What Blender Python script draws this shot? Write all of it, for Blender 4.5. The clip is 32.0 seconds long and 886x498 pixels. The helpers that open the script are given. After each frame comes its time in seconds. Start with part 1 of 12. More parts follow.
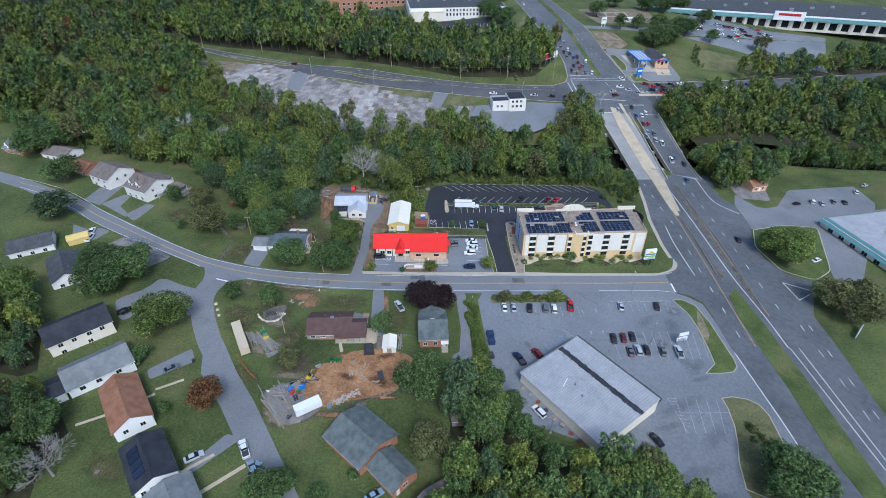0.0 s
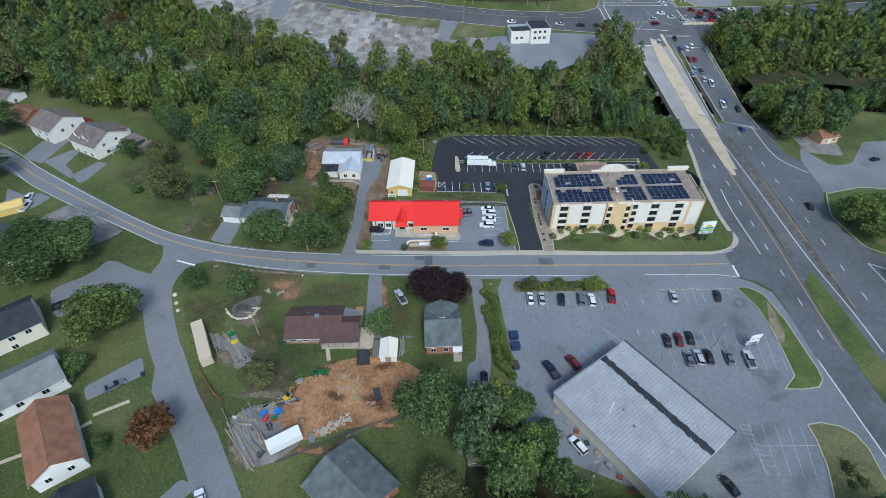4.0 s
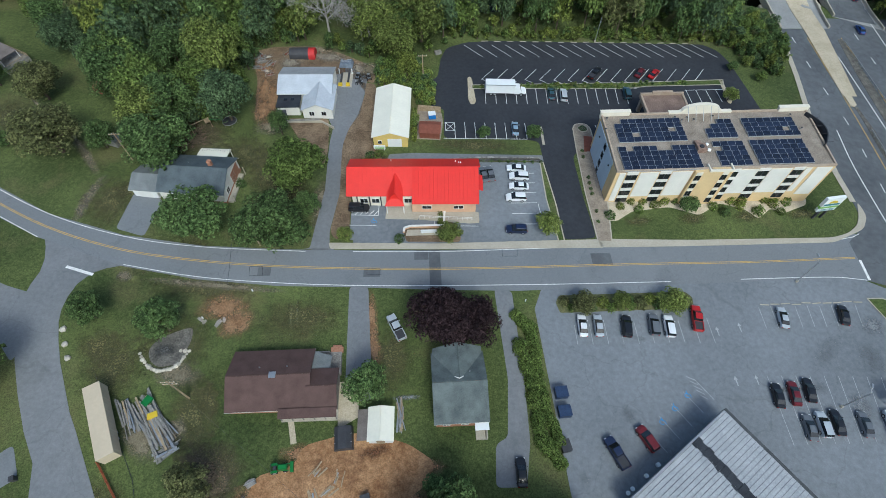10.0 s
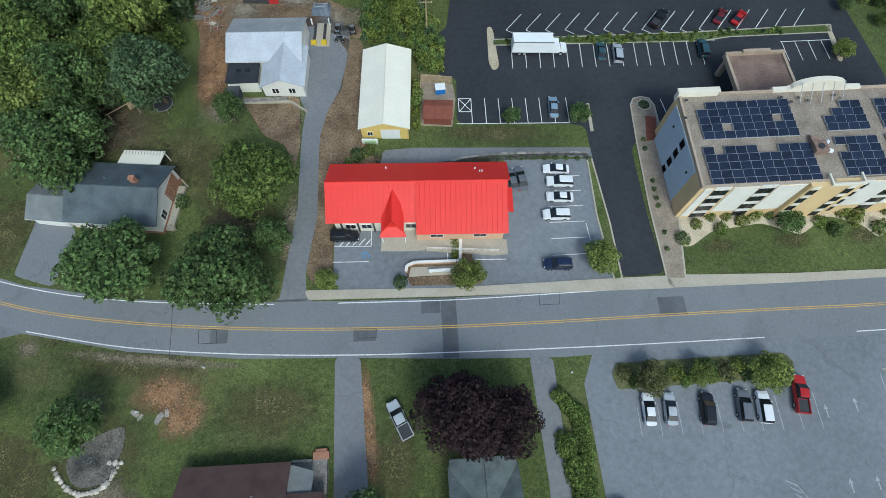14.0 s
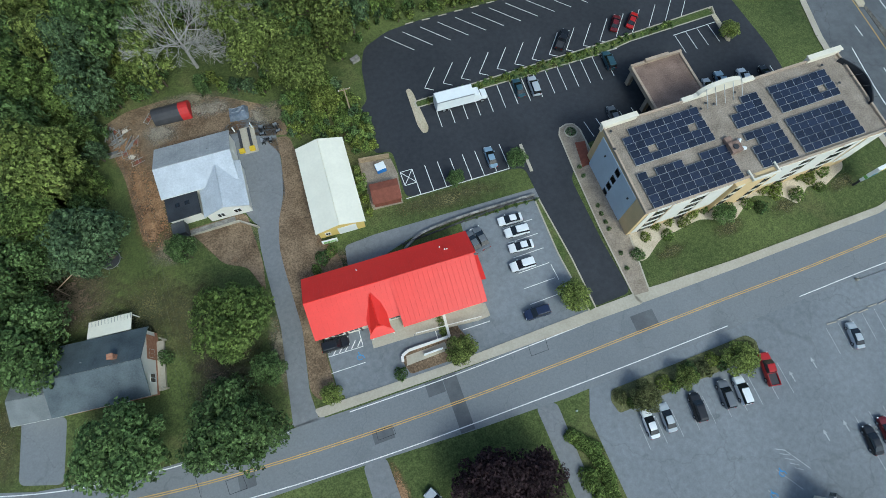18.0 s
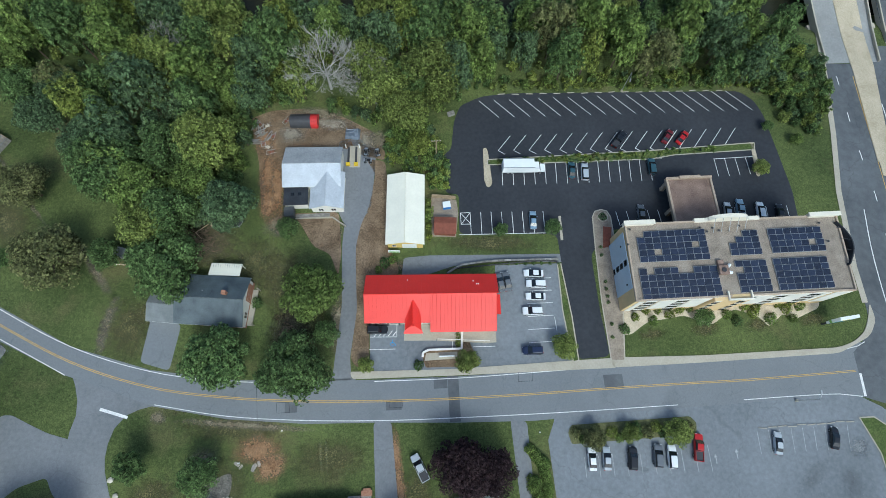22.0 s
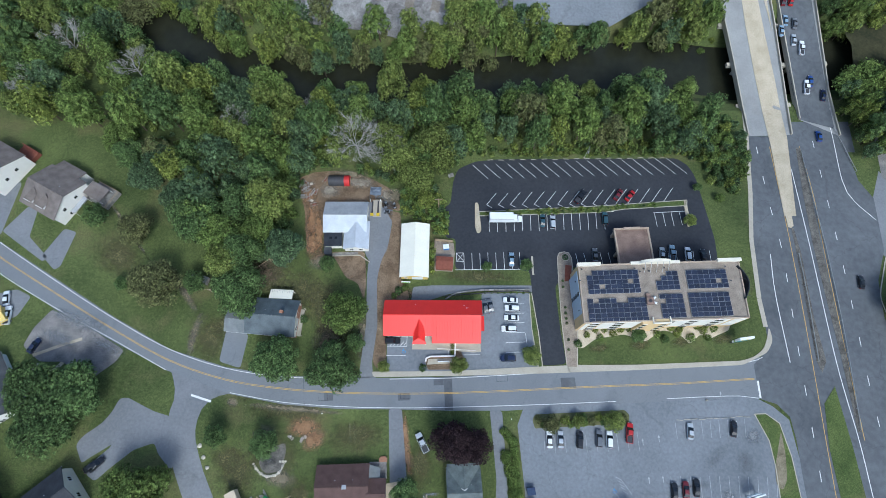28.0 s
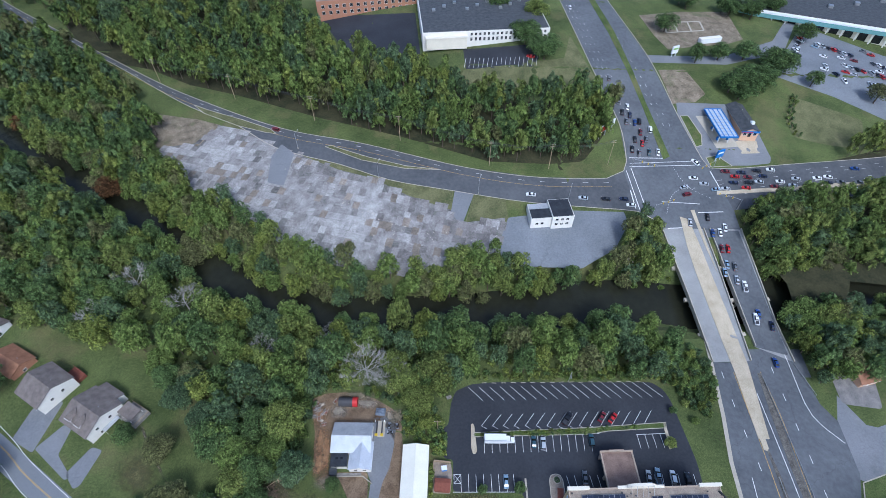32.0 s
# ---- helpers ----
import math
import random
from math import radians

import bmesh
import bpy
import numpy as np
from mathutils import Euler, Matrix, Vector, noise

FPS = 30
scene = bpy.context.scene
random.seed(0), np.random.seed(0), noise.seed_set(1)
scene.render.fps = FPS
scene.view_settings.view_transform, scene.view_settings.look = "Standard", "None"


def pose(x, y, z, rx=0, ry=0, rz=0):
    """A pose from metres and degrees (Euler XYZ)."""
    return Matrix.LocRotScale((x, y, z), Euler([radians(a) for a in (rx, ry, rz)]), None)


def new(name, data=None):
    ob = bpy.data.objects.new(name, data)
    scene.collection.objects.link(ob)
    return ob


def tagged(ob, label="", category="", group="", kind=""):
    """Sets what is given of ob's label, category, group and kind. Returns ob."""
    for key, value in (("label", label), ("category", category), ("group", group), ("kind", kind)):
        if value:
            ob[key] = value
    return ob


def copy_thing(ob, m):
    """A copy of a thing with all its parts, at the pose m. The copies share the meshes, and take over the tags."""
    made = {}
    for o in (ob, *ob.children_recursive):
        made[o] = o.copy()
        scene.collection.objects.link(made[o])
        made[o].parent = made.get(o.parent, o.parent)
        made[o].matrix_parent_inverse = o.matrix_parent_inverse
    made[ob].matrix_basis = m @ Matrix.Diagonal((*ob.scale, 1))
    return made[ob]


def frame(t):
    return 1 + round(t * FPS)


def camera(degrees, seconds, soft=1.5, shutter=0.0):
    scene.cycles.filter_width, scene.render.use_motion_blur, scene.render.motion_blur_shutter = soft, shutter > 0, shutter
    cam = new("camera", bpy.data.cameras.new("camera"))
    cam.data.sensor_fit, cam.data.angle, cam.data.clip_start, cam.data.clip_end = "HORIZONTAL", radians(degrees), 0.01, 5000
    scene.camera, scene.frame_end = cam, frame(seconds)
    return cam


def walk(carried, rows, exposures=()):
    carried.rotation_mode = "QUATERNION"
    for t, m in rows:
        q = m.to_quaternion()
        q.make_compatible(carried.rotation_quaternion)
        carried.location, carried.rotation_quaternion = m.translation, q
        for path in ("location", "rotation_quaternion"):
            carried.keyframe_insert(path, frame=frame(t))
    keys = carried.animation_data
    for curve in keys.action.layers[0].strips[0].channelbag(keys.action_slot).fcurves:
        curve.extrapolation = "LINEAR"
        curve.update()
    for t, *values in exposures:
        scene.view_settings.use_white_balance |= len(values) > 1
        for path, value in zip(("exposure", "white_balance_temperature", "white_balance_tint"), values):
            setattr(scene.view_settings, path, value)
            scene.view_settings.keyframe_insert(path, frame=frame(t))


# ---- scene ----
# camera: seconds, place in metres, yaw, pitch and roll in degrees
cam = camera(82.09, 32.0, 0.4)
PATH = (
    (0, -11.92, -144.16, 125.43, -2.49, -35.09, -0.06),
    (0.5, -12.41, -139.76, 123.84, -2.56, -35.87, -0.03),
    (1, -12.31, -135.10, 122.40, -2.40, -37.11, -0.10),
    (1.5, -12.18, -130.43, 120.85, -2.25, -38.30, -0.11),
    (2, -12.22, -126.11, 119.29, -2.16, -38.43, -0.18),
    (2.5, -11.89, -121.95, 118.05, -1.95, -38.70, -0.34),
    (3, -11.68, -117.62, 117.08, -1.81, -39.91, -0.54),
    (3.5, -11.94, -112.88, 115.55, -1.76, -41.28, -0.47),
    (5.5, -13.07, -94.66, 109.66, -1.92, -44.20, -0.20),
    (6, -13.06, -90.18, 108.41, -1.83, -45.74, -0.34),
    (6.5, -13.08, -85.63, 107.21, -1.77, -48.02, -0.41),
    (7, -13.44, -80.67, 106.20, -1.96, -50.64, -0.22),
    (7.5, -13.87, -75.69, 105.14, -2.25, -53.12, 0.02),
    (8, -14.06, -71.20, 103.94, -2.40, -53.54, 0.17),
    (8.5, -14.28, -66.68, 102.64, -2.56, -53.71, 0.27),
    (9, -14.37, -62.21, 101.25, -2.72, -54.15, 0.36),
    (9.5, -14.52, -57.75, 100.03, -2.88, -55.69, 0.45),
    (10, -14.61, -52.83, 99.03, -3.06, -56.87, 0.53),
    (10.5, -14.15, -48.51, 97.04, -2.42, -57.23, -0.29),
    (11, -13.94, -43.92, 95.81, -2.11, -58.83, -0.68),
    (11.5, -14.00, -39.02, 94.79, -2.08, -60.96, -0.74),
    (12, -14.13, -34.43, 93.81, -2.23, -61.69, -0.65),
    (12.5, -14.21, -29.68, 93.11, -2.33, -63.20, -0.54),
    (13, -14.35, -24.94, 91.39, -2.12, -65.34, -0.69),
    (13.5, -14.84, -21.55, 88.17, -2.62, -66.43, -0.36),
    (14, -15.32, -17.48, 85.23, -2.99, -67.30, -0.15),
    (14.5, -15.79, -13.17, 82.79, -3.36, -68.09, -0.04),
    (16.5, -17.91, -1.50, 85.34, -8.01, -70.42, 3.42),
    (17, -17.77, -1.56, 88.19, -13.74, -70.24, 1.75),
    (17.5, -16.72, -0.86, 92.15, -17.58, -70.85, -0.38),
    (18, -16.67, -0.93, 95.57, -19.23, -70.83, -0.52),
    (18.5, -16.62, -0.95, 98.92, -19.15, -70.90, -0.62),
    (19, -16.67, -1.25, 102.22, -18.95, -70.82, -0.85),
    (19.5, -16.74, -1.66, 105.60, -18.25, -70.76, -0.88),
    (20, -16.74, -2.01, 108.96, -16.61, -70.74, -0.81),
    (20.5, -16.75, -1.23, 113.04, -13.51, -71.37, 0.07),
    (21, -17.25, -1.63, 116.46, -9.80, -71.37, 1.40),
    (21.5, -17.32, -1.92, 119.91, -6.43, -71.43, 1.98),
    (22, -17.31, -2.59, 123.22, -5.04, -71.32, 2.07),
    (22.5, -16.90, -3.82, 126.52, -4.19, -70.95, 1.35),
    (23, -16.82, -4.49, 129.86, -3.94, -70.84, 1.20),
    (23.5, -16.69, -5.12, 133.02, -3.64, -70.73, 1.04),
    (24, -16.64, -5.65, 136.37, -3.43, -70.66, 0.95),
    (24.5, -16.45, -6.05, 139.67, -3.11, -70.63, 0.73),
    (25, -16.28, -6.67, 142.92, -2.88, -70.49, 0.57),
    (25.5, -16.12, -7.04, 146.36, -2.72, -70.50, 0.51),
    (27.5, -15.38, -9.68, 159.47, -2.00, -69.90, 0.01),
    (28, -15.29, -9.53, 163.06, -1.91, -70.00, 0.00),
    (28.5, -15.24, -9.59, 166.49, -1.84, -68.23, -0.02),
    (29, -15.06, -9.77, 169.83, -1.83, -64.80, -0.02),
    (29.5, -14.90, -10.46, 173.08, -1.71, -61.08, -0.04),
    (30, -15.13, -10.94, 176.40, -1.75, -57.66, 0.06),
    (30.5, -15.05, -11.67, 179.88, -1.69, -55.69, 0.08),
    (31, -14.90, -10.48, 183.49, -1.68, -54.07, 0.16),
    (31.5, -14.70, -12.46, 186.38, -1.58, -48.66, 0.06),
    (32, -14.66, -13.38, 189.52, -1.58, -48.13, 0.16),
)


def drone(x, y, z, yaw, pitch, roll):
    return pose(x, y, z, 0, 0, yaw) @ pose(0, 0, 0, 90 + pitch) @ pose(0, 0, 0, 0, 0, roll)


walk(cam, [(t, drone(*r)) for t, *r in PATH], [(0.0, 0.20, 5170, 9), (3.0, 0.12, 5250, 5), (8.0, 0.07, 5540, 0), (14.0, 0.05, 5480, -3), (18.0, 0.05, 5440, -5), (24.0, 0.25, 5420, -1), (28.0, 0.30, 5270, 3), (30.0, 0.26, 5200, 5), (32.0, 0.27, 5070, 10)])
# end of camera

# ---- world, sun ----
SUN_EL, SUN_AZ = 49.0, 166.0  # degrees; azimuth clockwise from north (+y)
world = bpy.data.worlds.new("sky")
scene.world = world
world.use_nodes = True
wn = world.node_tree.nodes
sky = wn.new("ShaderNodeTexSky")
sky.sky_type = "NISHITA"
sky.sun_disc = False
sky.sun_elevation = radians(SUN_EL)
sky.sun_rotation = radians(SUN_AZ)
sky.air_density, sky.dust_density, sky.ozone_density = 1.0, 4.0, 1.0
wn["Background"].inputs["Strength"].default_value = 0.14
world.node_tree.links.new(sky.outputs["Color"], wn["Background"].inputs["Color"])
sun = new("sun", bpy.data.lights.new("sun", "SUN"))
sun.data.energy, sun.data.angle, sun.data.color = 1.5, radians(16.0), (1.0, 0.95, 0.86)
sun.matrix_world = pose(0, 0, 300, 90 - SUN_EL, 0, 180 - SUN_AZ)


# ---- materials ----
def mat(name, col, rough=0.8, var=0.18, scale=1.0, metal=0.0, bump=0.0, col2=None, space="Object", island=0.0, per_object=0.0, fine=7.0, spec=0.3, grain=None, spots=None, cracks=None):
    """A surface of colour col with cloudy and fine variation; scale: blotches per metre."""
    m = bpy.data.materials.new(name)
    m.use_nodes = True
    nt, p = m.node_tree, m.node_tree.nodes["Principled BSDF"]
    link = nt.links.new
    if space == "World":
        src = nt.nodes.new("ShaderNodeNewGeometry").outputs["Position"]
    else:
        src = nt.nodes.new("ShaderNodeTexCoord").outputs["Object"]
    a, b = nt.nodes.new("ShaderNodeTexNoise"), nt.nodes.new("ShaderNodeTexNoise")
    a.inputs["Scale"].default_value, a.inputs["Detail"].default_value = scale, 4
    b.inputs["Scale"].default_value, b.inputs["Detail"].default_value = scale * fine, 3
    link(src, a.inputs["Vector"]), link(src, b.inputs["Vector"])
    s = nt.nodes.new("ShaderNodeMath")
    s.operation = "MULTIPLY_ADD"
    s.inputs[1].default_value = 0.4
    half = nt.nodes.new("ShaderNodeMath")
    half.operation = "MULTIPLY"
    half.inputs[1].default_value = 0.6
    link(a.outputs["Fac"], half.inputs[0]), link(b.outputs["Fac"], s.inputs[0]), link(half.outputs[0], s.inputs[2])
    fac = s.outputs[0]
    ramp = nt.nodes.new("ShaderNodeValToRGB")
    lo = [c * (1 - var) for c in col]
    hi = list(col2) if col2 else [min(1, c * (1 + var)) for c in col]
    ramp.color_ramp.elements[0].position, ramp.color_ramp.elements[1].position = 0.32, 0.68
    ramp.color_ramp.elements[0].color, ramp.color_ramp.elements[1].color = (*lo, 1), (*hi, 1)
    link(fac, ramp.inputs["Fac"])
    out = ramp.outputs["Color"]
    for amount, node, socket in ((island, "ShaderNodeNewGeometry", "Random Per Island"), (per_object, "ShaderNodeObjectInfo", "Random")):
        if amount:
            r = nt.nodes.new(node)
            k = nt.nodes.new("ShaderNodeMapRange")
            k.inputs["To Min"].default_value, k.inputs["To Max"].default_value = 1 - amount, 1 + amount
            mul = nt.nodes.new("ShaderNodeVectorMath")
            mul.operation = "SCALE"
            link(r.outputs[socket], k.inputs["Value"]), link(out, mul.inputs[0]), link(k.outputs["Result"], mul.inputs["Scale"])
            out = mul.outputs["Vector"]
    if grain is None:
        grain = 0.16 if space == "World" else 0.0
    if spots:  # (per metre, how rare, colour)
        n2, r2, mx = nt.nodes.new("ShaderNodeTexNoise"), nt.nodes.new("ShaderNodeMapRange"), nt.nodes.new("ShaderNodeMix")
        n2.inputs["Scale"].default_value, n2.inputs["Detail"].default_value, n2.inputs["Roughness"].default_value = spots[0], 6, 0.62
        r2.inputs["From Min"].default_value, r2.inputs["From Max"].default_value = spots[1], spots[1] + 0.14
        r2.inputs["To Max"].default_value = 0.6
        mx.data_type = "RGBA"
        mx.inputs[7].default_value = (*spots[2], 1)
        link(src, n2.inputs["Vector"]), link(n2.outputs["Fac"], r2.inputs["Value"]), link(r2.outputs["Result"], mx.inputs[0])
        link(out, mx.inputs[6])
        out = mx.outputs[2]
    if cracks:  # (per metre, width share, colour)
        wob, add, vo, r3, mx = (nt.nodes.new("ShaderNode" + k) for k in ("TexNoise", "VectorMath", "TexVoronoi", "MapRange", "Mix"))
        wob.inputs["Scale"].default_value, wob.inputs["Detail"].default_value = 0.35, 5
        add.operation = "MULTIPLY_ADD"
        add.inputs[1].default_value = (5.0, 5.0, 0.0)
        vo.feature = "DISTANCE_TO_EDGE"
        vo.inputs["Scale"].default_value = cracks[0]
        r3.inputs["From Min"].default_value, r3.inputs["From Max"].default_value = 0.0, cracks[1]
        r3.inputs["To Min"].default_value, r3.inputs["To Max"].default_value = 0.32, 0.0
        mx.data_type = "RGBA"
        mx.inputs[7].default_value = (*cracks[2], 1)
        link(src, wob.inputs["Vector"]), link(wob.outputs["Color"], add.inputs[0]), link(src, add.inputs[2])
        link(add.outputs["Vector"], vo.inputs["Vector"]), link(vo.outputs["Distance"], r3.inputs["Value"]), link(r3.outputs["Result"], mx.inputs[0])
        link(out, mx.inputs[6])
        out = mx.outputs[2]
    if grain:
        g, k, mul = nt.nodes.new("ShaderNodeTexNoise"), nt.nodes.new("ShaderNodeMapRange"), nt.nodes.new("ShaderNodeVectorMath")
        g.inputs["Scale"].default_value, g.inputs["Detail"].default_value = 4.0, 3
        k.inputs["From Min"].default_value, k.inputs["From Max"].default_value = 0.3, 0.7
        k.inputs["To Min"].default_value, k.inputs["To Max"].default_value = 1 - grain, 1 + grain
        mul.operation = "SCALE"
        link(src, g.inputs["Vector"]), link(g.outputs["Fac"], k.inputs["Value"]), link(out, mul.inputs[0]), link(k.outputs["Result"], mul.inputs["Scale"])
        out = mul.outputs["Vector"]
    link(out, p.inputs["Base Color"])
    p.inputs["Roughness"].default_value, p.inputs["Metallic"].default_value = rough, metal
    p.inputs["Specular IOR Level"].default_value = spec
    if bump:
        n = nt.nodes.new("ShaderNodeBump")
        n.inputs["Strength"].default_value, n.inputs["Distance"].default_value = bump, 0.05
        link(b.outputs["Fac"], n.inputs["Height"]), link(n.outputs["Normal"], p.inputs["Normal"])
    return m


def leaf_mat(name, col, col2):
    m = mat(name, col, 0.75, 0.25, 0.35, col2=col2, island=0.72, per_object=0.2, spec=0.15, grain=0.6)
    p = m.node_tree.nodes["Principled BSDF"]
    src = p.inputs["Base Color"].links[0].from_socket
    tr = m.node_tree.nodes.new("ShaderNodeBsdfTranslucent")
    mix = m.node_tree.nodes.new("ShaderNodeMixShader")
    mix.inputs["Fac"].default_value = 0.3
    m.node_tree.links.new(src, tr.inputs["Color"])
    m.node_tree.links.new(p.outputs["BSDF"], mix.inputs[1])
    m.node_tree.links.new(tr.outputs["BSDF"], mix.inputs[2])
    nt = m.node_tree
    gaps, cut, clear, both = (nt.nodes.new("ShaderNode" + k) for k in ("TexNoise", "MapRange", "BsdfTransparent", "MixShader"))
    gaps.inputs["Scale"].default_value, gaps.inputs["Detail"].default_value = 3.6, 2
    cut.inputs["From Min"].default_value, cut.inputs["From Max"].default_value = 0.445, 0.475
    nt.links.new(nt.nodes.new("ShaderNodeTexCoord").outputs["Object"], gaps.inputs["Vector"])
    nt.links.new(gaps.outputs["Fac"], cut.inputs["Value"]), nt.links.new(cut.outputs["Result"], both.inputs["Fac"])
    nt.links.new(clear.outputs["BSDF"], both.inputs[1]), nt.links.new(mix.outputs["Shader"], both.inputs[2])
    nt.links.new(both.outputs["Shader"], nt.nodes["Material Output"].inputs["Surface"])
    return m


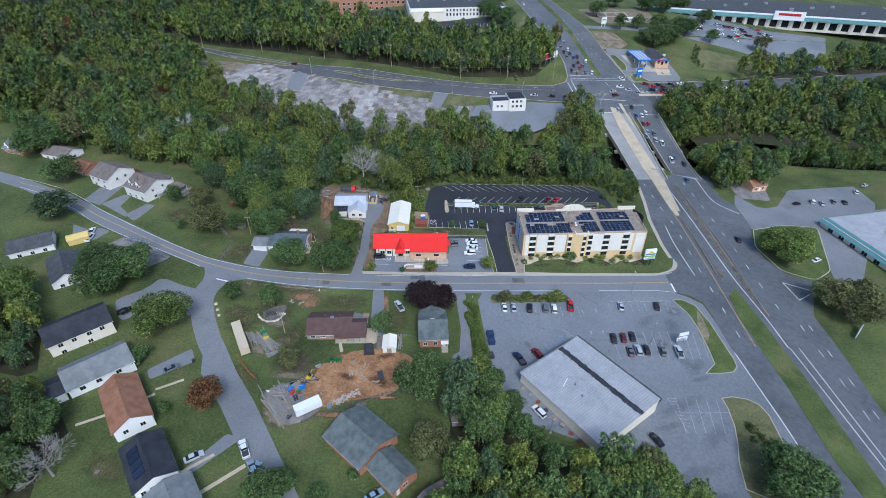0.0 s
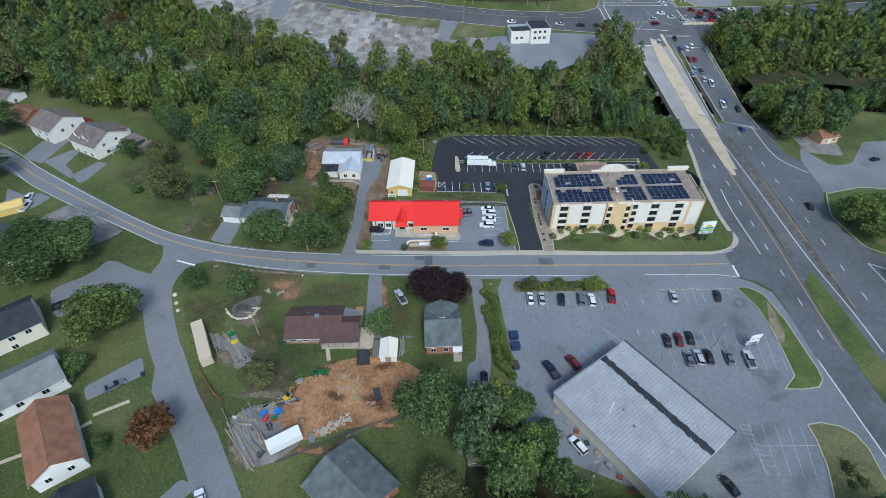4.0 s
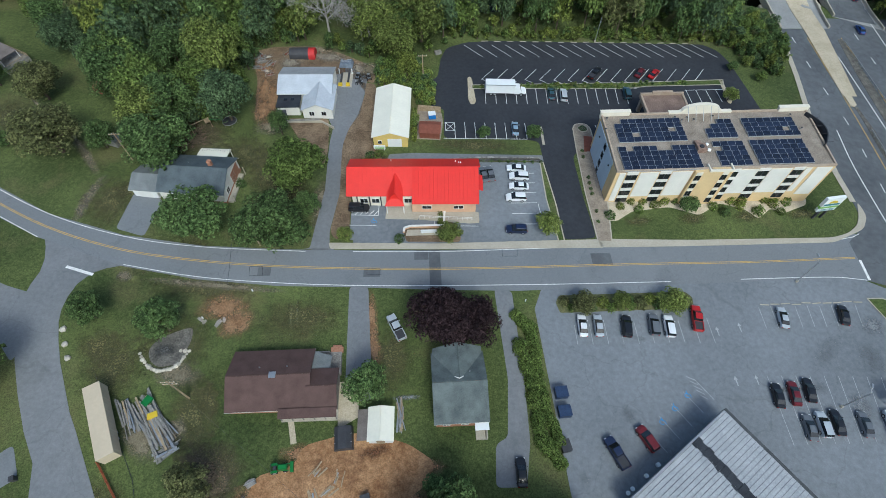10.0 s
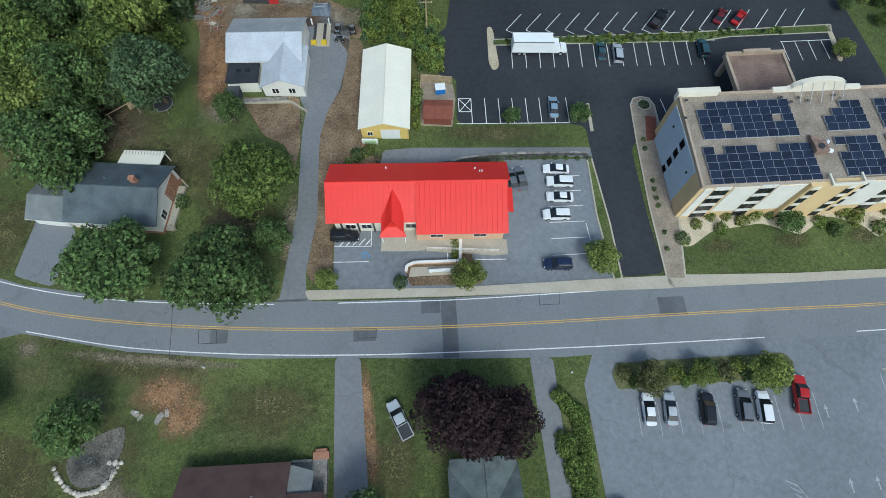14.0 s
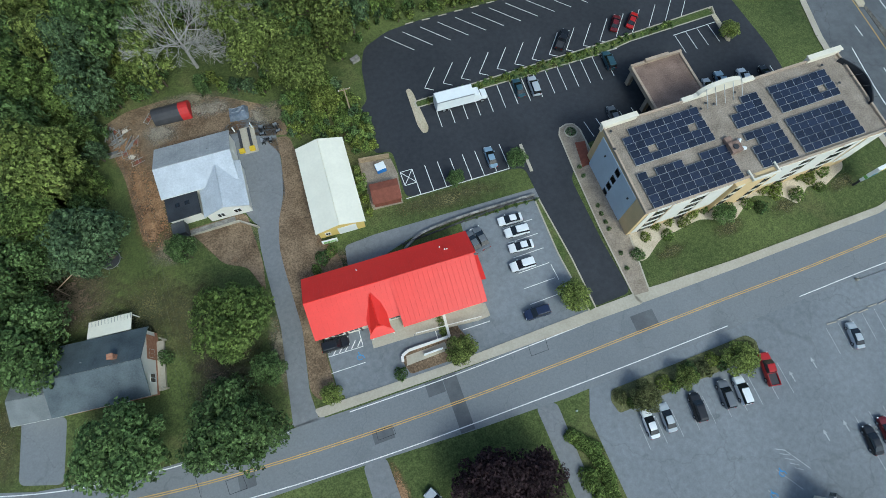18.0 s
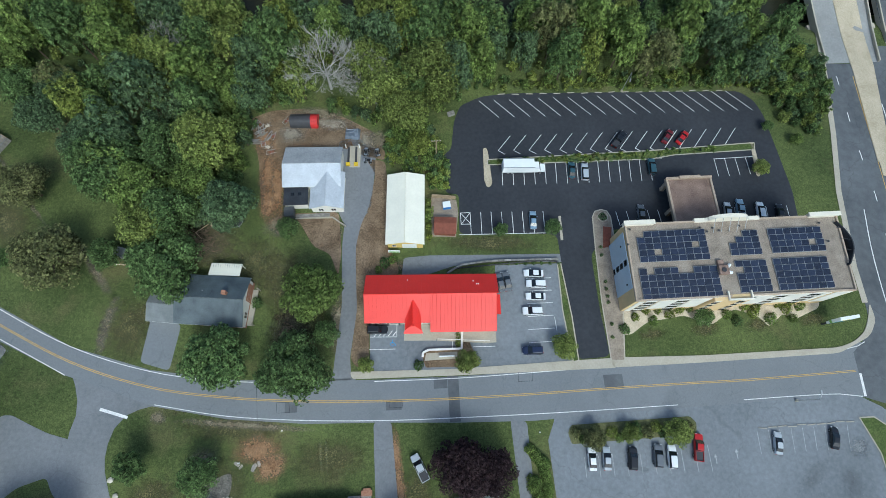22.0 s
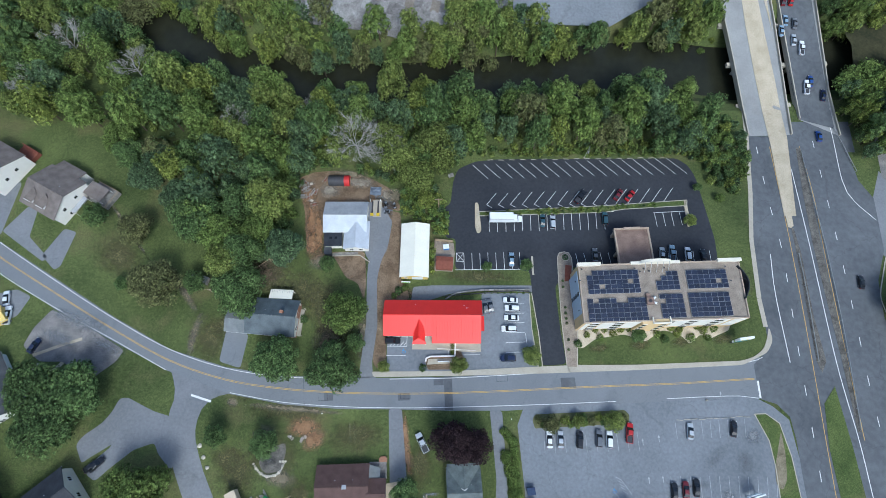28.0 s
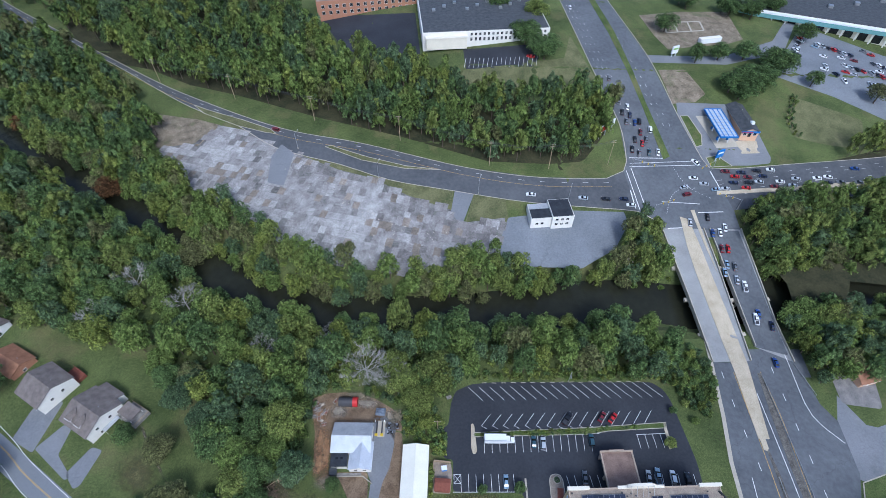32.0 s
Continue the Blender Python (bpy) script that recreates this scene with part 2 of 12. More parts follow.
M = {
    "grass": mat("grass", (0.066, 0.099, 0.027), 0.95, 0.45, 0.06, col2=(0.126, 0.153, 0.048), space="World", bump=0.4, fine=23, grain=0.4, spots=(0.05, 0.52, (0.145, 0.130, 0.058))),
    "lawn": mat("lawn", (0.066, 0.104, 0.025), 0.95, 0.35, 0.12, col2=(0.125, 0.158, 0.046), space="World", bump=0.4, fine=17, grain=0.36, spots=(0.075, 0.52, (0.165, 0.145, 0.068))),
    "rough_grass": mat("rough_grass", (0.09, 0.11, 0.040), 0.95, 0.3, 0.15, col2=(0.19, 0.18, 0.085), space="World", bump=0.4, fine=9, grain=0.35),
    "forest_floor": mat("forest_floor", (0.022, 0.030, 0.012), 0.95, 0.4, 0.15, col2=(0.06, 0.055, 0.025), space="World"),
    "asphalt": mat("asphalt", (0.180, 0.192, 0.204), 0.85, 0.06, 0.05, space="World", col2=(0.208, 0.219, 0.230), fine=40, spots=(0.09, 0.6, (0.135, 0.145, 0.155)), cracks=(0.07, 0.008, (0.10, 0.105, 0.11)), grain=0.06),
    "asphalt_side": mat("asphalt_side", (0.175, 0.185, 0.195), 0.85, 0.14, 0.06, space="World", col2=(0.235, 0.24, 0.25), fine=25, spots=(0.1, 0.6, (0.12, 0.125, 0.13)), cracks=(0.06, 0.008, (0.11, 0.115, 0.12)), grain=0.06),
    "asphalt_lot": mat("asphalt_lot", (0.165, 0.180, 0.195), 0.85, 0.2, 0.05, space="World", col2=(0.228, 0.243, 0.262), fine=24, spots=(0.13, 0.64, (0.135, 0.143, 0.154)), cracks=(0.055, 0.008, (0.10, 0.105, 0.11)), grain=0.06),
    "asphalt_new": mat("asphalt_new", (0.028, 0.031, 0.038), 0.75, 0.2, 0.06, space="World", col2=(0.046, 0.049, 0.057), fine=20, grain=0.06),
    "asphalt_hwy": mat("asphalt_hwy", (0.100, 0.108, 0.118), 0.85, 0.2, 0.05, space="World", col2=(0.150, 0.158, 0.168), fine=12, spots=(0.08, 0.6, (0.08, 0.083, 0.09)), cracks=(0.05, 0.01, (0.05, 0.05, 0.052)), grain=0.06),
    "asphalt_dark": mat("asphalt_dark", (0.072, 0.077, 0.084), 0.85, 0.2, 0.05, space="World", col2=(0.115, 0.12, 0.127), fine=12, grain=0.06),
    "gravel": mat("gravel", (0.17, 0.165, 0.16), 0.95, 0.3, 0.3, space="World", col2=(0.30, 0.28, 0.26), fine=12, bump=0.4),
    "dirt": mat("dirt", (0.24, 0.108, 0.042), 0.95, 0.35, 0.14, space="World", col2=(0.46, 0.275, 0.14), fine=9, bump=0.7, grain=0.3, spots=(0.16, 0.55, (0.13, 0.062, 0.032))),
    "dry_soil": mat("dry_soil", (0.15, 0.12, 0.075), 0.95, 0.35, 0.25, space="World", col2=(0.30, 0.25, 0.18), fine=8, bump=0.5, grain=0.3, spots=(0.1, 0.55, (0.10, 0.115, 0.045))),
    "concrete": mat("concrete", (0.40, 0.36, 0.285), 0.85, 0.07, 0.3, space="World", col2=(0.47, 0.43, 0.35), fine=8, grain=0.05),
    "concrete_deck": mat("concrete_deck", (0.266, 0.266, 0.259), 0.85, 0.15, 0.12, space="World", col2=(0.340, 0.340, 0.329), fine=15, grain=0.06),
    "concrete_tan": mat("concrete_tan", (0.44, 0.37, 0.25), 0.85, 0.15, 0.2, space="World", col2=(0.55, 0.48, 0.36), fine=12),
    "slab": mat("slab", (0.22, 0.21, 0.205), 0.9, 0.45, 0.09, space="World", col2=(0.46, 0.44, 0.42), fine=7, bump=0.5, spots=(0.12, 0.55, (0.13, 0.12, 0.11)), cracks=(0.11, 0.03, (0.10, 0.11, 0.07)), grain=0.25),
    "paint_white": mat("paint_white", (0.72, 0.72, 0.70), 0.7, 0.15, 1.2, space="World"),
    "paint_faded": mat("paint_faded", (0.36, 0.37, 0.38), 0.7, 0.25, 1.2, space="World"),
    "paint_yellow": mat("paint_yellow", (0.55, 0.36, 0.10), 0.7, 0.2, 0.8, space="World"),
    "paint_blue": mat("paint_blue", (0.06, 0.28, 0.60), 0.7, 0.2, 1.0),
    "water": mat("water", (0.020, 0.021, 0.013), 0.22, 0.3, 0.05, space="World", spec=0.22),
    "wall_white": mat("wall_white", (0.72, 0.70, 0.64), 0.7, 0.06, 0.5),
    "wall_cream": mat("wall_cream", (0.74, 0.69, 0.57), 0.75, 0.06, 0.5),
    "wall_tan": mat("wall_tan", (0.66, 0.49, 0.26), 0.75, 0.08, 0.5),
    "wall_blue": mat("wall_blue", (0.48, 0.55, 0.62), 0.75, 0.06, 0.5),
    "wall_brick": mat("wall_brick", (0.33, 0.15, 0.09), 0.85, 0.2, 3.0, col2=(0.45, 0.24, 0.15)),
    "wall_peach": mat("wall_peach", (0.62, 0.40, 0.26), 0.8, 0.1, 1.0),
    "wall_yellow": mat("wall_yellow", (0.66, 0.50, 0.16), 0.75, 0.08, 0.7),
    "siding": mat("siding", (0.78, 0.78, 0.76), 0.6, 0.06, 0.6),
    "wall_teal": mat("wall_teal", (0.16, 0.33, 0.33), 0.7, 0.1, 0.5),
    "roof_red": mat("roof_red", (0.68, 0.030, 0.022), 0.45, 0.06, 0.4, spec=0.4),
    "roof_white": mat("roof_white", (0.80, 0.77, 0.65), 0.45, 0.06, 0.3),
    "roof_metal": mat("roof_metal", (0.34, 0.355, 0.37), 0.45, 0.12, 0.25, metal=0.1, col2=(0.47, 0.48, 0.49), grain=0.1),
    "roof_black": mat("roof_black", (0.022, 0.025, 0.032), 0.75, 0.25, 0.4, col2=(0.05, 0.055, 0.065), fine=14),
    "roof_dark": mat("roof_dark", (0.055, 0.060, 0.065), 0.8, 0.25, 0.5, col2=(0.10, 0.105, 0.11), fine=14),
    "roof_grey": mat("roof_grey", (0.15, 0.165, 0.17), 0.8, 0.2, 0.5, col2=(0.235, 0.25, 0.25), fine=14),
    "roof_slate": mat("roof_slate", (0.062, 0.080, 0.092), 0.55, 0.25, 0.4, col2=(0.125, 0.15, 0.16), fine=12, spec=0.5),
    "navy_steel": mat("navy_steel", (0.022, 0.040, 0.095), 0.5, 0.25, 1.5, col2=(0.04, 0.065, 0.13)),
    "roof_green": mat("roof_green", (0.085, 0.105, 0.105), 0.8, 0.3, 0.5, col2=(0.17, 0.195, 0.19), fine=14),
    "roof_brown": mat("roof_brown", (0.088, 0.052, 0.045), 0.85, 0.15, 0.5, col2=(0.125, 0.078, 0.068), fine=14),
    "roof_tan": mat("roof_tan", (0.22, 0.105, 0.058), 0.85, 0.15, 0.5, col2=(0.33, 0.17, 0.10), fine=14),
    "roof_taupe": mat("roof_taupe", (0.15, 0.125, 0.11), 0.85, 0.2, 0.5, col2=(0.22, 0.19, 0.17), fine=14),
    "roof_gravel": mat("roof_gravel", (0.245, 0.20, 0.155), 0.95, 0.25, 0.35, col2=(0.37, 0.315, 0.255), fine=12, bump=0.4, grain=0.22),
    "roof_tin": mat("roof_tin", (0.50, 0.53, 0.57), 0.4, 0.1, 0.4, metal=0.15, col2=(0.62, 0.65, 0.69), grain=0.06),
    "rusty": mat("rusty", (0.20, 0.125, 0.095), 0.8, 0.3, 1.2, col2=(0.34, 0.24, 0.19)),
    "yard_earth": mat("yard_earth", (0.135, 0.090, 0.052), 0.95, 0.35, 0.3, space="World", col2=(0.27, 0.195, 0.125), fine=9, bump=0.6, grain=0.4, spots=(0.12, 0.56, (0.26, 0.135, 0.065))),
    "trim": mat("trim", (0.75, 0.74, 0.70), 0.6, 0.05, 0.7),
    "wood": mat("wood", (0.30, 0.22, 0.13), 0.85, 0.3, 1.5, col2=(0.48, 0.38, 0.25)),
    "wood_grey": mat("wood_grey", (0.20, 0.19, 0.17), 0.9, 0.3, 1.5, col2=(0.38, 0.36, 0.33), island=0.3),
    "wood_red": mat("wood_red", (0.20, 0.07, 0.045), 0.85, 0.25, 1.5),
    "stone": mat("stone", (0.52, 0.475, 0.40), 0.9, 0.25, 1.0, bump=0.4, per_object=0.25),
    "stone_grey": mat("stone_grey", (0.24, 0.215, 0.19), 0.9, 0.3, 2.0, col2=(0.36, 0.33, 0.295), bump=0.3, fine=5),
    "rock": mat("rock", (0.22, 0.20, 0.18), 0.95, 0.4, 0.5, col2=(0.42, 0.39, 0.35), space="World", bump=0.6),
    "rubble": mat("rubble", (0.085, 0.080, 0.070), 0.95, 0.4, 0.5, col2=(0.20, 0.185, 0.16), space="World", bump=0.6, grain=0.4),
    "paving_tan": mat("paving_tan", (0.25, 0.205, 0.155), 0.9, 0.2, 0.6, col2=(0.36, 0.30, 0.235), space="World", fine=6),
    "worn_base": mat("worn_base", (0.17, 0.145, 0.085), 0.95, 0.3, 0.4, col2=(0.29, 0.25, 0.17), space="World", grain=0.3),
    "slab_base": mat("slab_base", (0.13, 0.125, 0.115), 0.95, 0.4, 0.12, col2=(0.30, 0.285, 0.27), space="World", grain=0.35, spots=(0.1, 0.58, (0.10, 0.11, 0.06))),
    "slab_panel": mat("slab_panel", (0.215, 0.198, 0.185), 0.9, 0.25, 0.25, col2=(0.37, 0.355, 0.335), space="World", fine=6, bump=0.5, spots=(0.035, 0.5, (0.42, 0.41, 0.39)), cracks=(0.3, 0.05, (0.11, 0.10, 0.08)), grain=0.45, island=0.2, per_object=0.2),
    "slab_white": mat("slab_white", (0.30, 0.285, 0.268), 0.9, 0.25, 0.25, col2=(0.43, 0.415, 0.395), space="World", fine=6, bump=0.5, spots=(0.035, 0.5, (0.50, 0.485, 0.46)), cracks=(0.3, 0.05, (0.11, 0.10, 0.08)), grain=0.45, island=0.2, per_object=0.2),
    "slab_dark": mat("slab_dark", (0.165, 0.150, 0.142), 0.9, 0.25, 0.25, col2=(0.28, 0.262, 0.248), space="World", fine=6, bump=0.5, spots=(0.035, 0.5, (0.235, 0.218, 0.205)), cracks=(0.3, 0.05, (0.11, 0.10, 0.08)), grain=0.45, island=0.2, per_object=0.2),
    "slab_brown": mat("slab_brown", (0.19, 0.155, 0.12), 0.9, 0.25, 0.25, col2=(0.30, 0.26, 0.215), space="World", fine=6, bump=0.5, spots=(0.035, 0.5, (0.30, 0.26, 0.215)), cracks=(0.3, 0.05, (0.11, 0.10, 0.08)), grain=0.45, island=0.2, per_object=0.2),
    "metal_tan": mat("metal_tan", (0.56, 0.47, 0.34), 0.6, 0.06, 0.3),
    "orange_mesh": mat("orange_mesh", (0.34, 0.10, 0.045), 0.9, 0.3, 0.8),
    "slate_tarp": mat("slate_tarp", (0.10, 0.125, 0.165), 0.55, 0.2, 0.8, col2=(0.20, 0.235, 0.29), fine=5, bump=0.4, spec=0.4),
    "canopy_stucco": mat("canopy_stucco", (0.40, 0.31, 0.23), 0.85, 0.12, 0.5, col2=(0.48, 0.39, 0.30), grain=0.08),
    "roof_pebble": mat("roof_pebble", (0.20, 0.135, 0.105), 0.95, 0.3, 0.35, col2=(0.30, 0.215, 0.175), fine=12, bump=0.4, grain=0.22),
    "roof_rib": mat("roof_rib", (0.27, 0.28, 0.29), 0.5, 0.2, 0.6),
    "mulch": mat("mulch", (0.10, 0.06, 0.04), 0.95, 0.3, 1.0, space="World"),
    "pebble": mat("pebble", (0.50, 0.42, 0.30), 0.95, 0.15, 0.6, space="World", col2=(0.62, 0.54, 0.41), fine=10),
    "metal": mat("metal", (0.42, 0.43, 0.44), 0.4, 0.1, 1.0, metal=0.7),
    "metal_dark": mat("metal_dark", (0.05, 0.05, 0.055), 0.5, 0.2, 1.0),
    "rail": mat("rail", (0.30, 0.31, 0.31), 0.55, 0.15, 1.0, metal=0.4),
    "glass": mat("glass", (0.015, 0.018, 0.022), 0.12, 0.2, 0.5, spec=0.6),
    "panel": mat("panel", (0.014, 0.020, 0.040), 0.22, 0.25, 0.8, per_object=0.3, spec=0.55),
    "tyre": mat("tyre", (0.015, 0.015, 0.016), 0.9, 0.2, 3),
    "rim": mat("rim", (0.45, 0.46, 0.47), 0.35, 0.1, 3, metal=0.6),
    "lamp_white": mat("lamp_white", (0.75, 0.76, 0.76), 0.2, 0.05, 3),
    "lamp_red": mat("lamp_red", (0.35, 0.015, 0.012), 0.25, 0.05, 3),
    "bark": mat("bark", (0.10, 0.075, 0.055), 0.95, 0.3, 2.0),
    "bark_pale": mat("bark_pale", (0.36, 0.345, 0.315), 0.95, 0.2, 1.5, per_object=0.2),
    "machine_green": mat("machine_green", (0.02, 0.16, 0.035), 0.45, 0.1, 2),
    "machine_yellow": mat("machine_yellow", (0.62, 0.44, 0.03), 0.45, 0.1, 2),
    "plastic_blue": mat("plastic_blue", (0.03, 0.17, 0.50), 0.5, 0.15, 2),
    "plastic_red": mat("plastic_red", (0.45, 0.03, 0.03), 0.5, 0.15, 2),
    "sign_white": mat("sign_white", (0.78, 0.80, 0.80), 0.4, 0.04, 1),
    "sign_green": mat("sign_green", (0.22, 0.42, 0.10), 0.4, 0.05, 1),
    "sign_teal": mat("sign_teal", (0.03, 0.16, 0.22), 0.4, 0.05, 1),
    "leaf_a": leaf_mat("leaf_a", (0.098, 0.152, 0.036), (0.190, 0.248, 0.066)),
    "leaf_b": leaf_mat("leaf_b", (0.072, 0.122, 0.040), (0.138, 0.198, 0.068)),
    "leaf_c": leaf_mat("leaf_c", (0.122, 0.166, 0.038), (0.212, 0.248, 0.068)),
    "leaf_d": leaf_mat("leaf_d", (0.108, 0.124, 0.046), (0.176, 0.180, 0.074)),
    "leaf_e": leaf_mat("leaf_e", (0.030, 0.018, 0.021), (0.056, 0.034, 0.036)),
    "leaf_f": leaf_mat("leaf_f", (0.13, 0.068, 0.028), (0.19, 0.105, 0.045)),
    "leaf_g": leaf_mat("leaf_g", (0.068, 0.112, 0.052), (0.126, 0.178, 0.084)),
    "leaf_h": leaf_mat("leaf_h", (0.134, 0.176, 0.036), (0.225, 0.258, 0.060)),
    "twig": mat("twig", (0.12, 0.10, 0.085), 0.95, 0.3, 1.0, island=0.3, per_object=0.2),
}
CAR_PAINT = {
    "white": (0.75, 0.76, 0.77), "silver": (0.42, 0.45, 0.48), "grey": (0.13, 0.14, 0.155), "black": (0.012, 0.013, 0.016),
    "red": (0.40, 0.012, 0.012), "maroon": (0.13, 0.012, 0.016), "blue": (0.02, 0.06, 0.22), "navy": (0.012, 0.02, 0.055),
    "teal": (0.035, 0.08, 0.10), "sky": (0.22, 0.31, 0.40), "tan": (0.36, 0.31, 0.23),
}
for _k, _c in CAR_PAINT.items():
    M["car_" + _k] = mat("car_paint_" + _k, _c, 0.28, 0.04, 0.6, spec=0.6)


# ---- plan, in metres ----
STREET_WEST_N = [(-213.0, 84.0), (-201.1, 79.1), (-187.1, 73.9), (-173.8, 67.9), (-161.0, 59.6)]
STREET_WEST_S = [(-206.0, 73.5), (-194.5, 68.4), (-179.9, 61.5), (-161.0, 49.6)]
STREET_N = [(-152.3, 52.3), (-132.4, 39.2), (-113.4, 27.1), (-95.4, 16.8), (-78.4, 11.1), (-61.9, 8.2), (-45.4, 7.1), (-28.8, 6.6), (-12.1, 6.5), (4.9, 6.8), (22.7, 7.3), (39.7, 7.8), (57.3, 8.0), (75.3, 8.4), (83.8, 9.7)]
STREET_S = [(-149.4, 40.8), (-130.3, 29.4), (-112.1, 19.6), (-95.6, 10.8), (-76.8, 3.5), (-61.3, 0.1), (-45.1, -1.7), (-28.8, -2.3), (-12.4, -3.2), (4.1, -3.7), (21.0, -3.1), (38.0, -2.8), (55.3, -2.4), (72.9, -1.9), (80.6, -2.7)]
LINE_N1 = [(-200.0, 78.0), (-187.1, 73.2), (-173.8, 67.1), (-161.0, 58.6), (-152.1, 51.6), (-132.3, 38.5), (-113.3, 26.6), (-95.4, 16.8), (-78.4, 10.8), (-61.8, 7.9), (-40.4, 6.5)]
LINE_N2 = [(-30.5, 6.3), (-12.1, 6.1), (4.9, 6.5), (19.5, 6.9)]
LINE_N3 = [(24.8, 7.2), (57.3, 7.7), (78.8, 8.1), (84.7, 9.7)]
LINE_S1 = [(-194.5, 69.0), (-179.9, 62.2), (-161.0, 50.4), (-149.5, 41.3), (-130.4, 29.9), (-112.2, 20.1), (-95.6, 10.8)]
LINE_S2 = [(-76.5, 3.8), (-61.3, 0.7), (-45.1, -1.0), (-28.8, -1.9), (-12.4, -2.2), (11.8, -2.3), (36.4, -2.1)]
LINE_S3 = [(51.9, -1.8), (65.9, -1.6), (74.7, -1.7), (80.1, -2.5)]
YELLOW = [(-197.0, 73.4), (-177.0, 64.6), (-161.0, 54.4), (-150.9, 46.7), (-131.4, 34.5), (-112.7, 23.2), (-94.9, 13.5), (-78.0, 7.5), (-61.6, 4.5), (-45.2, 2.9), (-28.8, 2.1), (-12.2, 1.8), (4.5, 1.9), (21.6, 2.2), (38.8, 2.4), (56.3, 2.5), (80.3, 3.2)]
STOP_E = [(81.2, 2.6), (80.8, -2.5)]
STOP_W = [(-87.4, 3.5), (-81.6, 1.5)]
SIDE_W = [(-94.2, 11.5), (-92.3, 1.4), (-91.4, -12.1), (-89.2, -20.3), (-84.1, -31.5), (-78.2, -40.4), (-68.9, -52.5), (-63.6, -60.5), (-56.5, -71.0), (-50.1, -80.9)]
SIDE_E = [(-85.8, 1.5), (-84.7, -7.8), (-81.4, -16.3), (-74.7, -29.1), (-67.8, -40.5), (-60.2, -51.0), (-53.0, -62.4), (-46.6, -72.7), (-41.0, -81.8)]
DRIVE_A = [(-80.6, 12.8), (-79.4, 22.9), (-72.8, 20.6), (-74.3, 10.7)]
DRIVE_B = [(-30.8, -2.1), (-27.0, -2.2), (-25.5, -25.4), (-30.4, -25.3)]
DRIVE_C = [(-1.4, -3.2), (2.2, -3.7), (2.3, -22.1), (1.9, -33.2), (0.4, -40.5), (-4.8, -40.4), (-4.1, -33.5), (-1.9, -32.5), (-0.7, -22.0)]
DRIVE_S1 = [(-131.6, 29.6), (-135.6, 24.2), (-137.5, 18.9), (-131.7, 14.2), (-125.4, 14.0), (-116.4, 8.6), (-110.2, 13.6), (-108.4, 16.8), (-118.4, 23.0)]
DRIVE_S2 = [(-155.4, 38.6), (-147.9, 34.9), (-143.3, 36.2), (-138.6, 33.8), (-141.3, 27.8), (-148.5, 24.5)]
DRIVE_H3 = [(-84.0, -30.8), (-93.8, -39.3), (-91.6, -42.9), (-81.3, -36.0)]
RED_LOT = [(-31.4, 19.1), (-31.4, 9.3), (-13.1, 8.4), (14.9, 8.0), (14.0, 14.4), (14.1, 31.7), (-1.7, 31.8), (-2.5, 20.8)]
HOTEL_LOT = [(-12.5, 50.8), (-12.5, 61.6), (-10.3, 63.3), (-9.1, 71.6), (-7.2, 76.3), (-1.2, 79.1), (7.3, 80.0), (70.8, 79.9), (74.5, 76.9), (76.1, 72.4), (77.0, 61.9), (78.0, 49.2), (77.2, 38.9), (28.5, 40.1), (22.0, 33.8), (22.1, 20.0), (22.8, 9.2), (15.2, 8.9), (14.7, 20.2), (14.3, 38.9), (11.2, 39.4), (-9.7, 40.0), (-9.1, 50.7)]
SIDEWALK_RED = [(-35.8, 8.6), (-35.3, 7.0), (-13.2, 6.7), (23.9, 6.6), (23.4, 8.8), (14.7, 8.7), (-13.1, 8.1)]
SIDEWALK_HOTEL = [(22.8, 9.2), (23.1, 6.7), (44.4, 6.8), (77.7, 7.4), (86.5, 11.0), (89.2, 14.7), (89.0, 19.2), (86.1, 14.8), (83.1, 11.2), (78.2, 9.1), (44.7, 8.4), (27.1, 8.8)]
STORE_LOT = [(5.6, -7.8), (41.6, -4.1), (74.3, -4.1), (79.2, -12.7), (81.8, -28.7), (79.8, -37.4), (70.4, -38.9), (68.1, -40.6), (76.3, -42.0), (82.0, -42.1), (72.2, -48.6), (68.4, -56.6), (64.3, -68.3), (38.6, -69.3), (13.0, -57.5), (8.7, -54.3), (7.5, -41.6), (7.1, -27.9)]
ISL_STRIP = [(-1.2, 60.0), (42.1, 61.7), (71.3, 63.5), (70.8, 61.4), (48.5, 60.3), (41.6, 59.2), (-1.3, 58.5)]
ISL_W = [(-2.1, 63.2), (-1.3, 63.5), (-0.9, 62.3), (-0.5, 53.4), (-1.1, 52.4), (-2.0, 52.4), (-2.5, 54.4)]
ISL_E = [(70.1, 63.5), (71.0, 63.5), (70.9, 54.7), (70.1, 53.4), (69.4, 53.8)]
VERGE_RED = [(13.4, 31.4), (14.2, 31.7), (15.2, 18.7), (15.4, 8.6), (14.1, 8.4), (13.2, 20.3)]
HEDGE = [(2.4, -6.0), (5.7, -6.9), (5.6, -17.7), (6.3, -31.5), (7.0, -39.6), (3.0, -39.4), (2.9, -29.3), (2.2, -18.9)]
BED = [(25.8, 19.8), (32.9, 21.4), (76.7, 20.4), (75.8, 18.2), (71.8, 16.8), (69.2, 15.7), (66.5, 17.3), (62.3, 14.1), (60.2, 16.9), (54.5, 18.9), (48.4, 15.3), (42.1, 17.8), (32.8, 16.6), (28.6, 13.9), (26.7, 13.9)]
HWY_W = [(102.9, 170.5), (101.3, 125.2), (99.3, 88.9), (95.2, 66.1), (91.2, 48.7), (88.7, 28.2), (87.6, 15.1), (86.7, 11.8), (81.1, 7.4)]
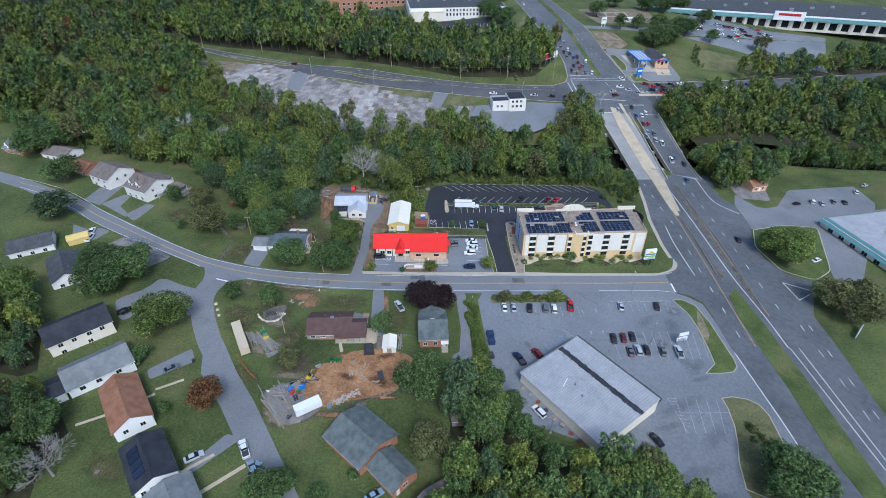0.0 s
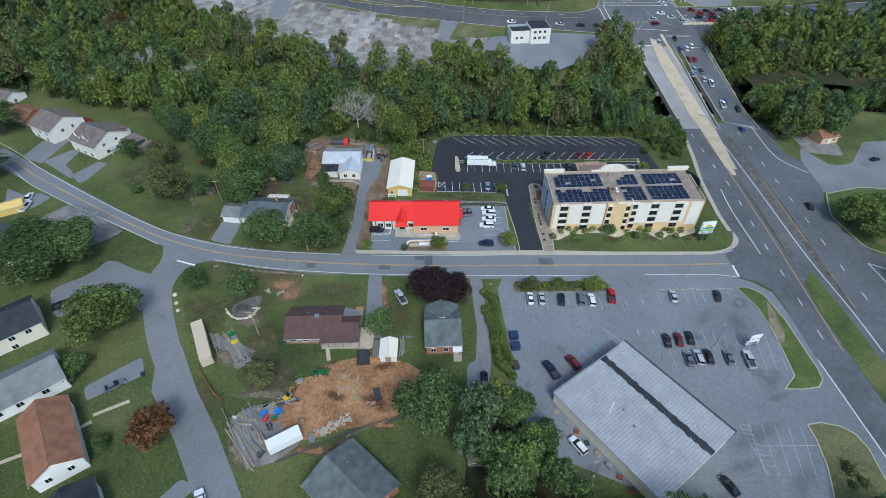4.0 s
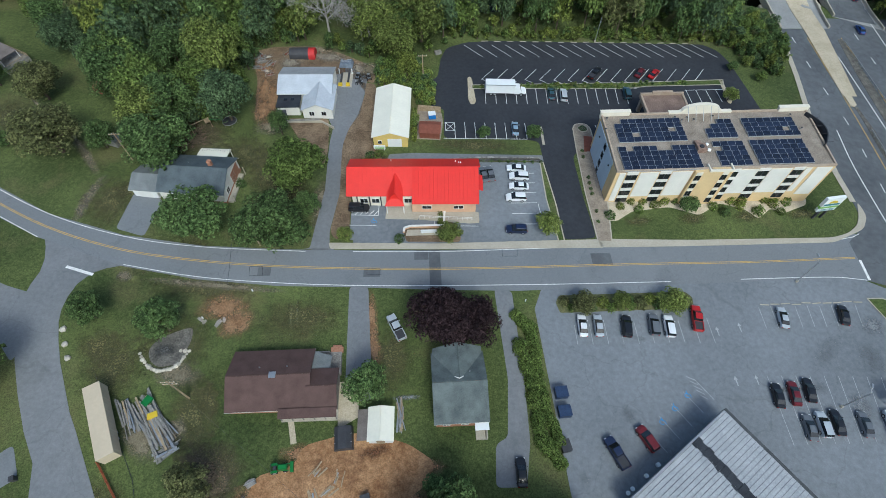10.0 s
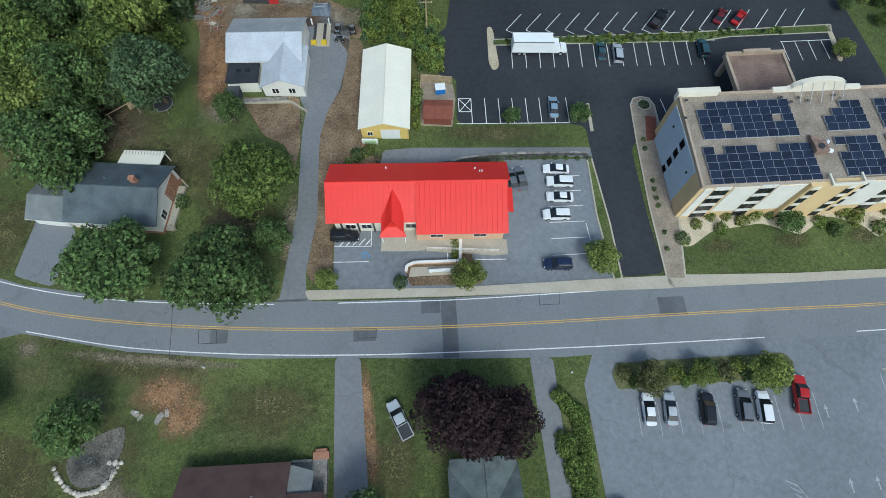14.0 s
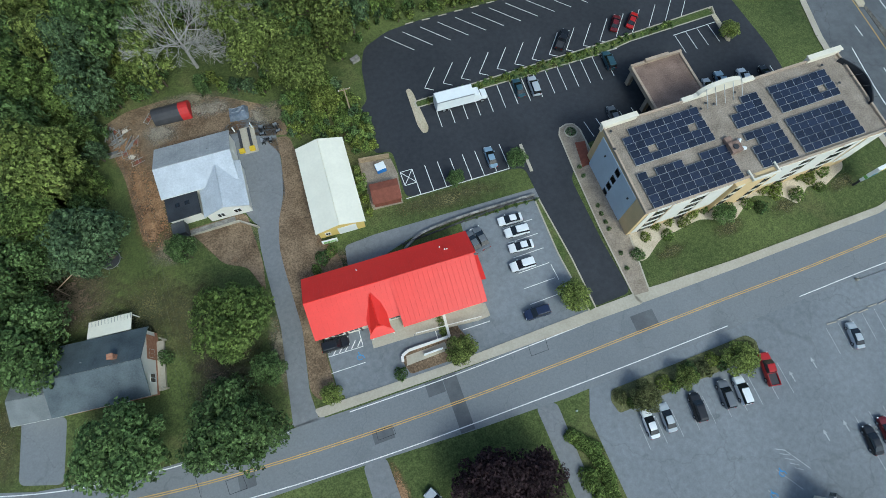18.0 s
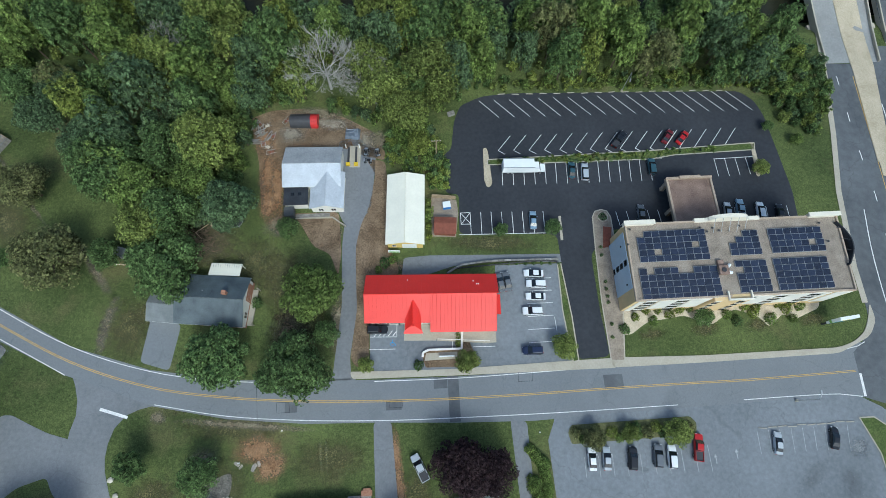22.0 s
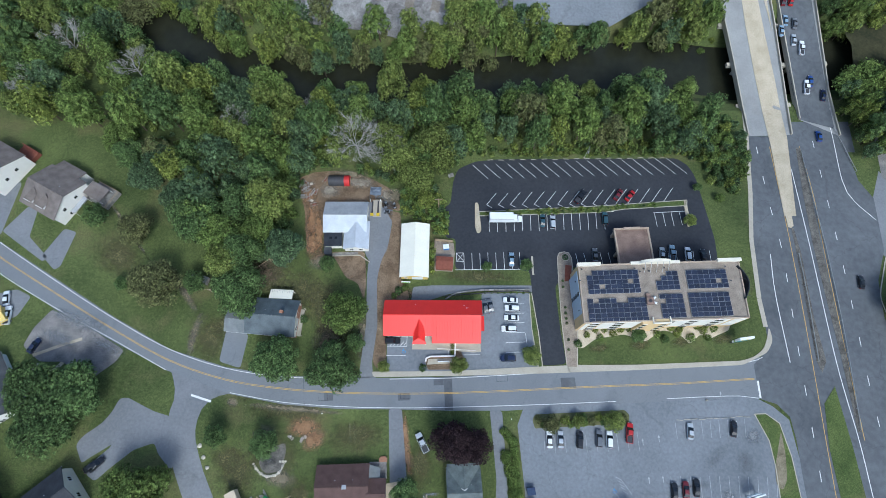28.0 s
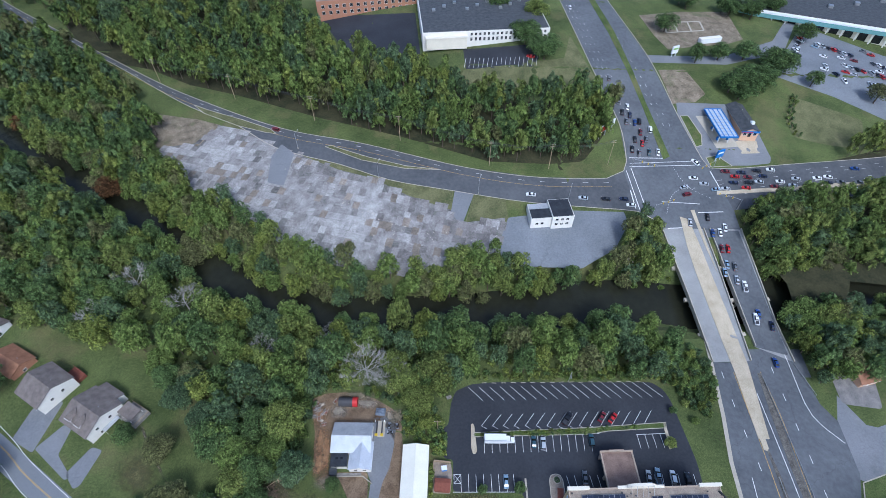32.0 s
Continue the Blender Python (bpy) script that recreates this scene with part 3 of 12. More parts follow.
HWY_W2 = [(80.6, -2.7), (85.4, -4.4), (88.5, -8.1), (88.7, -14.7), (87.8, -23.9), (87.4, -30.0)]
HWY_W3 = [(86.7, -19.8), (87.4, -33.0), (87.4, -47.8), (87.3, -63.4), (86.3, -81.2)]
HWY_E = [(145.0, 177.3), (136.1, 110.2), (135.2, 85.4), (135.5, 70.5), (138.9, 63.4), (144.7, 57.3)]
HWY_E2 = [(136.3, 44.0), (130.3, 33.3), (128.1, 20.7), (131.5, 8.6), (139.0, 4.0), (126.0, -15.4), (123.9, -33.0), (119.4, -57.8), (117.4, -70.7)]
RAMP_E = [(144.4, 74.3), (149.3, 62.1), (164.0, 58.3), (176.7, 60.3), (191.2, 56.5), (215.6, 62.6), (261.5, 69.7), (243.4, 50.2), (202.9, 46.7), (189.3, 46.3), (168.7, 48.2), (160.7, 53.0), (143.1, 46.6), (136.3, 44.0), (131.3, 49.7)]
MED_TAN = [(109.2, 153.7), (109.3, 130.6), (108.1, 99.0), (107.5, 86.9), (104.6, 53.0), (105.7, 52.6), (106.7, 53.4), (108.6, 75.2), (110.1, 86.9), (112.0, 99.0), (113.4, 130.6), (113.0, 153.7)]
MED_TAN2 = [(123.1, 180.0), (125.2, 180.1), (120.5, 136.7), (121.2, 155.9)]
MED_ROCK = [(105.7, 52.6), (105.2, 45.2), (102.9, 22.1), (101.5, 7.9), (102.3, 4.4), (104.6, 7.8), (104.7, 22.1), (106.6, 43.2), (106.5, 52.6)]
MED_ROCK2 = [(116.1, 84.0), (117.8, 84.0), (116.3, 64.0), (114.5, 47.1), (113.4, 33.2), (111.5, 7.6), (109.3, -13.1), (108.1, -13.0), (109.7, 7.6), (110.9, 33.2), (111.7, 47.1), (113.6, 66.2)]
MED_GRASS = [(105.0, 0.2), (105.2, -16.9), (104.2, -48.0), (102.9, -68.8), (102.2, -81.5), (94.9, -81.4), (94.3, -71.9), (96.4, -49.0), (98.0, -17.0), (100.2, -4.7)]
DIV_A = [(106.4, 84.5), (104.0, 49.3), (100.8, 14.9), (97.9, -11.9), (96.0, -30.4)]
DIV_B = [(112.0, 75.2), (110.3, 44.9), (107.8, 7.7), (107.7, -15.4), (106.9, -30.8)]
DIV_C = [(117.7, 84.5), (117.1, 64.0), (115.0, 44.9), (111.5, 7.6), (109.4, -15.4)]
LANE_A = [(101.4, 84.5), (100.5, 66.4), (100.3, 53.5), (100.2, 43.3), (97.2, 16.8), (94.8, -7.0), (92.8, -27.0)]
EDGE_A = [(95.9, 43.4), (94.0, 29.8), (92.9, 7.7)]
LANE_C = [(127.4, 147.9), (125.5, 119.7), (123.7, 94.1), (122.5, 75.1), (120.7, 49.1), (118.5, 23.6), (116.0, -1.1), (114.9, -18.7)]
EDGE_C = [(134.8, 154.0), (133.5, 119.8), (131.7, 91.6), (129.5, 70.5), (131.2, 62.7), (136.9, 55.1)]
RAIL_1 = [(105.4, 43.2), (104.3, 29.5), (101.8, 7.8)]
RAIL_2 = [(117.3, 82.1), (116.3, 64.0), (115.4, 44.8), (113.0, 18.2), (108.9, -12.6)]
BR_W = [(102.7, 169.7), (101.3, 125.2), (99.3, 88.9)]
BR_1E = [(124.8, 178.8), (122.3, 141.8), (115.8, 89.4)]
BR_2W = [(128.0, 178.9), (125.6, 143.5), (120.7, 96.1)]
BR_2E = [(144.6, 176.1), (135.5, 108.8), (134.1, 80.3)]
PIKE_N = [(-383.1, 435.2), (-336.3, 395.9), (-288.8, 361.4), (-230.4, 319.4), (-182.2, 286.0), (-129.2, 256.6), (-96.3, 242.3), (-55.6, 232.2), (2.9, 212.4), (43.6, 204.8), (83.8, 205.1), (95.3, 211.9)]
PIKE_S = [(-379.3, 413.1), (-326.5, 377.0), (-282.1, 351.2), (-228.0, 313.4), (-179.0, 276.1), (-157.4, 261.4), (-130.1, 246.5), (-103.0, 225.6), (-66.5, 212.5), (-37.8, 199.9), (-4.2, 192.1), (34.5, 184.2), (73.2, 180.4), (93.9, 178.3), (102.3, 170.9)]
CROSS_E_N = [(147.9, 216.1), (162.2, 216.1), (199.2, 221.5), (264.4, 230.9), (343.8, 246.5)]
CROSS_E_S = [(147.2, 180.4), (182.2, 187.6), (242.7, 196.6), (312.7, 206.9)]
NORTH_W = [(95.3, 211.9), (99.4, 220.8), (105.2, 258.0), (104.2, 312.9), (102.1, 423.4), (99.8, 541.4)]
NORTH_E = [(147.9, 216.1), (146.5, 224.0), (147.7, 272.7), (151.7, 348.5), (145.5, 456.5), (141.2, 546.2)]
SLAB = [(-165.6, 211.6), (-172.5, 223.0), (-167.7, 241.5), (-147.9, 251.6), (-121.9, 239.5), (-103.4, 227.7), (-66.0, 207.6), (-47.0, 201.1), (-28.3, 187.9), (-4.8, 176.8), (-2.3, 167.4), (22.6, 172.0), (17.3, 148.7), (-22.0, 135.1), (-42.7, 136.2), (-63.6, 139.3), (-86.5, 152.3), (-106.1, 169.1), (-145.7, 191.3)]
SLAB_DIRT = [(-222.7, 258.3), (-207.8, 262.0), (-158.1, 252.3), (-167.7, 241.5), (-172.5, 223.0), (-197.7, 236.3)]
SLAB_ROAD = [(-2.7, 192.2), (7.9, 191.1), (0.6, 168.3), (-6.6, 168.1)]
WHITE_LOT = [(24.1, 172.1), (57.0, 178.3), (86.2, 177.7), (86.3, 169.3), (74.9, 151.5), (55.3, 138.6), (20.4, 139.8), (16.1, 150.5)]
OFFICE_LOT = [(-102.4, 397.6), (-26.3, 412.4), (-21.4, 337.1), (-63.8, 334.3), (-82.1, 354.4)]
OFFICE_LOT2 = [(10.2, 352.1), (67.7, 365.1), (66.4, 342.9), (60.3, 330.0), (10.7, 322.9)]
OFFICE_LAWN = [(8.6, 321.2), (85.8, 344.2), (97.3, 381.5), (103.0, 316.7), (90.3, 304.6), (48.9, 291.5), (22.4, 293.6), (5.9, 307.2)]
MALL_ROAD = [(152.1, 352.9), (211.3, 354.2), (266.2, 384.2), (300.3, 428.9), (302.5, 418.0), (266.4, 365.1), (210.7, 342.0), (149.5, 341.5)]
RIVER_N = [(-255.4, 243.9), (-203.3, 211.8), (-156.6, 181.3), (-123.6, 154.4), (-92.1, 132.2), (-57.5, 121.4), (-17.0, 121.8), (19.5, 125.3), (52.6, 132.2), (78.7, 137.6), (105.9, 143.3), (155.3, 143.9), (177.0, 146.1), (212.1, 141.0)]
RIVER_S = [(-252.8, 215.0), (-202.2, 188.7), (-160.6, 161.2), (-128.9, 136.8), (-98.3, 115.1), (-56.1, 108.0), (-17.1, 108.2), (17.9, 111.3), (46.8, 116.1), (82.5, 113.2), (97.7, 101.0), (142.8, 112.1), (161.5, 116.8), (196.9, 117.1)]
SHED = (-22.4, 45.6, 8.3, 17.3, -2.6)  # x, y, length, width, turn
WHITE_HOUSE = (-44.4, 57.4, 13.4, 10.0, -1.9)  # x, y, length, width, turn
WHITE_FLAT = (-48.3, 50.3, 5.4, 4.9, -1.3)  # x, y, length, width, turn
BLACK_HOUSE = (-65.1, 25.1, 14.2, 10.2, -6.4)  # x, y, length, width, turn
BLACK_CARPORT = (-75.7, 24.6, 5.0, 6.1, -11.5)  # x, y, length, width, turn
STORE0b = (33.7, -53.0, 29.2, 24.6, -55.6)  # x, y, length, width, turn
GREY_WINGb = (-21.7, -73.1, 10.1, 7.5, -54.8)  # x, y, length, width, turn
BACK_SHED = (-3.6, -57.2, 4.9, 4.4, 5.6)  # x, y, length, width, turn
TRAILER = (-69.8, -28.1, 3.3, 13.7, 27.3)  # x, y, length, width, turn
TRAILER2 = (-45.3, -53.2, 6.9, 2.1, 29.0)  # x, y, length, width, turn
W2b = (-160.5, 87.1, 26.3, 21.6, -35.7)  # x, y, length, width, turn
S3b = (-92.1, -53.6, 19.1, 8.6, -56.8)  # x, y, length, width, turn
S4b = (-79.1, -71.4, 13.7, 8.5, -47.2)  # x, y, length, width, turn
EAST_BLDGb = (174.4, 31.7, 30.9, 16.2, -100.3)  # x, y, length, width, turn
WOOD_SOUTH = [(-193.3, 110.3), (-165.6, 102.9), (-149.5, 96.6), (-136.1, 93.9), (-123.0, 87.7), (-113.2, 72.8), (-98.7, 64.5), (-92.7, 56.5), (-90.3, 41.5), (-85.0, 32.5), (-73.9, 29.6), (-71.7, 41.1), (-56.5, 45.5), (-58.7, 68.1), (-48.9, 74.7), (-30.3, 73.1), (-22.7, 74.1), (-12.3, 74.4), (-3.6, 77.2), (29.7, 79.8), (71.6, 79.6), (78.2, 81.8), (84.5, 90.3), (82.6, 97.5), (64.6, 108.5), (32.8, 106.0), (3.9, 104.0), (-28.3, 108.3), (-56.4, 111.9), (-84.8, 119.2), (-103.9, 129.2), (-121.9, 142.2), (-144.8, 155.6), (-178.7, 169.2), (-213.4, 175.8)]
WOOD_BANK = [(-247.6, 253.8), (-216.4, 240.8), (-169.5, 206.4), (-138.1, 180.5), (-105.9, 161.2), (-84.0, 143.4), (-57.1, 132.1), (-21.8, 129.9), (17.6, 141.6), (45.8, 135.1), (59.4, 137.0), (75.7, 147.9), (90.2, 169.5), (96.2, 155.7), (93.4, 134.1), (70.2, 127.1), (43.0, 120.5), (5.1, 116.5), (-31.3, 114.4), (-73.8, 113.4), (-97.9, 126.7), (-127.7, 146.2), (-162.3, 171.6), (-204.5, 200.5), (-241.4, 228.9)]
WOOD_NORTH = [(-246.8, 320.3), (-201.9, 308.0), (-134.0, 269.0), (-82.8, 247.1), (-38.9, 234.2), (-3.3, 219.5), (28.2, 213.0), (59.9, 211.6), (75.2, 222.4), (90.4, 244.1), (105.5, 272.7), (93.6, 289.1), (35.7, 280.5), (5.0, 291.3), (-23.1, 319.4), (-77.5, 319.8), (-99.2, 365.2), (-122.1, 402.8), (-156.1, 438.8), (-245.3, 486.7), (-370.3, 485.8), (-291.8, 378.0)]
WOOD_WEST = [(-490.3, 344.6), (-292.3, 368.6), (-187.6, 258.5), (-122.8, 160.6), (-146.9, 119.9), (-160.8, 111.5), (-207.6, 136.0), (-232.1, 147.3), (-319.6, 140.5)]
WOOD_FAR = [(-822.5, 622.6), (-186.3, 864.8), (-145.1, 518.7), (-245.3, 377.0), (-307.9, 390.9), (-607.9, 397.6)]
WOOD_EAST = [(158.6, 205.9), (222.5, 224.2), (383.9, 276.3), (517.6, 316.7), (364.8, 162.0), (239.4, 125.6), (184.0, 132.3), (159.1, 93.4), (140.8, 84.8), (151.8, 130.4), (147.6, 152.0)]
WOOD_LOW = [(-5.5, -52.4), (5.3, -43.3), (9.3, -59.1), (15.8, -65.2), (23.4, -70.2), (31.4, -72.7), (49.1, -75.2), (52.1, -83.8), (50.5, -94.9), (-7.9, -93.5), (-11.1, -82.5), (-1.7, -71.4), (-6.8, -63.2)]
WOOD_LOW2 = [(71.5, -70.1), (85.3, -73.5), (83.6, -84.4), (78.2, -95.6), (53.0, -95.0), (64.0, -78.4)]
WOOD_LEFT = [(-178.3, -1.5), (-145.9, -4.1), (-133.4, -20.9), (-124.1, -39.6), (-128.1, -41.6), (-153.7, -35.2)]
WOOD_LEFT2 = [(-141.9, -51.3), (-113.8, -49.6), (-104.4, -60.4), (-106.6, -68.3), (-102.8, -80.7), (-119.7, -81.6)]
TREES_A = [
    (-64.1, 11.1, 7.6, 'a'),
    (-43.8, 8.3, 7.8, 'b'),
    (-41.5, 22.4, 6.8, 'a'),
    (-49.1, 42.0, 3.0, 'b'),
    (-13.4, -9.3, 5.5, 'e'),
    (-5.7, -10.8, 5.0, 'e'),
    (-25.8, -23.7, 3.7, 'a'),
    (-64.5, -9.4, 4.3, 'b'),
    (-79.5, -7.0, 4.1, 'b'),
    (-92.9, -24.3, 12.0, 'c'),
    (-72.0, -51.8, 5.2, 'f'),
    (-78.3, -7.0, 4.4, 'b'),
    (-14.0, -47.1, 7.2, 'b'),
    (4.9, -47.6, 5.0, 'b'),
    (-121.7, 1.8, 13.7, 'b'),
    (-172.5, 51.9, 18.3, 'b'),
    (-183.5, 75.4, 9.9, 'b'),
    (134.5, 18.4, 13.8, 'd'),
    (138.6, -13.0, 16.0, 'd'),
    (152.3, 104.9, 15.7, 'a'),
    (101.2, -76.7, 7.9, 'b'),
    (-76.2, 42.1, 8.7, 'a'),
    (-81.9, 35.2, 7.9, 'b'),
    (-73.4, 48.2, 7.2, 'c'),
    (-60.9, 47.6, 7.0, 'b'),
    (-67.7, 43.8, 7.0, 'a'),
]
TREES_B = [
    (-79.4, 55.8, 8.5, 'c'),
    (-71.4, 60.6, 8.2, 'a'),
    (-63.7, 55.5, 6.3, 'a'),
    (-88.6, 56.0, 8.1, 'b'),
    (-19.2, 55.7, 5.5, 'a'),
    (-22.7, 67.3, 6.6, 'c'),
    (-14.4, 79.2, 7.9, 'c'),
    (-25.5, 77.5, 7.4, 'd'),
    (-16.6, 64.2, 6.3, 'b'),
    (-105.1, 37.9, 8.7, 'd'),
    (-120.5, 51.2, 6.3, 'b'),
    (-89.3, 36.4, 3.8, 'b'),
    (-3.1, -52.4, 6.5, 'b'),
    (-11.4, -67.4, 5.5, 'd'),
    (-51.9, -79.7, 9.0, 'b'),
    (178.3, 394.0, 7.6, 'b'),
    (246.2, 432.1, 9.8, 'b'),
    (264.7, 428.0, 9.9, 'b'),
    (205.1, 348.6, 6.2, 'b'),
    (185.5, 343.0, 6.0, 'b'),
    (225.6, 350.0, 7.9, 'b'),
    (245.3, 336.5, 13.7, 'b'),
    (216.2, 310.6, 14.6, 'b'),
    (198.6, 298.4, 12.2, 'b'),
    (292.1, 387.6, 7.2, 'b'),
    (295.8, 292.9, 6.3, 'd'),
]
TREES_C = [
    (260.1, 312.7, 5.2, 'b'),
    (58.6, 367.9, 10.5, 'b'),
    (70.4, 346.2, 11.9, 'b'),
    (42.8, 428.7, 10.7, 'b'),
    (73.6, 409.2, 8.3, 'c'),
    (154.1, 251.1, 5.7, 'b'),
    (288.9, 441.6, 10.3, 'b'),
    (213.5, 446.7, 10.9, 'b'),
    (-207.1, 109.9, 14.9, 'b'),
    (-165.5, 61.6, 10.5, 'b'),
    (-126.6, 150.8, 11.1, 'd'),
    (-188.5, 207.8, 14.5, 'd'),
    (-184.2, 194.0, 9.1, 'f'),
    (-135.5, 174.2, 8.1, 'c'),
    (-96.1, 143.2, 6.0, 'c'),
    (-3.9, 145.4, 14.5, 'd'),
    (-7.3, 131.2, 11.8, 'd'),
]
TREES = TREES_A + TREES_B + TREES_C
BUSHES_A = [
    (-32.2, 9.7, 2.0, 'c'),
    (-20.7, 9.2, 1.3, 'b'),
    (-10.2, 9.5, 3.1, 'c'),
    (12.3, 11.4, 3.5, 'c'),
    (0.4, 40.4, 2.1, 'b'),
    (12.9, 40.1, 2.5, 'b'),
    (69.6, 55.0, 2.6, 'c'),
    (16.1, -5.6, 3.5, 'd'),
    (24.5, -5.5, 3.0, 'c'),
    (27.9, -6.1, 2.7, 'd'),
    (34.2, -5.7, 4.6, 'c'),
    (27.1, 15.2, 1.4, 'b'),
    (30.1, 17.9, 1.1, 'c'),
    (33.0, 19.4, 1.1, 'c'),
    (35.7, 19.3, 1.1, 'c'),
    (38.4, 18.1, 1.3, 'c'),
    (41.0, 19.3, 1.3, 'c'),
    (43.6, 19.4, 1.1, 'b'),
    (45.7, 16.7, 2.8, 'b'),
    (52.3, 17.6, 1.3, 'b'),
    (54.4, 16.0, 1.5, 'b'),
    (57.0, 19.4, 1.4, 'c'),
    (59.6, 19.3, 1.5, 'c'),
    (58.8, 17.8, 1.4, 'c'),
    (62.7, 16.2, 1.6, 'b'),
    (65.4, 19.6, 1.2, 'c'),
]
BUSHES_B = [
    (67.1, 18.3, 1.4, 'c'),
    (68.2, 19.8, 1.2, 'c'),
    (70.8, 18.8, 1.4, 'b'),
    (68.2, 16.0, 1.2, 'b'),
    (34.2, 16.9, 1.3, 'b'),
    (-28.1, 32.6, 3.8, 'b'),
    (-23.7, 32.9, 3.0, 'b'),
    (-103.0, -21.5, 0.2, 'b'),
    (-97.4, -34.8, 4.0, 'b'),
    (-82.9, -53.7, 2.2, 'b'),
    (-79.6, -34.2, 0.1, 'b'),
    (-78.9, -35.5, 1.0, 'b'),
    (-14.9, -39.8, 2.1, 'b'),
    (3.3, -37.0, 2.6, 'b'),
    (3.4, -45.2, 4.2, 'b'),
    (-30.8, -73.3, 1.8, 'b'),
    (7.6, -37.3, 4.3, 'b'),
    (8.6, -48.5, 5.1, 'b'),
    (-38.7, -79.0, 3.0, 'b'),
    (-46.9, -76.4, 4.0, 'b'),
    (-97.7, -36.9, 3.2, 'b'),
    (-111.8, 36.9, 2.6, 'b'),
    (75.2, 67.8, 5.7, 'b'),
    (82.2, 63.4, 5.8, 'a'),
    (87.2, 72.1, 6.8, 'b'),
    (91.4, 81.1, 6.6, 'b'),
]
BUSHES_C = [
    (81.1, 76.6, 5.9, 'b'),
]
BUSHES = BUSHES_A + BUSHES_B + BUSHES_C
BARE = [(-43.2, 90.6, 10.5), (-33.5, 82.0, 8.4), (-58.8, 99.6, 6.3), (-81.8, 91.8, 6.7), (-58.5, 104.3, 5.5), (-118.1, 113.7, 9.6), (-140.9, 123.3, 9.3), (-149.4, 106.5, 8.6), (-81.1, 90.6, 6.7), (-52.4, -38.7, 5.4), (-101.6, -72.1, 10.6)]
CARS_A = [
    (7.2, 29.3, 176, 'sedan', 'white'),
    (7.5, 26.7, 176, 'suv', 'white'),
    (7.1, 23.7, 176, 'sedan', 'white'),
    (6.0, 20.3, 178, 'suv', 'white'),
    (5.0, 11.3, 178, 'suv', 'navy'),
    (-0.9, 27.3, 100, 'sedan', 'grey'),
    (-29.7, 17.5, -2, 'suv', 'black'),
    (20.1, 56.2, 85, 'sedan', 'teal'),
    (23.4, 55.6, 84, 'suv', 'silver'),
    (34.0, 64.8, 49, 'pickup', 'black'),
    (47.3, 65.5, 53, 'sedan', 'maroon'),
    (51.3, 65.1, 46, 'sedan', 'red'),
    (41.3, 56.7, 85, 'suv', 'teal'),
    (8.6, 42.8, 86, 'sedan', 'sky'),
    (36.2, 43.8, 85, 'sedan', 'grey'),
    (58.7, 43.8, 82, 'sedan', 'silver'),
    (62.0, 44.0, 82, 'pickup', 'sky'),
    (67.3, 43.6, 84, 'suv', 'white'),
    (72.4, 42.9, 83, 'sedan', 'black'),
]
CARS_B = [
    (15.2, -12.0, 86, 'sedan', 'white'),
    (18.4, -12.1, 85, 'sedan', 'silver'),
    (24.0, -12.4, 81, 'suv', 'black'),
    (29.6, -12.2, 82, 'suv', 'grey'),
    (32.6, -12.6, 83, 'suv', 'white'),
    (38.8, -11.0, 79, 'pickup', 'red'),
    (56.9, -11.2, 79, 'sedan', 'silver'),
    (70.1, -10.9, 75, 'sedan', 'black'),
]
CARS_C = [
    (49.2, -26.9, 82, 'sedan', 'black'),
    (52.5, -26.6, 82, 'sedan', 'maroon'),
    (55.7, -26.1, 81, 'sedan', 'black'),
    (52.7, -32.8, 84, 'sedan', 'grey'),
    (55.4, -32.4, 85, 'suv', 'silver'),
    (58.3, -32.1, 84, 'sedan', 'black'),
    (63.4, -32.6, 83, 'sedan', 'grey'),
    (68.5, -33.1, 83, 'pickup', 'silver'),
    (16.4, -35.8, 113, 'pickup', 'navy'),
    (22.4, -33.7, 115, 'suv', 'maroon'),
    (8.6, -25.8, 85, 'sedan', 'navy'),
    (8.2, -29.1, 86, 'sedan', 'navy'),
    (-0.4, -38.3, 88, 'sedan', 'black'),
    (18.6, -55.5, 122, 'suv', 'white'),
]
CARS_D = [
    (48.6, -64.7, 112, 'sedan', 'black'),
    (-111.1, -14.4, 37, 'sedan', 'black'),
    (-86.8, -39.3, 39, 'sedan', 'grey'),
    (-70.5, -67.9, 32, 'sedan', 'silver'),
    (-58.8, -66.0, 117, 'pickup', 'white'),
    (-54.8, -71.8, 75, 'sedan', 'sky'),
    (-145.1, 33.2, 101, 'sedan', 'white'),
    (-25.4, -78.6, 31, 'sedan', 'sky'),
    (149.4, 18.1, 23, 'sedan', 'white'),
    (180.6, 67.4, 64, 'suv', 'white'),
    (171.2, 65.4, 17, 'sedan', 'black'),
    (184.6, 65.9, 69, 'sedan', 'silver'),
    (191.8, 67.8, 68, 'sedan', 'grey'),
    (197.4, 67.4, 67, 'sedan', 'black'),
    (222.2, 86.3, 26, 'sedan', 'silver'),
    (211.6, 78.4, 57, 'sedan', 'white'),
]
CARS_E = [
    (-133.8, 18.7, 62, 'sedan', 'navy'),
    (-118.0, 11.3, 60, 'sedan', 'grey'),
    (-143.4, 28.0, 95, 'pickup', 'white'),
    (123.8, 136.5, 83, 'sedan', 'sky'),
    (127.7, 132.0, 82, 'sedan', 'silver'),
    (126.9, 109.9, 82, 'pickup', 'white'),
    (125.7, 88.3, 82, 'sedan', 'blue'),
    (123.7, 32.8, 79, 'sedan', 'black'),
    (-110.0, -14.1, 45, 'sedan', 'black'),
]
CARS_F = [
    (-21.3, -11.6, 115, 'pickup', 'silver'),
]
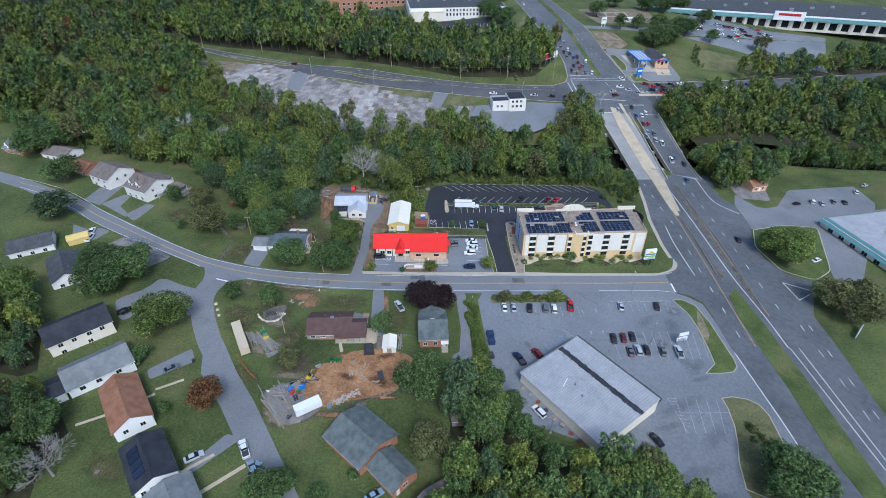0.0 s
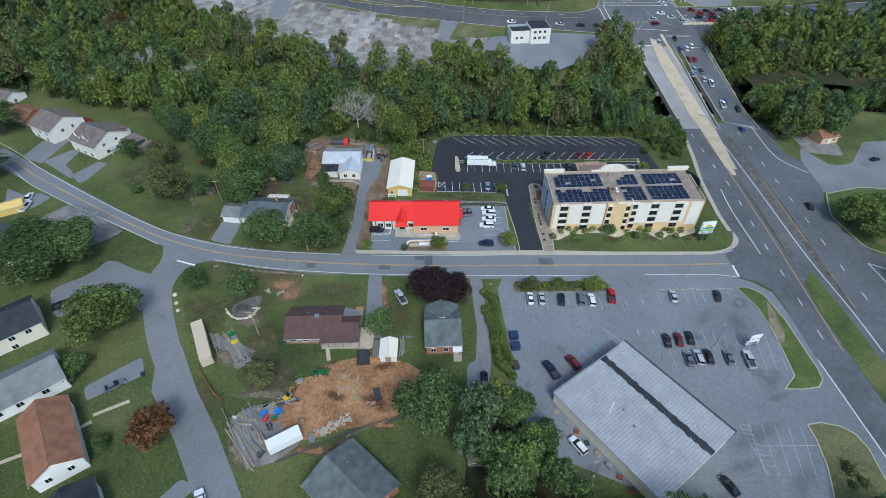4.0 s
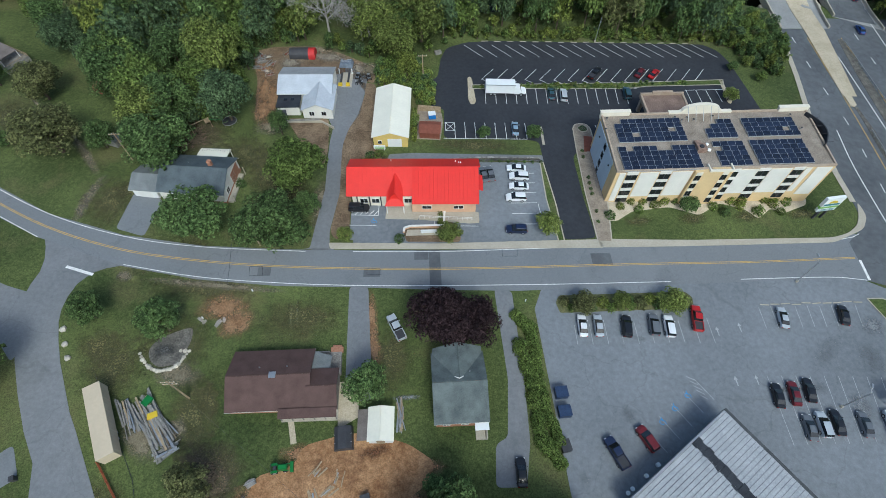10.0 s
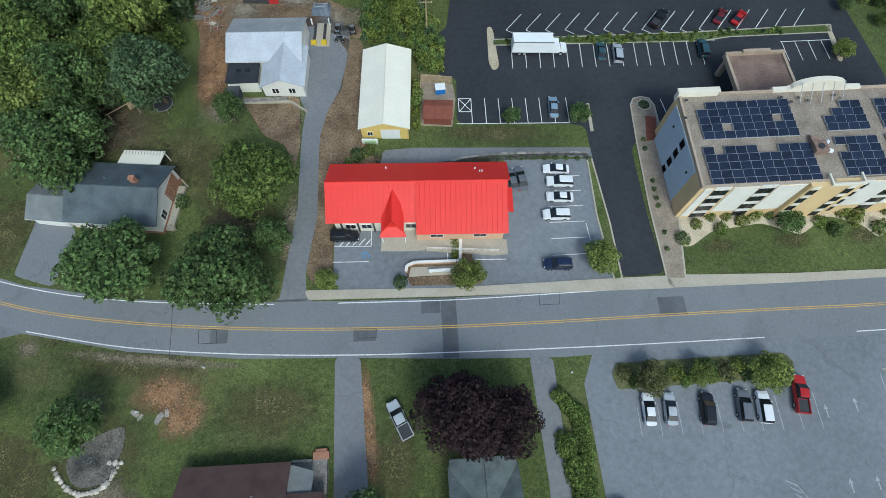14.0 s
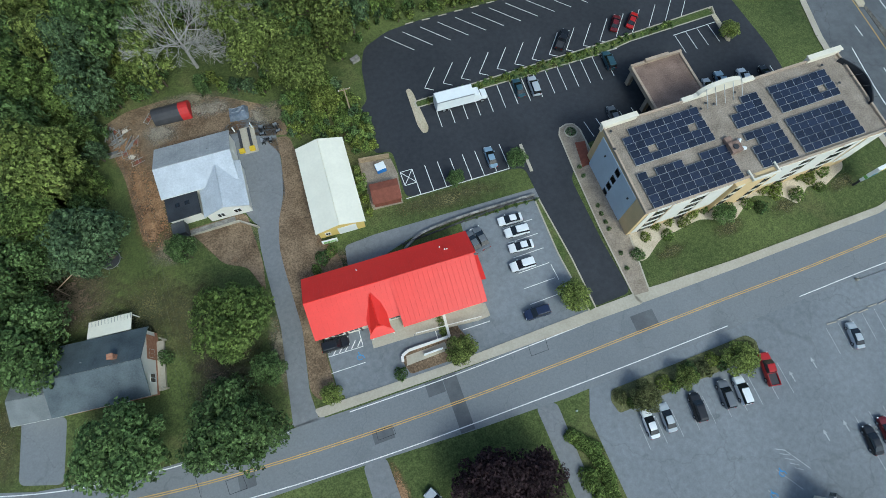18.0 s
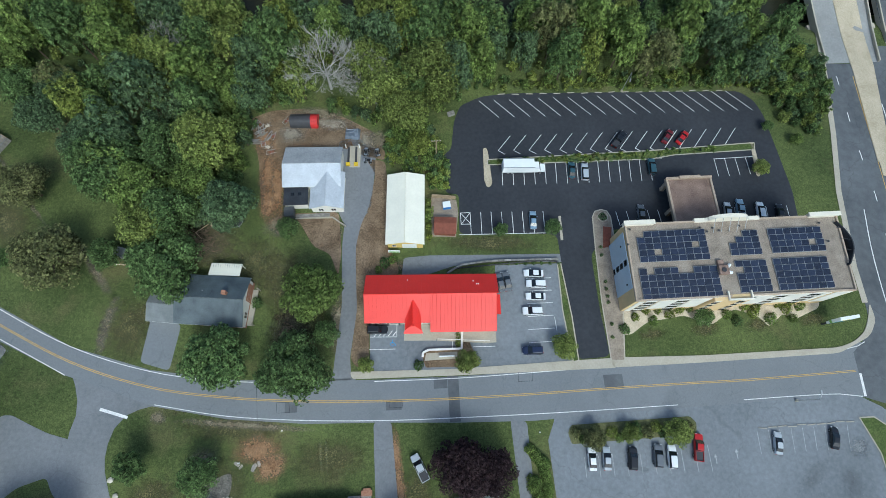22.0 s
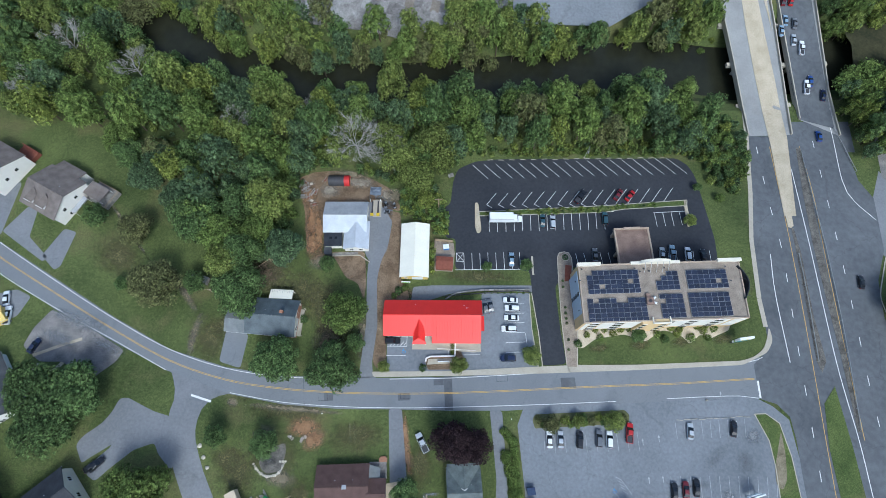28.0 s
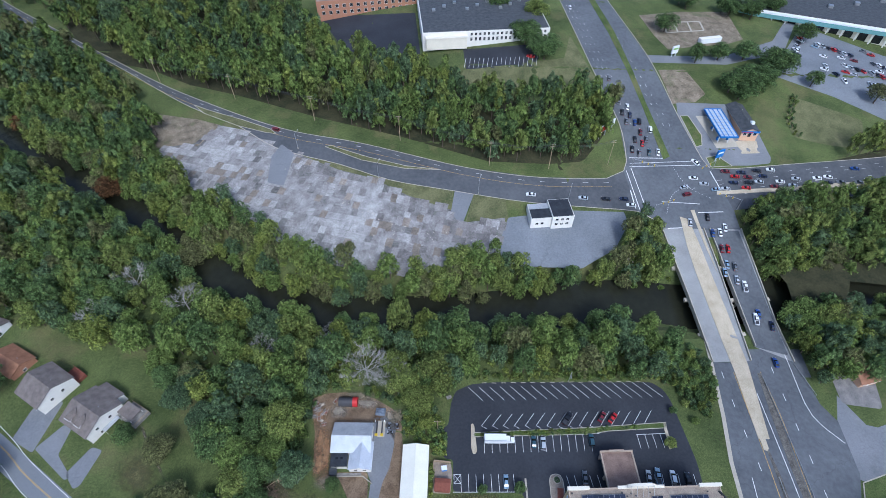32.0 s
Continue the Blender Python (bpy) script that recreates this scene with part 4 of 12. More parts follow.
CARS_G = [
    (115.7, 278.7, 80, 'sedan', 'white'),
    (110.3, 261.5, 80, 'sedan', 'grey'),
    (115.6, 260.5, 80, 'sedan', 'blue'),
    (123.2, 252.9, 79, 'suv', 'white'),
    (113.8, 238.4, 79, 'sedan', 'red'),
    (110.4, 242.3, 80, 'sedan', 'black'),
    (116.2, 250.2, 79, 'sedan', 'maroon'),
    (109.1, 228.2, 80, 'sedan', 'grey'),
    (115.4, 229.5, 79, 'sedan', 'teal'),
    (120.9, 229.7, 78, 'sedan', 'white'),
    (116.6, 296.1, 80, 'sedan', 'sky'),
    (112.5, 316.0, 82, 'sedan', 'grey'),
    (117.5, 242.6, 79, 'sedan', 'grey'),
    (105.9, 232.5, 80, 'sedan', 'black'),
    (107.4, 433.5, 85, 'sedan', 'white'),
    (155.5, 213.0, 174, 'sedan', 'maroon'),
    (159.4, 208.5, 174, 'sedan', 'red'),
    (175.0, 214.1, 174, 'sedan', 'black'),
    (183.8, 215.4, 174, 'sedan', 'white'),
    (165.4, 203.3, 174, 'sedan', 'black'),
    (171.7, 204.0, 174, 'sedan', 'silver'),
    (184.5, 204.8, 174, 'sedan', 'white'),
    (195.3, 207.6, 174, 'sedan', 'silver'),
    (208.6, 208.5, 174, 'sedan', 'white'),
]
CARS_H = [
    (215.8, 209.8, 174, 'sedan', 'white'),
    (237.3, 218.2, 174, 'sedan', 'blue'),
    (161.8, 198.8, 174, 'sedan', 'red'),
    (179.3, 200.3, 174, 'sedan', 'maroon'),
    (190.5, 201.6, 174, 'sedan', 'silver'),
    (202.7, 202.4, 174, 'sedan', 'grey'),
    (213.3, 204.7, 174, 'sedan', 'navy'),
    (221.2, 205.4, 174, 'sedan', 'grey'),
    (226.3, 199.7, 174, 'sedan', 'white'),
    (156.4, 203.0, 174, 'sedan', 'navy'),
    (239.5, 207.5, 174, 'sedan', 'teal'),
    (140.5, 220.8, 128, 'sedan', 'white'),
    (133.9, 206.3, 174, 'sedan', 'white'),
    (125.8, 198.3, 20, 'sedan', 'silver'),
    (138.4, 201.5, 174, 'sedan', 'silver'),
    (125.3, 192.2, 15, 'suv', 'maroon'),
    (143.4, 196.9, 8, 'sedan', 'sky'),
    (38.2, 189.8, 174, 'sedan', 'white'),
    (66.4, 187.8, 174, 'sedan', 'silver'),
    (78.6, 187.3, 174, 'sedan', 'black'),
    (88.6, 187.5, 174, 'sedan', 'navy'),
    (91.3, 182.7, 174, 'sedan', 'white'),
    (-107.1, 243.1, 152, 'suv', 'maroon'),
    (119.0, 170.1, 81, 'sedan', 'silver'),
]
CARS_I = [
    (130.0, 174.6, 83, 'sedan', 'black'),
    (128.1, 162.6, 83, 'sedan', 'blue'),
    (132.1, 163.1, 83, 'sedan', 'white'),
    (136.3, 166.8, 82, 'sedan', 'white'),
    (128.5, 151.8, 83, 'sedan', 'maroon'),
    (131.7, 151.8, 82, 'sedan', 'red'),
    (126.8, 141.5, 83, 'sedan', 'sky'),
    (130.2, 140.1, 82, 'sedan', 'grey'),
    (129.8, 128.1, 82, 'pickup', 'white'),
    (129.2, 112.6, 82, 'sedan', 'blue'),
    (132.5, 106.3, 81, 'sedan', 'navy'),
    (295.4, 359.3, 147, 'sedan', 'white'),
    (309.1, 357.5, 147, 'sedan', 'white'),
    (317.5, 353.6, 147, 'sedan', 'maroon'),
    (284.9, 338.5, 148, 'sedan', 'white'),
    (304.3, 331.3, 148, 'sedan', 'silver'),
    (311.1, 317.3, 148, 'sedan', 'white'),
    (297.0, 375.2, 147, 'sedan', 'sky'),
    (337.7, 364.0, 146, 'sedan', 'red'),
    (327.8, 336.9, 147, 'sedan', 'white'),
    (311.5, 371.5, 146, 'sedan', 'navy'),
    (334.5, 370.3, 146, 'sedan', 'grey'),
    (299.9, 335.2, 148, 'sedan', 'red'),
    (289.9, 384.4, 146, 'sedan', 'silver'),
]
CARS_J = [
    (274.8, 359.8, 148, 'sedan', 'black'),
    (278.3, 369.2, 147, 'sedan', 'grey'),
    (60.1, 343.7, 163, 'sedan', 'red'),
]
CARS = CARS_A + CARS_B + CARS_C + CARS_D + CARS_E + CARS_F + CARS_G + CARS_H + CARS_I + CARS_J
BOX_TRUCK = [
    (8.3, 56.9, -1, 'truck', 'white'),
]
HATCH = [(-31.4, 16.0), (-25.4, 15.8), (-25.3, 18.8)]
STALLS_BACK = ((-2.1, 77.8), (2.9, 72.5), (67.2, 80.0), (73.4, 73.8), 18)
STALLS_MID = ((1.8, 62.6), (5.4, 66.9), (62.5, 62.5), (67.2, 68.2), 16)
STALLS_HOOK = ((1.8, 62.6), (3.5, 61.5), (62.5, 62.5), (64.2, 61.5), 16)
STALLS_LOW = ((2.4, 59.0), (2.1, 52.7), (41.5, 59.2), (41.1, 53.1), 15)
STALLS_EAST = ((59.0, 58.9), (59.1, 53.8), (67.7, 59.1), (67.9, 54.2), 4)
STALLS_WEST = ((-6.7, 45.5), (-6.8, 39.7), (11.5, 45.4), (11.4, 39.6), 8)
STALLS_HOTEL = ((30.0, 44.7), (30.5, 40.9), (40.9, 44.8), (41.3, 40.8), 5)
STALLS_HOTEL_E = ((61.2, 45.0), (60.7, 41.0), (75.2, 45.0), (75.1, 40.9), 6)
STALLS_RED = ((5.4, 28.2), (11.4, 28.2), (4.5, 13.1), (10.6, 13.2), 6)
STALLS_STORE = ((53.2, -8.4), (53.0, -13.2), (74.4, -8.3), (73.6, -13.2), 9)
STALLS_STORE_W = ((13.8, -11.6), (13.7, -15.7), (41.3, -10.7), (41.3, -16.0), 10)
STALLS_STORE_MID = ((49.1, -22.8), (48.9, -35.6), (83.0, -24.3), (80.0, -36.0), 13)
STALLS_STORE_S = ((60.0, -50.5), (58.0, -62.6), (72.1, -51.4), (68.9, -63.1), 5)
LINE_STALL_TOP = [(-0.3, 59.0), (45.0, 59.5)]
LINE_STALL_BOT = [(-9.7, 39.8), (11.4, 39.6)]
LINE_EAST_TOP = [(58.7, 58.9), (70.4, 59.4)]
BUMPERS_BACK = [(2.2, 79.6), (67.3, 80.2)]
BUMPERS_STORE = [(53.5, -8.0), (76.4, -7.6)]
RED_LINES_1 = [(-31.6, 13.2), (-25.8, 13.1)]
RED_LINES_2 = [(-19.8, 15.2), (-12.9, 15.1)]
RED_LINES_3 = [(-12.9, 14.3), (-13.0, 12.4)]
RED_LINES_4 = [(-8.3, 12.8), (-3.3, 12.7)]
RED_LINES_5 = [(11.1, 18.8), (11.3, 15.6)]
ISA = [(-26.4, 14.3)]
ARROWS = [(42.6, -13.6), (47.5, -12.9), (42.7, -23.8), (46.8, -23.7)]
LAMPS_STORE = [(60.8, -29.2)]
SIGN_STORE = [(70.7, -28.5)]
SIGN_HOTEL = [(75.6, 14.5)]
POLES_STREET = [(-50.0, 8.2), (-57.4, -24.0)]
POLES_LOT = [(-14.3, 60.7), (72.5, 79.7)]
LAMPS_PIKE = [(-91.3, 226.0), (-44.0, 201.6), (9.9, 190.2), (57.3, 184.4)]
BOULDERS_RING = [(-68.0, -15.5), (-67.2, -16.7), (-66.2, -17.7), (-65.2, -18.4), (-64.1, -18.9), (-63.0, -18.8), (-61.9, -18.6), (-61.0, -18.0), (-60.3, -17.2), (-60.0, -16.3), (-59.3, -15.2), (-60.8, -15.1)]
BOULDERS_SIDE = [(-83.2, -10.3), (-81.8, -13.3), (-80.4, -16.0)]
LUMBER_C = [(-52.1, -45.5), (-46.0, -51.1)]
TRACTOR = [(-40.5, -36.2)]
MACHINE = [(-46.5, -42.8)]
BLACK_BOX = [(-25.9, -42.1)]
TRAMPOLINE = [(-62.6, 44.8)]
SWING = [(-69.0, 42.9)]
TANK_SHED = [(-47.6, 72.0)]
CAR_LIFT = [(-35.4, 61.7)]
BIN_BLUE = [(-12.4, 47.3)]
BENCH = [(-9.8, 73.6)]
SHED_GREY = [(-88.8, 38.1)]
SHED_RED = [(-96.6, 56.3)]
BIN_DARK = [(7.8, -34.4)]
BLUE_TARP = [(-48.0, -46.1)]
FENCE_RED = [(-69.4, -34.3), (-63.7, -41.3), (-61.5, -43.1)]
FENCE_LOT = [(-13.4, 31.1), (-3.0, 31.7), (10.7, 32.4), (13.9, 31.5)]
HYDRANTS = [(-49.8, -2.8), (4.7, -6.1), (-58.2, -8.6)]
BILLBOARD = [(86.6, 241.0), (98.5, 253.3)]
SITE_TRUCK = [(209.6, 376.9)]
PRICE_SIGN = [(155.4, 224.1), (171.9, 352.3)]
HWY_SIGN = [(135.8, -24.4)]
WALK_A = [(-39.5, -27.9), (-38.5, -32.3)]
LOGS = [(-34.1, -37.2), (-30.2, -38.2), (-34.7, -40.9), (-30.8, -42.8), (-26.9, -44.7), (-31.9, -40.1)]
RUBBLE = [(-38.5, -51.5), (-35.0, -49.7), (-32.5, -48.1)]
PATIO = [(-31.6, -21.9), (-28.1, -21.4), (-27.8, -28.2), (-31.3, -30.2)]
PATCHES = [(-13.3, 1.8), (-16.1, 5.3), (-26.4, 1.1), (-48.2, 1.8), (22.7, 3.7)]
ISL_SE = [(77.7, -7.0), (81.2, -7.0), (84.7, -9.8), (85.9, -19.1), (85.7, -28.7), (85.6, -35.6), (85.0, -38.9), (82.8, -41.0), (78.8, -41.6), (73.7, -41.5), (78.4, -37.7), (79.6, -29.8), (80.4, -21.2), (80.3, -14.6)]
ISL_SE2 = [(73.9, -51.0), (77.4, -50.5), (81.5, -51.5), (83.9, -53.4), (84.7, -57.0), (83.9, -63.2), (82.7, -70.3), (81.1, -79.0), (80.1, -86.4), (67.1, -86.1), (66.1, -78.7), (68.1, -71.5), (70.6, -66.2), (72.7, -60.6), (73.9, -54.5)]
SE_PATH = [(84.6, -11.8), (84.2, -18.6), (82.9, -25.0), (80.9, -27.9), (79.5, -26.2), (80.2, -21.7)]
ISL_HOTEL = [(23.8, 43.4), (24.6, 44.9), (26.2, 45.3), (27.7, 44.9), (28.4, 43.3), (28.4, 39.8), (28.2, 30.6), (27.6, 19.8), (26.0, 8.1), (22.9, 8.3), (22.8, 22.0), (23.3, 35.3)]
LANE_N = [(-23.3, 34.4), (-17.5, 34.8), (14.8, 34.1), (14.7, 31.9), (-2.4, 33.1), (-11.9, 31.9), (-20.5, 29.3), (-24.0, 29.4)]
WALL_N = [(-13.2, 30.1), (-11.2, 31.3), (-9.5, 32.0), (-2.4, 32.7), (6.8, 32.7), (13.6, 32.6)]
PLANTERS = [(24.6, 35.4), (24.5, 33.4), (24.4, 26.7), (24.3, 24.9), (24.3, 23.1), (24.3, 21.6), (24.3, 16.5), (24.0, 13.5)]
HEDGE_N = [(-0.5, 32.1), (1.5, 32.1), (3.5, 32.0), (5.6, 31.9), (7.6, 31.9), (9.6, 31.8), (11.6, 31.7), (13.7, 31.7)]
DRIVE_W1B = [(-152.4, 55.4), (-146.4, 63.9), (-143.2, 62.2), (-143.7, 53.3), (-136.5, 46.2), (-137.8, 44.9)]
DRIVE_W1 = [(-138.5, 47.0), (-133.6, 55.9), (-129.6, 54.7), (-132.2, 43.2), (-133.8, 42.1)]
DRIVE_W2 = [(-161.5, 58.6), (-160.2, 69.3), (-156.0, 76.0), (-150.4, 72.2), (-152.5, 54.0)]
SIDE_WN = [(-94.8, 12.1), (-93.1, 8.4), (-92.2, 5.4), (-92.0, 2.4), (-92.7, -0.5), (-93.0, -4.0), (-91.8, -10.5), (-89.3, -16.7), (-86.6, -22.4), (-83.1, -28.9), (-79.8, -33.9)]
DRIVE_CUL = [(-91.0, -2.7), (-97.1, -0.7), (-101.5, 1.5), (-104.9, 3.3), (-107.2, 3.2), (-108.6, -0.3), (-110.7, -3.3), (-115.5, -6.8), (-116.8, -9.0), (-114.3, -13.8), (-112.7, -12.5), (-107.0, -9.0), (-107.6, -10.0), (-111.7, -13.6), (-112.8, -16.4), (-110.0, -18.4), (-106.9, -15.5), (-101.0, -10.7), (-95.7, -9.1), (-94.2, -12.1), (-90.1, -16.5), (-88.4, -10.2)]
FIRE_RING = [(-66.8, -14.6), (-65.4, -12.6), (-62.0, -11.0), (-59.6, -10.2), (-59.4, -13.0), (-59.9, -15.1), (-60.4, -16.8), (-61.6, -17.8), (-64.2, -18.2), (-65.9, -17.0)]
SIDE_EN = [(-76.1, 3.7), (-79.5, 3.0), (-82.0, 1.9), (-84.0, -0.6), (-84.8, -3.4), (-85.0, -6.1), (-84.6, -8.7), (-83.3, -12.5), (-81.5, -16.8), (-79.7, -20.3), (-76.8, -25.9)]
TAN_DECK = [(115.4, 174.7), (119.4, 172.8), (118.7, 155.8), (117.1, 135.0), (115.8, 113.1), (114.3, 96.1), (113.9, 88.1), (108.6, 57.0), (104.4, 57.0), (106.9, 85.5), (107.4, 98.8), (108.4, 116.1), (110.1, 138.3), (111.8, 153.9)]
BANK_SE = [(80.6, 98.9), (96.1, 94.8), (95.8, 74.5), (94.7, 54.2), (88.5, 53.2), (79.8, 65.3), (82.6, 81.9), (68.3, 87.0)]
BANK_NE = [(93.0, 174.0), (100.5, 160.8), (99.2, 136.4), (87.9, 125.1), (67.9, 124.9), (84.1, 149.8)]
EAST_EDGE = [(144.5, 174.8), (180.5, 181.7), (211.7, 180.3), (183.3, 125.8), (147.6, 125.5), (142.6, 135.1)]
EAST_EDGE2 = [(133.3, 98.9), (150.9, 110.3), (163.3, 110.4), (152.3, 83.1), (138.5, 73.3), (131.7, 78.1)]
PATH_S = [(-136.1, 6.4), (-133.3, 7.4), (-129.1, 9.8), (-125.9, 12.8), (-125.0, 14.0)]
RAMP_S = [(-135.4, 8.7), (-131.6, 13.9)]
MEDP_A = [(-76.3, 228.2), (-73.2, 229.4), (-51.4, 219.6), (-29.5, 212.3), (-9.9, 209.5), (-29.4, 209.8), (-54.3, 216.5)]
MEDP_B = [(-161.8, 267.4), (-150.7, 261.7), (-128.2, 252.5), (-110.4, 243.9), (-106.3, 239.6), (-112.4, 240.4), (-130.1, 246.5), (-153.2, 258.5)]
MED_CROSS = [(143.9, 195.8), (188.9, 200.9), (250.6, 209.1), (248.4, 205.6), (187.2, 197.5), (142.8, 192.9)]
DIRT = [(-30.9, -31.2), (-36.7, -32.6), (-38.1, -35.7), (-44.0, -37.2), (-45.5, -42.4), (-47.5, -47.9), (-45.6, -51.2), (-41.4, -53.1), (-37.6, -52.2), (-34.5, -50.8), (-29.3, -50.0), (-24.0, -49.3), (-20.6, -47.0), (-19.9, -41.9), (-16.2, -39.5), (-14.7, -36.0), (-18.9, -33.1), (-23.4, -31.6), (-27.2, -30.8)]
LUMBER_YARD = [(-58.6, -48.9), (-56.2, -45.5), (-50.5, -43.6), (-47.1, -45.7), (-47.1, -49.7), (-43.6, -50.1), (-41.4, -53.3), (-45.7, -57.5), (-49.8, -58.7), (-52.6, -58.6), (-55.9, -53.4)]
STACKS = [(-58.0, -49.0), (-51.7, -58.1), (-56.7, -48.1), (-50.5, -57.8), (-55.3, -45.0), (-51.1, -50.5), (-56.1, -48.5), (-52.3, -49.0), (-51.5, -51.1), (-49.6, -54.0), (-48.4, -43.2), (-44.8, -43.5)]
JUNK = [(-57.4, -47.5), (-51.3, -44.4), (-50.4, -47.9), (-49.2, -49.7), (-49.3, -44.1), (-48.6, -46.0), (-49.7, -56.0), (-39.5, -52.7), (-42.1, -48.7), (-52.8, -45.5), (-46.6, -42.5), (-47.5, -43.5), (-46.1, -41.6), (-44.4, -43.2), (-44.6, -38.2), (-51.2, -46.6), (-52.8, -50.1), (-53.2, -52.3)]
GAS_PAD = [(153.5, 330.9), (174.4, 332.2), (177.2, 299.0), (165.8, 287.8), (148.3, 284.8), (151.6, 308.0)]
SITE = [(166.2, 424.4), (204.5, 434.5), (249.5, 438.4), (241.9, 385.3), (223.6, 375.3), (199.1, 370.7), (171.9, 363.2), (167.9, 386.8)]
FOUND = [(183.1, 410.6), (216.2, 415.4), (213.7, 398.3), (179.8, 391.7), (192.5, 412.4), (189.9, 393.4), (205.0, 414.5), (202.4, 396.4)]
MALL_LOT = [(238.5, 328.7), (298.3, 404.8), (313.9, 406.0), (349.2, 364.3), (399.2, 346.9), (326.3, 248.9), (291.0, 272.7), (271.4, 299.6)]
OFF_STALLS = [(9.6, 324.4), (62.5, 331.0), (11.6, 338.4), (65.5, 345.4)]
TRI = [(126.1, 3.6), (126.3, -6.7), (135.6, -1.8), (126.1, 3.6)]
SIDE_W = SIDE_WN + SIDE_W[5:]
SIDE_E = SIDE_EN + SIDE_E[3:]
ISL_TREES = [(11.8, -5.0), (38.6, -4.6), (39.8, -6.0), (39.3, -8.4), (11.4, -8.9), (10.9, -6.5)]
BUSHES = [b for b in BUSHES if not (8 < b[0] < 42 and -14 < b[1] < 2) and b[:2] not in ((-79.6, -34.2), (-78.9, -35.5))] + [(15.8, -7.4, 3.1, "d"), (24.0, -7.6, 2.4, "c"), (28.2, -7.2, 1.7, "d"), (34.2, -7.6, 3.4, "c"), (12.6, -6.6, 1.3, "d"), (20.4, -7.0, 1.5, "c"), (30.4, -6.4, 1.4, "c"), (38.0, -6.6, 1.2, "d"), (26.0, -6.2, 1.3, "b")]
CARS = [c for c in CARS if not (7 < c[0] < 9 and -31 < c[1] < -25)]
DROP_T = [t for t in TREES if abs(t[0] - -19.2) < 1.0 and abs(t[1] - 55.7) < 1.0]
TREES = [t for t in TREES if t[:2] not in tuple(d[:2] for d in DROP_T) and t[:2] not in ((-60.9, 47.6), (-67.7, 43.8), (-81.9, 35.2), (-76.2, 42.1), (-64.1, 11.1), (-43.8, 8.3), (-41.5, 22.4), (-22.7, 67.3))] + [(-63.1, 11.7, 7.6, "a"), (-45.7, 9.8, 7.6, "a"), (-41.1, 28.1, 6.8, "b"), (-22.0, 72.0, 5.2, "c"), (-64.7, 49.5, 6.4, "b"), (-77.2, 34.2, 7.4, "a"), (-80.5, 43.5, 6.4, "c"), (-58.5, 62.5, 6.6, "c"), (-52.4, -38.7, 3.6, "d")]
STORE_LOT = [(6.4, -7.8), (9.5, -1.0), (78.0, -1.6), (84.0, -5.0), (88.0, -9.0), (88.2, -20.0), (87.6, -48.0), (87.2, -64.0), (86.0, -82.0), (72.0, -90.0), (52.0, -84.0)] + STORE_LOT[-5:]
BARE = [b for b in BARE if b[1] != -38.7]
TREES = [(-63.8, -10.9, 4.1, "b") if t[:2] == (-64.5, -9.4) else (-95.6, -21.8, 8.6, "a") if t[:2] == (-92.9, -24.3) else (-49.5, -79.5, 5.4, "b") if t[:2] == (-51.9, -79.7) else (-78.2, -7.9, 3.4, "b") if t[:2] == (-78.3, -7.0) else t for t in TREES if t[:2] not in ((-79.5, -7.0), (101.2, -76.7))] + [(-9.6, -9.8, 5.4, "e"), (76.0, -79.0, 8.2, "b"), (-109.0, -61.0, 5.6, "b"), (40.0, -78.0, 7.5, "a")]
GROVE = [(-74.6, 32.6, 7.6, "b"), (-81.2, 51.0, 6.6, "a"), (-80.0, 41.5, 5.8, "c"), (-74.0, 44.4, 5.6, "b"), (-62.0, 45.2, 6.2, "g"), (-67.0, 62.0, 7.4, "c"), (-76.0, 60.0, 6.0, "b"), (-70.0, 52.0, 5.6, "a"), (-98.8, 35.0, 7.6, "d")]
MOVED = ((-80.5, 43.5), (-79.4, 55.8), (-77.2, 34.2), (-73.4, 48.2), (-71.4, 60.6), (-64.7, 49.5), (-63.7, 55.5), (-58.5, 62.5), (-105.1, 37.9), (-63.1, 11.7), (-45.7, 9.8), (-41.1, 28.1), (-49.1, 42.0), (-16.6, 64.2), (-22.0, 72.0), (-25.5, 77.5))
TREES = [t for t in TREES if t[:2] not in MOVED] + GROVE + [(-61.4, 11.9, 7.0, "a"), (-44.2, 9.2, 7.0, "a"), (-39.8, 23.0, 5.8, "a"), (-40.4, 16.6, 2.8, "b"), (-48.0, 40.8, 2.7, "b"), (-21.5, 70.0, 6.0, "c"), (-18.6, 62.0, 3.2, "h"), (-26.5, 76.5, 6.4, "c"), (-30.5, 84.0, 6.0, "c")]
BUSHES = [b for b in BUSHES if b[:2] not in ((-28.1, 32.6), (-23.7, 32.9))] + [(-27.6, 33.2, 1.5, "b"), (-25.8, 34.0, 1.2, "a"), (-29.3, 31.6, 1.0, "a")]
DIRT_N = [(-61.3, 73.2), (-56.0, 75.5), (-48.7, 76.0), (-38.0, 73.5), (-30.5, 69.0), (-27.5, 64.6), (-27.0, 60.4), (-33.0, 62.0), (-36.0, 64.0), (-51.4, 64.0), (-52.5, 53.7), (-54.7, 46.0), (-57.0, 46.5), (-58.4, 60.6)]
VERGE_LANE = [(-35.7, 11.6), (-34.3, 22.2), (-34.6, 34.3), (-34.5, 37.9), (-33.4, 43.0), (-31.3, 48.0), (-29.7, 56.6), (-32.0, 61.0), (-27.2, 60.2), (-26.8, 54.5), (-27.3, 37.6), (-25.2, 34.4), (-24.4, 30.6), (-31.7, 26.5), (-31.6, 10.0), (-34.5, 9.4)]
YARD_S = [(-49.5, 46.6), (-38.6, 46.6), (-37.9, 36.0), (-38.6, 30.5), (-40.6, 36.0), (-44.5, 38.0), (-47.5, 43.5)]
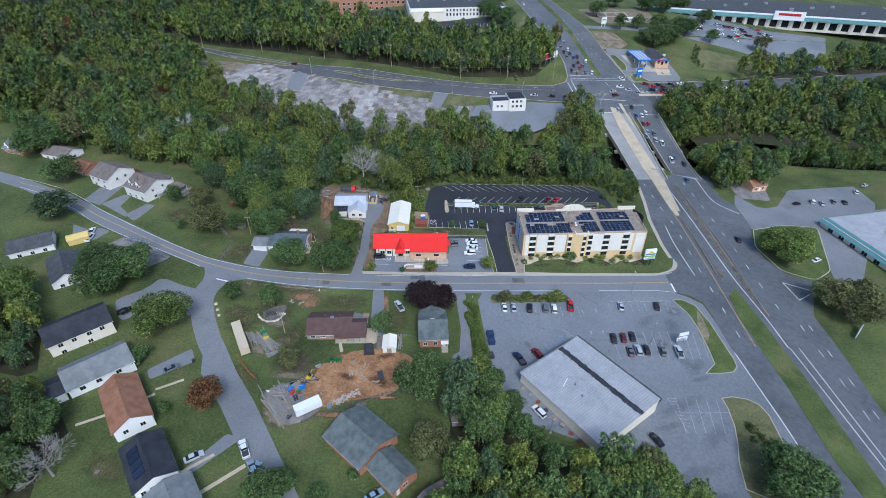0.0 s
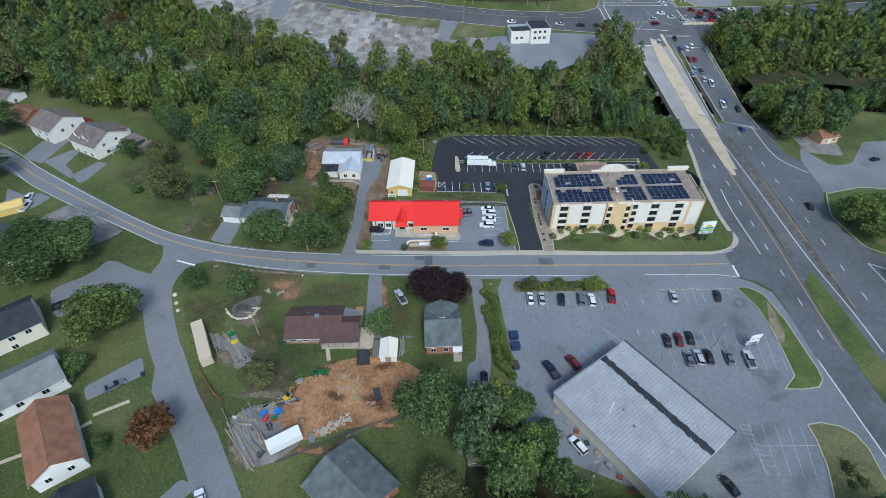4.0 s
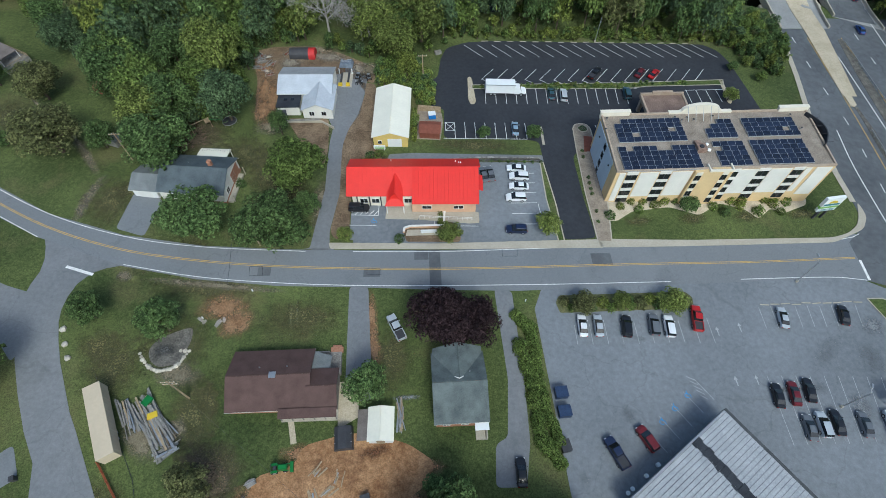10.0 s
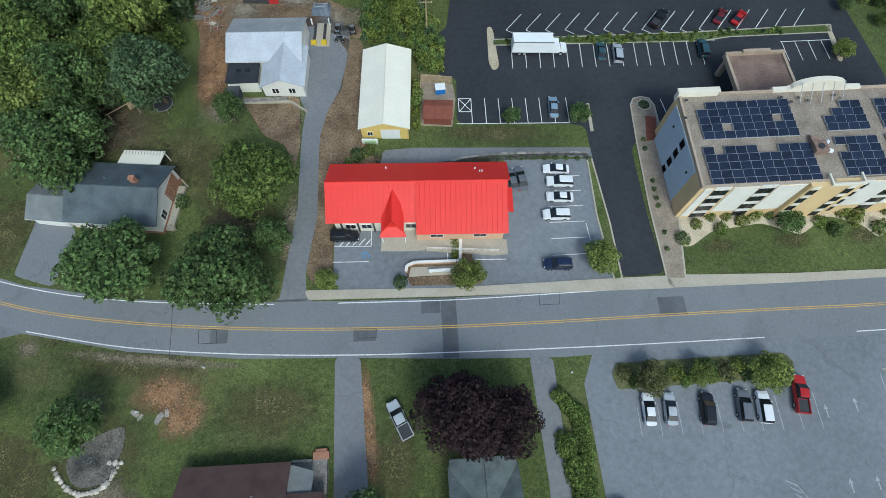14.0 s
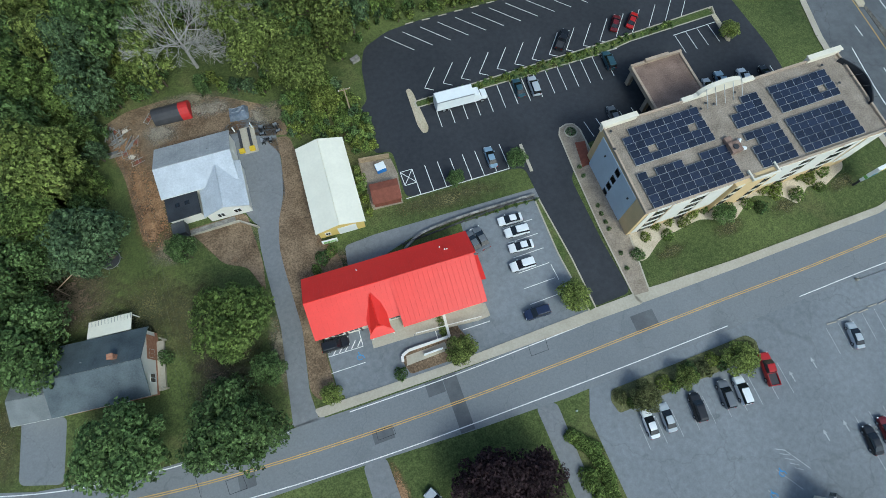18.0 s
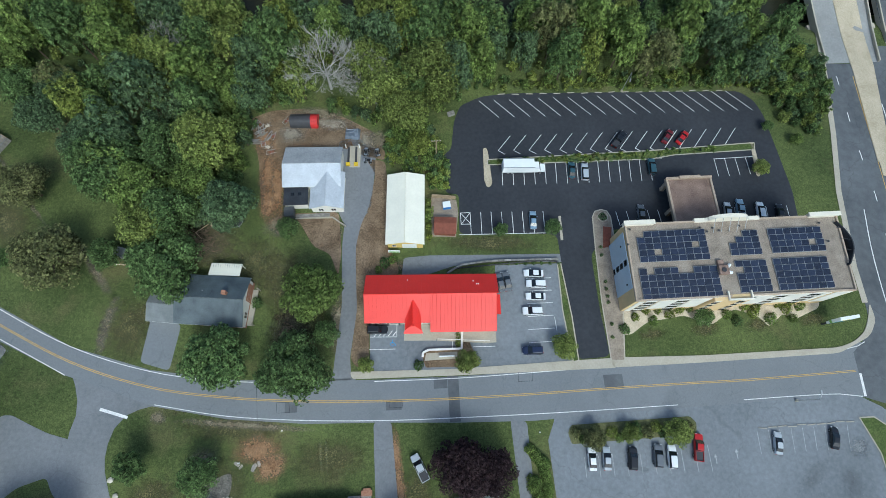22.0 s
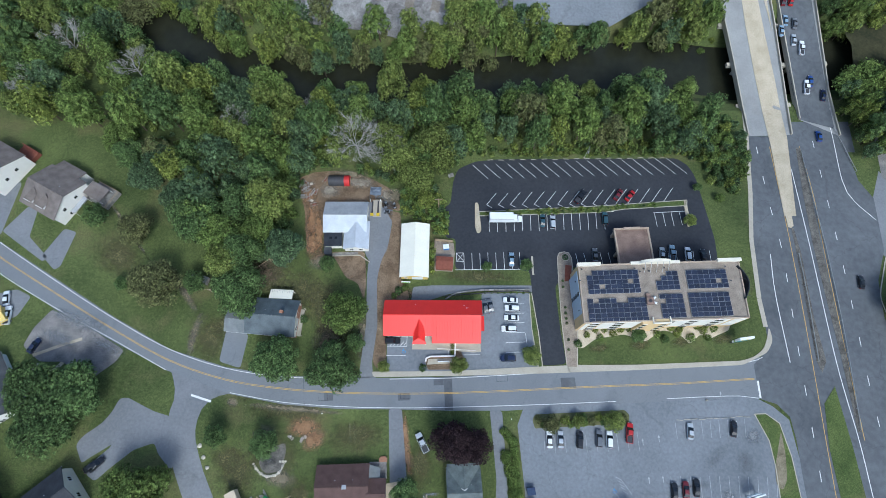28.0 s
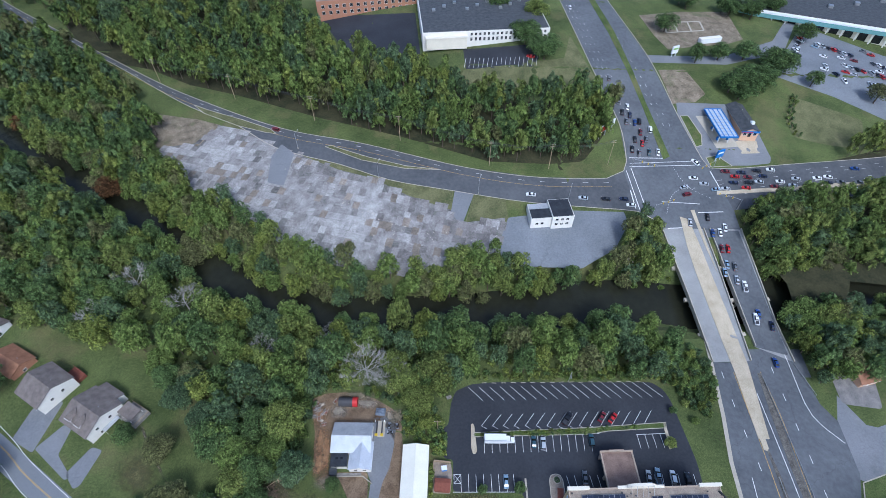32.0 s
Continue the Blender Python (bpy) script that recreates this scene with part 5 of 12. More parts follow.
PAD_N = [(-38.9, 47.0), (-38.8, 66.4), (-33.0, 66.8), (-29.4, 63.8), (-29.9, 56.6), (-31.0, 47.4), (-34.0, 43.0), (-37.4, 43.4)]
BRIDGE_GAP = [(113.0, 82.0), (138.0, 82.0), (139.5, 95.0), (114.5, 95.0)]
BARE = [(-41.0, 82.0, 11.0), (-31.5, 79.5, 9.0)] + [(x, y, 7.0 if y < -70 else r) for x, y, r in BARE[2:]]
DRIVE_H4 = [(-72.4, -71.3), (-68.7, -66.4), (-64.7, -61.0), (-60.5, -62.5), (-66.8, -68.9), (-70.4, -72.7)]
BUSHES = BUSHES + [(17.9, -7.9, 1.2, "b"), (22.0, -8.0, 1.2, "a"), (26.2, -7.9, 1.1, "a"), (31.8, -7.6, 1.3, "b"), (36.6, -6.4, 1.1, "a"), (13.8, -8.0, 1.0, "a"), (77.0, -61.6, 1.8, "d"), (78.4, -64.5, 1.4, "d"), (75.8, -65.0, 1.2, "b")]
CARS = CARS + [(-55.3, -71.3, 122, "sedan", "sky"), (0.7, 27.6, 98, "sedan", "grey"), (111.0, 284.7, 80, "sedan", "grey"), (110.5, 272.3, 80, "sedan", "black"), (114.7, 269.2, 80, "sedan", "navy"), (118.7, 261.9, 80, "suv", "black"),
               (164.8, 212.2, 174, "sedan", "navy"), (166.7, 208.0, 174, "sedan", "maroon"), (176.4, 209.3, 174, "sedan", "navy"), (149.4, 197.7, 174, "sedan", "silver"), (199.2, 201.1, 174, "sedan", "black"), (232.0, 205.6, 174, "sedan", "grey")]
TREES = [{(134.5, 18.4): (136.7, 21.5, 11.5, "a"), (138.6, -13.0): (139.5, -13.0, 11.5, "d"), (-172.5, 51.9): (-166.0, 44.0, 9.3, "g"), (-183.5, 75.4): (-177.0, 76.0, 8.2, "b"), (-165.5, 61.6): (-108.3, 53.0, 5.6, "d"), (-120.5, 51.2): (-121.8, 58.0, 4.0, "b")}.get(t[:2], t) for t in TREES]
TREES = TREES + [(-107.7, 71.1, 5.6, "g"), (-113.9, 79.4, 5.2, "b"), (-97.2, 63.7, 5.4, "g"), (-91.7, 53.1, 4.6, "b"), (-118.7, 85.6, 5.0, "a"), (-103.0, 77.0, 5.8, "g")]
BUSHES = [b for b in BUSHES if b[:2] not in ((7.6, -37.3), (3.3, -37.0), (3.4, -45.2), (8.6, -48.5))] + [(10.3, -55.2, 5.0, "b"), (-56.6, 24.8, 1.4, "b")]
TREES = [(x - 0.6, y - 2.2, r, k) if k == "e" else (-25.9, -23.8, 3.9, "b") if (x, y) == (-25.8, -23.7) else (4.5, -48.7, 5.0, "b") if (x, y) == (4.9, -47.6) else (4.0, -60.5, 6.0, "b") if (x, y) == (-3.1, -52.4) else (x, y, r, k) for x, y, r, k in TREES]
TREES = [t for t in TREES if t[:2] not in ((154.1, 251.1), (-3.9, 145.4), (-7.3, 131.2), (-61.4, 11.9), (-44.2, 9.2), (-39.8, 23.0), (-48.0, 40.8))] + [(-62.6, 12.4, 7.0, "b"), (-46.2, 9.4, 7.2, "b"), (-43.6, 25.2, 6.8, "a"), (-49.4, 41.0, 2.6, "b"), (-2.0, 138.5, 7.0, "c"), (-9.0, 130.0, 6.6, "c"), (5.5, 134.5, 6.0, "d")]
NORTH_MED = [(122.4, 223.5), (127.3, 226.4), (130.5, 285.8), (133.7, 329.8), (136.0, 390.0), (135.4, 415.3), (133.7, 461.6), (132.0, 529.8), (127.0, 528.8), (128.5, 448.1), (130.4, 390.0), (129.4, 329.5), (126.6, 280.2)]
GAS_LOT = [(152.0, 286.8), (173.3, 286.5), (188.1, 285.9), (198.0, 281.0), (193.5, 248.1), (190.4, 227.5), (187.2, 222.0), (173.2, 219.5), (163.3, 219.2), (147.5, 217.0), (146.0, 237.0), (147.6, 271.0)]
GAS_ISLANDS = ([(149.0, 270.3), (154.4, 270.6), (155.3, 248.9), (151.6, 238.4), (147.3, 236.6)], [(149.3, 226.1), (156.6, 228.5), (162.4, 218.6), (149.1, 217.2)])
SLAB = [(-165.6, 211.6), (-167.0, 224.0), (-150.0, 228.0), (-141.9, 246.7)] + SLAB[4:]
POLES_PIKE = [(-190.0, 292.0), (-138.8, 276.0), (-85.8, 254.0), (-33.3, 236.0), (17.8, 214.0), (51.8, 212.8), (87.4, 217.8)]
SLAB_ROAD2 = [(-101.2, 229.5), (-92.6, 220.9), (-93.5, 193.3), (-102.4, 195.7), (-104.6, 217.6)]
SLAB_WEST = [(-165.0, 222.0), (-147.0, 226.0), (-140.0, 246.7), (-156.6, 252.6), (-190.4, 252.7), (-216.1, 256.6), (-214.7, 243.6), (-182.6, 229.4)]
VERGE_PIKE = ([(-140.0, 246.0), (-100.0, 224.0), (-66.0, 205.0), (-47.0, 199.0), (-28.0, 186.0), (-5.0, 174.0), (-3.3, 194.5), (-28.0, 207.0), (-60.0, 220.0), (-100.0, 240.0), (-136.0, 256.0)], [(1.5, 168.0), (8.1, 192.2), (24.0, 190.0), (24.0, 166.0)])
CORRIDOR = [(x, y - 13) for x, y in POLES_PIKE] + [(x, y + 4) for x, y in POLES_PIKE[::-1]]
LOT_E = [(144.1, 58.4), (160.0, 63.0), (176.0, 80.0), (216.0, 86.0), (214.0, 67.4), (160.5, 5.3), (148.7, 5.1), (151.1, 11.3), (167.5, 44.0), (152.1, 45.7), (135.5, 41.2), (132.0, 49.4)]
ISLAND_E = [(135.5, 41.2), (152.1, 45.7), (167.5, 44.0), (151.1, 11.3), (140.5, 5.0), (130.3, 11.1), (128.8, 27.9)]
PAD_HUT = [(147.4, 88.5), (166.3, 87.6), (160.0, 68.3), (144.6, 70.6)]
FIELD_E = [(238.7, 299.6), (274.8, 271.4), (256.4, 238.9), (235.1, 241.5), (216.4, 249.0), (219.1, 266.3)]
SHRUB_SHED = [(-26.8, 66.6), (-26.4, 59.4), (-22.9, 57.7), (-16.4, 56.1), (-16.4, 52.5), (-17.9, 43.2), (-17.6, 38.5), (-16.6, 39.0), (-16.6, 51.2), (-12.2, 52.5), (-11.5, 62.4), (-16.5, 71.3), (-22.6, 72.1)]
DRIVE_GRAVEL = [(-38.7, 50.2), (-37.2, 44.2), (-37.7, 38.8), (-37.8, 35.3), (-37.7, 23.3), (-39.0, 12.6), (-39.6, 7.3), (-41.1, 7.2), (-34.199999999999996, 7.2), (-35.4, 6.0), (-35.8, 11.6), (-34.3, 22.2), (-34.6, 34.3), (-34.5, 37.9), (-33.3, 43.0), (-31.2, 48.0)]
SHRUB_YARD = [(-62.0, 74.0), (-56.0, 76.4), (-48.7, 77.0), (-38.0, 74.6), (-29.6, 70.4), (-24.0, 77.0), (-16.0, 80.0), (-24.0, 87.0), (-50.0, 92.0), (-68.0, 84.0)]
SHRUB_GROVE = [(-59.0, 70.0), (-62.0, 76.0), (-76.0, 72.0), (-88.0, 58.0), (-84.0, 38.0), (-78.0, 30.0), (-73.0, 33.0), (-72.5, 42.0), (-64.0, 48.5)]
WOOD_SOUTH = WOOD_SOUTH[:4] + [(-121.0, 92.0), (-102.0, 77.0), (-93.0, 63.0), (-89.0, 54.0), (-85.0, 53.0), (-80.0, 62.0), (-72.0, 69.0), (-60.0, 71.0)] + WOOD_SOUTH[14:]
WOOD_BANK = [(x, y + 9) for x, y in WOOD_BANK[:9]] + WOOD_BANK[9:]
MALL_CARS = [(301.2, 379.3), (304.2, 376.4), (307.2, 373.5), (310.2, 370.7), (313.1, 367.8), (316.0, 365.0), (318.9, 362.3), (304.8, 345.2), (308.2, 342.4), (311.6, 339.7), (315.0, 337.0), (330.8, 349.5), (333.0, 347.0), (335.1, 344.5), (337.2, 342.0), (320.4, 334.8), (322.9, 332.3), (325.4, 329.8), (327.8, 327.3), (268.8, 356.2), (273.1, 362.4), (277.5, 368.8), (282.0, 375.3), (286.6, 382.0), (291.3, 388.8), (296.1, 395.8), (289.1, 344.2), (290.2, 331.5), (291.2, 321.8), (308.7, 318.0), (315.3, 316.0)]
WORN_A = [(-54.6, -6.5, 5.6, 3.18, 1, 'clay'), (-53.0, -3.4, 3.7, 1.75, 5, 'clay'), (-70.1, -9.9, 2.3, 2.32, -26, 'bare'), (-75.5, 1.1, 1.8, 1.41, -14, 'bare'), (-61.2, -19.9, 2.8, 1.79, 17, 'bare'), (-69.2, 0.9, 9.0, 1.0, -16, 'bare'), (-57.8, -1.3, 15.3, 0.91, -7, 'bare'), (-26.1, -9.6, 7.1, 1.4, -85, 'clay'), (-25.5, -15.6, 5.6, 1.3, -83, 'clay'), (-58.4, -29.2, 2.2, 1.79, -57, 'bare'), (-64.1, -30.9, 5.0, 2.55, -46, 'bare'), (-48.1, -8.5, 4.2, 0.2, -82, 'straw'), (-46.8, -8.3, 3.4, 0.2, -83, 'straw'), (-45.6, -8.1, 2.7, 0.2, -84, 'straw'), (-44.5, -7.1, 2.8, 0.2, -85, 'straw')]
WORN_B = [(-43.0, -8.8, 3.9, 0.2, -84, 'straw'), (-41.7, -8.6, 3.2, 0.2, -85, 'straw'), (-40.6, -7.6, 3.3, 0.2, -86, 'straw'), (-39.3, -7.4, 2.5, 0.2, -87, 'straw'), (-37.9, -9.1, 3.6, 0.2, -86, 'straw'), (-43.2, -5.1, 6.0, 0.2, 2, 'straw'), (-43.0, -7.2, 5.9, 0.22, 2, 'straw'), (-42.7, -9.2, 5.8, 0.2, 2, 'straw'), (-42.4, -11.2, 5.8, 0.2, 2, 'straw'), (-116.8, 59.2, 9.3, 0.64, -55, 'track'), (-111.4, 52.1, 9.5, 0.57, -51, 'track'), (-96.4, 37.9, 9.0, 1.28, -51, 'track'), (-92.0, 32.2, 6.3, 1.28, -54, 'track'), (-89.1, 27.6, 5.0, 1.3, -62, 'track'), (-88.6, 22.6, 6.2, 1.49, -102, 'track')]
WORN_C = [(-89.3, 17.9, 3.9, 1.41, -92, 'track'), (-87.7, 24.8, 3.8, 2.79, -29, 'bare'), (-88.5, 21.8, 2.2, 2.59, 70, 'bare'), (-101.0, 49.4, 4.3, 3.96, 9, 'litter'), (-98.0, 40.2, 6.2, 2.94, -27, 'litter'), (-60.2, 39.4, 8.2, 5.29, -21, 'olive'), (-79.8, 23.7, 4.0, 3.62, 40, 'olive'), (-55.3, 38.4, 9.6, 3.16, -76, 'olive'), (-44.6, 41.8, 3.0, 1.84, -36, 'clay'), (-30.9, 42.7, 6.7, 1.81, -84, 'bare'), (-34.0, 21.8, 3.5, 1.2, -84, 'bare'), (-88.3, 25.6, 9.3, 1.9, -66, 'track'), (-86.1, 32.5, 3.3, 2.51, -37, 'bare'), (-52.2, -37.0, 6.6, 6.31, 27, 'litter'), (-54.9, -55.1, 6.2, 2.01, -61, 'bare')]
WORN_D = [(-40.2, -47.4, 4.9, 2.75, 5, 'clay'), (-32.4, -54.1, 6.0, 2.19, 58, 'bare'), (-10.1, -66.4, 3.5, 2.94, -40, 'bare'), (-55.2, -13.7, 5.9, 4.89, 64, 'olive'), (-66.7, -41.9, 7.7, 3.96, -39, 'olive'), (-55.6, -64.9, 5.1, 3.18, -36, 'olive'), (-90.4, -70.0, 7.0, 3.5, -24, 'olive'), (-92.2, -71.3, 1.1, 1.49, 34, 'bare'), (-94.1, -5.8, 4.6, 1.8, -37, 'bare'), (-61.8, 7.1, 7.3, 2.66, -41, 'olive'), (-43.9, -1.9, 6.2, 4.44, 35, 'olive'), (-58.6, 37.5, 5.8, 2.9, -54, 'olive'), (-45.3, 28.3, 5.7, 1.9, -86, 'olive'), (-51.3, 64.6, 5.2, 2.12, -81, 'clay'), (-29.2, 34.4, 5.9, 1.2, -95, 'bare')]
WORN_E = [(-24.8, 52.9, 3.6, 1.77, -52, 'bare'), (-34.1, 40.9, 8.4, 2.41, -92, 'bare'), (-28.8, 31.8, 3.6, 2.86, -40, 'bare'), (-22.5, 32.3, 4.9, 1.9, -2, 'litter'), (-40.9, 45.7, 7.1, 1.91, 97, 'bare'), (33.5, 13.8, 3.7, 1.6, 9, 'olive'), (46.6, 14.4, 3.8, 1.6, 8, 'olive'), (59.8, 15.0, 3.8, 1.7, 9, 'olive'), (73.2, 15.6, 3.9, 1.7, 8, 'olive'), (-14.4, 40.3, 11.6, 2.0, 2, 'olive'), (-45.0, 18.3, 4.1, 1.64, 52, 'bare'), (-36.5, -34.0, 4.4, 1.81, -2, 'clay'), (-43.6, -40.0, 3.7, 2.53, -2, 'clay'), (-46.0, -45.7, 3.3, 2.63, -3, 'clay'), (-39.7, -51.4, 5.3, 1.1, -2, 'clay')]
WORN_F = [(-18.7, -42.0, 3.7, 3.2, -2, 'clay'), (-15.9, -36.8, 3.2, 1.6, -3, 'clay'), (-29.4, -49.4, 6.8, 0.91, -1, 'clay'), (-24.0, -49.8, 4.1, 0.81, -1, 'clay'), (-39.1, -55.4, 6.4, 1.41, -1, 'clay'), (-52.3, -41.6, 7.0, 1.63, -1, 'bare'), (-29.8, 51.9, 12.3, 3.11, -92, 'bare'), (-28.8, 66.3, 3.7, 2.91, -48, 'bare'), (-53.5, 53.7, 9.3, 2.0, -84, 'clay'), (-43.2, 41.0, 5.1, 3.41, -9, 'bare'), (-61.7, 45.6, 7.5, 5.08, -42, 'olive'), (-58.1, 59.8, 4.5, 2.26, -76, 'litter'), (-35.2, 30.0, 5.3, 1.1, -87, 'bare'), (-29.4, -44.8, 2.5, 1.71, -14, 'olive'), (-35.9, -42.1, 3.5, 1.41, -22, 'wet')]
WORN_G = [(-26.4, -43.8, 4.2, 1.9, -30, 'wet'), (-24.8, -34.0, 3.1, 1.46, 17, 'wet'), (-52.7, -36.4, 2.5, 4.5, 44, 'litter'), (-37.9, -45.3, 3.1, 1.02, -22, 'wet'), (17.2, -49.2, 3.1, 1.78, -40, 'clay'), (-61.9, -19.2, 4.4, 1.49, 7, 'bare'), (-69.2, -12.8, 2.4, 1.2, -52, 'bare'), (-72.8, 0.3, 2.9, 0.85, 5, 'bare'), (-75.8, -13.9, 5.3, 3.4, -21, 'olive'), (-75.6, -14.5, 3.8, 2.61, 75, 'olive'), (-54.2, -24.3, 3.8, 1.9, -63, 'olive'), (-26.6, -11.6, 5.3, 0.9, -85, 'bare')]
# patches round (-54, 38) partly paint tree shade into the lawn colour
WORN_H = [(-62.5, -14.0, 7.5, 6.5, 0, "olive"), (-66.0, -8.0, 3.5, 2.5, 20, "bare"), (-60.5, -19.5, 5.0, 2.6, -10, "bare"), (-72.0, -18.0, 6.0, 7.0, 0, "olive"), (-52.0, -9.5, 4.0, 3.5, 10, "clay"), (-40.0, -9.0, 9.0, 4.5, 0, "olive"), (-22.0, -17.0, 4.0, 7.0, 0, "olive"), (-56.0, -27.0, 5.0, 8.0, 0, "olive"), (-56.0, 57.0, 2.6, 8.5, 4, "clay"), (-57.5, 67.0, 3.2, 4.5, 0, "clay"), (-41.0, 71.5, 7.0, 2.4, -8, "dust"), (-50.5, 68.5, 4.0, 3.0, 0, "dust"), (-31.5, 66.5, 3.4, 2.6, -30, "dust"), (-46.0, 22.0, 6.0, 10.0, 0, "olive"), (-58.0, 34.0, 7.0, 7.0, 0, "olive"), (-70.0, 6.0, 7.0, 5.0, 0, "olive"), (-3.0, 37.5, 13.0, 2.4, -2, "olive"), (-50.0, 28.0, 6.5, 10.0, 10, "olive"), (-54.0, 38.0, 6.0, 8.0, 0, "litter"), (-49.5, 17.5, 4.5, 6.0, 0, "litter"), (-55.0, 50.0, 3.2, 6.0, 0, "clay"), (-52.5, 44.0, 4.5, 3.5, 20, "bare"), (-71.0, 40.0, 10.0, 8.0, 0, "litter"), (-42.0, 33.0, 5.0, 6.5, 0, "olive"), (-38.4, 19.0, 2.0, 8.0, 0, "bare"), (-30.0, 45.0, 2.2, 9.0, -8, "track"), (-32.5, 20.0, 1.2, 9.0, 0, "litter"), (-44.0, 74.5, 8.0, 2.0, -8, "bare"), (-40.5, 42.0, 3.5, 3.0, 0, "bare"), (-84.0, 20.0, 6.0, 8.0, 0, "olive"), (-115.0, 46.0, 9.0, 6.0, -30, "olive"), (-60.0, -2.0, 12.0, 3.0, -6, "olive")]
WORN = WORN_H + WORN_A + WORN_B + WORN_C + WORN_D + WORN_E + WORN_F + WORN_G
STAINS_A = [(58.4, -25.4, 1.8, 1.42, -55, 'oil'), (71.8, -19.8, 3.2, 2.95, -89, 'oil'), (69.3, -37.1, 3.0, 2.22, -45, 'oil'), (10.2, -39.8, 1.3, 0.86, -50, 'oil'), (26.1, -14.7, 1.9, 0.63, -14, 'oil'), (56.8, -12.9, 1.4, 1.06, -54, 'oil'), (20.5, -29.4, 1.9, 1.53, -60, 'oil'), (59.1, -29.2, 1.4, 0.64, -25, 'oil'), (71.6, -38.8, 6.4, 2.06, 41, 'oil'), (71.3, -43.6, 5.1, 1.12, 18, 'oil'), (60.6, -53.5, 8.8, 2.2, 24, 'oil'), (54.4, -60.3, 5.5, 1.1, 17, 'oil')]
STAINS_B = [(56.0, -74.1, 10.0, 1.91, 15, 'oil'), (65.6, -63.8, 7.3, 2.55, 41, 'oil'), (63.1, -18.7, 5.6, 1.84, 38, 'oil'), (10.2, -47.4, 4.4, 2.16, 60, 'oil'), (19.0, -61.5, 5.4, 1.53, 26, 'oil'), (46.5, -66.6, 4.5, 0.9, 17, 'oil'), (52.5, -25.7, 4.3, 0.54, 1, 'pale'), (64.9, -29.2, 2.4, 2.42, 1, 'pale'), (-19.4, -25.0, 2.6, 0.51, 1, 'pale'), (75.9, -13.1, 2.7, 2.19, 2, 'pale'), (-63.9, -14.9, 2.5, 1.36, 1, 'ash'), (-121.3, 25.6, 7.7, 2.75, -22, 'pale'), (-113.4, 18.3, 5.7, 2.06, -22, 'pale')]
STAINS_C = [(-127.6, 20.7, 5.7, 2.33, -22, 'pale'), (-126.6, 27.4, 5.8, 1.63, -22, 'pale'), (-132.8, 19.1, 3.8, 2.11, 23, 'oil'), (-118.5, 11.4, 3.8, 1.89, 23, 'oil'), (-111.0, 13.6, 3.2, 1.39, 23, 'oil')]
STAINS = STAINS_A + STAINS_B + STAINS_C
TAR = [[(-55.9, 8.7), (-55.4, 3.6), (-55.0, -1.6)], [(-51.3, 2.9), (-48.7, 2.9), (-48.4, 0.8), (-51.1, 0.8), (-51.3, 2.9)], [(-27.4, 2.0), (-24.6, 1.9), (-24.5, 0.6), (-27.4, 0.6), (-27.4, 2.0)], [(1.4, 7.1), (4.7, 7.1), (4.4, 4.7), (1.2, 4.7), (1.4, 7.1)], [(-74.9, -18.9), (-63.4, -37.0), (-59.0, -48.6)]]



# ---- tools ----
def gz(x, y=0.0):
    """Height of the ground; its slope along x is fitted to line up in the camera's view."""
    return 7.07 - 0.0455 * x


def mesh_object(name, bm, material, parent=None, m=None):
    me = bpy.data.meshes.new(name)
    bm.to_mesh(me)
    bm.free()
    for one in material if isinstance(material, (list, tuple)) else [material]:
        me.materials.append(M[one])
    ob = new(name, me)
    if parent is not None:
        ob.parent = parent
    if m is not None:
        ob.matrix_basis = m
    return ob


def part(name, bm, material, parent, label=""):
    return tagged(mesh_object(name, bm, material, parent), label)


def thing(name, m, label, category, group="", kind=""):
    ob = new(name)
    ob.empty_display_size = 0.3
    ob.matrix_basis = m
    return tagged(ob, label, category, group, kind)


def box(bm, x0, y0, z0, x1, y1, z1):
    v = [bm.verts.new((x, y, z)) for z in (z0, z1) for x, y in ((x0, y0), (x1, y0), (x1, y1), (x0, y1))]
    for f in ((3, 2, 1, 0), (4, 5, 6, 7), (0, 1, 5, 4), (1, 2, 6, 5), (2, 3, 7, 6), (3, 0, 4, 7)):
        bm.faces.new([v[i] for i in f])
    return v


def boxes(*spans):
    bm = bmesh.new()
    for s in spans:
        box(bm, *s)
    return bm


def tube(bm, a, b, r0, r1=None, sides=8, cap=True):
    """A round bar from a to b."""
    a, b, r1 = Vector(a), Vector(b), r0 if r1 is None else r1
    q = (b - a).to_track_quat("Z", "Y")
    rings = []
    for c, r in ((a, r0), (b, r1)):
        rings.append([bm.verts.new(c + q @ Vector((r * math.cos(k * math.tau / sides), r * math.sin(k * math.tau / sides), 0))) for k in range(sides)])
    for k in range(sides):
        bm.faces.new((rings[0][k], rings[0][(k + 1) % sides], rings[1][(k + 1) % sides], rings[1][k]))
    if cap:
        bm.faces.new(rings[0][::-1]), bm.faces.new(rings[1])
    return bm


def tubes(*rods, sides=8):
    bm = bmesh.new()
    for r in rods:
        tube(bm, *r, sides=sides)
    return bm


def prism(pts, z0, z1):
    """A closed block over a plan polygon."""
    bm = bmesh.new()
    lo, hi = [bm.verts.new((x, y, z0)) for x, y in pts], [bm.verts.new((x, y, z1)) for x, y in pts]
    n = len(pts)
    bm.faces.new(lo[::-1]), bm.faces.new(hi)
    for i in range(n):
        bm.faces.new((lo[i], lo[(i + 1) % n], hi[(i + 1) % n], hi[i]))
    bmesh.ops.recalc_face_normals(bm, faces=bm.faces)
    return bm


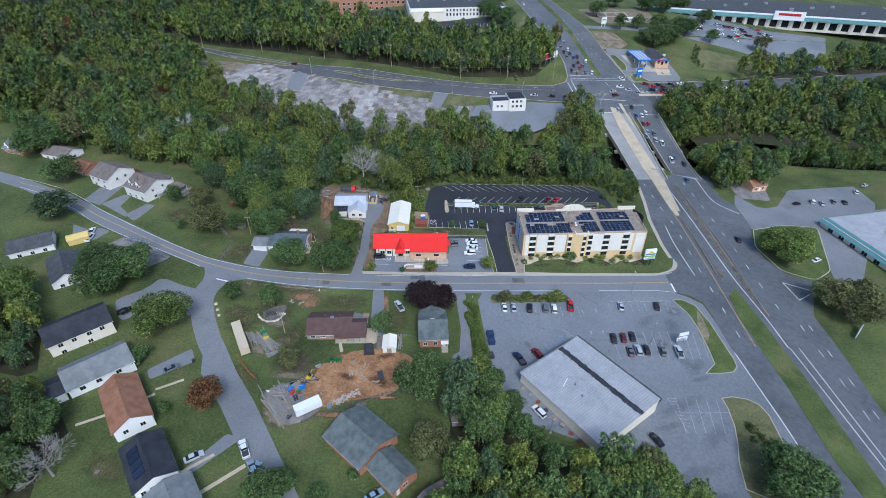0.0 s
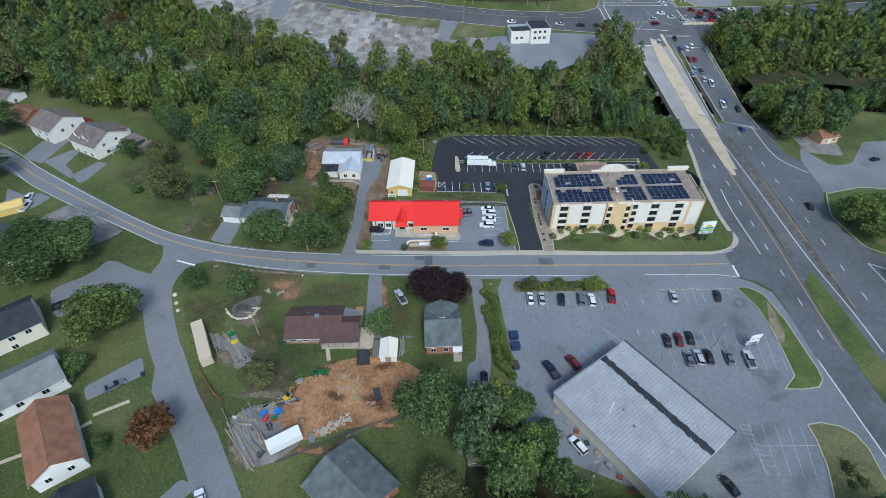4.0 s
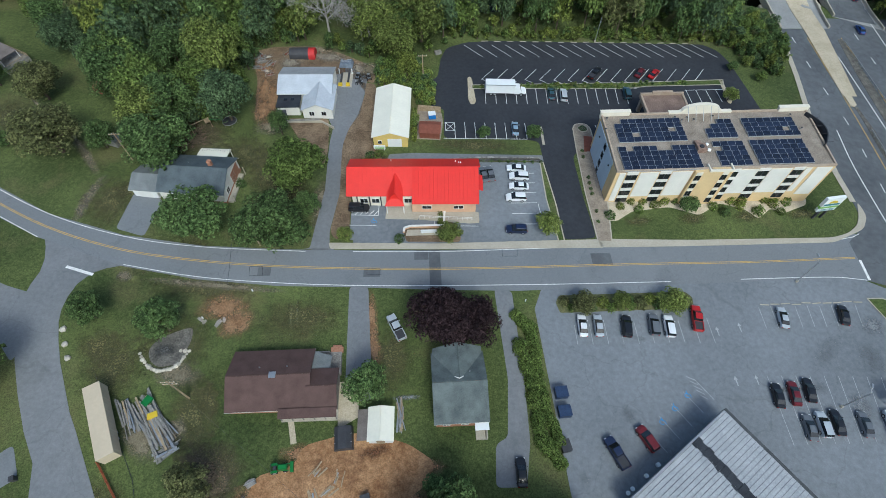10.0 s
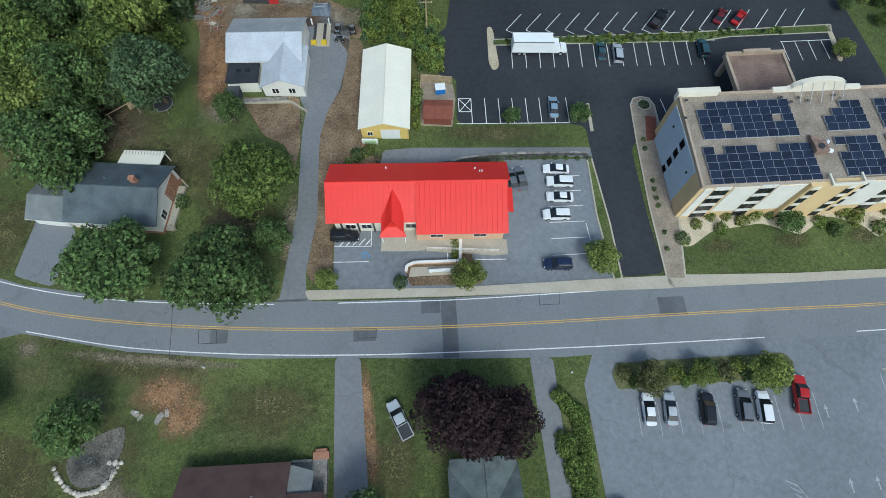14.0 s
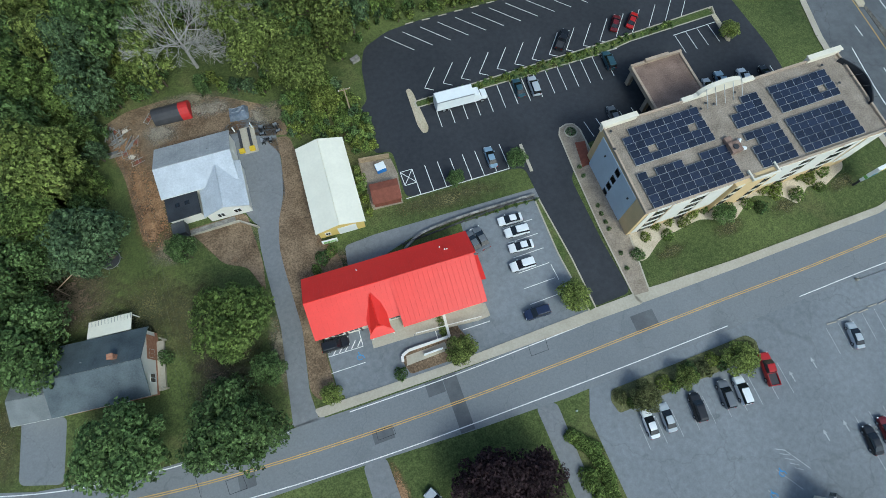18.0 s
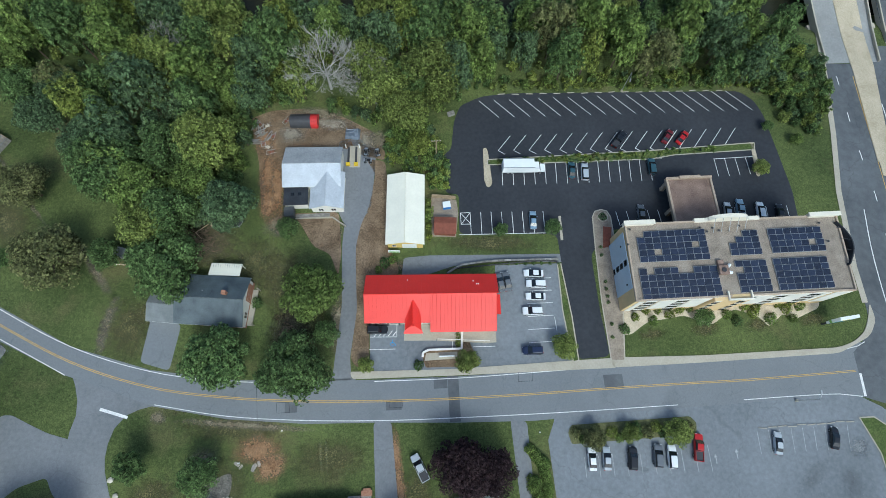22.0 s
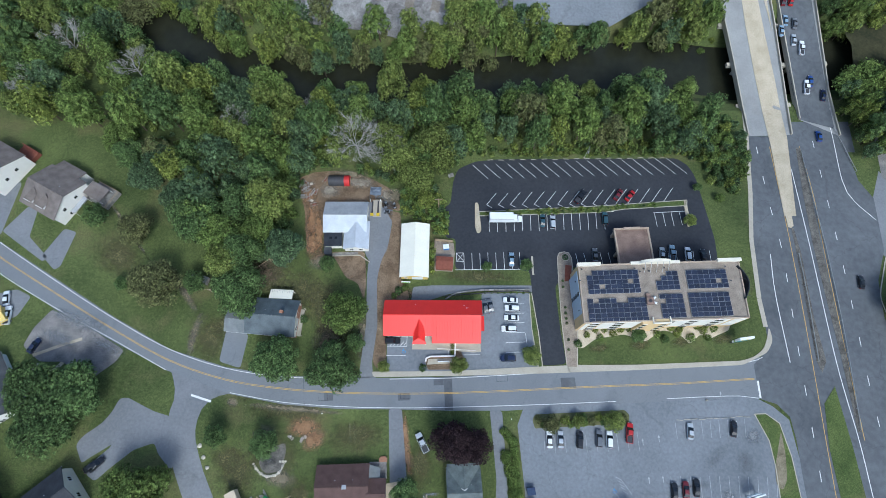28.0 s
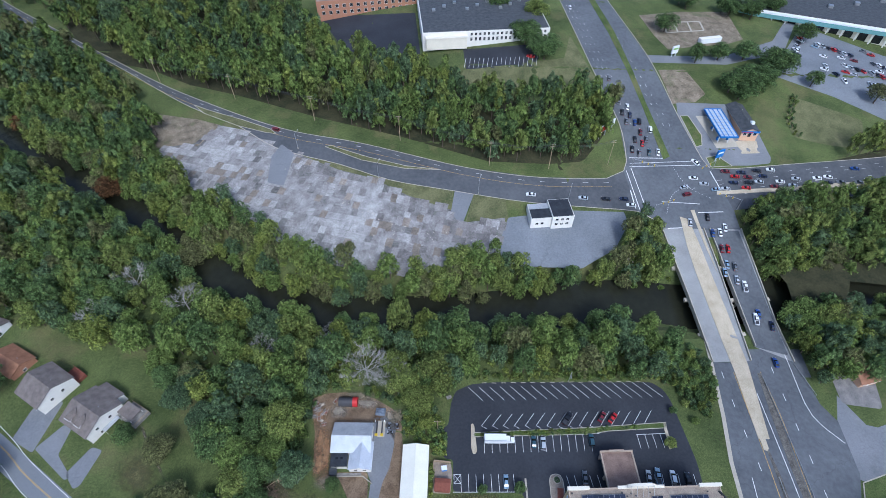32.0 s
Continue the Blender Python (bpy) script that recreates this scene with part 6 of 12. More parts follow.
def extrusion(pts, a0, a1, axis):
    """A closed block over a profile (across, height) drawn along x or y."""
    bm = prism(pts, a0, a1)
    for v in bm.verts:
        p, q, r = v.co
        v.co = (r, p, q) if axis == "x" else (p, r, q)
    bmesh.ops.recalc_face_normals(bm, faces=bm.faces)
    return bm


def smooth_line(pts, step=3.0):
    """A rounded line through plan points."""
    p = [Vector((x, y)) for x, y in pts]
    p = [p[0] * 2 - p[1], *p, p[-1] * 2 - p[-2]]
    out = []
    for i in range(1, len(p) - 2):
        a, b, c, d = p[i - 1 : i + 3]
        n = max(1, int((c - b).length / step))
        for k in range(n):
            t = k / n
            out.append(0.5 * (2 * b + (c - a) * t + (2 * a - 5 * b + 4 * c - d) * t * t + (3 * b - a - 3 * c + d) * t**3))
    return [tuple(v) for v in out] + [tuple(p[-2])]


def round_corners(pts, r=1.0, steps=4):
    out = []
    n = len(pts)
    for i in range(n):
        a, b, c = Vector(pts[i - 1]), Vector(pts[i]), Vector(pts[(i + 1) % n])
        k = min(r, (a - b).length * 0.45, (c - b).length * 0.45)
        p, q = b + (a - b).normalized() * k, b + (c - b).normalized() * k
        for s in range(steps + 1):
            t = s / steps
            out.append(tuple((1 - t) ** 2 * p + 2 * t * (1 - t) * b + t * t * q))
    return out


def sheet(name, pts, material, lift, label, category="ground", thick=0.35, rounded=0.0, kind="structure", parent=None):
    """A slab that follows the ground: its top lies lift above it."""
    if rounded:
        pts = round_corners(pts, rounded)
    bm = bmesh.new()
    top = [bm.verts.new((x, y, gz(x) + lift)) for x, y in pts]
    low = [bm.verts.new((x, y, gz(x) + lift - thick)) for x, y in pts]
    f = bm.faces.new(top)
    for i in range(len(pts)):
        bm.faces.new((top[i - 1], top[i], low[i], low[i - 1]))
    bmesh.ops.recalc_face_normals(bm, faces=bm.faces)
    if f.normal.z < 0:
        bmesh.ops.reverse_faces(bm, faces=bm.faces)
    bmesh.ops.triangulate(bm, faces=[f])
    ob = mesh_object(name, bm, material, parent)
    return tagged(ob, label, category, kind=kind) if parent is None else tagged(ob, label)


def stripe(bm, pts, width, lift, dash=0.0, gap=0.0):
    """A painted line along plan points."""
    run = 0.0
    for (ax, ay), (bx, by) in zip(pts, pts[1:]):
        d = math.hypot(bx - ax, by - ay)
        if d < 1e-4:
            continue
        ux, uy = (bx - ax) / d, (by - ay) / d
        s = 0.0
        while s < d - 1e-6:
            if dash:
                ph = run % (dash + gap)
                on = ph < dash
                e = min(d, s + ((dash - ph) if on else (dash + gap - ph)) + 1e-5)
            else:
                on, e = True, d
            if on:
                c = []
                for q, w in ((s, 1), (s, -1), (e, -1), (e, 1)):
                    x, y = ax + ux * q - uy * w * width / 2, ay + uy * q + ux * w * width / 2
                    c.append(bm.verts.new((x, y, gz(x) + lift)))
                bm.faces.new(c)
            run += e - s
            s = e


def marking(name, lines, width, material, lift, label, dash=0.0, gap=0.0):
    bm = bmesh.new()
    for pts in lines:
        stripe(bm, pts, width, lift, dash, gap)
    bmesh.ops.recalc_face_normals(bm, faces=bm.faces)
    return tagged(mesh_object(name, bm, material), label, "road marking", kind="structure")


def mix(a, b, t):
    return tuple(p + (q - p) * t for p, q in zip(a, b))


def inside(x, y, poly):
    hit = False
    for (ax, ay), (bx, by) in zip(poly, poly[-1:] + poly[:-1]):
        if (ay > y) != (by > y) and x < (bx - ax) * (y - ay) / (by - ay) + ax:
            hit = not hit
    return hit


def gap_to(x, y, pts):
    """Distance from a point to a plan line."""
    best = 1e9
    for (ax, ay), (bx, by) in zip(pts, pts[1:]):
        dx, dy = bx - ax, by - ay
        t = max(0.0, min(1.0, ((x - ax) * dx + (y - ay) * dy) / (dx * dx + dy * dy + 1e-9)))
        best = min(best, math.hypot(x - ax - t * dx, y - ay - t * dy))
    return best


# ---- ground, river, streets ----
RIVER_MID = [mix(a, b, 0.5) for a, b in zip(RIVER_N, RIVER_S)]
RIVER_MID = [(-700, 420), (-420, 320)] + RIVER_MID + [(330, 128), (700, 150)]
RIVER_HALF = 9.0
RIVER_BOX = smooth_line(RIVER_MID, 12)


def terrain(x, y):
    """Ground height, with the river's cut."""
    z = gz(x)
    if 60 < y < 480:
        d = gap_to(x, y, RIVER_BOX)
        if d < RIVER_HALF + 14:
            t = max(0.0, min(1.0, (d - RIVER_HALF) / 14.0))
            t = t * t * (3 - 2 * t)
            z -= 8.5 * (1 - t)
    return z


def axis(lo, hi, near_lo, near_hi, step, grow):
    out, p, s = [], near_lo, step
    while p < near_hi:
        out.append(p)
        p += step
    left, q = [], near_lo
    while q > lo:
        s *= grow
        q -= s
        left.append(q)
    s = step
    while p < hi:
        out.append(p)
        s *= grow
        p += s
    return left[::-1] + out + [p]


gx = axis(-3000, 3000, -270, 420, 5.0, 1.25)
gy = axis(-2500, 3000, 75, 480, 5.0, 1.3)
gy = [y for y in gy if y < 75 and y < -60] + [-60 + 15 * k for k in range(9)] + [y for y in gy if y >= 75]
verts = [(x, y, terrain(x, y)) for y in gy for x in gx]
nx = len(gx)
faces = [(j * nx + i, j * nx + i + 1, (j + 1) * nx + i + 1, (j + 1) * nx + i) for j in range(len(gy) - 1) for i in range(nx - 1)]
me = bpy.data.meshes.new("ground")
me.from_pydata(verts, [], faces)
me.materials.append(M["grass"])
tagged(new("ground", me), "mown green and yellowing grass with worn earth patches", "ground", kind="structure")

bm = bmesh.new()
row = []
for (x, y), (px, py) in zip(RIVER_BOX, RIVER_BOX[1:]):
    d = math.hypot(px - x, py - y)
    n = (-(py - y) / d, (px - x) / d)
    row.append([bm.verts.new((x + n[0] * s, y + n[1] * s, gz(x) - 7.0)) for s in (-19, 19)])
for a, b in zip(row, row[1:]):
    bm.faces.new((a[0], b[0], b[1], a[1]))
bmesh.ops.recalc_face_normals(bm, faces=bm.faces)
tagged(mesh_object("water", bm, "water"), "still brown river water between wooded banks", "water", kind="structure")

STREET = STREET_WEST_N[:2] + [mix(STREET_WEST_N[2], STREET_N[0], 0.5)] + STREET_N[1:] + [(100, 10), (100, -3)] + STREET_S[::-1][:-1] + [mix(STREET_WEST_S[2], STREET_S[0], 0.5)] + STREET_WEST_S[:2][::-1]
STREET = [(-420, 130)] + STREET + [(-420, 112)]
sheet("road", STREET, "asphalt", 0.05, "worn grey two-lane asphalt street with patched cracks", "road")
sheet("road", SIDE_W + SIDE_E[::-1], "asphalt_side", 0.045, "pale worn asphalt side street without markings", "road")
for pts, m_, words in (
    (DRIVE_CUL, "asphalt_side", "worn grey asphalt driveway off the side street"), (DRIVE_A, "asphalt", "grey asphalt driveway to a carport"),
    (DRIVE_B, "asphalt_side", "narrow grey asphalt driveway beside a lawn"), (DRIVE_C, "asphalt_side", "long narrow asphalt driveway beside a hedge"),
    (DRIVE_GRAVEL, "asphalt_side", "worn grey lane between trees and sheds"), (DRIVE_W1, "asphalt_side", "short asphalt driveway to a white house"),
    (DRIVE_W2, "asphalt_side", "wide asphalt driveway before white houses"), (DRIVE_W1B, "asphalt_side", "narrow asphalt driveway beside a lawn"),
    (DRIVE_S1, "gravel", "patchy washed gravel parking pad"), (DRIVE_S2, "asphalt_side", "short grey driveway beside a yellow shed"),
    (DRIVE_H3, "asphalt", "dark asphalt driveway with a parked car"), (DRIVE_H4, "asphalt", "grey asphalt driveway with a parked car"),
):
    sheet("driveway", pts, m_, 0.04, words, "driveway", rounded=1.0)

sheet("parking_lot", [(-30.6, 7.6), (-30.6, 10.6), (12.6, 11.6), (12.6, 8.6)][::-1], "asphalt_lot", 0.05, "grey asphalt edge of the restaurant lot", "parking lot")
sheet("parking_lot", RED_LOT, "asphalt_lot", 0.055, "grey asphalt parking lot round the red-roofed restaurant", "parking lot")
sheet("parking_lot", HOTEL_LOT, "asphalt_new", 0.06, "fresh black asphalt parking lot behind the hotel", "parking lot", rounded=1.5)
sheet("parking_lot", STORE_LOT, "asphalt_lot", 0.04, "wide faded grey asphalt lot with oil stains", "parking lot")
sheet("pavement", SIDEWALK_RED, "concrete", 0.16, "pale concrete pavement along the street", "pavement", rounded=0.6)
SIDEWALK_HOTEL = SIDEWALK_HOTEL[:7] + [(87.6, 15.6), (85.6, 12.2), (82.2, 9.9), (77.8, 8.7)] + SIDEWALK_HOTEL[-2:]
sheet("pavement", SIDEWALK_HOTEL, "concrete", 0.16, "pale concrete pavement round the corner lawn", "pavement", rounded=1.5)

HWY_SOUTH = HWY_W[2:] + HWY_W2 + HWY_W3[1:] + [(83, -170), (108, -170)] + HWY_E2[::-1][:-1] + [(136, 44)] + HWY_E[::-1][1:4] + [(136, 88.5)]
sheet("road", HWY_SOUTH, "asphalt_hwy", 0.056, "broad grey divided highway with worn wheel tracks", "road")
sheet("road", RAMP_E, "asphalt_side", 0.048, "pale asphalt turn-off east of the highway", "road")
JUNCTION = [(102.0, 160), (102.3, 170.9), (93.9, 178.3), (95.3, 211.9), (99.4, 220.8), (146.5, 224.0), (147.9, 216.1), (147.2, 180.4), (143.5, 160)]
sheet("road", JUNCTION, "asphalt_hwy", 0.06, "worn asphalt crossroads north of the bridge", "road")
sheet("road", [(-800, 700)] + PIKE_N + [(100, 207), (100, 178)] + PIKE_S[::-1] + [(-815, 690)], "asphalt_dark", 0.05, "grey asphalt road curving along the old factory site", "road")
sheet("road", CROSS_E_N + [(700, 330), (700, 280)] + CROSS_E_S[::-1] + [(140, 181), (140, 215)], "asphalt_dark", 0.05, "broad asphalt road full of queuing cars", "road")
sheet("road", NORTH_W[1:] + [(97, 900), (138, 900)] + NORTH_E[::-1][:-1], "asphalt_hwy", 0.052, "divided highway climbing north", "road")

# bridges over the river
DECK_Y = (88.9, 165.0)


def deck(west, east, words):
    b = thing("bridge", pose(0, 0, 0), words, "bridge", kind="structure")
    poly = [west[0], west[1], west[2], east[2], east[1], east[0]]
    poly = [(x, min(max(y, DECK_Y[0]), DECK_Y[1] + 1)) for x, y in poly]
    sheet("deck_slab", poly, "concrete_deck", 0.075, "pale concrete deck slab", thick=0.5, parent=b)
    for side in (poly[:3], poly[3:]):
        bm = bmesh.new()
        for (ax, ay), (bx, by) in zip(side, side[1:]):
            n = Vector((by - ay, ax - bx)).normalized() * 0.2
            v = [bm.verts.new((x + s * n.x, y + s * n.y, gz(x) + h)) for h in (-1.4, 0.95) for x, y, s in ((ax, ay, 1), (bx, by, 1), (bx, by, -1), (ax, ay, -1))]
            for f in ((0, 1, 2, 3), (4, 5, 6, 7), (0, 1, 5, 4), (1, 2, 6, 5), (2, 3, 7, 6), (3, 0, 4, 7)):
                bm.faces.new([v[i] for i in f])
        bmesh.ops.recalc_face_normals(bm, faces=bm.faces)
        part("parapet", bm, "concrete", b, "weathered concrete parapet")
    for y in (103.0, 122.0, 141.0):
        x0 = min(p[0] for p in poly) + 2.0 + (y - 89) * 0.03
        x1 = max(p[0] for p in poly) - 6.0
        z = gz((x0 + x1) / 2)
        part("pier_cap", boxes((x0 - 2.6, y - 0.8, z - 2.2, x1 + 1.0, y + 0.8, z - 0.9)), "concrete", b)
        for k in range(4):
            x = x0 + (x1 - x0) * (k + 0.5) / 4
            part("pier_column", tubes(((x, y, z - 12), (x, y, z - 2.2), 0.6), sides=12), "concrete", b)
    return b


deck(BR_W, BR_1E, "two-lane concrete road bridge on round piers")
deck(BR_2W, BR_2E, "asphalt-topped concrete road bridge on round piers")
sheet("road", [BR_2W[2], (121.6, 108), BR_2W[1], (127.6, 165), (143.0, 165), (135.0, 108.8), (133.2, 92)], "asphalt_hwy", 0.17, "worn asphalt surface on the bridge deck", "road", thick=0.08)

sheet("road", BRIDGE_GAP, "asphalt_hwy", 0.052, "asphalt approach to the bridge", "road")

# medians, islands, verges
sheet("median", [(x, min(y, 90.0)) for x, y in MED_TAN[2:-2]], "concrete_tan", 0.20, "raised tan concrete strip between the lanes", "median", thick=0.3)
sheet("median", TAN_DECK, "concrete_tan", 0.21, "flush tan strip between the bridge lanes", "median", thick=0.12)
sheet("median", MED_TAN2, "concrete_tan", 0.20, "raised tan concrete nose of the divider", "median", thick=0.3)
sheet("median", MED_ROCK, "rubble", 0.13, "weedy gravel and rubble median", "median")
sheet("median", MED_ROCK2, "rubble", 0.13, "weedy gravel and rubble strip beside the guardrail", "median")
sheet("median", MED_GRASS, "lawn", 0.14, "long grassy median of the highway", "median")
sheet("median", NORTH_MED, "lawn", 0.16, "grass median with a pale kerb", "median")
for pts, m_, words in (
    (ISL_STRIP, "lawn", "planted green strip between parking rows"), (ISL_HOTEL, "paving_tan", "tan paved walk beside the hotel drive"),
    (ISL_W, "concrete_tan", "narrow tan concrete kerb island"), (ISL_E, "concrete_tan", "narrow tan concrete kerb island"),
    (VERGE_RED, "lawn", "narrow grass verge beside the drive"), (ISL_TREES, "rough_grass", "narrow overgrown planting island with shrubs"),
    (ISL_SE, "lawn", "kerbed grass island at the lot's edge"), (ISL_SE2, "rough_grass", "kerbed overgrown grass island"),
):
    sheet("kerb_island", pts, m_, 0.17, words, "island", rounded=0.5)
sheet("driveway", LANE_N, "asphalt_side", 0.043, "narrow asphalt lane behind the restaurant", "driveway", rounded=0.8)
sheet("soil", SE_PATH, "worn_base", 0.18, "worn tan earth on the grass island", "ground", thick=0.1, rounded=1.0)
marking("road_marking", [TRI], 0.25, "paint_white", 0.075, "white painted triangle island")
for pts in (ISL_SE, ISL_SE2[:9] + ISL_SE2[10:], ISL_STRIP, ISL_HOTEL, VERGE_RED):
    bm = bmesh.new()
    stripe(bm, pts + pts[:1], 0.28, 0.19)
    tagged(mesh_object("kerb", bm, "concrete"), "pale concrete kerb", "kerb", kind="structure")
for name, pts, m_, words in (
    ("flower_bed", BED, "pebble", "tan gravel bed along the hotel front"), ("soil", DIRT, "dirt", "freshly dug orange clay yard"),
    ("soil", DIRT_N, "yard_earth", "bare brown earth behind the white-roofed house"), ("soil", VERGE_LANE, "yard_earth", "bare brown leaf-strewn earth beside the lane"), ("soil", YARD_S, "yard_earth", "bare patchy earth before the white-roofed house"), ("soil", PAD_N, "asphalt_side", "worn grey pad at the end of the lane"), ("soil", LUMBER_YARD, "gravel", "gravel yard strewn with timber"),
    ("soil", FIRE_RING, "rubble", "ash-grey stone-ringed fire place"), ("soil", SLAB_DIRT, "dry_soil", "weedy rough ground beside the old slab"), ("soil", SLAB_WEST, "dry_soil", "rubble-strewn bare ground at the slab's end"),
    ("concrete_slab", SLAB, "slab_base", "huge cracked concrete slab of a demolished factory"), ("road", SLAB_ROAD, "asphalt_side", "short asphalt access to the slab"),
    ("road", SLAB_ROAD2, "asphalt_side", "pale worn access lane to the slab"), ("parking_lot", WHITE_LOT, "asphalt_lot", "empty grey lot round a white building"),
    ("parking_lot", OFFICE_LOT, "asphalt_new", "dark asphalt lot beside the offices"), ("parking_lot", OFFICE_LOT2, "asphalt_new", "dark striped lot before the offices"),
    ("lawn", OFFICE_LAWN, "rough_grass", "dry yellow-green grass slope"), ("parking_lot", GAS_LOT, "asphalt_side", "petrol station forecourt"),
    ("soil", SITE, "dry_soil", "cleared building site of pale earth"), ("soil", GAS_PAD, "dry_soil", "broken concrete pad overgrown at its edges"), ("parking_lot", MALL_LOT, "asphalt_lot", "large grey shopping centre lot"),
    ("road", MALL_ROAD, "asphalt_side", "winding access road to the shops"),
):
    sheet(name, pts, m_, 0.2 if pts is SLAB_ROAD2 else 0.045, words, name.replace("_", " "), rounded=1.2)

for pts, words in ((PIKE_N, "pale kerb along the north side of the road"), (PIKE_S, "pale kerb along the south side of the road"), (CROSS_E_N, "pale kerb along the crossroad"), (NORTH_W, "pale kerb along the highway"), (NORTH_E, "pale kerb along the highway")):
    bm = bmesh.new()
    stripe(bm, smooth_line(pts, 8), 0.45, 0.16)
    tagged(mesh_object("kerb", bm, "concrete"), words, "kerb", kind="structure")
for pts in (MEDP_A, MEDP_B):
    sheet("median", pts, "rough_grass", 0.17, "narrow weedy median with a pale kerb", "median")
    bm = bmesh.new()
    stripe(bm, pts + pts[:1], 0.4, 0.19)
    tagged(mesh_object("kerb", bm, "concrete"), "pale kerb round the median", "kerb", kind="structure")
sheet("median", MED_CROSS, "concrete_tan", 0.18, "tan concrete divider of the crossroad", "median")
marking("garden_path", [PATH_S], 1.1, "concrete_tan", 0.03, "curved tan garden path")
marking("garden_path", [RAMP_S], 0.9, "concrete", 0.034, "narrow pale concrete walk")

bm = bmesh.new()
stripe(bm, [(100.4, 100.0), (98.6, 88.0), (94.6, 66.1), (90.6, 48.7), (88.1, 28.2), (87.9, 19.0)], 1.5, 0.14)
tagged(mesh_object("pavement", bm, "concrete"), "narrow pale pavement beside the highway", "pavement", kind="structure")
bm = bmesh.new()
for k in range(4):
    stripe(bm, [FOUND[2 * k], FOUND[2 * k + 1]], 1.4, 0.35)
stripe(bm, FOUND[:4] + FOUND[:1], 1.6, 0.4)
tagged(mesh_object("foundation", bm, "concrete"), "pale concrete foundations on the building site", "foundation", kind="structure")

# road paint
marking("road_marking", [smooth_line(p) for p in (LINE_N1, LINE_N2, LINE_N3, LINE_S1, LINE_S2, LINE_S3)], 0.16, "paint_white", 0.062, "white edge lines of the street")
yl = smooth_line(YELLOW)
marking("road_marking", [[(x, y + 0.16) for x, y in yl], [(x, y - 0.16) for x, y in yl]], 0.13, "paint_yellow", 0.062, "double yellow centre line")
marking("road_marking", [STOP_E, STOP_W], 0.6, "paint_white", 0.064, "white stop bars at the side roads")
H = 0.085
marking("road_marking", [smooth_line(LANE_A)], 0.22, "paint_white", H, "dashed white lane line", 3.0, 9.0)
marking("road_marking", [smooth_line(LANE_C)[8:]], 0.22, "paint_white", 0.115, "dashed white lane line", 3.0, 9.0)
marking("road_marking", [smooth_line(p) for p in (EDGE_A, HWY_W3[1:], DIV_B)], 0.26, "paint_white", H, "solid white edge lines")
marking("road_marking", [smooth_line(EDGE_C)], 0.26, "paint_white", 0.115, "solid white edge line")
marking("road_marking", [smooth_line(DIV_A)], 0.2, "paint_yellow", H, "yellow median edge line")
marking("road_marking", [smooth_line(DIV_C)], 0.2, "paint_yellow", H, "yellow median edge line")
marking("road_marking", [[(118, -20), (113.5, -60), (108, -120)], [(121, -20), (116.5, -60), (111, -120)]], 0.16, "paint_white", H, "dashed white lane lines", 3.0, 9.0)
marking("road_marking", [[(107.5, -31), (106, -80), (104, -150)], [(110.5, -31), (108, -80), (106, -150)]], 0.2, "paint_white", H, "solid white lines beside the median")
for off in (3.6, 7.2):
    marking("road_marking", [[(x + 0.15 * off, y - off) for x, y in smooth_line(PIKE_N[1:-1])]], 0.16, "paint_white" if off < 5 else "paint_yellow", H, "lane lines of the road", *((3.0, 9.0) if off < 5 else ()))
for off in (-3.4, -6.8, 3.4, 6.8):
    marking("road_marking", [[(x, (y + q) / 2 + off) for (x, y), (_, q) in zip(CROSS_E_N, CROSS_E_S + [(343, 211)])]], 0.16, "paint_white", H, "lane lines of the crossroad", 3.0, 9.0)
for off in (4.0, 7.6, 11.2, 29.0, 33.0):
    marking("road_marking", [[(x + off, y) for x, y in NORTH_W[2:]]], 0.16, "paint_white", H, "dashed lane lines", 3.0, 9.0)
marking("road_marking", [[(101.9, 224.4), (122.6, 224.6)], [(94.6, 195.2), (93.3, 180.6)], [(146.9, 213.4), (146.7, 196.6)], [(106, 166), (119, 167)], [(126.5, 178.2), (140.8, 179.1)]], 0.55, "paint_white", H, "white stop bars of the crossroads")
marking("road_marking", [[(100.8, 219.1), (144.6, 222.8)], [(100.0, 216.0), (143.3, 218.9)], [(97.0, 212.3), (95.4, 179.8)], [(100.4, 215.0), (98.9, 178.1)], [(109.5, 186.3), (130.2, 185.0)]], 0.4, "paint_white", H, "white crossing lines of the crossroads")
marking("road_marking", [smooth_line([(132.1, 198.1), (122.3, 196.3), (114.6, 188.3), (109.1, 176.6)], 1.0), smooth_line([(138.0, 190.0), (131.0, 196.0), (127.0, 205.0), (126.0, 216.0)], 1.0)], 0.25, "paint_white", H, "dotted turning lines across the junction", 0.7, 1.3)
for pts in VERGE_PIKE:
    sheet("grass", pts, "rough_grass", 0.022, "dry yellowish grass verge above the slab", "grass")
sheet("grass", CORRIDOR, "grass", 0.035, "cleared grass strip under the power lines", "grass")
sheet("grass", FIELD_E, "rough_grass", 0.03, "rough overgrown field behind the petrol station", "grass", rounded=4.0)
sheet("parking_lot", LOT_E, "asphalt_side", 0.05, "grey lot before the teal building", "parking lot", rounded=2.0)
sheet("concrete_pad", PAD_HUT, "gravel", 0.05, "grey gravel pad round the hut", "pad", rounded=2.0)
sheet("kerb_island", ISLAND_E, "lawn", 0.17, "large kerbed green island with a tree", "island", rounded=3.0)
bm = bmesh.new()
stripe(bm, round_corners(ISLAND_E + ISLAND_E[:1], 3.0), 0.4, 0.2)
tagged(mesh_object("kerb", bm, "concrete"), "pale concrete kerb", "kerb", kind="structure")
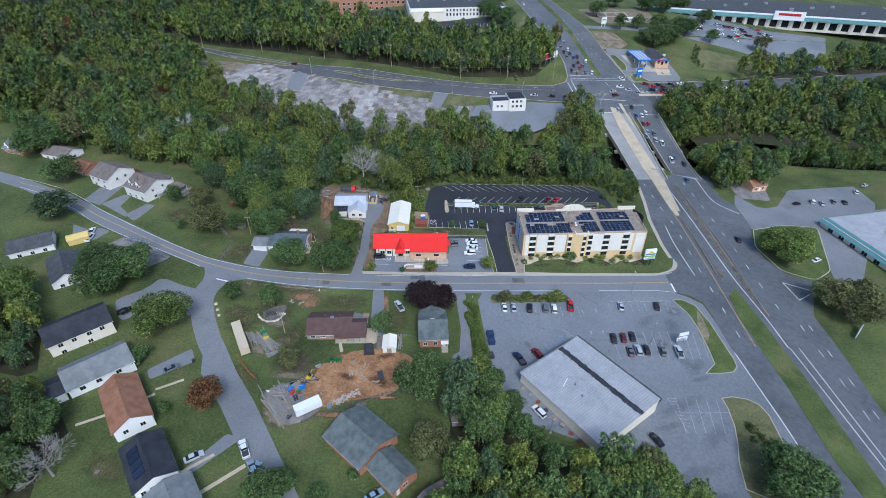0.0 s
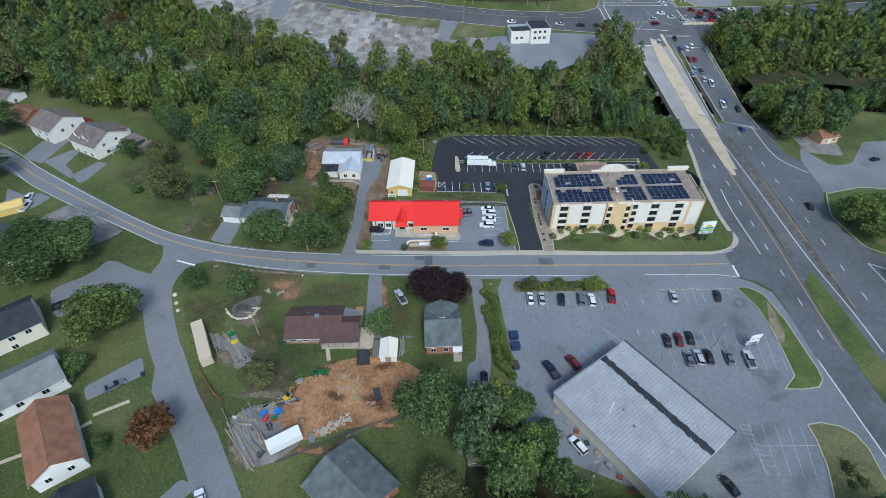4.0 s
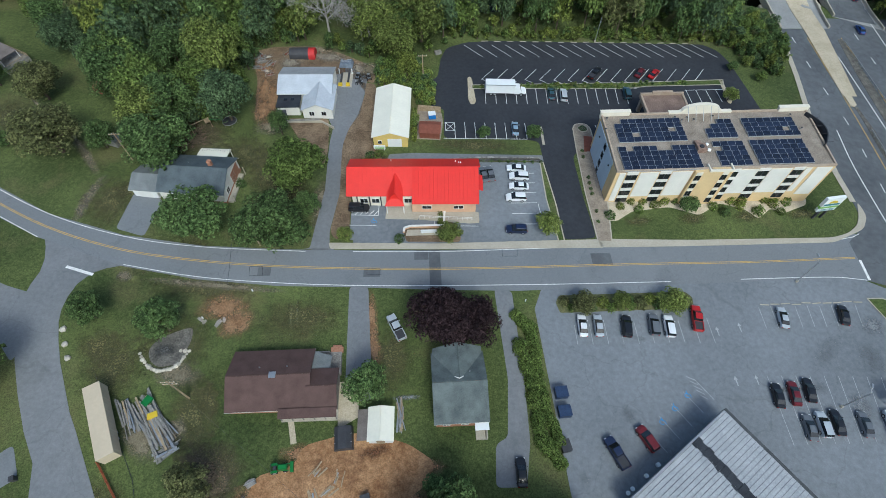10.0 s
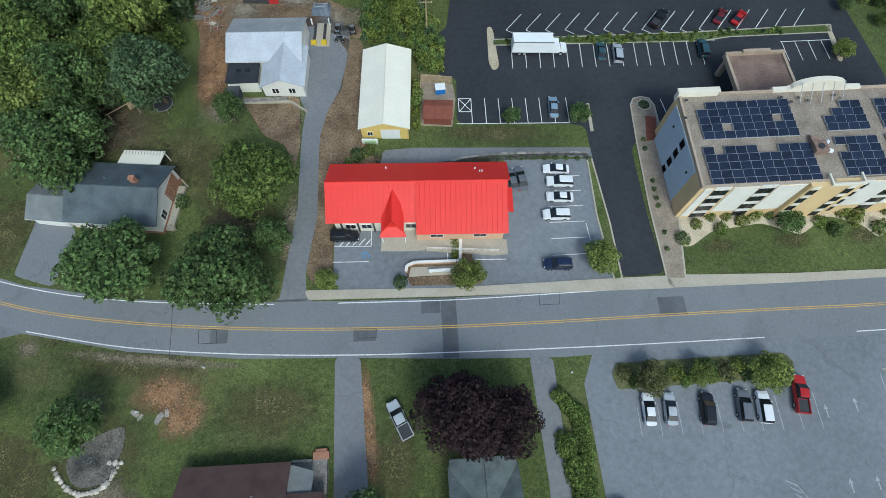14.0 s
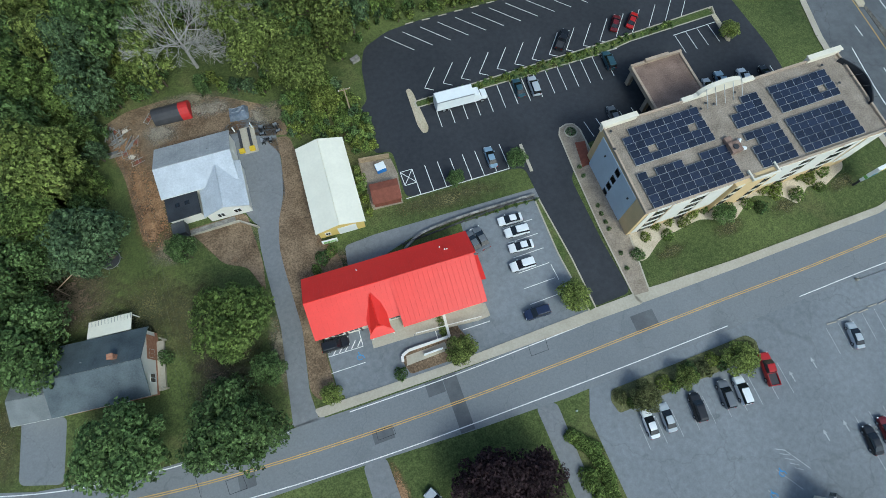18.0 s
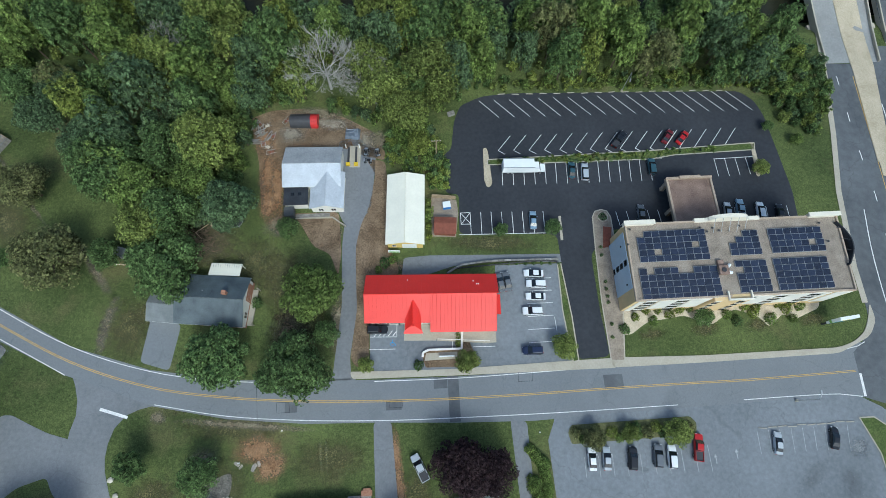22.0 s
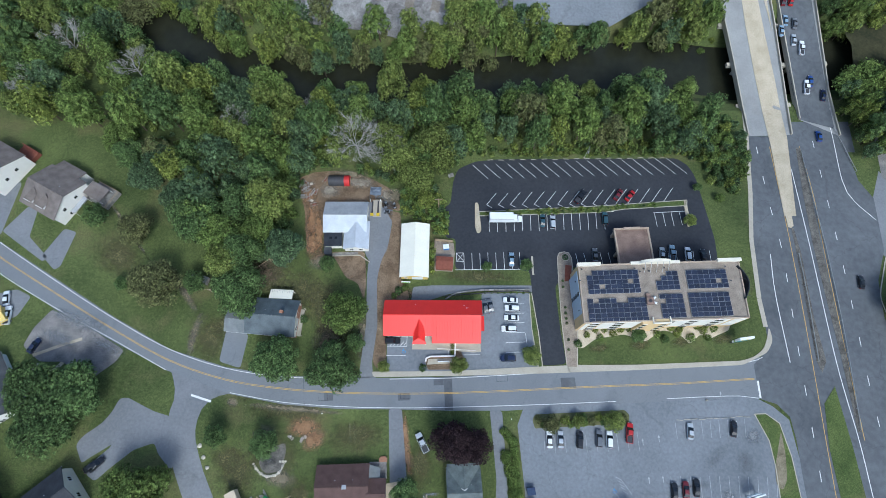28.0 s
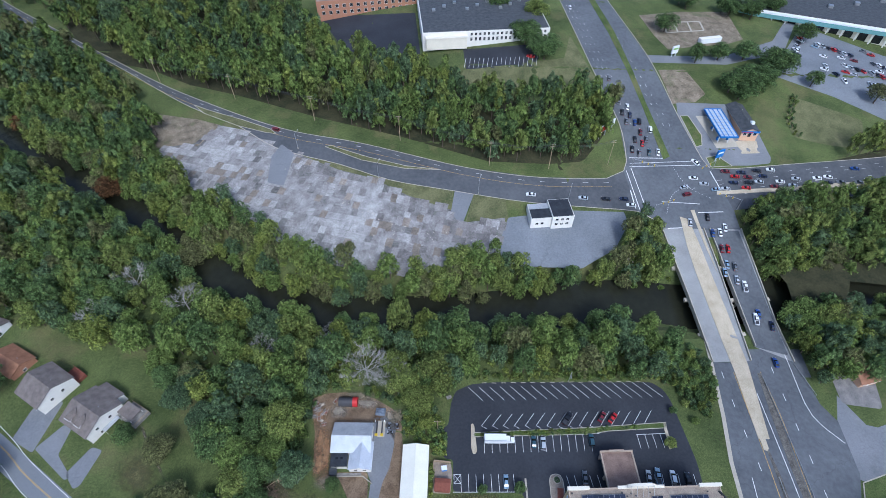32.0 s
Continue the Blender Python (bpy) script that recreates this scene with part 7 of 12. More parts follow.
for pts in GAS_ISLANDS:
    sheet("kerb_island", pts, "lawn", 0.17, "kerbed green island at the petrol station", "island", rounded=0.8)
    bm = bmesh.new()
    stripe(bm, pts + pts[:1], 0.5, 0.2)
    tagged(mesh_object("kerb", bm, "concrete"), "pale concrete kerb", "kerb", kind="structure")
sheet("concrete_pad", [(175.1, 243.9), (189.1, 244.9), (185.4, 231.8), (173.5, 230.9)], "concrete_tan", 0.06, "pale concrete pad over the fuel tanks", "pad", rounded=0.5)
sheet("concrete_pad", [(159.5, 271.0), (174.0, 271.0), (175.0, 238.0), (160.0, 236.0)], "concrete", 0.06, "pale concrete strip under the pumps", "pad", rounded=0.5)


# ---- plants ----
def leaf_cloud(rng, n, size, height=10.0, radius=4.5, lobes=16, low=0.28):
    """Corners of n leaf clumps (n, 4, 3) round the lobes of a crown that stands on the origin."""
    c = []
    for k in range(lobes):
        a, u = rng.uniform(0, math.tau), rng.uniform(-0.75, 1.0)
        r = math.sqrt(max(0.0, 1 - u * u)) * rng.uniform(0.42, 0.82)
        c.append((r * math.cos(a), r * math.sin(a), u * 0.62))
    c = np.array(c + [(0, 0, 0.25), (0, 0, -0.1)])
    lr = rng.uniform(0.2, 0.42, len(c))
    which = rng.choice(len(c), n, p=lr**2 / (lr**2).sum())
    d = rng.normal(size=(n, 3))
    d /= np.linalg.norm(d, axis=1)[:, None]
    d[:, 2] = np.where(d[:, 2] < -0.35, -d[:, 2], d[:, 2])
    p = c[which] + d * (lr[which] * rng.uniform(0.72, 1.08, n))[:, None]
    zc, zr = height * (1 + low) / 2, height * (1 - low) / 2
    p = np.stack([p[:, 0] * radius, p[:, 1] * radius, zc + p[:, 2] * zr / 0.95], 1)
    nrm = d + rng.normal(size=(n, 3)) * 0.42 + (0, 0, 0.75)
    nrm /= np.linalg.norm(nrm, axis=1)[:, None]
    t = np.cross(nrm, rng.normal(size=(n, 3)))
    t /= np.linalg.norm(t, axis=1)[:, None] + 1e-9
    b = np.cross(nrm, t)
    s = (size * rng.uniform(0.6, 1.3, n))[:, None]
    q = np.stack([p - t * s, p - b * s * 0.7, p + t * s, p + b * s * 0.7], 1)
    q[:, 0] -= nrm * s * 0.25
    q[:, 2] -= nrm * s * 0.25
    return q


def quads_mesh(name, q, materials, index=None):
    n = len(q)
    me = bpy.data.meshes.new(name)
    me.vertices.add(n * 4)
    me.vertices.foreach_set("co", q.reshape(-1).astype(np.float32))
    me.loops.add(n * 4)
    me.loops.foreach_set("vertex_index", np.arange(n * 4, dtype=np.int32))
    me.polygons.add(n)
    me.polygons.foreach_set("loop_start", np.arange(0, n * 4, 4, dtype=np.int32))
    for m_ in materials:
        me.materials.append(M[m_])
    if index is not None:
        me.polygons.foreach_set("material_index", index.astype(np.int32))
    me.update()
    me.validate()
    return me


def wood_frame(rng, height, spread, limbs, r0):
    """A tapered trunk with limbs."""
    bm = bmesh.new()
    top = height * 0.62
    tube(bm, (0, 0, -0.6), (0, 0, height * 0.3), r0, r0 * 0.75, 8)
    tube(bm, (0, 0, height * 0.3), (rng.uniform(-0.3, 0.3), rng.uniform(-0.3, 0.3), top), r0 * 0.75, r0 * 0.3, 7)
    for k in range(limbs):
        a = k * 2.4 + rng.uniform(-0.4, 0.4)
        z = height * rng.uniform(0.25, 0.5)
        e = (spread * 0.6 * math.cos(a), spread * 0.6 * math.sin(a), z + height * rng.uniform(0.15, 0.3))
        tube(bm, (0, 0, z), e, r0 * 0.4, r0 * 0.12, 5)
    return bm


LEAF_WORDS = {"a": "mid-green leafy", "b": "dark green leafy", "c": "yellow-green leafy", "d": "olive-brown early autumn", "e": "dark maroon-leaved", "f": "rust-orange autumn", "g": "bluish dark green", "h": "bright yellow-green"}
rng = np.random.default_rng(7)
CLOUDS = [leaf_cloud(np.random.default_rng(20 + k), 2800, 0.34, lobes=30 + 4 * (k % 4), low=0.08) for k in range(4)]
CLOUDS_BIG = [leaf_cloud(np.random.default_rng(25 + k), 6800, 0.25, lobes=40 + 6 * k, low=0.08) for k in range(2)]
CLOUDS_MID = [leaf_cloud(np.random.default_rng(40 + k), 1700, 0.4, lobes=24 + 6 * (k % 4), low=0.06) for k in range(6)]
CLOUDS_FAR = [leaf_cloud(np.random.default_rng(60 + k), 330, 0.85, lobes=18 + (k % 4), low=0.06) for k in range(5)]
CLOUDS_BANK = [leaf_cloud(np.random.default_rng(45 + k), 850, 0.54, lobes=24, low=0.06) for k in range(4)]
CLOUDS_THIN = [leaf_cloud(np.random.default_rng(65 + k), 240, 0.95, lobes=14, low=0.06) for k in range(4)]
CLOUDS_SHRUB = [leaf_cloud(np.random.default_rng(75 + k), 330, 0.95, lobes=22, low=0.0) for k in range(5)]
CLOUDS_HILL = [leaf_cloud(np.random.default_rng(70 + k), 110, 1.5, lobes=9, low=0.1) for k in range(4)]


def bush_cloud(rng, n, size):
    """A rounded shrub of small leaves, about 1.4 m high and 1.8 m wide."""
    d = rng.normal(size=(n, 3))
    d /= np.linalg.norm(d, axis=1)[:, None]
    d[:, 2] = np.abs(d[:, 2])
    p = d * (rng.uniform(0.72, 1.04, n) * (1 + 0.12 * np.sin(5 * d[:, 0] + 3 * d[:, 1])))[:, None] * (0.88, 0.88, 1.25) + (0, 0, 0.06)
    nrm = d + rng.normal(size=(n, 3)) * 0.4 + (0, 0, 0.4)
    nrm /= np.linalg.norm(nrm, axis=1)[:, None]
    t = np.cross(nrm, rng.normal(size=(n, 3)))
    t /= np.linalg.norm(t, axis=1)[:, None] + 1e-9
    b = np.cross(nrm, t)
    s = (size * rng.uniform(0.6, 1.3, n))[:, None]
    return np.stack([p - t * s, p - b * s * 0.7, p + t * s, p + b * s * 0.7], 1)


CLOUDS_BUSH = [bush_cloud(np.random.default_rng(80 + k), 340, 0.15) for k in range(3)]
tree_proto = {}
for leaf in "abcdefgh":
    for k in range(3 if leaf in "abcd" else 1):
        t = thing("tree", pose(0, 0, -200 - k), "", "tree")
        part("trunk", wood_frame(np.random.default_rng(k), 10.0, 4.5, 5, 0.26), "bark", t)
        crown = new("crown", quads_mesh("crown", CLOUDS[k], ["leaf_" + leaf]))
        crown.parent = t
        tree_proto[leaf, k] = t
    for k in range(2 if leaf in "abcdeg" else 0):
        t = thing("tree", pose(0, 0, -210 - k), "", "tree")
        part("trunk", wood_frame(np.random.default_rng(9 + k), 10.0, 4.5, 6, 0.3), "bark", t)
        crown = new("crown", quads_mesh("crown", CLOUDS_BIG[k], ["leaf_" + leaf]))
        crown.parent = t
        tree_proto[leaf, "big", k] = t
    b_ = new("bush", quads_mesh("bush", CLOUDS_BUSH[len(tree_proto) % 3], ["leaf_" + leaf]))
    tree_proto[leaf, "bush"] = b_


def plant_tree(x, y, r, leaf, k, words="", group="", tall=1.0):
    s = r / 4.3
    h = (1.12 * s**0.75 if -90 < x < -12 and y > 40 else min(0.92 * s**0.65, 1.2)) * tall * float(rng.uniform(0.94, 1.06))
    m_ = Matrix.Translation((x, y, terrain(x, y))) @ pose(0, 0, 0, 0, 0, float(rng.uniform(0, 360))) @ Matrix.Diagonal((s, s, h, 1))
    big = r > 4.4 and leaf in "abcdeg" and abs(x) < 130 and y < 110
    t = copy_thing(tree_proto[(leaf, "big", k % 2) if big else (leaf, k)], m_)
    return tagged(t, words or LEAF_WORDS[leaf] + " deciduous tree with a full crown", "tree", group)


for i, (x, y, r, leaf) in enumerate(TREES):
    if r > 1.0:
        if r > 9.5:
            for a in (0.4, 2.5, 4.6):
                plant_tree(x + 0.45 * r * math.cos(a), y + 0.45 * r * math.sin(a), r * 0.62, leaf, i % 3 if leaf in "abcd" else 0)
            continue
        size = "large" if r > 6 else "small" if r < 3 else "mid-sized"
        plant_tree(x, y, r, leaf, i % 3 if leaf in "abcd" else 0, size + " " + LEAF_WORDS[leaf] + " tree standing in grass")
for x, y, r, leaf in BUSHES:
    if r > 1.9:
        plant_tree(x, y, r * (0.3 if x > 70 else 0.9), leaf, 0 if leaf in "ef" else int(x) % 3, "small " + LEAF_WORDS[leaf] + " bushy tree beside a kerb", tall=0.62)
    elif r > 0.35:
        leaf = "h" if leaf == "c" else "a" if 25 < x < 80 and 10 < y < 22 and int(x) % 3 else leaf
        s = r / 0.95
        o = copy_thing(tree_proto[leaf, "bush"], Matrix.Translation((x, y, gz(x) + 0.03)) @ pose(0, 0, 0, 0, 0, float(rng.uniform(0, 360))) @ Matrix.Diagonal((s, s, s * 0.9 if s < 2 else s * 0.75, 1)))
        tagged(o, LEAF_WORDS[leaf] + " rounded shrub in a planting bed", "shrub")
for k, (x, y) in enumerate(PLANTERS + HEDGE_N + [(-11.9, 13.6 + 0.95 * k) for k in range(4)]):
    s = 0.5 if k < 16 else 0.62
    o = copy_thing(tree_proto["b" if k < 16 else "c", "bush"], Matrix.Translation((x, y, gz(x) + (0.17 if k < 8 else 0.02 if k < 16 else 0.1))) @ pose(0, 0, 0, 0, 0, 50 * k) @ Matrix.Diagonal((s, s, s * 1.1, 1)))
    tagged(o, "small clipped shrub in a planting strip" if k < 16 else "yellow-green clipped shrub behind the low wall", "shrub", "clipped shrubs")
for o in list(tree_proto.values()):
    for c in (*o.children, o):
        bpy.data.objects.remove(c)


def bare_tree(x, y, r):
    r_ = np.random.default_rng(int(x * 7 + y) % 9999)
    bm = bmesh.new()
    near = r > 6.5 and y < 90

    def grow(p, d, length, rad, depth):
        q = p + d * length
        tube(bm, p, q, max(rad, 0.022), max(rad * 0.68, 0.016), 5 if depth > 3 else 3, cap=False)
        if depth == 0:
            return
        for _ in range(3):
            n = (d + Vector(r_.normal(size=3)) * 0.4 + Vector((0, 0, 0.08))).normalized()
            grow(q if r_.random() < 0.5 else p + d * length * r_.uniform(0.45, 0.9), n, length * r_.uniform(0.62, 0.86), rad * 0.56, depth - 1)

    h = 6.0 + r * 1.2
    tube(bm, (0, 0, -0.5), (0, 0, h * 0.42), 0.22 + r * 0.015, 0.16, 7)
    for k in range(9 if near else 5):
        a = k * 2.4 + r_.uniform(-0.3, 0.3)
        flat = r_.uniform(0.7, 1.5)
        grow(Vector((0, 0, h * (0.24 + 0.02 * k))), Vector((math.cos(a) * flat, math.sin(a) * flat, 0.9)).normalized(), r * 0.34, 0.12, 5)
    t = thing("bare_tree", Matrix.Translation((x, y, terrain(x, y))), "grey leafless tree with fine pale branches", "tree", "bare trees")
    part("crown", bm, "bark_pale", t)


for x, y, r in BARE:
    bare_tree(x, y, r)

BLOCKED = [STREET, SIDE_W + SIDE_E[::-1], RED_LOT, HOTEL_LOT, STORE_LOT, HWY_SOUTH, JUNCTION, PIKE_N + PIKE_S[::-1], SLAB, WHITE_LOT, OFFICE_LOT, OFFICE_LOT2, GAS_LOT, DRIVE_GRAVEL, DIRT_N, DRIVE_CUL,
           CROSS_E_N + [(700, 330), (700, 280)] + CROSS_E_S[::-1], BR_W + BR_2E[::-1], MALL_LOT, NORTH_W + NORTH_E[::-1]]


def scatter(poly, spacing, rng, margin=1.5, blocked=True):
    xs, ys = [p[0] for p in poly], [p[1] for p in poly]
    cell, out = {}, []
    near = [b for b in BLOCKED if blocked and max(p[0] for p in b) > min(xs) - 5 and min(p[0] for p in b) < max(xs) + 5]
    tries = int((max(xs) - min(xs)) * (max(ys) - min(ys)) / spacing**2 * 5)
    for _ in range(tries):
        x, y = rng.uniform(min(xs), max(xs)), rng.uniform(min(ys), max(ys))
        k = (int(x // spacing), int(y // spacing))
        if not inside(x, y, poly) or any((x - a) ** 2 + (y - b) ** 2 < spacing**2 for i in (-1, 0, 1) for j in (-1, 0, 1) for a, b in cell.get((k[0] + i, k[1] + j), ())):
            continue
        if any(inside(x + dx, y + dy, b) for b in near for dx, dy in ((margin, 0), (-margin, 0), (0, margin), (0, -margin))):
            continue
        cell.setdefault(k, []).append((x, y))
        out.append((x, y))
    return out


def forest(name, poly, clouds, spacing, size, mix_, label, seed, river=0.5, skip=(), tall=1.45):
    """Many trees as one mesh; mix_: weights of the leaf kinds a to d and f."""
    r_ = np.random.default_rng(seed)
    kinds = "abcdfgh"
    mix_ = mix_ if len(mix_) == 7 else (*mix_, 1.3, 0.9)
    parts, idx = [], []
    for x, y in scatter(poly, spacing, r_, blocked=name != "shrubs"):
        if 60 < y < 480 and gap_to(x, y, RIVER_BOX) < RIVER_HALF + river - 1:
            continue
        if any((x - a) ** 2 + (y - b) ** 2 < (0.6 * c) ** 2 for a, b, c in BARE):
            continue
        if x < -120 and gap_to(x, y, PIKE_S) < 11 or any(inside(x, y, b) for b in skip):
            continue
        q = clouds[r_.integers(len(clouds))]
        s, a = size * r_.uniform(0.72, 1.22), r_.uniform(0, math.tau)
        rot = np.array([[math.cos(a), -math.sin(a), 0], [math.sin(a), math.cos(a), 0], [0, 0, tall * r_.uniform(0.82, 1.22)]])
        parts.append((q @ rot.T) * s + (x, y, terrain(x, y) - 0.5))
        k = r_.choice(7, p=np.array(mix_) / sum(mix_))
        idx.append(np.where(r_.random(len(q)) < 0.95, k, r_.integers(0, 3, len(q))))
        h = 5.0 * s
        base = np.array([(0.22 * math.cos(t), 0.22 * math.sin(t)) for t in (0, 1.57, 3.14, 4.71)])
        z = terrain(x, y) - 0.6
        tr = np.array([[(*(base[i] * 1.2 + (x, y)), z), (*(base[(i + 1) % 4] * 1.2 + (x, y)), z), (*(base[(i + 1) % 4] * 0.7 + (x, y)), z + h), (*(base[i] * 0.7 + (x, y)), z + h)] for i in range(4)])
        parts.append(tr)
        idx.append(np.full(4, 7))
    me = quads_mesh(name, np.concatenate(parts), ["leaf_" + k for k in kinds] + ["bark"], np.concatenate(idx))
    return tagged(new(name, me), label, "woods", kind="stuff")


forest("woods", WOOD_SOUTH, CLOUDS_MID, 6.2, 1.2, (3.6, 3.2, 1.5, 0.5, 0.0, 2.2, 0.9), "dense mixed green and olive woods along the river", 1, river=-3.0)
forest("woods", WOOD_BANK, CLOUDS_BANK, 5.4, 1.05, (2.5, 1.0, 4.2, 1.4, 0.0), "yellowing trees on the far river bank", 2, river=-2.5)
forest("woods", [(-290, 150), (-100, 92), (-50, 120), (-30, 135), (-110, 190), (-270, 290)], CLOUDS_BANK, 5.0, 0.85, (3, 3, 2, 0.8, 0), "mixed woods closing in on the narrow river", 11, river=3.0, skip=(WOOD_SOUTH, WOOD_BANK), tall=1.15)
forest("woods", [(x, max(y, 76.0)) for x, y in BANK_SE], CLOUDS_BANK, 3.2, 0.55, (3, 3, 1, 0.4, 0), "bushy trees beside the bridge end", 12, river=-8, tall=1.0)
forest("woods", BANK_NE, CLOUDS_BANK, 3.4, 0.45, (3, 2, 2, 0.4, 0), "bushy growth below the bridge", 13, river=0.0, tall=1.0)
forest("woods", EAST_EDGE, CLOUDS_BANK, 5.0, 0.85, (3, 3, 2, 0.5, 0), "dense green trees against the bridge road", 14)
forest("woods", EAST_EDGE2, CLOUDS_BANK, 4.6, 0.8, (3, 3, 1.5, 0.5, 0), "green riverside trees east of the bridge", 15)
# more bluish leaf_g in these far mixes stands in for distance haze
forest("woods", WOOD_NORTH, CLOUDS_THIN, 6.4, 1.2, (4, 2.4, 1.6, 0.6, 0.0, 2.6, 0.8), "dense dark green woods north of the road", 3, skip=(CORRIDOR,))
forest("woods", WOOD_WEST, CLOUDS_THIN, 6.4, 1.25, (3, 2, 1.6, 1.6, 0.06, 2.6, 0.8), "mixed woods with brown patches on the slope", 4)
forest("woods", WOOD_FAR, CLOUDS_HILL, 11.5, 1.7, (4, 2, 1.6, 0.6, 0.0, 2.6, 0.8), "distant dark green wooded hillside", 5)
forest("woods", WOOD_EAST, CLOUDS_FAR, 5.6, 1.05, (3, 3, 2.2, 0.5, 0.0), "green woods beside the highway", 6)
forest("woods", WOOD_LOW, CLOUDS_MID, 5.0, 0.9, (3, 4, 1, 0.3, 0), "dark green trees behind the store", 7)
forest("woods", WOOD_LOW2, CLOUDS_MID, 4.6, 0.8, (2, 4, 1, 0.8, 0), "dark trees beside the lot exit", 8)
forest("woods", WOOD_LEFT, CLOUDS_MID, 4.8, 0.9, (3, 4, 0.5, 0.2, 0), "dark green trees behind houses", 9)
forest("woods", WOOD_LEFT2, CLOUDS_MID, 4.8, 0.8, (3, 4, 0.5, 0.5, 0), "dark green trees behind houses", 10)
forest("woods", [(139.0, 106.0), (160.0, 112.0), (177.3, 119.0), (196.0, 118.0), (186.0, 104.0), (160.0, 80.0), (140.0, 82.0)], CLOUDS_BANK, 5.0, 0.9, (3, 3, 1.5, 0.5, 0), "green trees on the bank east of the bridge", 24, river=-4)
forest("woods", [(183.6, 108.0), (209.7, 104.0), (240.0, 102.0), (330.0, 112.0), (330.0, 136.0), (258.2, 132.0), (234.3, 132.0), (196.0, 126.0)], CLOUDS_BANK, 5.4, 1.0, (3, 3, 1.5, 0.5, 0), "green trees along the eastern river bend", 25, river=-4)
forest("shrubs", [(79.0, 81.0), (78.5, 92.0), (92.0, 94.0), (92.0, 78.0), (84.0, 70.0), (80.5, 70.0)], CLOUDS_BANK, 2.6, 0.36, (3, 3, 1, 0.2, 0), "dense green shrubs at the lot corner by the bridge", 16, river=-8, tall=1.0)
forest("shrubs", [(76.1, 83.8), (91.0, 90.7), (97.3, 88.8), (94.3, 75.0), (89.5, 65.1), (83.0, 68.4), (80.0, 75.1)], CLOUDS_SHRUB, 1.9, 0.36, (3, 2.4, 1.0, 0.4, 0, 0.8, 1.0), "dense green bushes between lot and highway", 26, river=-8, tall=1.2)
forest("shrubs", SHRUB_SHED, CLOUDS_SHRUB, 1.25, 0.27, (3, 2.0, 1.4, 0.1, 0, 0.6, 1.8), "dense green bushes between shed and lot", 18, river=-8, tall=1.25)
forest("shrubs", SHRUB_YARD, CLOUDS_SHRUB, 2.1, 0.40, (3, 3, 1.2, 0.6, 0, 1.2, 1.0), "tangled green bushes behind the dirt yard", 20, river=-8, tall=1.3)
forest("shrubs", SHRUB_GROVE, CLOUDS_SHRUB, 2.6, 0.46, (3, 3.4, 0.8, 0.4, 0, 1.4, 0.5), "dark green bushes under the grove", 21, river=-8, tall=1.3)
forest("shrubs", [(1.0, 58.6), (1.0, 60.0), (30.0, 61.0), (42.0, 61.7), (60.0, 62.6), (60.0, 61.2), (48.5, 60.4), (41.6, 59.3)], CLOUDS_SHRUB, 0.85, 0.14, (3, 3, 1, 0.4, 0, 1.0, 0.6), "low overgrown plants on the strip between stalls", 19, river=-8, tall=0.9)
forest("shrubs", [(-6.0, 80.5), (72.0, 81.2), (77.0, 78.6), (80.0, 84.0), (70.0, 86.0), (-6.0, 84.0)], CLOUDS_HILL, 1.7, 0.27, (3, 1, 2, 0.2, 0, 0.3, 3), "low bright green shrubs between lot and woods", 17, river=-8, tall=1.0)
forest("shrubs", [(-150, 222), (-100, 218), (-50, 196), (-10, 172), (16, 168), (14, 152), (-24, 140), (-60, 144), (-100, 172)], CLOUDS_HILL, 5.5, 0.06, (1, 0.5, 2, 2.5, 0, 0.2, 0.6), "scattered dry weeds in the joints of the slab", 22, river=-8, tall=0.6)
forest("shrubs", [(216.4, 249.0), (219.1, 266.3), (238.7, 299.6), (242.0, 297.0), (223.0, 265.0), (220.0, 250.0)], CLOUDS_HILL, 2.4, 0.3, (2, 3, 0.5, 0.2, 0), "dark green hedge round a rough field", 23, river=-8, tall=1.0)
for i, (poly, words) in enumerate(((WOOD_SOUTH, "leafy undergrowth under the riverside trees"), (WOOD_BANK, "bushy undergrowth on the river bank"))):
    forest("undergrowth", poly, CLOUDS_HILL, 3.5, 0.36, (3, 3, 2, 1, 0), words, 30 + i, river=4.5, tall=1.0)
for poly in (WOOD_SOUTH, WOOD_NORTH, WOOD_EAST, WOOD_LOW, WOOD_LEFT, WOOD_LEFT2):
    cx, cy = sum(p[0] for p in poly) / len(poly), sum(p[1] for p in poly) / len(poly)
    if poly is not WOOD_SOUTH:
        sheet("forest_floor", poly, "forest_floor", 0.02, "dark ground sheet under the trees", "ground", thick=0.01)
hedge_bm = []
r_ = np.random.default_rng(5)
for k in range(60):
    t = k / 59
    i = t * 3
    a, b = mix(HEDGE[min(int(i), 3)], HEDGE[min(int(i) + 1, 3)] if int(i) < 3 else HEDGE[3], i - int(i)), mix(HEDGE[7 - min(int(i), 2)], HEDGE[7 - min(int(i) + 1, 3)], i - int(i) if int(i) < 3 else 1)
    for u in (0.25, 0.7):
        x, y = mix(a, b, u)
        q = CLOUDS_BUSH[r_.integers(3)]
        hedge_bm.append(q * r_.uniform(0.9, 1.5) + (x + r_.uniform(-0.5, 0.5), y, gz(x)))
tagged(new("hedge", quads_mesh("hedge", np.concatenate(hedge_bm), ["leaf_a"])), "long overgrown green hedge beside a driveway", "hedge", kind="stuff")


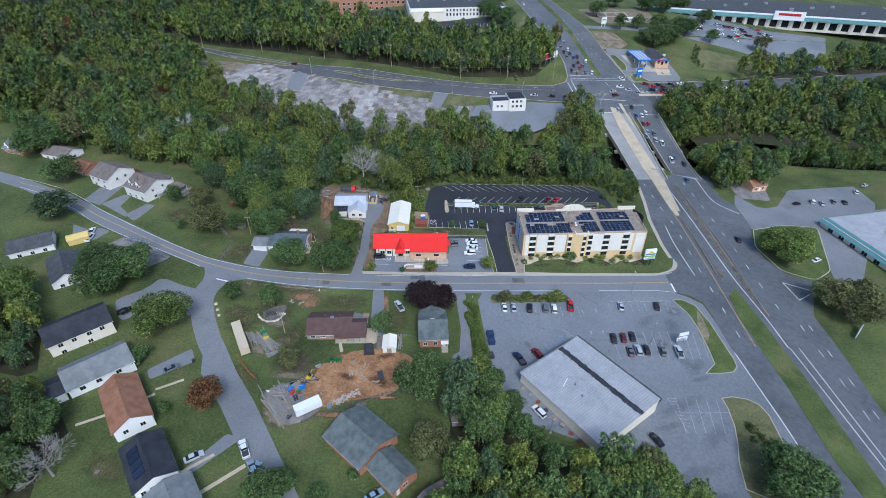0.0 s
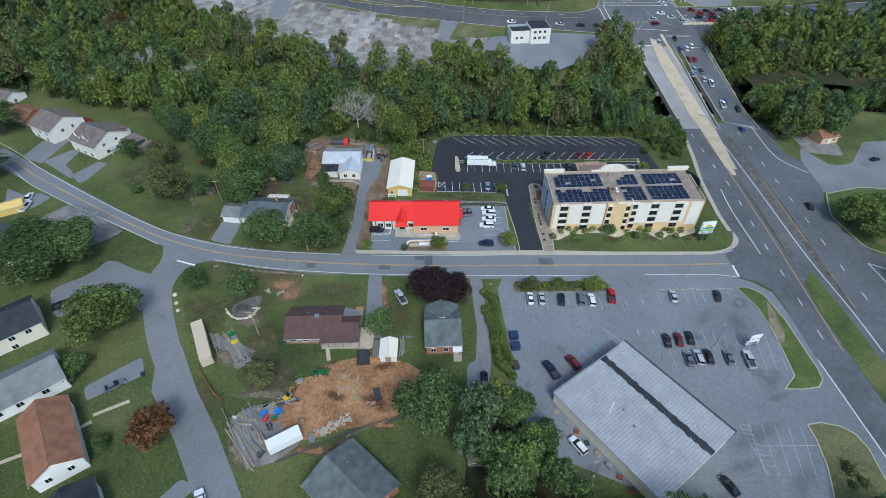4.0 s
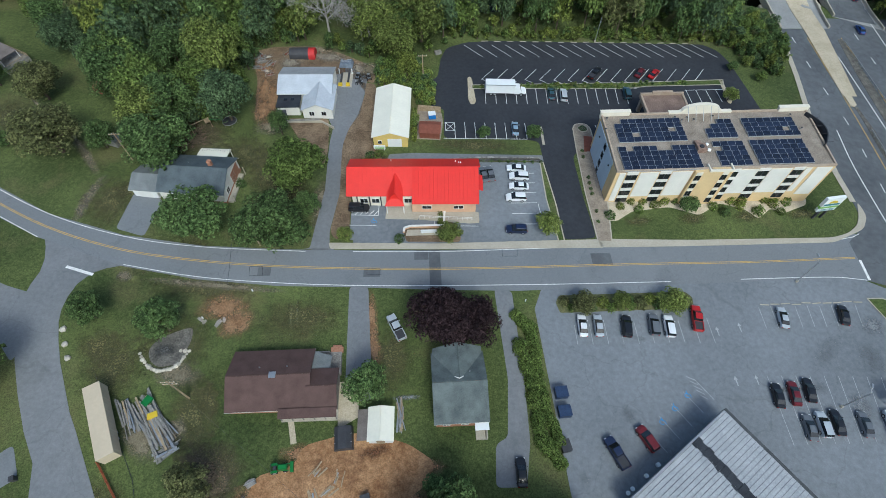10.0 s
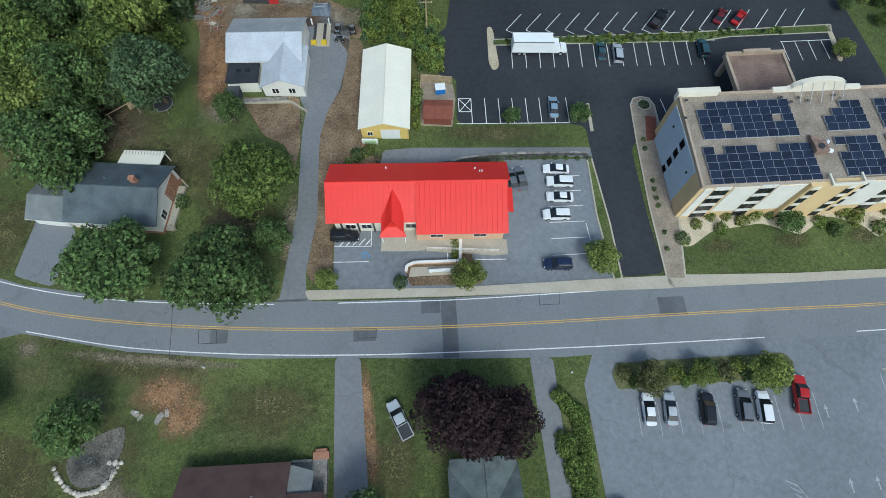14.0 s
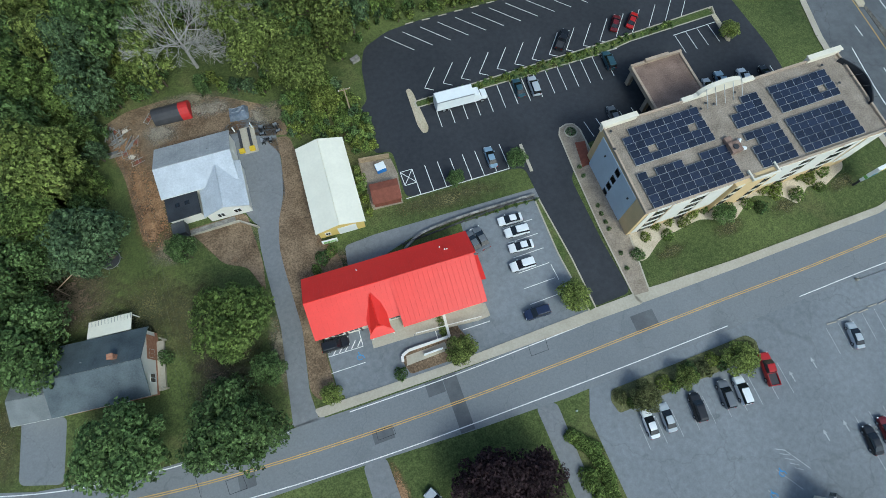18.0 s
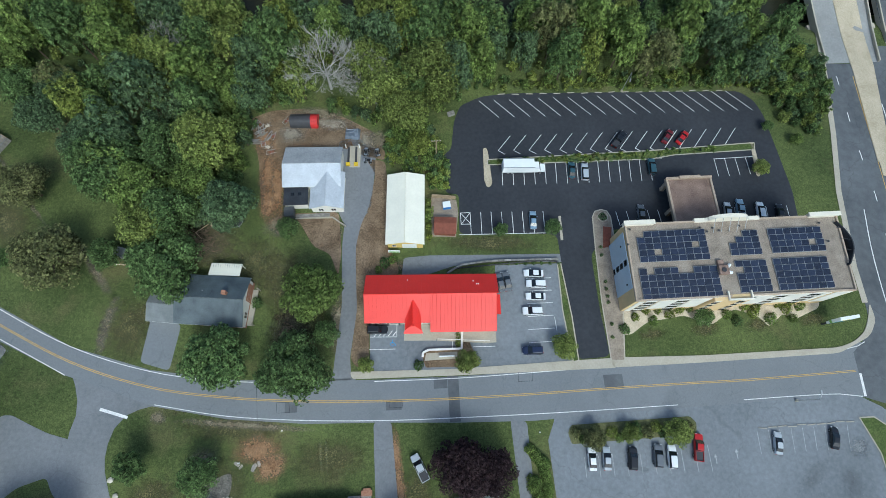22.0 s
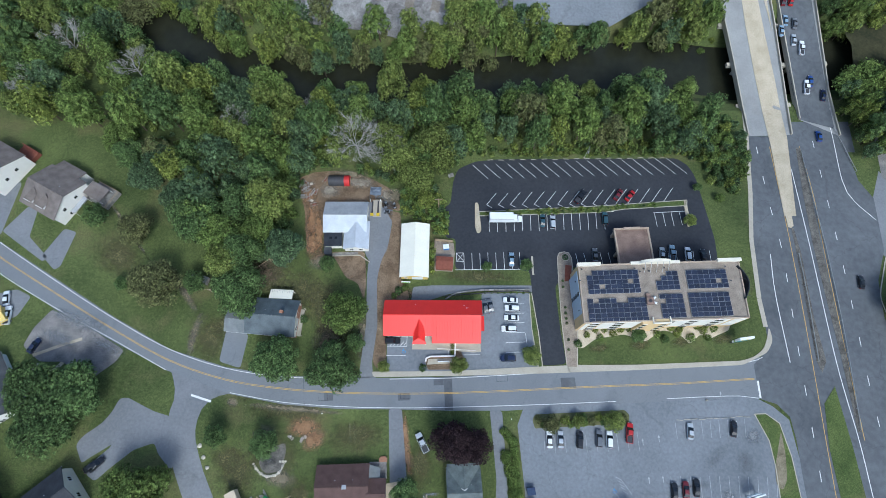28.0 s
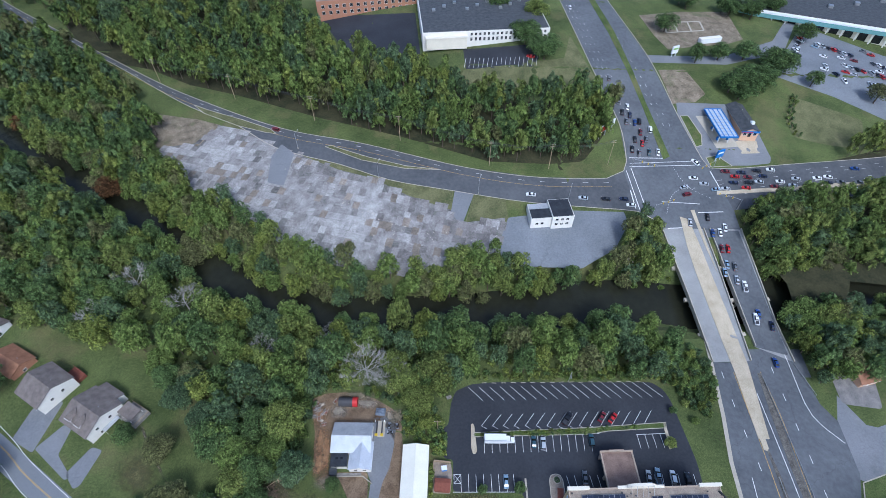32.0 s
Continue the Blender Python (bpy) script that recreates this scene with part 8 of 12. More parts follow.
# ---- buildings ----
def window_at(parent, side, u, z, w, h, half_l, half_w, proud=0.03, frame="trim"):
    """A framed window on one side of a block: u along the side, z its sill."""
    f, p = bmesh.new(), bmesh.new()
    t = 0.09
    if side in "sn":
        s = -1 if side == "s" else 1
        y = s * half_w
        a, b = sorted((y - s * 0.05, y + s * (proud + 0.05)))
        for x0, x1, z0, z1 in ((u - w / 2 - t, u + w / 2 + t, z - t, z), (u - w / 2 - t, u + w / 2 + t, z + h, z + h + t), (u - w / 2 - t, u - w / 2, z, z + h), (u + w / 2, u + w / 2 + t, z, z + h), (u - 0.03, u + 0.03, z, z + h)):
            box(f, x0, a, z0, x1, b, z1)
        a, b = sorted((y - s * 0.05, y + s * proud))
        box(p, u - w / 2, a, z, u + w / 2, b, z + h)
    else:
        s = -1 if side == "w" else 1
        x = s * half_l
        a, b = sorted((x - s * 0.05, x + s * (proud + 0.05)))
        for y0, y1, z0, z1 in ((u - w / 2 - t, u + w / 2 + t, z - t, z), (u - w / 2 - t, u + w / 2 + t, z + h, z + h + t), (u - w / 2 - t, u - w / 2, z, z + h), (u + w / 2, u + w / 2 + t, z, z + h), (u - 0.03, u + 0.03, z, z + h)):
            box(f, a, y0, z0, b, y1, z1)
        a, b = sorted((x - s * 0.05, x + s * proud))
        box(p, a, u - w / 2, z, b, u + w / 2, z + h)
    wd = part("window", f, frame, parent)
    part("pane", p, "glass", wd, "dark reflecting glass")
    return wd


def door_at(parent, side, u, w, h, half_l, half_w, material="trim", z=0.0):
    s = -1 if side in "sw" else 1
    if side in "sn":
        a, b = sorted((s * half_w - s * 0.05, s * (half_w + 0.06)))
        d = part("door", boxes((u - w / 2, a, z, u + w / 2, b, z + h)), material, parent)
        part("handle", boxes((u + w * 0.32, s * (half_w + 0.06) - 0.03, z + 1.0, u + w * 0.32 + 0.12, s * (half_w + 0.06) + 0.03, z + 1.05)), "metal", d)
    else:
        a, b = sorted((s * half_l - s * 0.05, s * (half_l + 0.06)))
        d = part("door", boxes((a, u - w / 2, z, b, u + w / 2, z + h)), material, parent)
        part("handle", boxes((s * (half_l + 0.06) - 0.03, u + w * 0.32, z + 1.0, s * (half_l + 0.06) + 0.03, u + w * 0.32 + 0.12, z + 1.05)), "metal", d)
    return d


def gable_walls(L, W, eave, ridge, along, down=2.5):
    """A block with two gables, from below the ground up."""
    bm = bmesh.new()
    l, w = L / 2, W / 2
    lo = [bm.verts.new((x, y, -down)) for x, y in ((-l, -w), (l, -w), (l, w), (-l, w))]
    hi = [bm.verts.new((x, y, eave)) for x, y in ((-l, -w), (l, -w), (l, w), (-l, w))]
    for i in range(4):
        bm.faces.new((lo[i], lo[(i + 1) % 4], hi[(i + 1) % 4], hi[i]))
    if along == "x":
        a, b = bm.verts.new((-l, 0, ridge)), bm.verts.new((l, 0, ridge))
        bm.faces.new((hi[1], hi[2], b)), bm.faces.new((hi[3], hi[0], a))
        bm.faces.new((hi[0], hi[1], b, a)), bm.faces.new((hi[2], hi[3], a, b))
    else:
        a, b = bm.verts.new((0, -w, ridge)), bm.verts.new((0, w, ridge))
        bm.faces.new((hi[0], hi[1], a)), bm.faces.new((hi[2], hi[3], b))
        bm.faces.new((hi[1], hi[2], b, a)), bm.faces.new((hi[3], hi[0], a, b))
    bm.faces.new(lo[::-1])
    bmesh.ops.recalc_face_normals(bm, faces=bm.faces)
    return bm


def slope(a, b, c, d, thick=0.16):
    """A roof slab whose top passes through four corners."""
    bm = bmesh.new()
    n = (Vector(b) - Vector(a)).cross(Vector(d) - Vector(a)).normalized()
    if n.z < 0:
        n = -n
    top = [bm.verts.new(Vector(p) + n * thick) for p in (a, b, c, d)]
    low = [bm.verts.new(Vector(p) + n * 0.01) for p in (a, b, c, d)]
    bm.faces.new(top), bm.faces.new(low)
    for i in range(4):
        bm.faces.new((top[i - 1], top[i], low[i], low[i - 1]))
    bmesh.ops.recalc_face_normals(bm, faces=bm.faces)
    return bm


def gable_roof(parent, L, W, eave, ridge, along, roof, over=0.4, label="", mid=0.0, trim="trim"):
    l, w = L / 2 + over, W / 2 + over
    if along == "x":
        k = (ridge - eave) / (W / 2) * over
        part("roof_slope", slope((-l, -w, eave - k), (l, -w, eave - k), (l, mid, ridge), (-l, mid, ridge)), roof, parent, label)
        part("roof_slope", slope((l, w, eave - k), (-l, w, eave - k), (-l, mid, ridge), (l, mid, ridge)), roof, parent, label)
        for y in (-w, w):
            part("gutter", boxes((-l, y - 0.06, eave - k - 0.08, l, y + 0.06, eave - k + 0.06)), trim, parent)
    else:
        k = (ridge - eave) / (L / 2) * over
        part("roof_slope", slope((-l, w, eave - k), (-l, -w, eave - k), (mid, -w, ridge), (mid, w, ridge)), roof, parent, label)
        part("roof_slope", slope((l, -w, eave - k), (l, w, eave - k), (mid, w, ridge), (mid, -w, ridge)), roof, parent, label)
        for x in (-l, l):
            part("gutter", boxes((x - 0.06, -w, eave - k - 0.08, x + 0.06, w, eave - k + 0.06)), trim, parent)


def house(spot, eave, ridge, along, wall, roof, label, windows, doors=(), name="house", category="house", chimney=None, over=0.4, dz=0.0, vents=1, base=None):
    """A gabled house; spot: x, y, length, width, turn."""
    x, y, L, W, turn = spot
    h = thing(name, pose(x, y, gz(x) + dz, 0, 0, turn), label, category)
    part("wall", gable_walls(L, W, eave, ridge, along), wall, h)
    if base:
        part("plinth", boxes((-L / 2 - 0.03, -W / 2 - 0.03, -2.4, L / 2 + 0.03, W / 2 + 0.03, 0.5)), base, h)
    gable_roof(h, L, W, eave, ridge, along, roof, over)
    for side, us, z, w, hh in windows:
        for u in us:
            window_at(h, side, u, z, w, hh, L / 2, W / 2)
    for side, u, w, hh, m_ in doors:
        door_at(h, side, u, w, hh, L / 2, W / 2, m_)
    if chimney:
        cx, cy = chimney
        part("chimney", boxes((cx - 0.4, cy - 0.35, eave, cx + 0.4, cy + 0.35, ridge + 0.9), (cx - 0.47, cy - 0.42, ridge + 0.8, cx + 0.47, cy + 0.42, ridge + 0.95)), "wall_brick", h)
    for k in range(vents):
        vx, vy = (L * (0.22 - 0.35 * k), W * 0.16) if along == "x" else (L * 0.16, W * (0.22 - 0.35 * k))
        zz = ridge - (ridge - eave) * (abs(vy) / (W / 2) if along == "x" else abs(vx) / (L / 2))
        part("roof_vent", tubes(((vx, vy, zz - 0.1), (vx, vy, zz + 0.55), 0.09), sides=8), "metal", h)
    return h


# hotel, with its long side to the street
HX, HY, HL, HW, HR = 51.2, 28.4, 48.8, 17.9, 11.3
hotel = thing("hotel", pose(HX, HY, gz(HX), 0, 0, 0), "four-storey tan and white hotel with a flat gravel roof", "hotel")
l, w = HL / 2, HW / 2
part("wall", prism([(-l, -w), (l, -w), (l + 0.8, w), (-l + 0.4, w)], -3.0, HR - 0.25), "wall_tan", hotel, "tan stucco wall")
part("roof", prism([(-l + 0.3, -w + 0.3), (l - 0.3, -w + 0.3), (l + 0.5, w - 0.3), (-l + 0.7, w - 0.3)], HR - 0.3, HR - 0.05), "roof_gravel", hotel, "flat gravel-covered roof")
for name, pts in (
    ("parapet", [(-l, -w), (-3.3, -w), (-3.3, -w + 0.35), (-l, -w + 0.35)]), ("parapet", [(1.2, -w), (l, -w), (l, -w + 0.35), (1.2, -w + 0.35)]),
    ("parapet", [(-l, -w + 0.35), (-l + 0.35, -w + 0.35), (-l + 0.75, w - 0.35), (-l + 0.4, w - 0.35)]), ("parapet", [(l - 0.35, -w + 0.35), (l, -w + 0.35), (l + 0.8, w - 0.35), (l + 0.45, w - 0.35)]),
    ("parapet", [(-l + 0.4, w - 0.35), (l + 0.8, w - 0.35), (l + 0.8, w), (-l + 0.4, w)]),
):
    part(name, prism(pts, HR - 0.25, HR + 0.35), "canopy_stucco", hotel)
for x0, x1 in ((-l + 0.2, -l + 7.0), (l - 6.0, l + 1.0)):
    part("cornice", boxes((x0, w - 0.5, HR - 0.8, x1, w + 0.35, HR + 1.0), (x0 - 0.15, w - 0.6, HR + 1.0, x1 + 0.15, w + 0.45, HR + 1.2)), "wall_cream", hotel, "white raised cornice")
bm = prism([(x, z) for x, z in [(-7.5, 0)] + [(-7.5, 0.9), (-5.2, 0.9)] + [(-4.6 * math.cos(k * math.pi / 14), 1.2 + 1.9 * math.sin(k * math.pi / 14)) for k in range(15)] + [(5.2, 0.9), (7.5, 0.9), (7.5, 0)]], 0, 0.9)
bmesh.ops.transform(bm, matrix=Matrix.Translation((-0.4, w + 0.5, HR - 0.5)) @ pose(0, 0, 0, 90), verts=bm.verts)
part("arch_gable", bm, "wall_cream", hotel, "white curved gable over the entrance")
for x in (-3.6, -1.8, 0.0, 1.8, 3.6):
    part("brace", tubes(((x - 0.4, w - 0.3, HR + 2.2), (x - 0.4, w - 3.0, HR - 0.1), 0.07), sides=6), "metal", hotel)
part("centre_bay", boxes((-7.2, -w - 0.75, -3.0, 1.1, -w + 0.5, HR + 0.05)), "wall_tan", hotel, "projecting tan bay")
part("bay_parapet", boxes((-4.2, -w - 0.85, HR + 0.0, 1.2, -w - 0.5, HR + 0.55), (0.9, -w - 0.5, HR, 1.2, -w + 1.2, HR + 0.55), (-4.2, -w - 0.5, HR, -3.9, -w + 1.2, HR + 0.55)), "wall_cream", hotel)
for x0, x1, z0 in ((-l + 0.8, -22.3, 1.6), (-19.0, -14.9, 2.9), (-11.9, -7.4, 2.9), (3.0, 7.2, 2.9), (10.0, 14.8, 2.9), (17.9, 19.2, 2.9), (20.2, l - 0.6, 1.8)):
    part("wall_panel", boxes((x0, -w - 0.12, z0, x1, -w + 0.05, HR - 0.35)), "wall_white", hotel, "smooth white wall panel")
for x, y in ((-20.7, -w), (-13.4, -w), (-6.2, -w - 0.75), (-0.4, -w - 0.75), (1.9, -w), (8.6, -w), (16.4, -w)):
    wd = 1.3 if x in (-6.2, -0.4) else 2.5
    for f in range(4):
        z = 0.9 + f * 2.62
        part("spandrel", boxes((x - wd / 2, y - 0.10, z + 1.55, x + wd / 2, y + 0.05, z + 2.5)), "wall_white" if wd > 2 else "wall_cream", hotel)
        f_, g_ = bmesh.new(), bmesh.new()
        for a, b, c, d in ((x - wd / 2, x - wd / 2 + 0.08, z, z + 1.55), (x + wd / 2 - 0.08, x + wd / 2, z, z + 1.55), (x - 0.05, x + 0.05, z, z + 1.55), (x - wd / 2, x + wd / 2, z - 0.08, z)):
            box(f_, a, y - 0.10, c, b, y + 0.02, d)
        box(g_, x - wd / 2 + 0.08, y - 0.05, z, x + wd / 2 - 0.08, y + 0.02, z + 1.55)
        wd_ = part("window", f_, "metal_dark", hotel)
        part("pane", g_, "glass", wd_, "dark hotel window glass")
bm = prism([(-6.4, -0.2), (6.6, -0.2), (6.6, 11.0), (-6.4, 11.0)], 0, 0.1)
bmesh.ops.transform(bm, matrix=Matrix(((0, 0, 1, -l - 0.06), (1, 0, 0, 0.6), (0, 1, 0, 0), (0, 0, 0, 1))), verts=bm.verts)
bmesh.ops.recalc_face_normals(bm, faces=bm.faces)
part("end_wall", bm, "wall_blue", hotel, "pale blue-grey end wall")
for f in range(4):
    window_at(hotel, "w", 0.3, 1.0 + f * 2.6, 1.1, 1.5, l + 0.03, w, frame="metal_dark")
for u in (-4.5, 4.5):
    part("wall_lamp", boxes((-l - 0.3, u - 0.15, 8.5, -l - 0.05, u + 0.15, 8.8)), "metal_dark", hotel)
for u in (-5, 0, 5):
    for f in range(4):
        window_at(hotel, "n", u * 4.4, 1.0 + f * 2.6, 2.0, 1.5, l, w, frame="metal_dark")
bm = bmesh.new()
arc = [(l - 0.4 + 2.2 * math.sin(k * math.pi / 12), -3.2 + 0.85 * k) for k in range(13)]
arc_v = [[bm.verts.new((x + s, y, z)) for s, z in ((0, HR - 1.8), (0, HR + 1.0), (0.25, HR + 1.0), (0.25, HR - 1.8))] for x, y in arc]
for a, b in zip(arc_v, arc_v[1:]):
    for i in range(4):
        bm.faces.new((a[i], b[i], b[(i + 1) % 4], a[(i + 1) % 4]))
bmesh.ops.recalc_face_normals(bm, faces=bm.faces)
part("curved_parapet", bm, "roof_black", hotel, "black curved awning of the east end")
part("well_floor", prism([(l - 0.3, -3.1)] + arc + [(l - 0.3, 7.0)], HR - 1.9, HR - 1.75), "roof_black", hotel, "dark sunken roof inside the curve")
for k in range(4):
    part("strut", tubes(((l - 0.2, -2 + k * 2.6, HR + 0.2), (l + 1.7, -2.6 + k * 2.6, HR + 0.8), 0.05), sides=5), "metal_dark", hotel)

# solar panels on the hotel roof
panel_me = bpy.data.meshes.new("solar_panel")
bm = boxes((-0.83, -0.66, 0.0, 0.83, 0.62, 0.05))
bm.to_mesh(panel_me), bm.free()
panel_me.materials.append(M["panel"])
frame_me = bpy.data.meshes.new("panel_frame")
bm = boxes((-0.86, -0.69, -0.26, 0.86, 0.66, 0.035))
bm.to_mesh(frame_me), bm.free()
frame_me.materials.append(M["roof_metal"])
for x0, y0, cols, rows, gone in (
    (-21.8, -0.2, 9, 5, {(2, 1), (7, 2), (0, 4), (1, 4)} - {(1, 4)}), (-22.6, -8.9, 10, 5, {(1, 4), (5, 4), (6, 4), (0, 3)} - {(0, 3)}), (-1.2, 0.4, 4, 4, {(0, 3), (0, 2), (1, 3)}),
    (-1.0, -8.1, 4, 5, {(0, 3)}), (8.2, 0.5, 7, 4, {(5, 1)}), (7.6, -8.0, 7, 5, set()),
):
    arr = thing("solar_array", pose(HX + x0, HY + y0, gz(HX) + HR + 0.32), "rows of tilted dark blue solar panels on the hotel roof", "solar panels", "hotel solar arrays")
    for i in range(cols):
        for j in range(rows):
            if (i, j) in gone:
                continue
            o = new("panel_frame", frame_me)
            o.parent, o.matrix_basis = arr, pose(0.85 + i * 1.74, 0.6 + j * 1.45, 0, 9)
            p_ = new("solar_panel", panel_me)
            p_.parent, p_.matrix_basis = o, pose(0, 0, 0.0)
hv = thing("roof_unit", pose(HX - 4.0, HY - 2.4, gz(HX) + HR), "rust-brown rooftop air unit with white ducts", "air unit")
part("casing", boxes((-1.2, -1.6, 0, 0.9, 0.4, 1.1), (-1.0, 0.5, 0, 0.3, 1.7, 0.7)), "rusty", hv)
part("duct", tubes(((0.9, -1.0, 0.5), (1.8, -1.3, 0.4), 0.35), ((0.9, 0.0, 0.6), (1.7, 0.6, 0.4), 0.35), sides=10), "sign_white", hv)
part("fan", tubes(((-0.2, -0.7, 1.1), (-0.2, -0.7, 1.3), 0.5), sides=12), "metal_dark", hv)
for x, y in ((-7, 7.2), (-5.6, 6.2), (-4.2, 7.0), (-2.8, 6.3), (-6.4, 5.0), (2.0, 7.2), (20.5, 7.0), (21.3, 2.5), (-23, 7.5), (-24, 4.0)):
    v = thing("roof_vent", pose(HX + x, HY + y, gz(HX) + HR), "small metal roof vent", "vent", "hotel roof vents")
    part("pipe", tubes(((0, 0, -0.06), (0, 0, 0.45), 0.13), sides=8), "metal", v)
    part("cap", tubes(((0, 0, 0.45), (0, 0, 0.6), 0.28, 0.12), sides=8), "metal_dark", v)

# entrance canopy behind the hotel
can = thing("entrance_canopy", pose(47.8, 45.0, gz(47.8)), "flat brown-roofed drive-through canopy on tan pillars", "canopy")
part("roof", boxes((-5.6, -7.2, 4.3, 5.6, 6.2, 4.9)), "canopy_stucco", can)
part("roof_deck", boxes((-5.2, -7.0, 4.9, 5.2, 5.8, 5.0)), "roof_pebble", can)
part("parapet", boxes((-5.7, 5.8, 4.3, 5.7, 6.3, 5.6), (-2.6, 5.7, 5.6, 2.6, 6.35, 6.1), (-5.7, -7.2, 4.3, -5.2, 5.8, 5.3), (5.2, -7.2, 4.3, 5.7, 5.8, 5.3)), "canopy_stucco", can)
for x in (-4.9, 4.9):
    for y in (-1.5, 5.4):
        part("pillar", boxes((x - 0.45, y - 0.45, -0.6, x + 0.45, y + 0.45, 4.3)), "canopy_stucco", can)

# red-roofed restaurant
RX, RY, RT = -17.1, 22.9, -2.2
red = thing("restaurant", pose(RX, RY, gz(RX) + 0.5, 0, 0, RT), "single-storey restaurant with a bright red metal roof", "restaurant")
L2, EV, RG = 14.6, 3.8, 6.5
part("wall", gable_walls(27.4, 9.2, EV, RG - 0.3, "x"), "wall_cream", red)
part("wall_east", boxes((-0.5, -6.4, -2.5, 13.6, -4.0, EV - 0.45)), "wall_peach", red, "peach stucco wall of the east room")
part("roof_slope", slope((-14.9, 5.9, EV - 0.1), (-L2 - 0.3, 0.9, RG), (L2, 0.9, RG), (14.6, 5.9, EV - 0.1)), "roof_red", red, "red standing-seam roof slope")
part("roof_slope", slope((-14.9, -4.9, EV - 0.3), (-0.4, -4.9, EV - 0.3), (-0.4, 0.9, RG), (-14.9, 0.9, RG)), "roof_red", red, "red standing-seam roof slope")
part("roof_slope", slope((-0.4, -7.0, EV - 0.45), (14.2, -7.0, EV - 0.45), (14.2, 0.9, RG + 0.12), (-0.4, 0.9, RG + 0.12)), "roof_red", red, "red standing-seam roof slope")
part("roof_hip", slope((14.2, -3.3, EV), (15.2, -3.3, EV - 0.5), (15.2, 1.2, EV - 0.5), (14.2, 1.2, EV)), "roof_red", red)
for k in range(36):
    x = -14.6 + k * 0.82
    y0, z0 = (-4.85, EV - 0.29) if x < -0.4 else (-6.95, EV - 0.43)
    y1, z1 = (0.9, RG) if x < -0.4 else (0.9, RG + 0.12)
    part("roof_seam", tubes(((x, y0, z0 + 0.17), (x, y1, z1 + 0.17), 0.03), sides=4), "roof_red", red)
    part("roof_seam", tubes(((x, 5.85, EV + 0.08), (x, 0.95, RG + 0.15), 0.03), sides=4), "roof_red", red)
part("ridge_cap", tubes(((-14.9, 0.85, RG + 0.16), (14.5, 0.85, RG + 0.16), 0.12), sides=6), "roof_red", red)
part("porch_roof", slope((-5.9, -6.6, EV - 0.5), (-5.9, -1.0, EV + 1.0), (-4.2, 0.2, EV + 2.2), (-4.2, -5.6, EV + 1.5)), "roof_red", red, "red gabled porch roof")
part("porch_roof", slope((-2.5, -1.0, EV + 1.0), (-2.5, -6.6, EV - 0.5), (-4.2, -5.6, EV + 1.5), (-4.2, 0.2, EV + 2.2)), "roof_red", red, "red gabled porch roof")
part("porch_eave", slope((-6.3, -7.2, EV - 0.9), (-2.0, -7.2, EV - 0.9), (-2.6, -5.7, EV - 0.1), (-5.8, -5.7, EV - 0.1)), "roof_red", red)
bm = bmesh.new()
tri = [bm.verts.new(p) for p in ((-5.7, -5.75, EV - 0.4), (-2.7, -5.75, EV - 0.4), (-4.2, -5.75, EV + 1.4))]
tri2 = [bm.verts.new(v.co + Vector((0, 0.2, 0))) for v in tri]
bm.faces.new(tri), bm.faces.new(tri2[::-1])
part("porch_gable", bm, "roof_red", red)
for x in (-6.0, -2.3):
    part("porch_post", boxes((x - 0.1, -6.9, -0.2, x + 0.1, -6.7, EV - 0.7)), "trim", red)
for x in (-12.6, -9.9, -7.4):
    part("post", boxes((x - 0.12, -4.9, 0.0, x + 0.12, -4.65, EV - 0.3)), "metal_dark", red)
for x in (-11.2, -8.6, -1.4):
    window_at(red, "s", x, 1.0, 1.6, 1.4, 13.7, 4.6, frame="trim")
door_at(red, "s", -4.2, 1.8, 2.2, 13.7, 4.6, "glass")
for x in (2.8, 9.8):
    window_at(red, "s", x, 1.1, 2.0, 1.0, 13.6, 6.4, frame="trim")
door_at(red, "e", 2.5, 1.0, 2.1, 13.7, 4.6, "trim")
part("walk", boxes((-6.4, -8.3, -1.0, 0.8, -4.6, -0.05), (0.8, -8.0, -1.0, 13.9, -6.4, -0.1)), "concrete", red, "pale concrete entrance walk")
part("ramp", prism([(1.0, -8.3), (12.2, -9.0), (14.4, -8.8), (14.3, -6.5), (1.0, -7.0)], -2.0, -0.15), "concrete", red, "pale concrete access ramp")
for k in range(12):
    x = 1.2 + k * 1.05
    part("rail_post", tubes(((x, -8.1 - 0.055 * k, -0.3), (x, -8.1 - 0.055 * k, 0.8), 0.04), sides=5), "trim", red)
part("rail", tubes(((1.2, -8.1, 0.8), (12.8, -8.7, 0.8), 0.05), ((1.2, -8.1, 0.35), (12.8, -8.7, 0.35), 0.03), sides=5), "trim", red)
for x, y in ((-5.4, 4.4), (9.2, 4.0), (9.9, 3.2), (10.3, 3.2)):
    z = RG - (y - 0.9) / 5.0 * (RG - EV)
    part("roof_pipe", tubes(((x, y, z), (x, y, z + 0.55), 0.11), sides=8), "sign_white", red)
ret = thing("retaining_wall", pose(0, 0, 0), "low peach wall with a white cap round a planted strip", "wall")
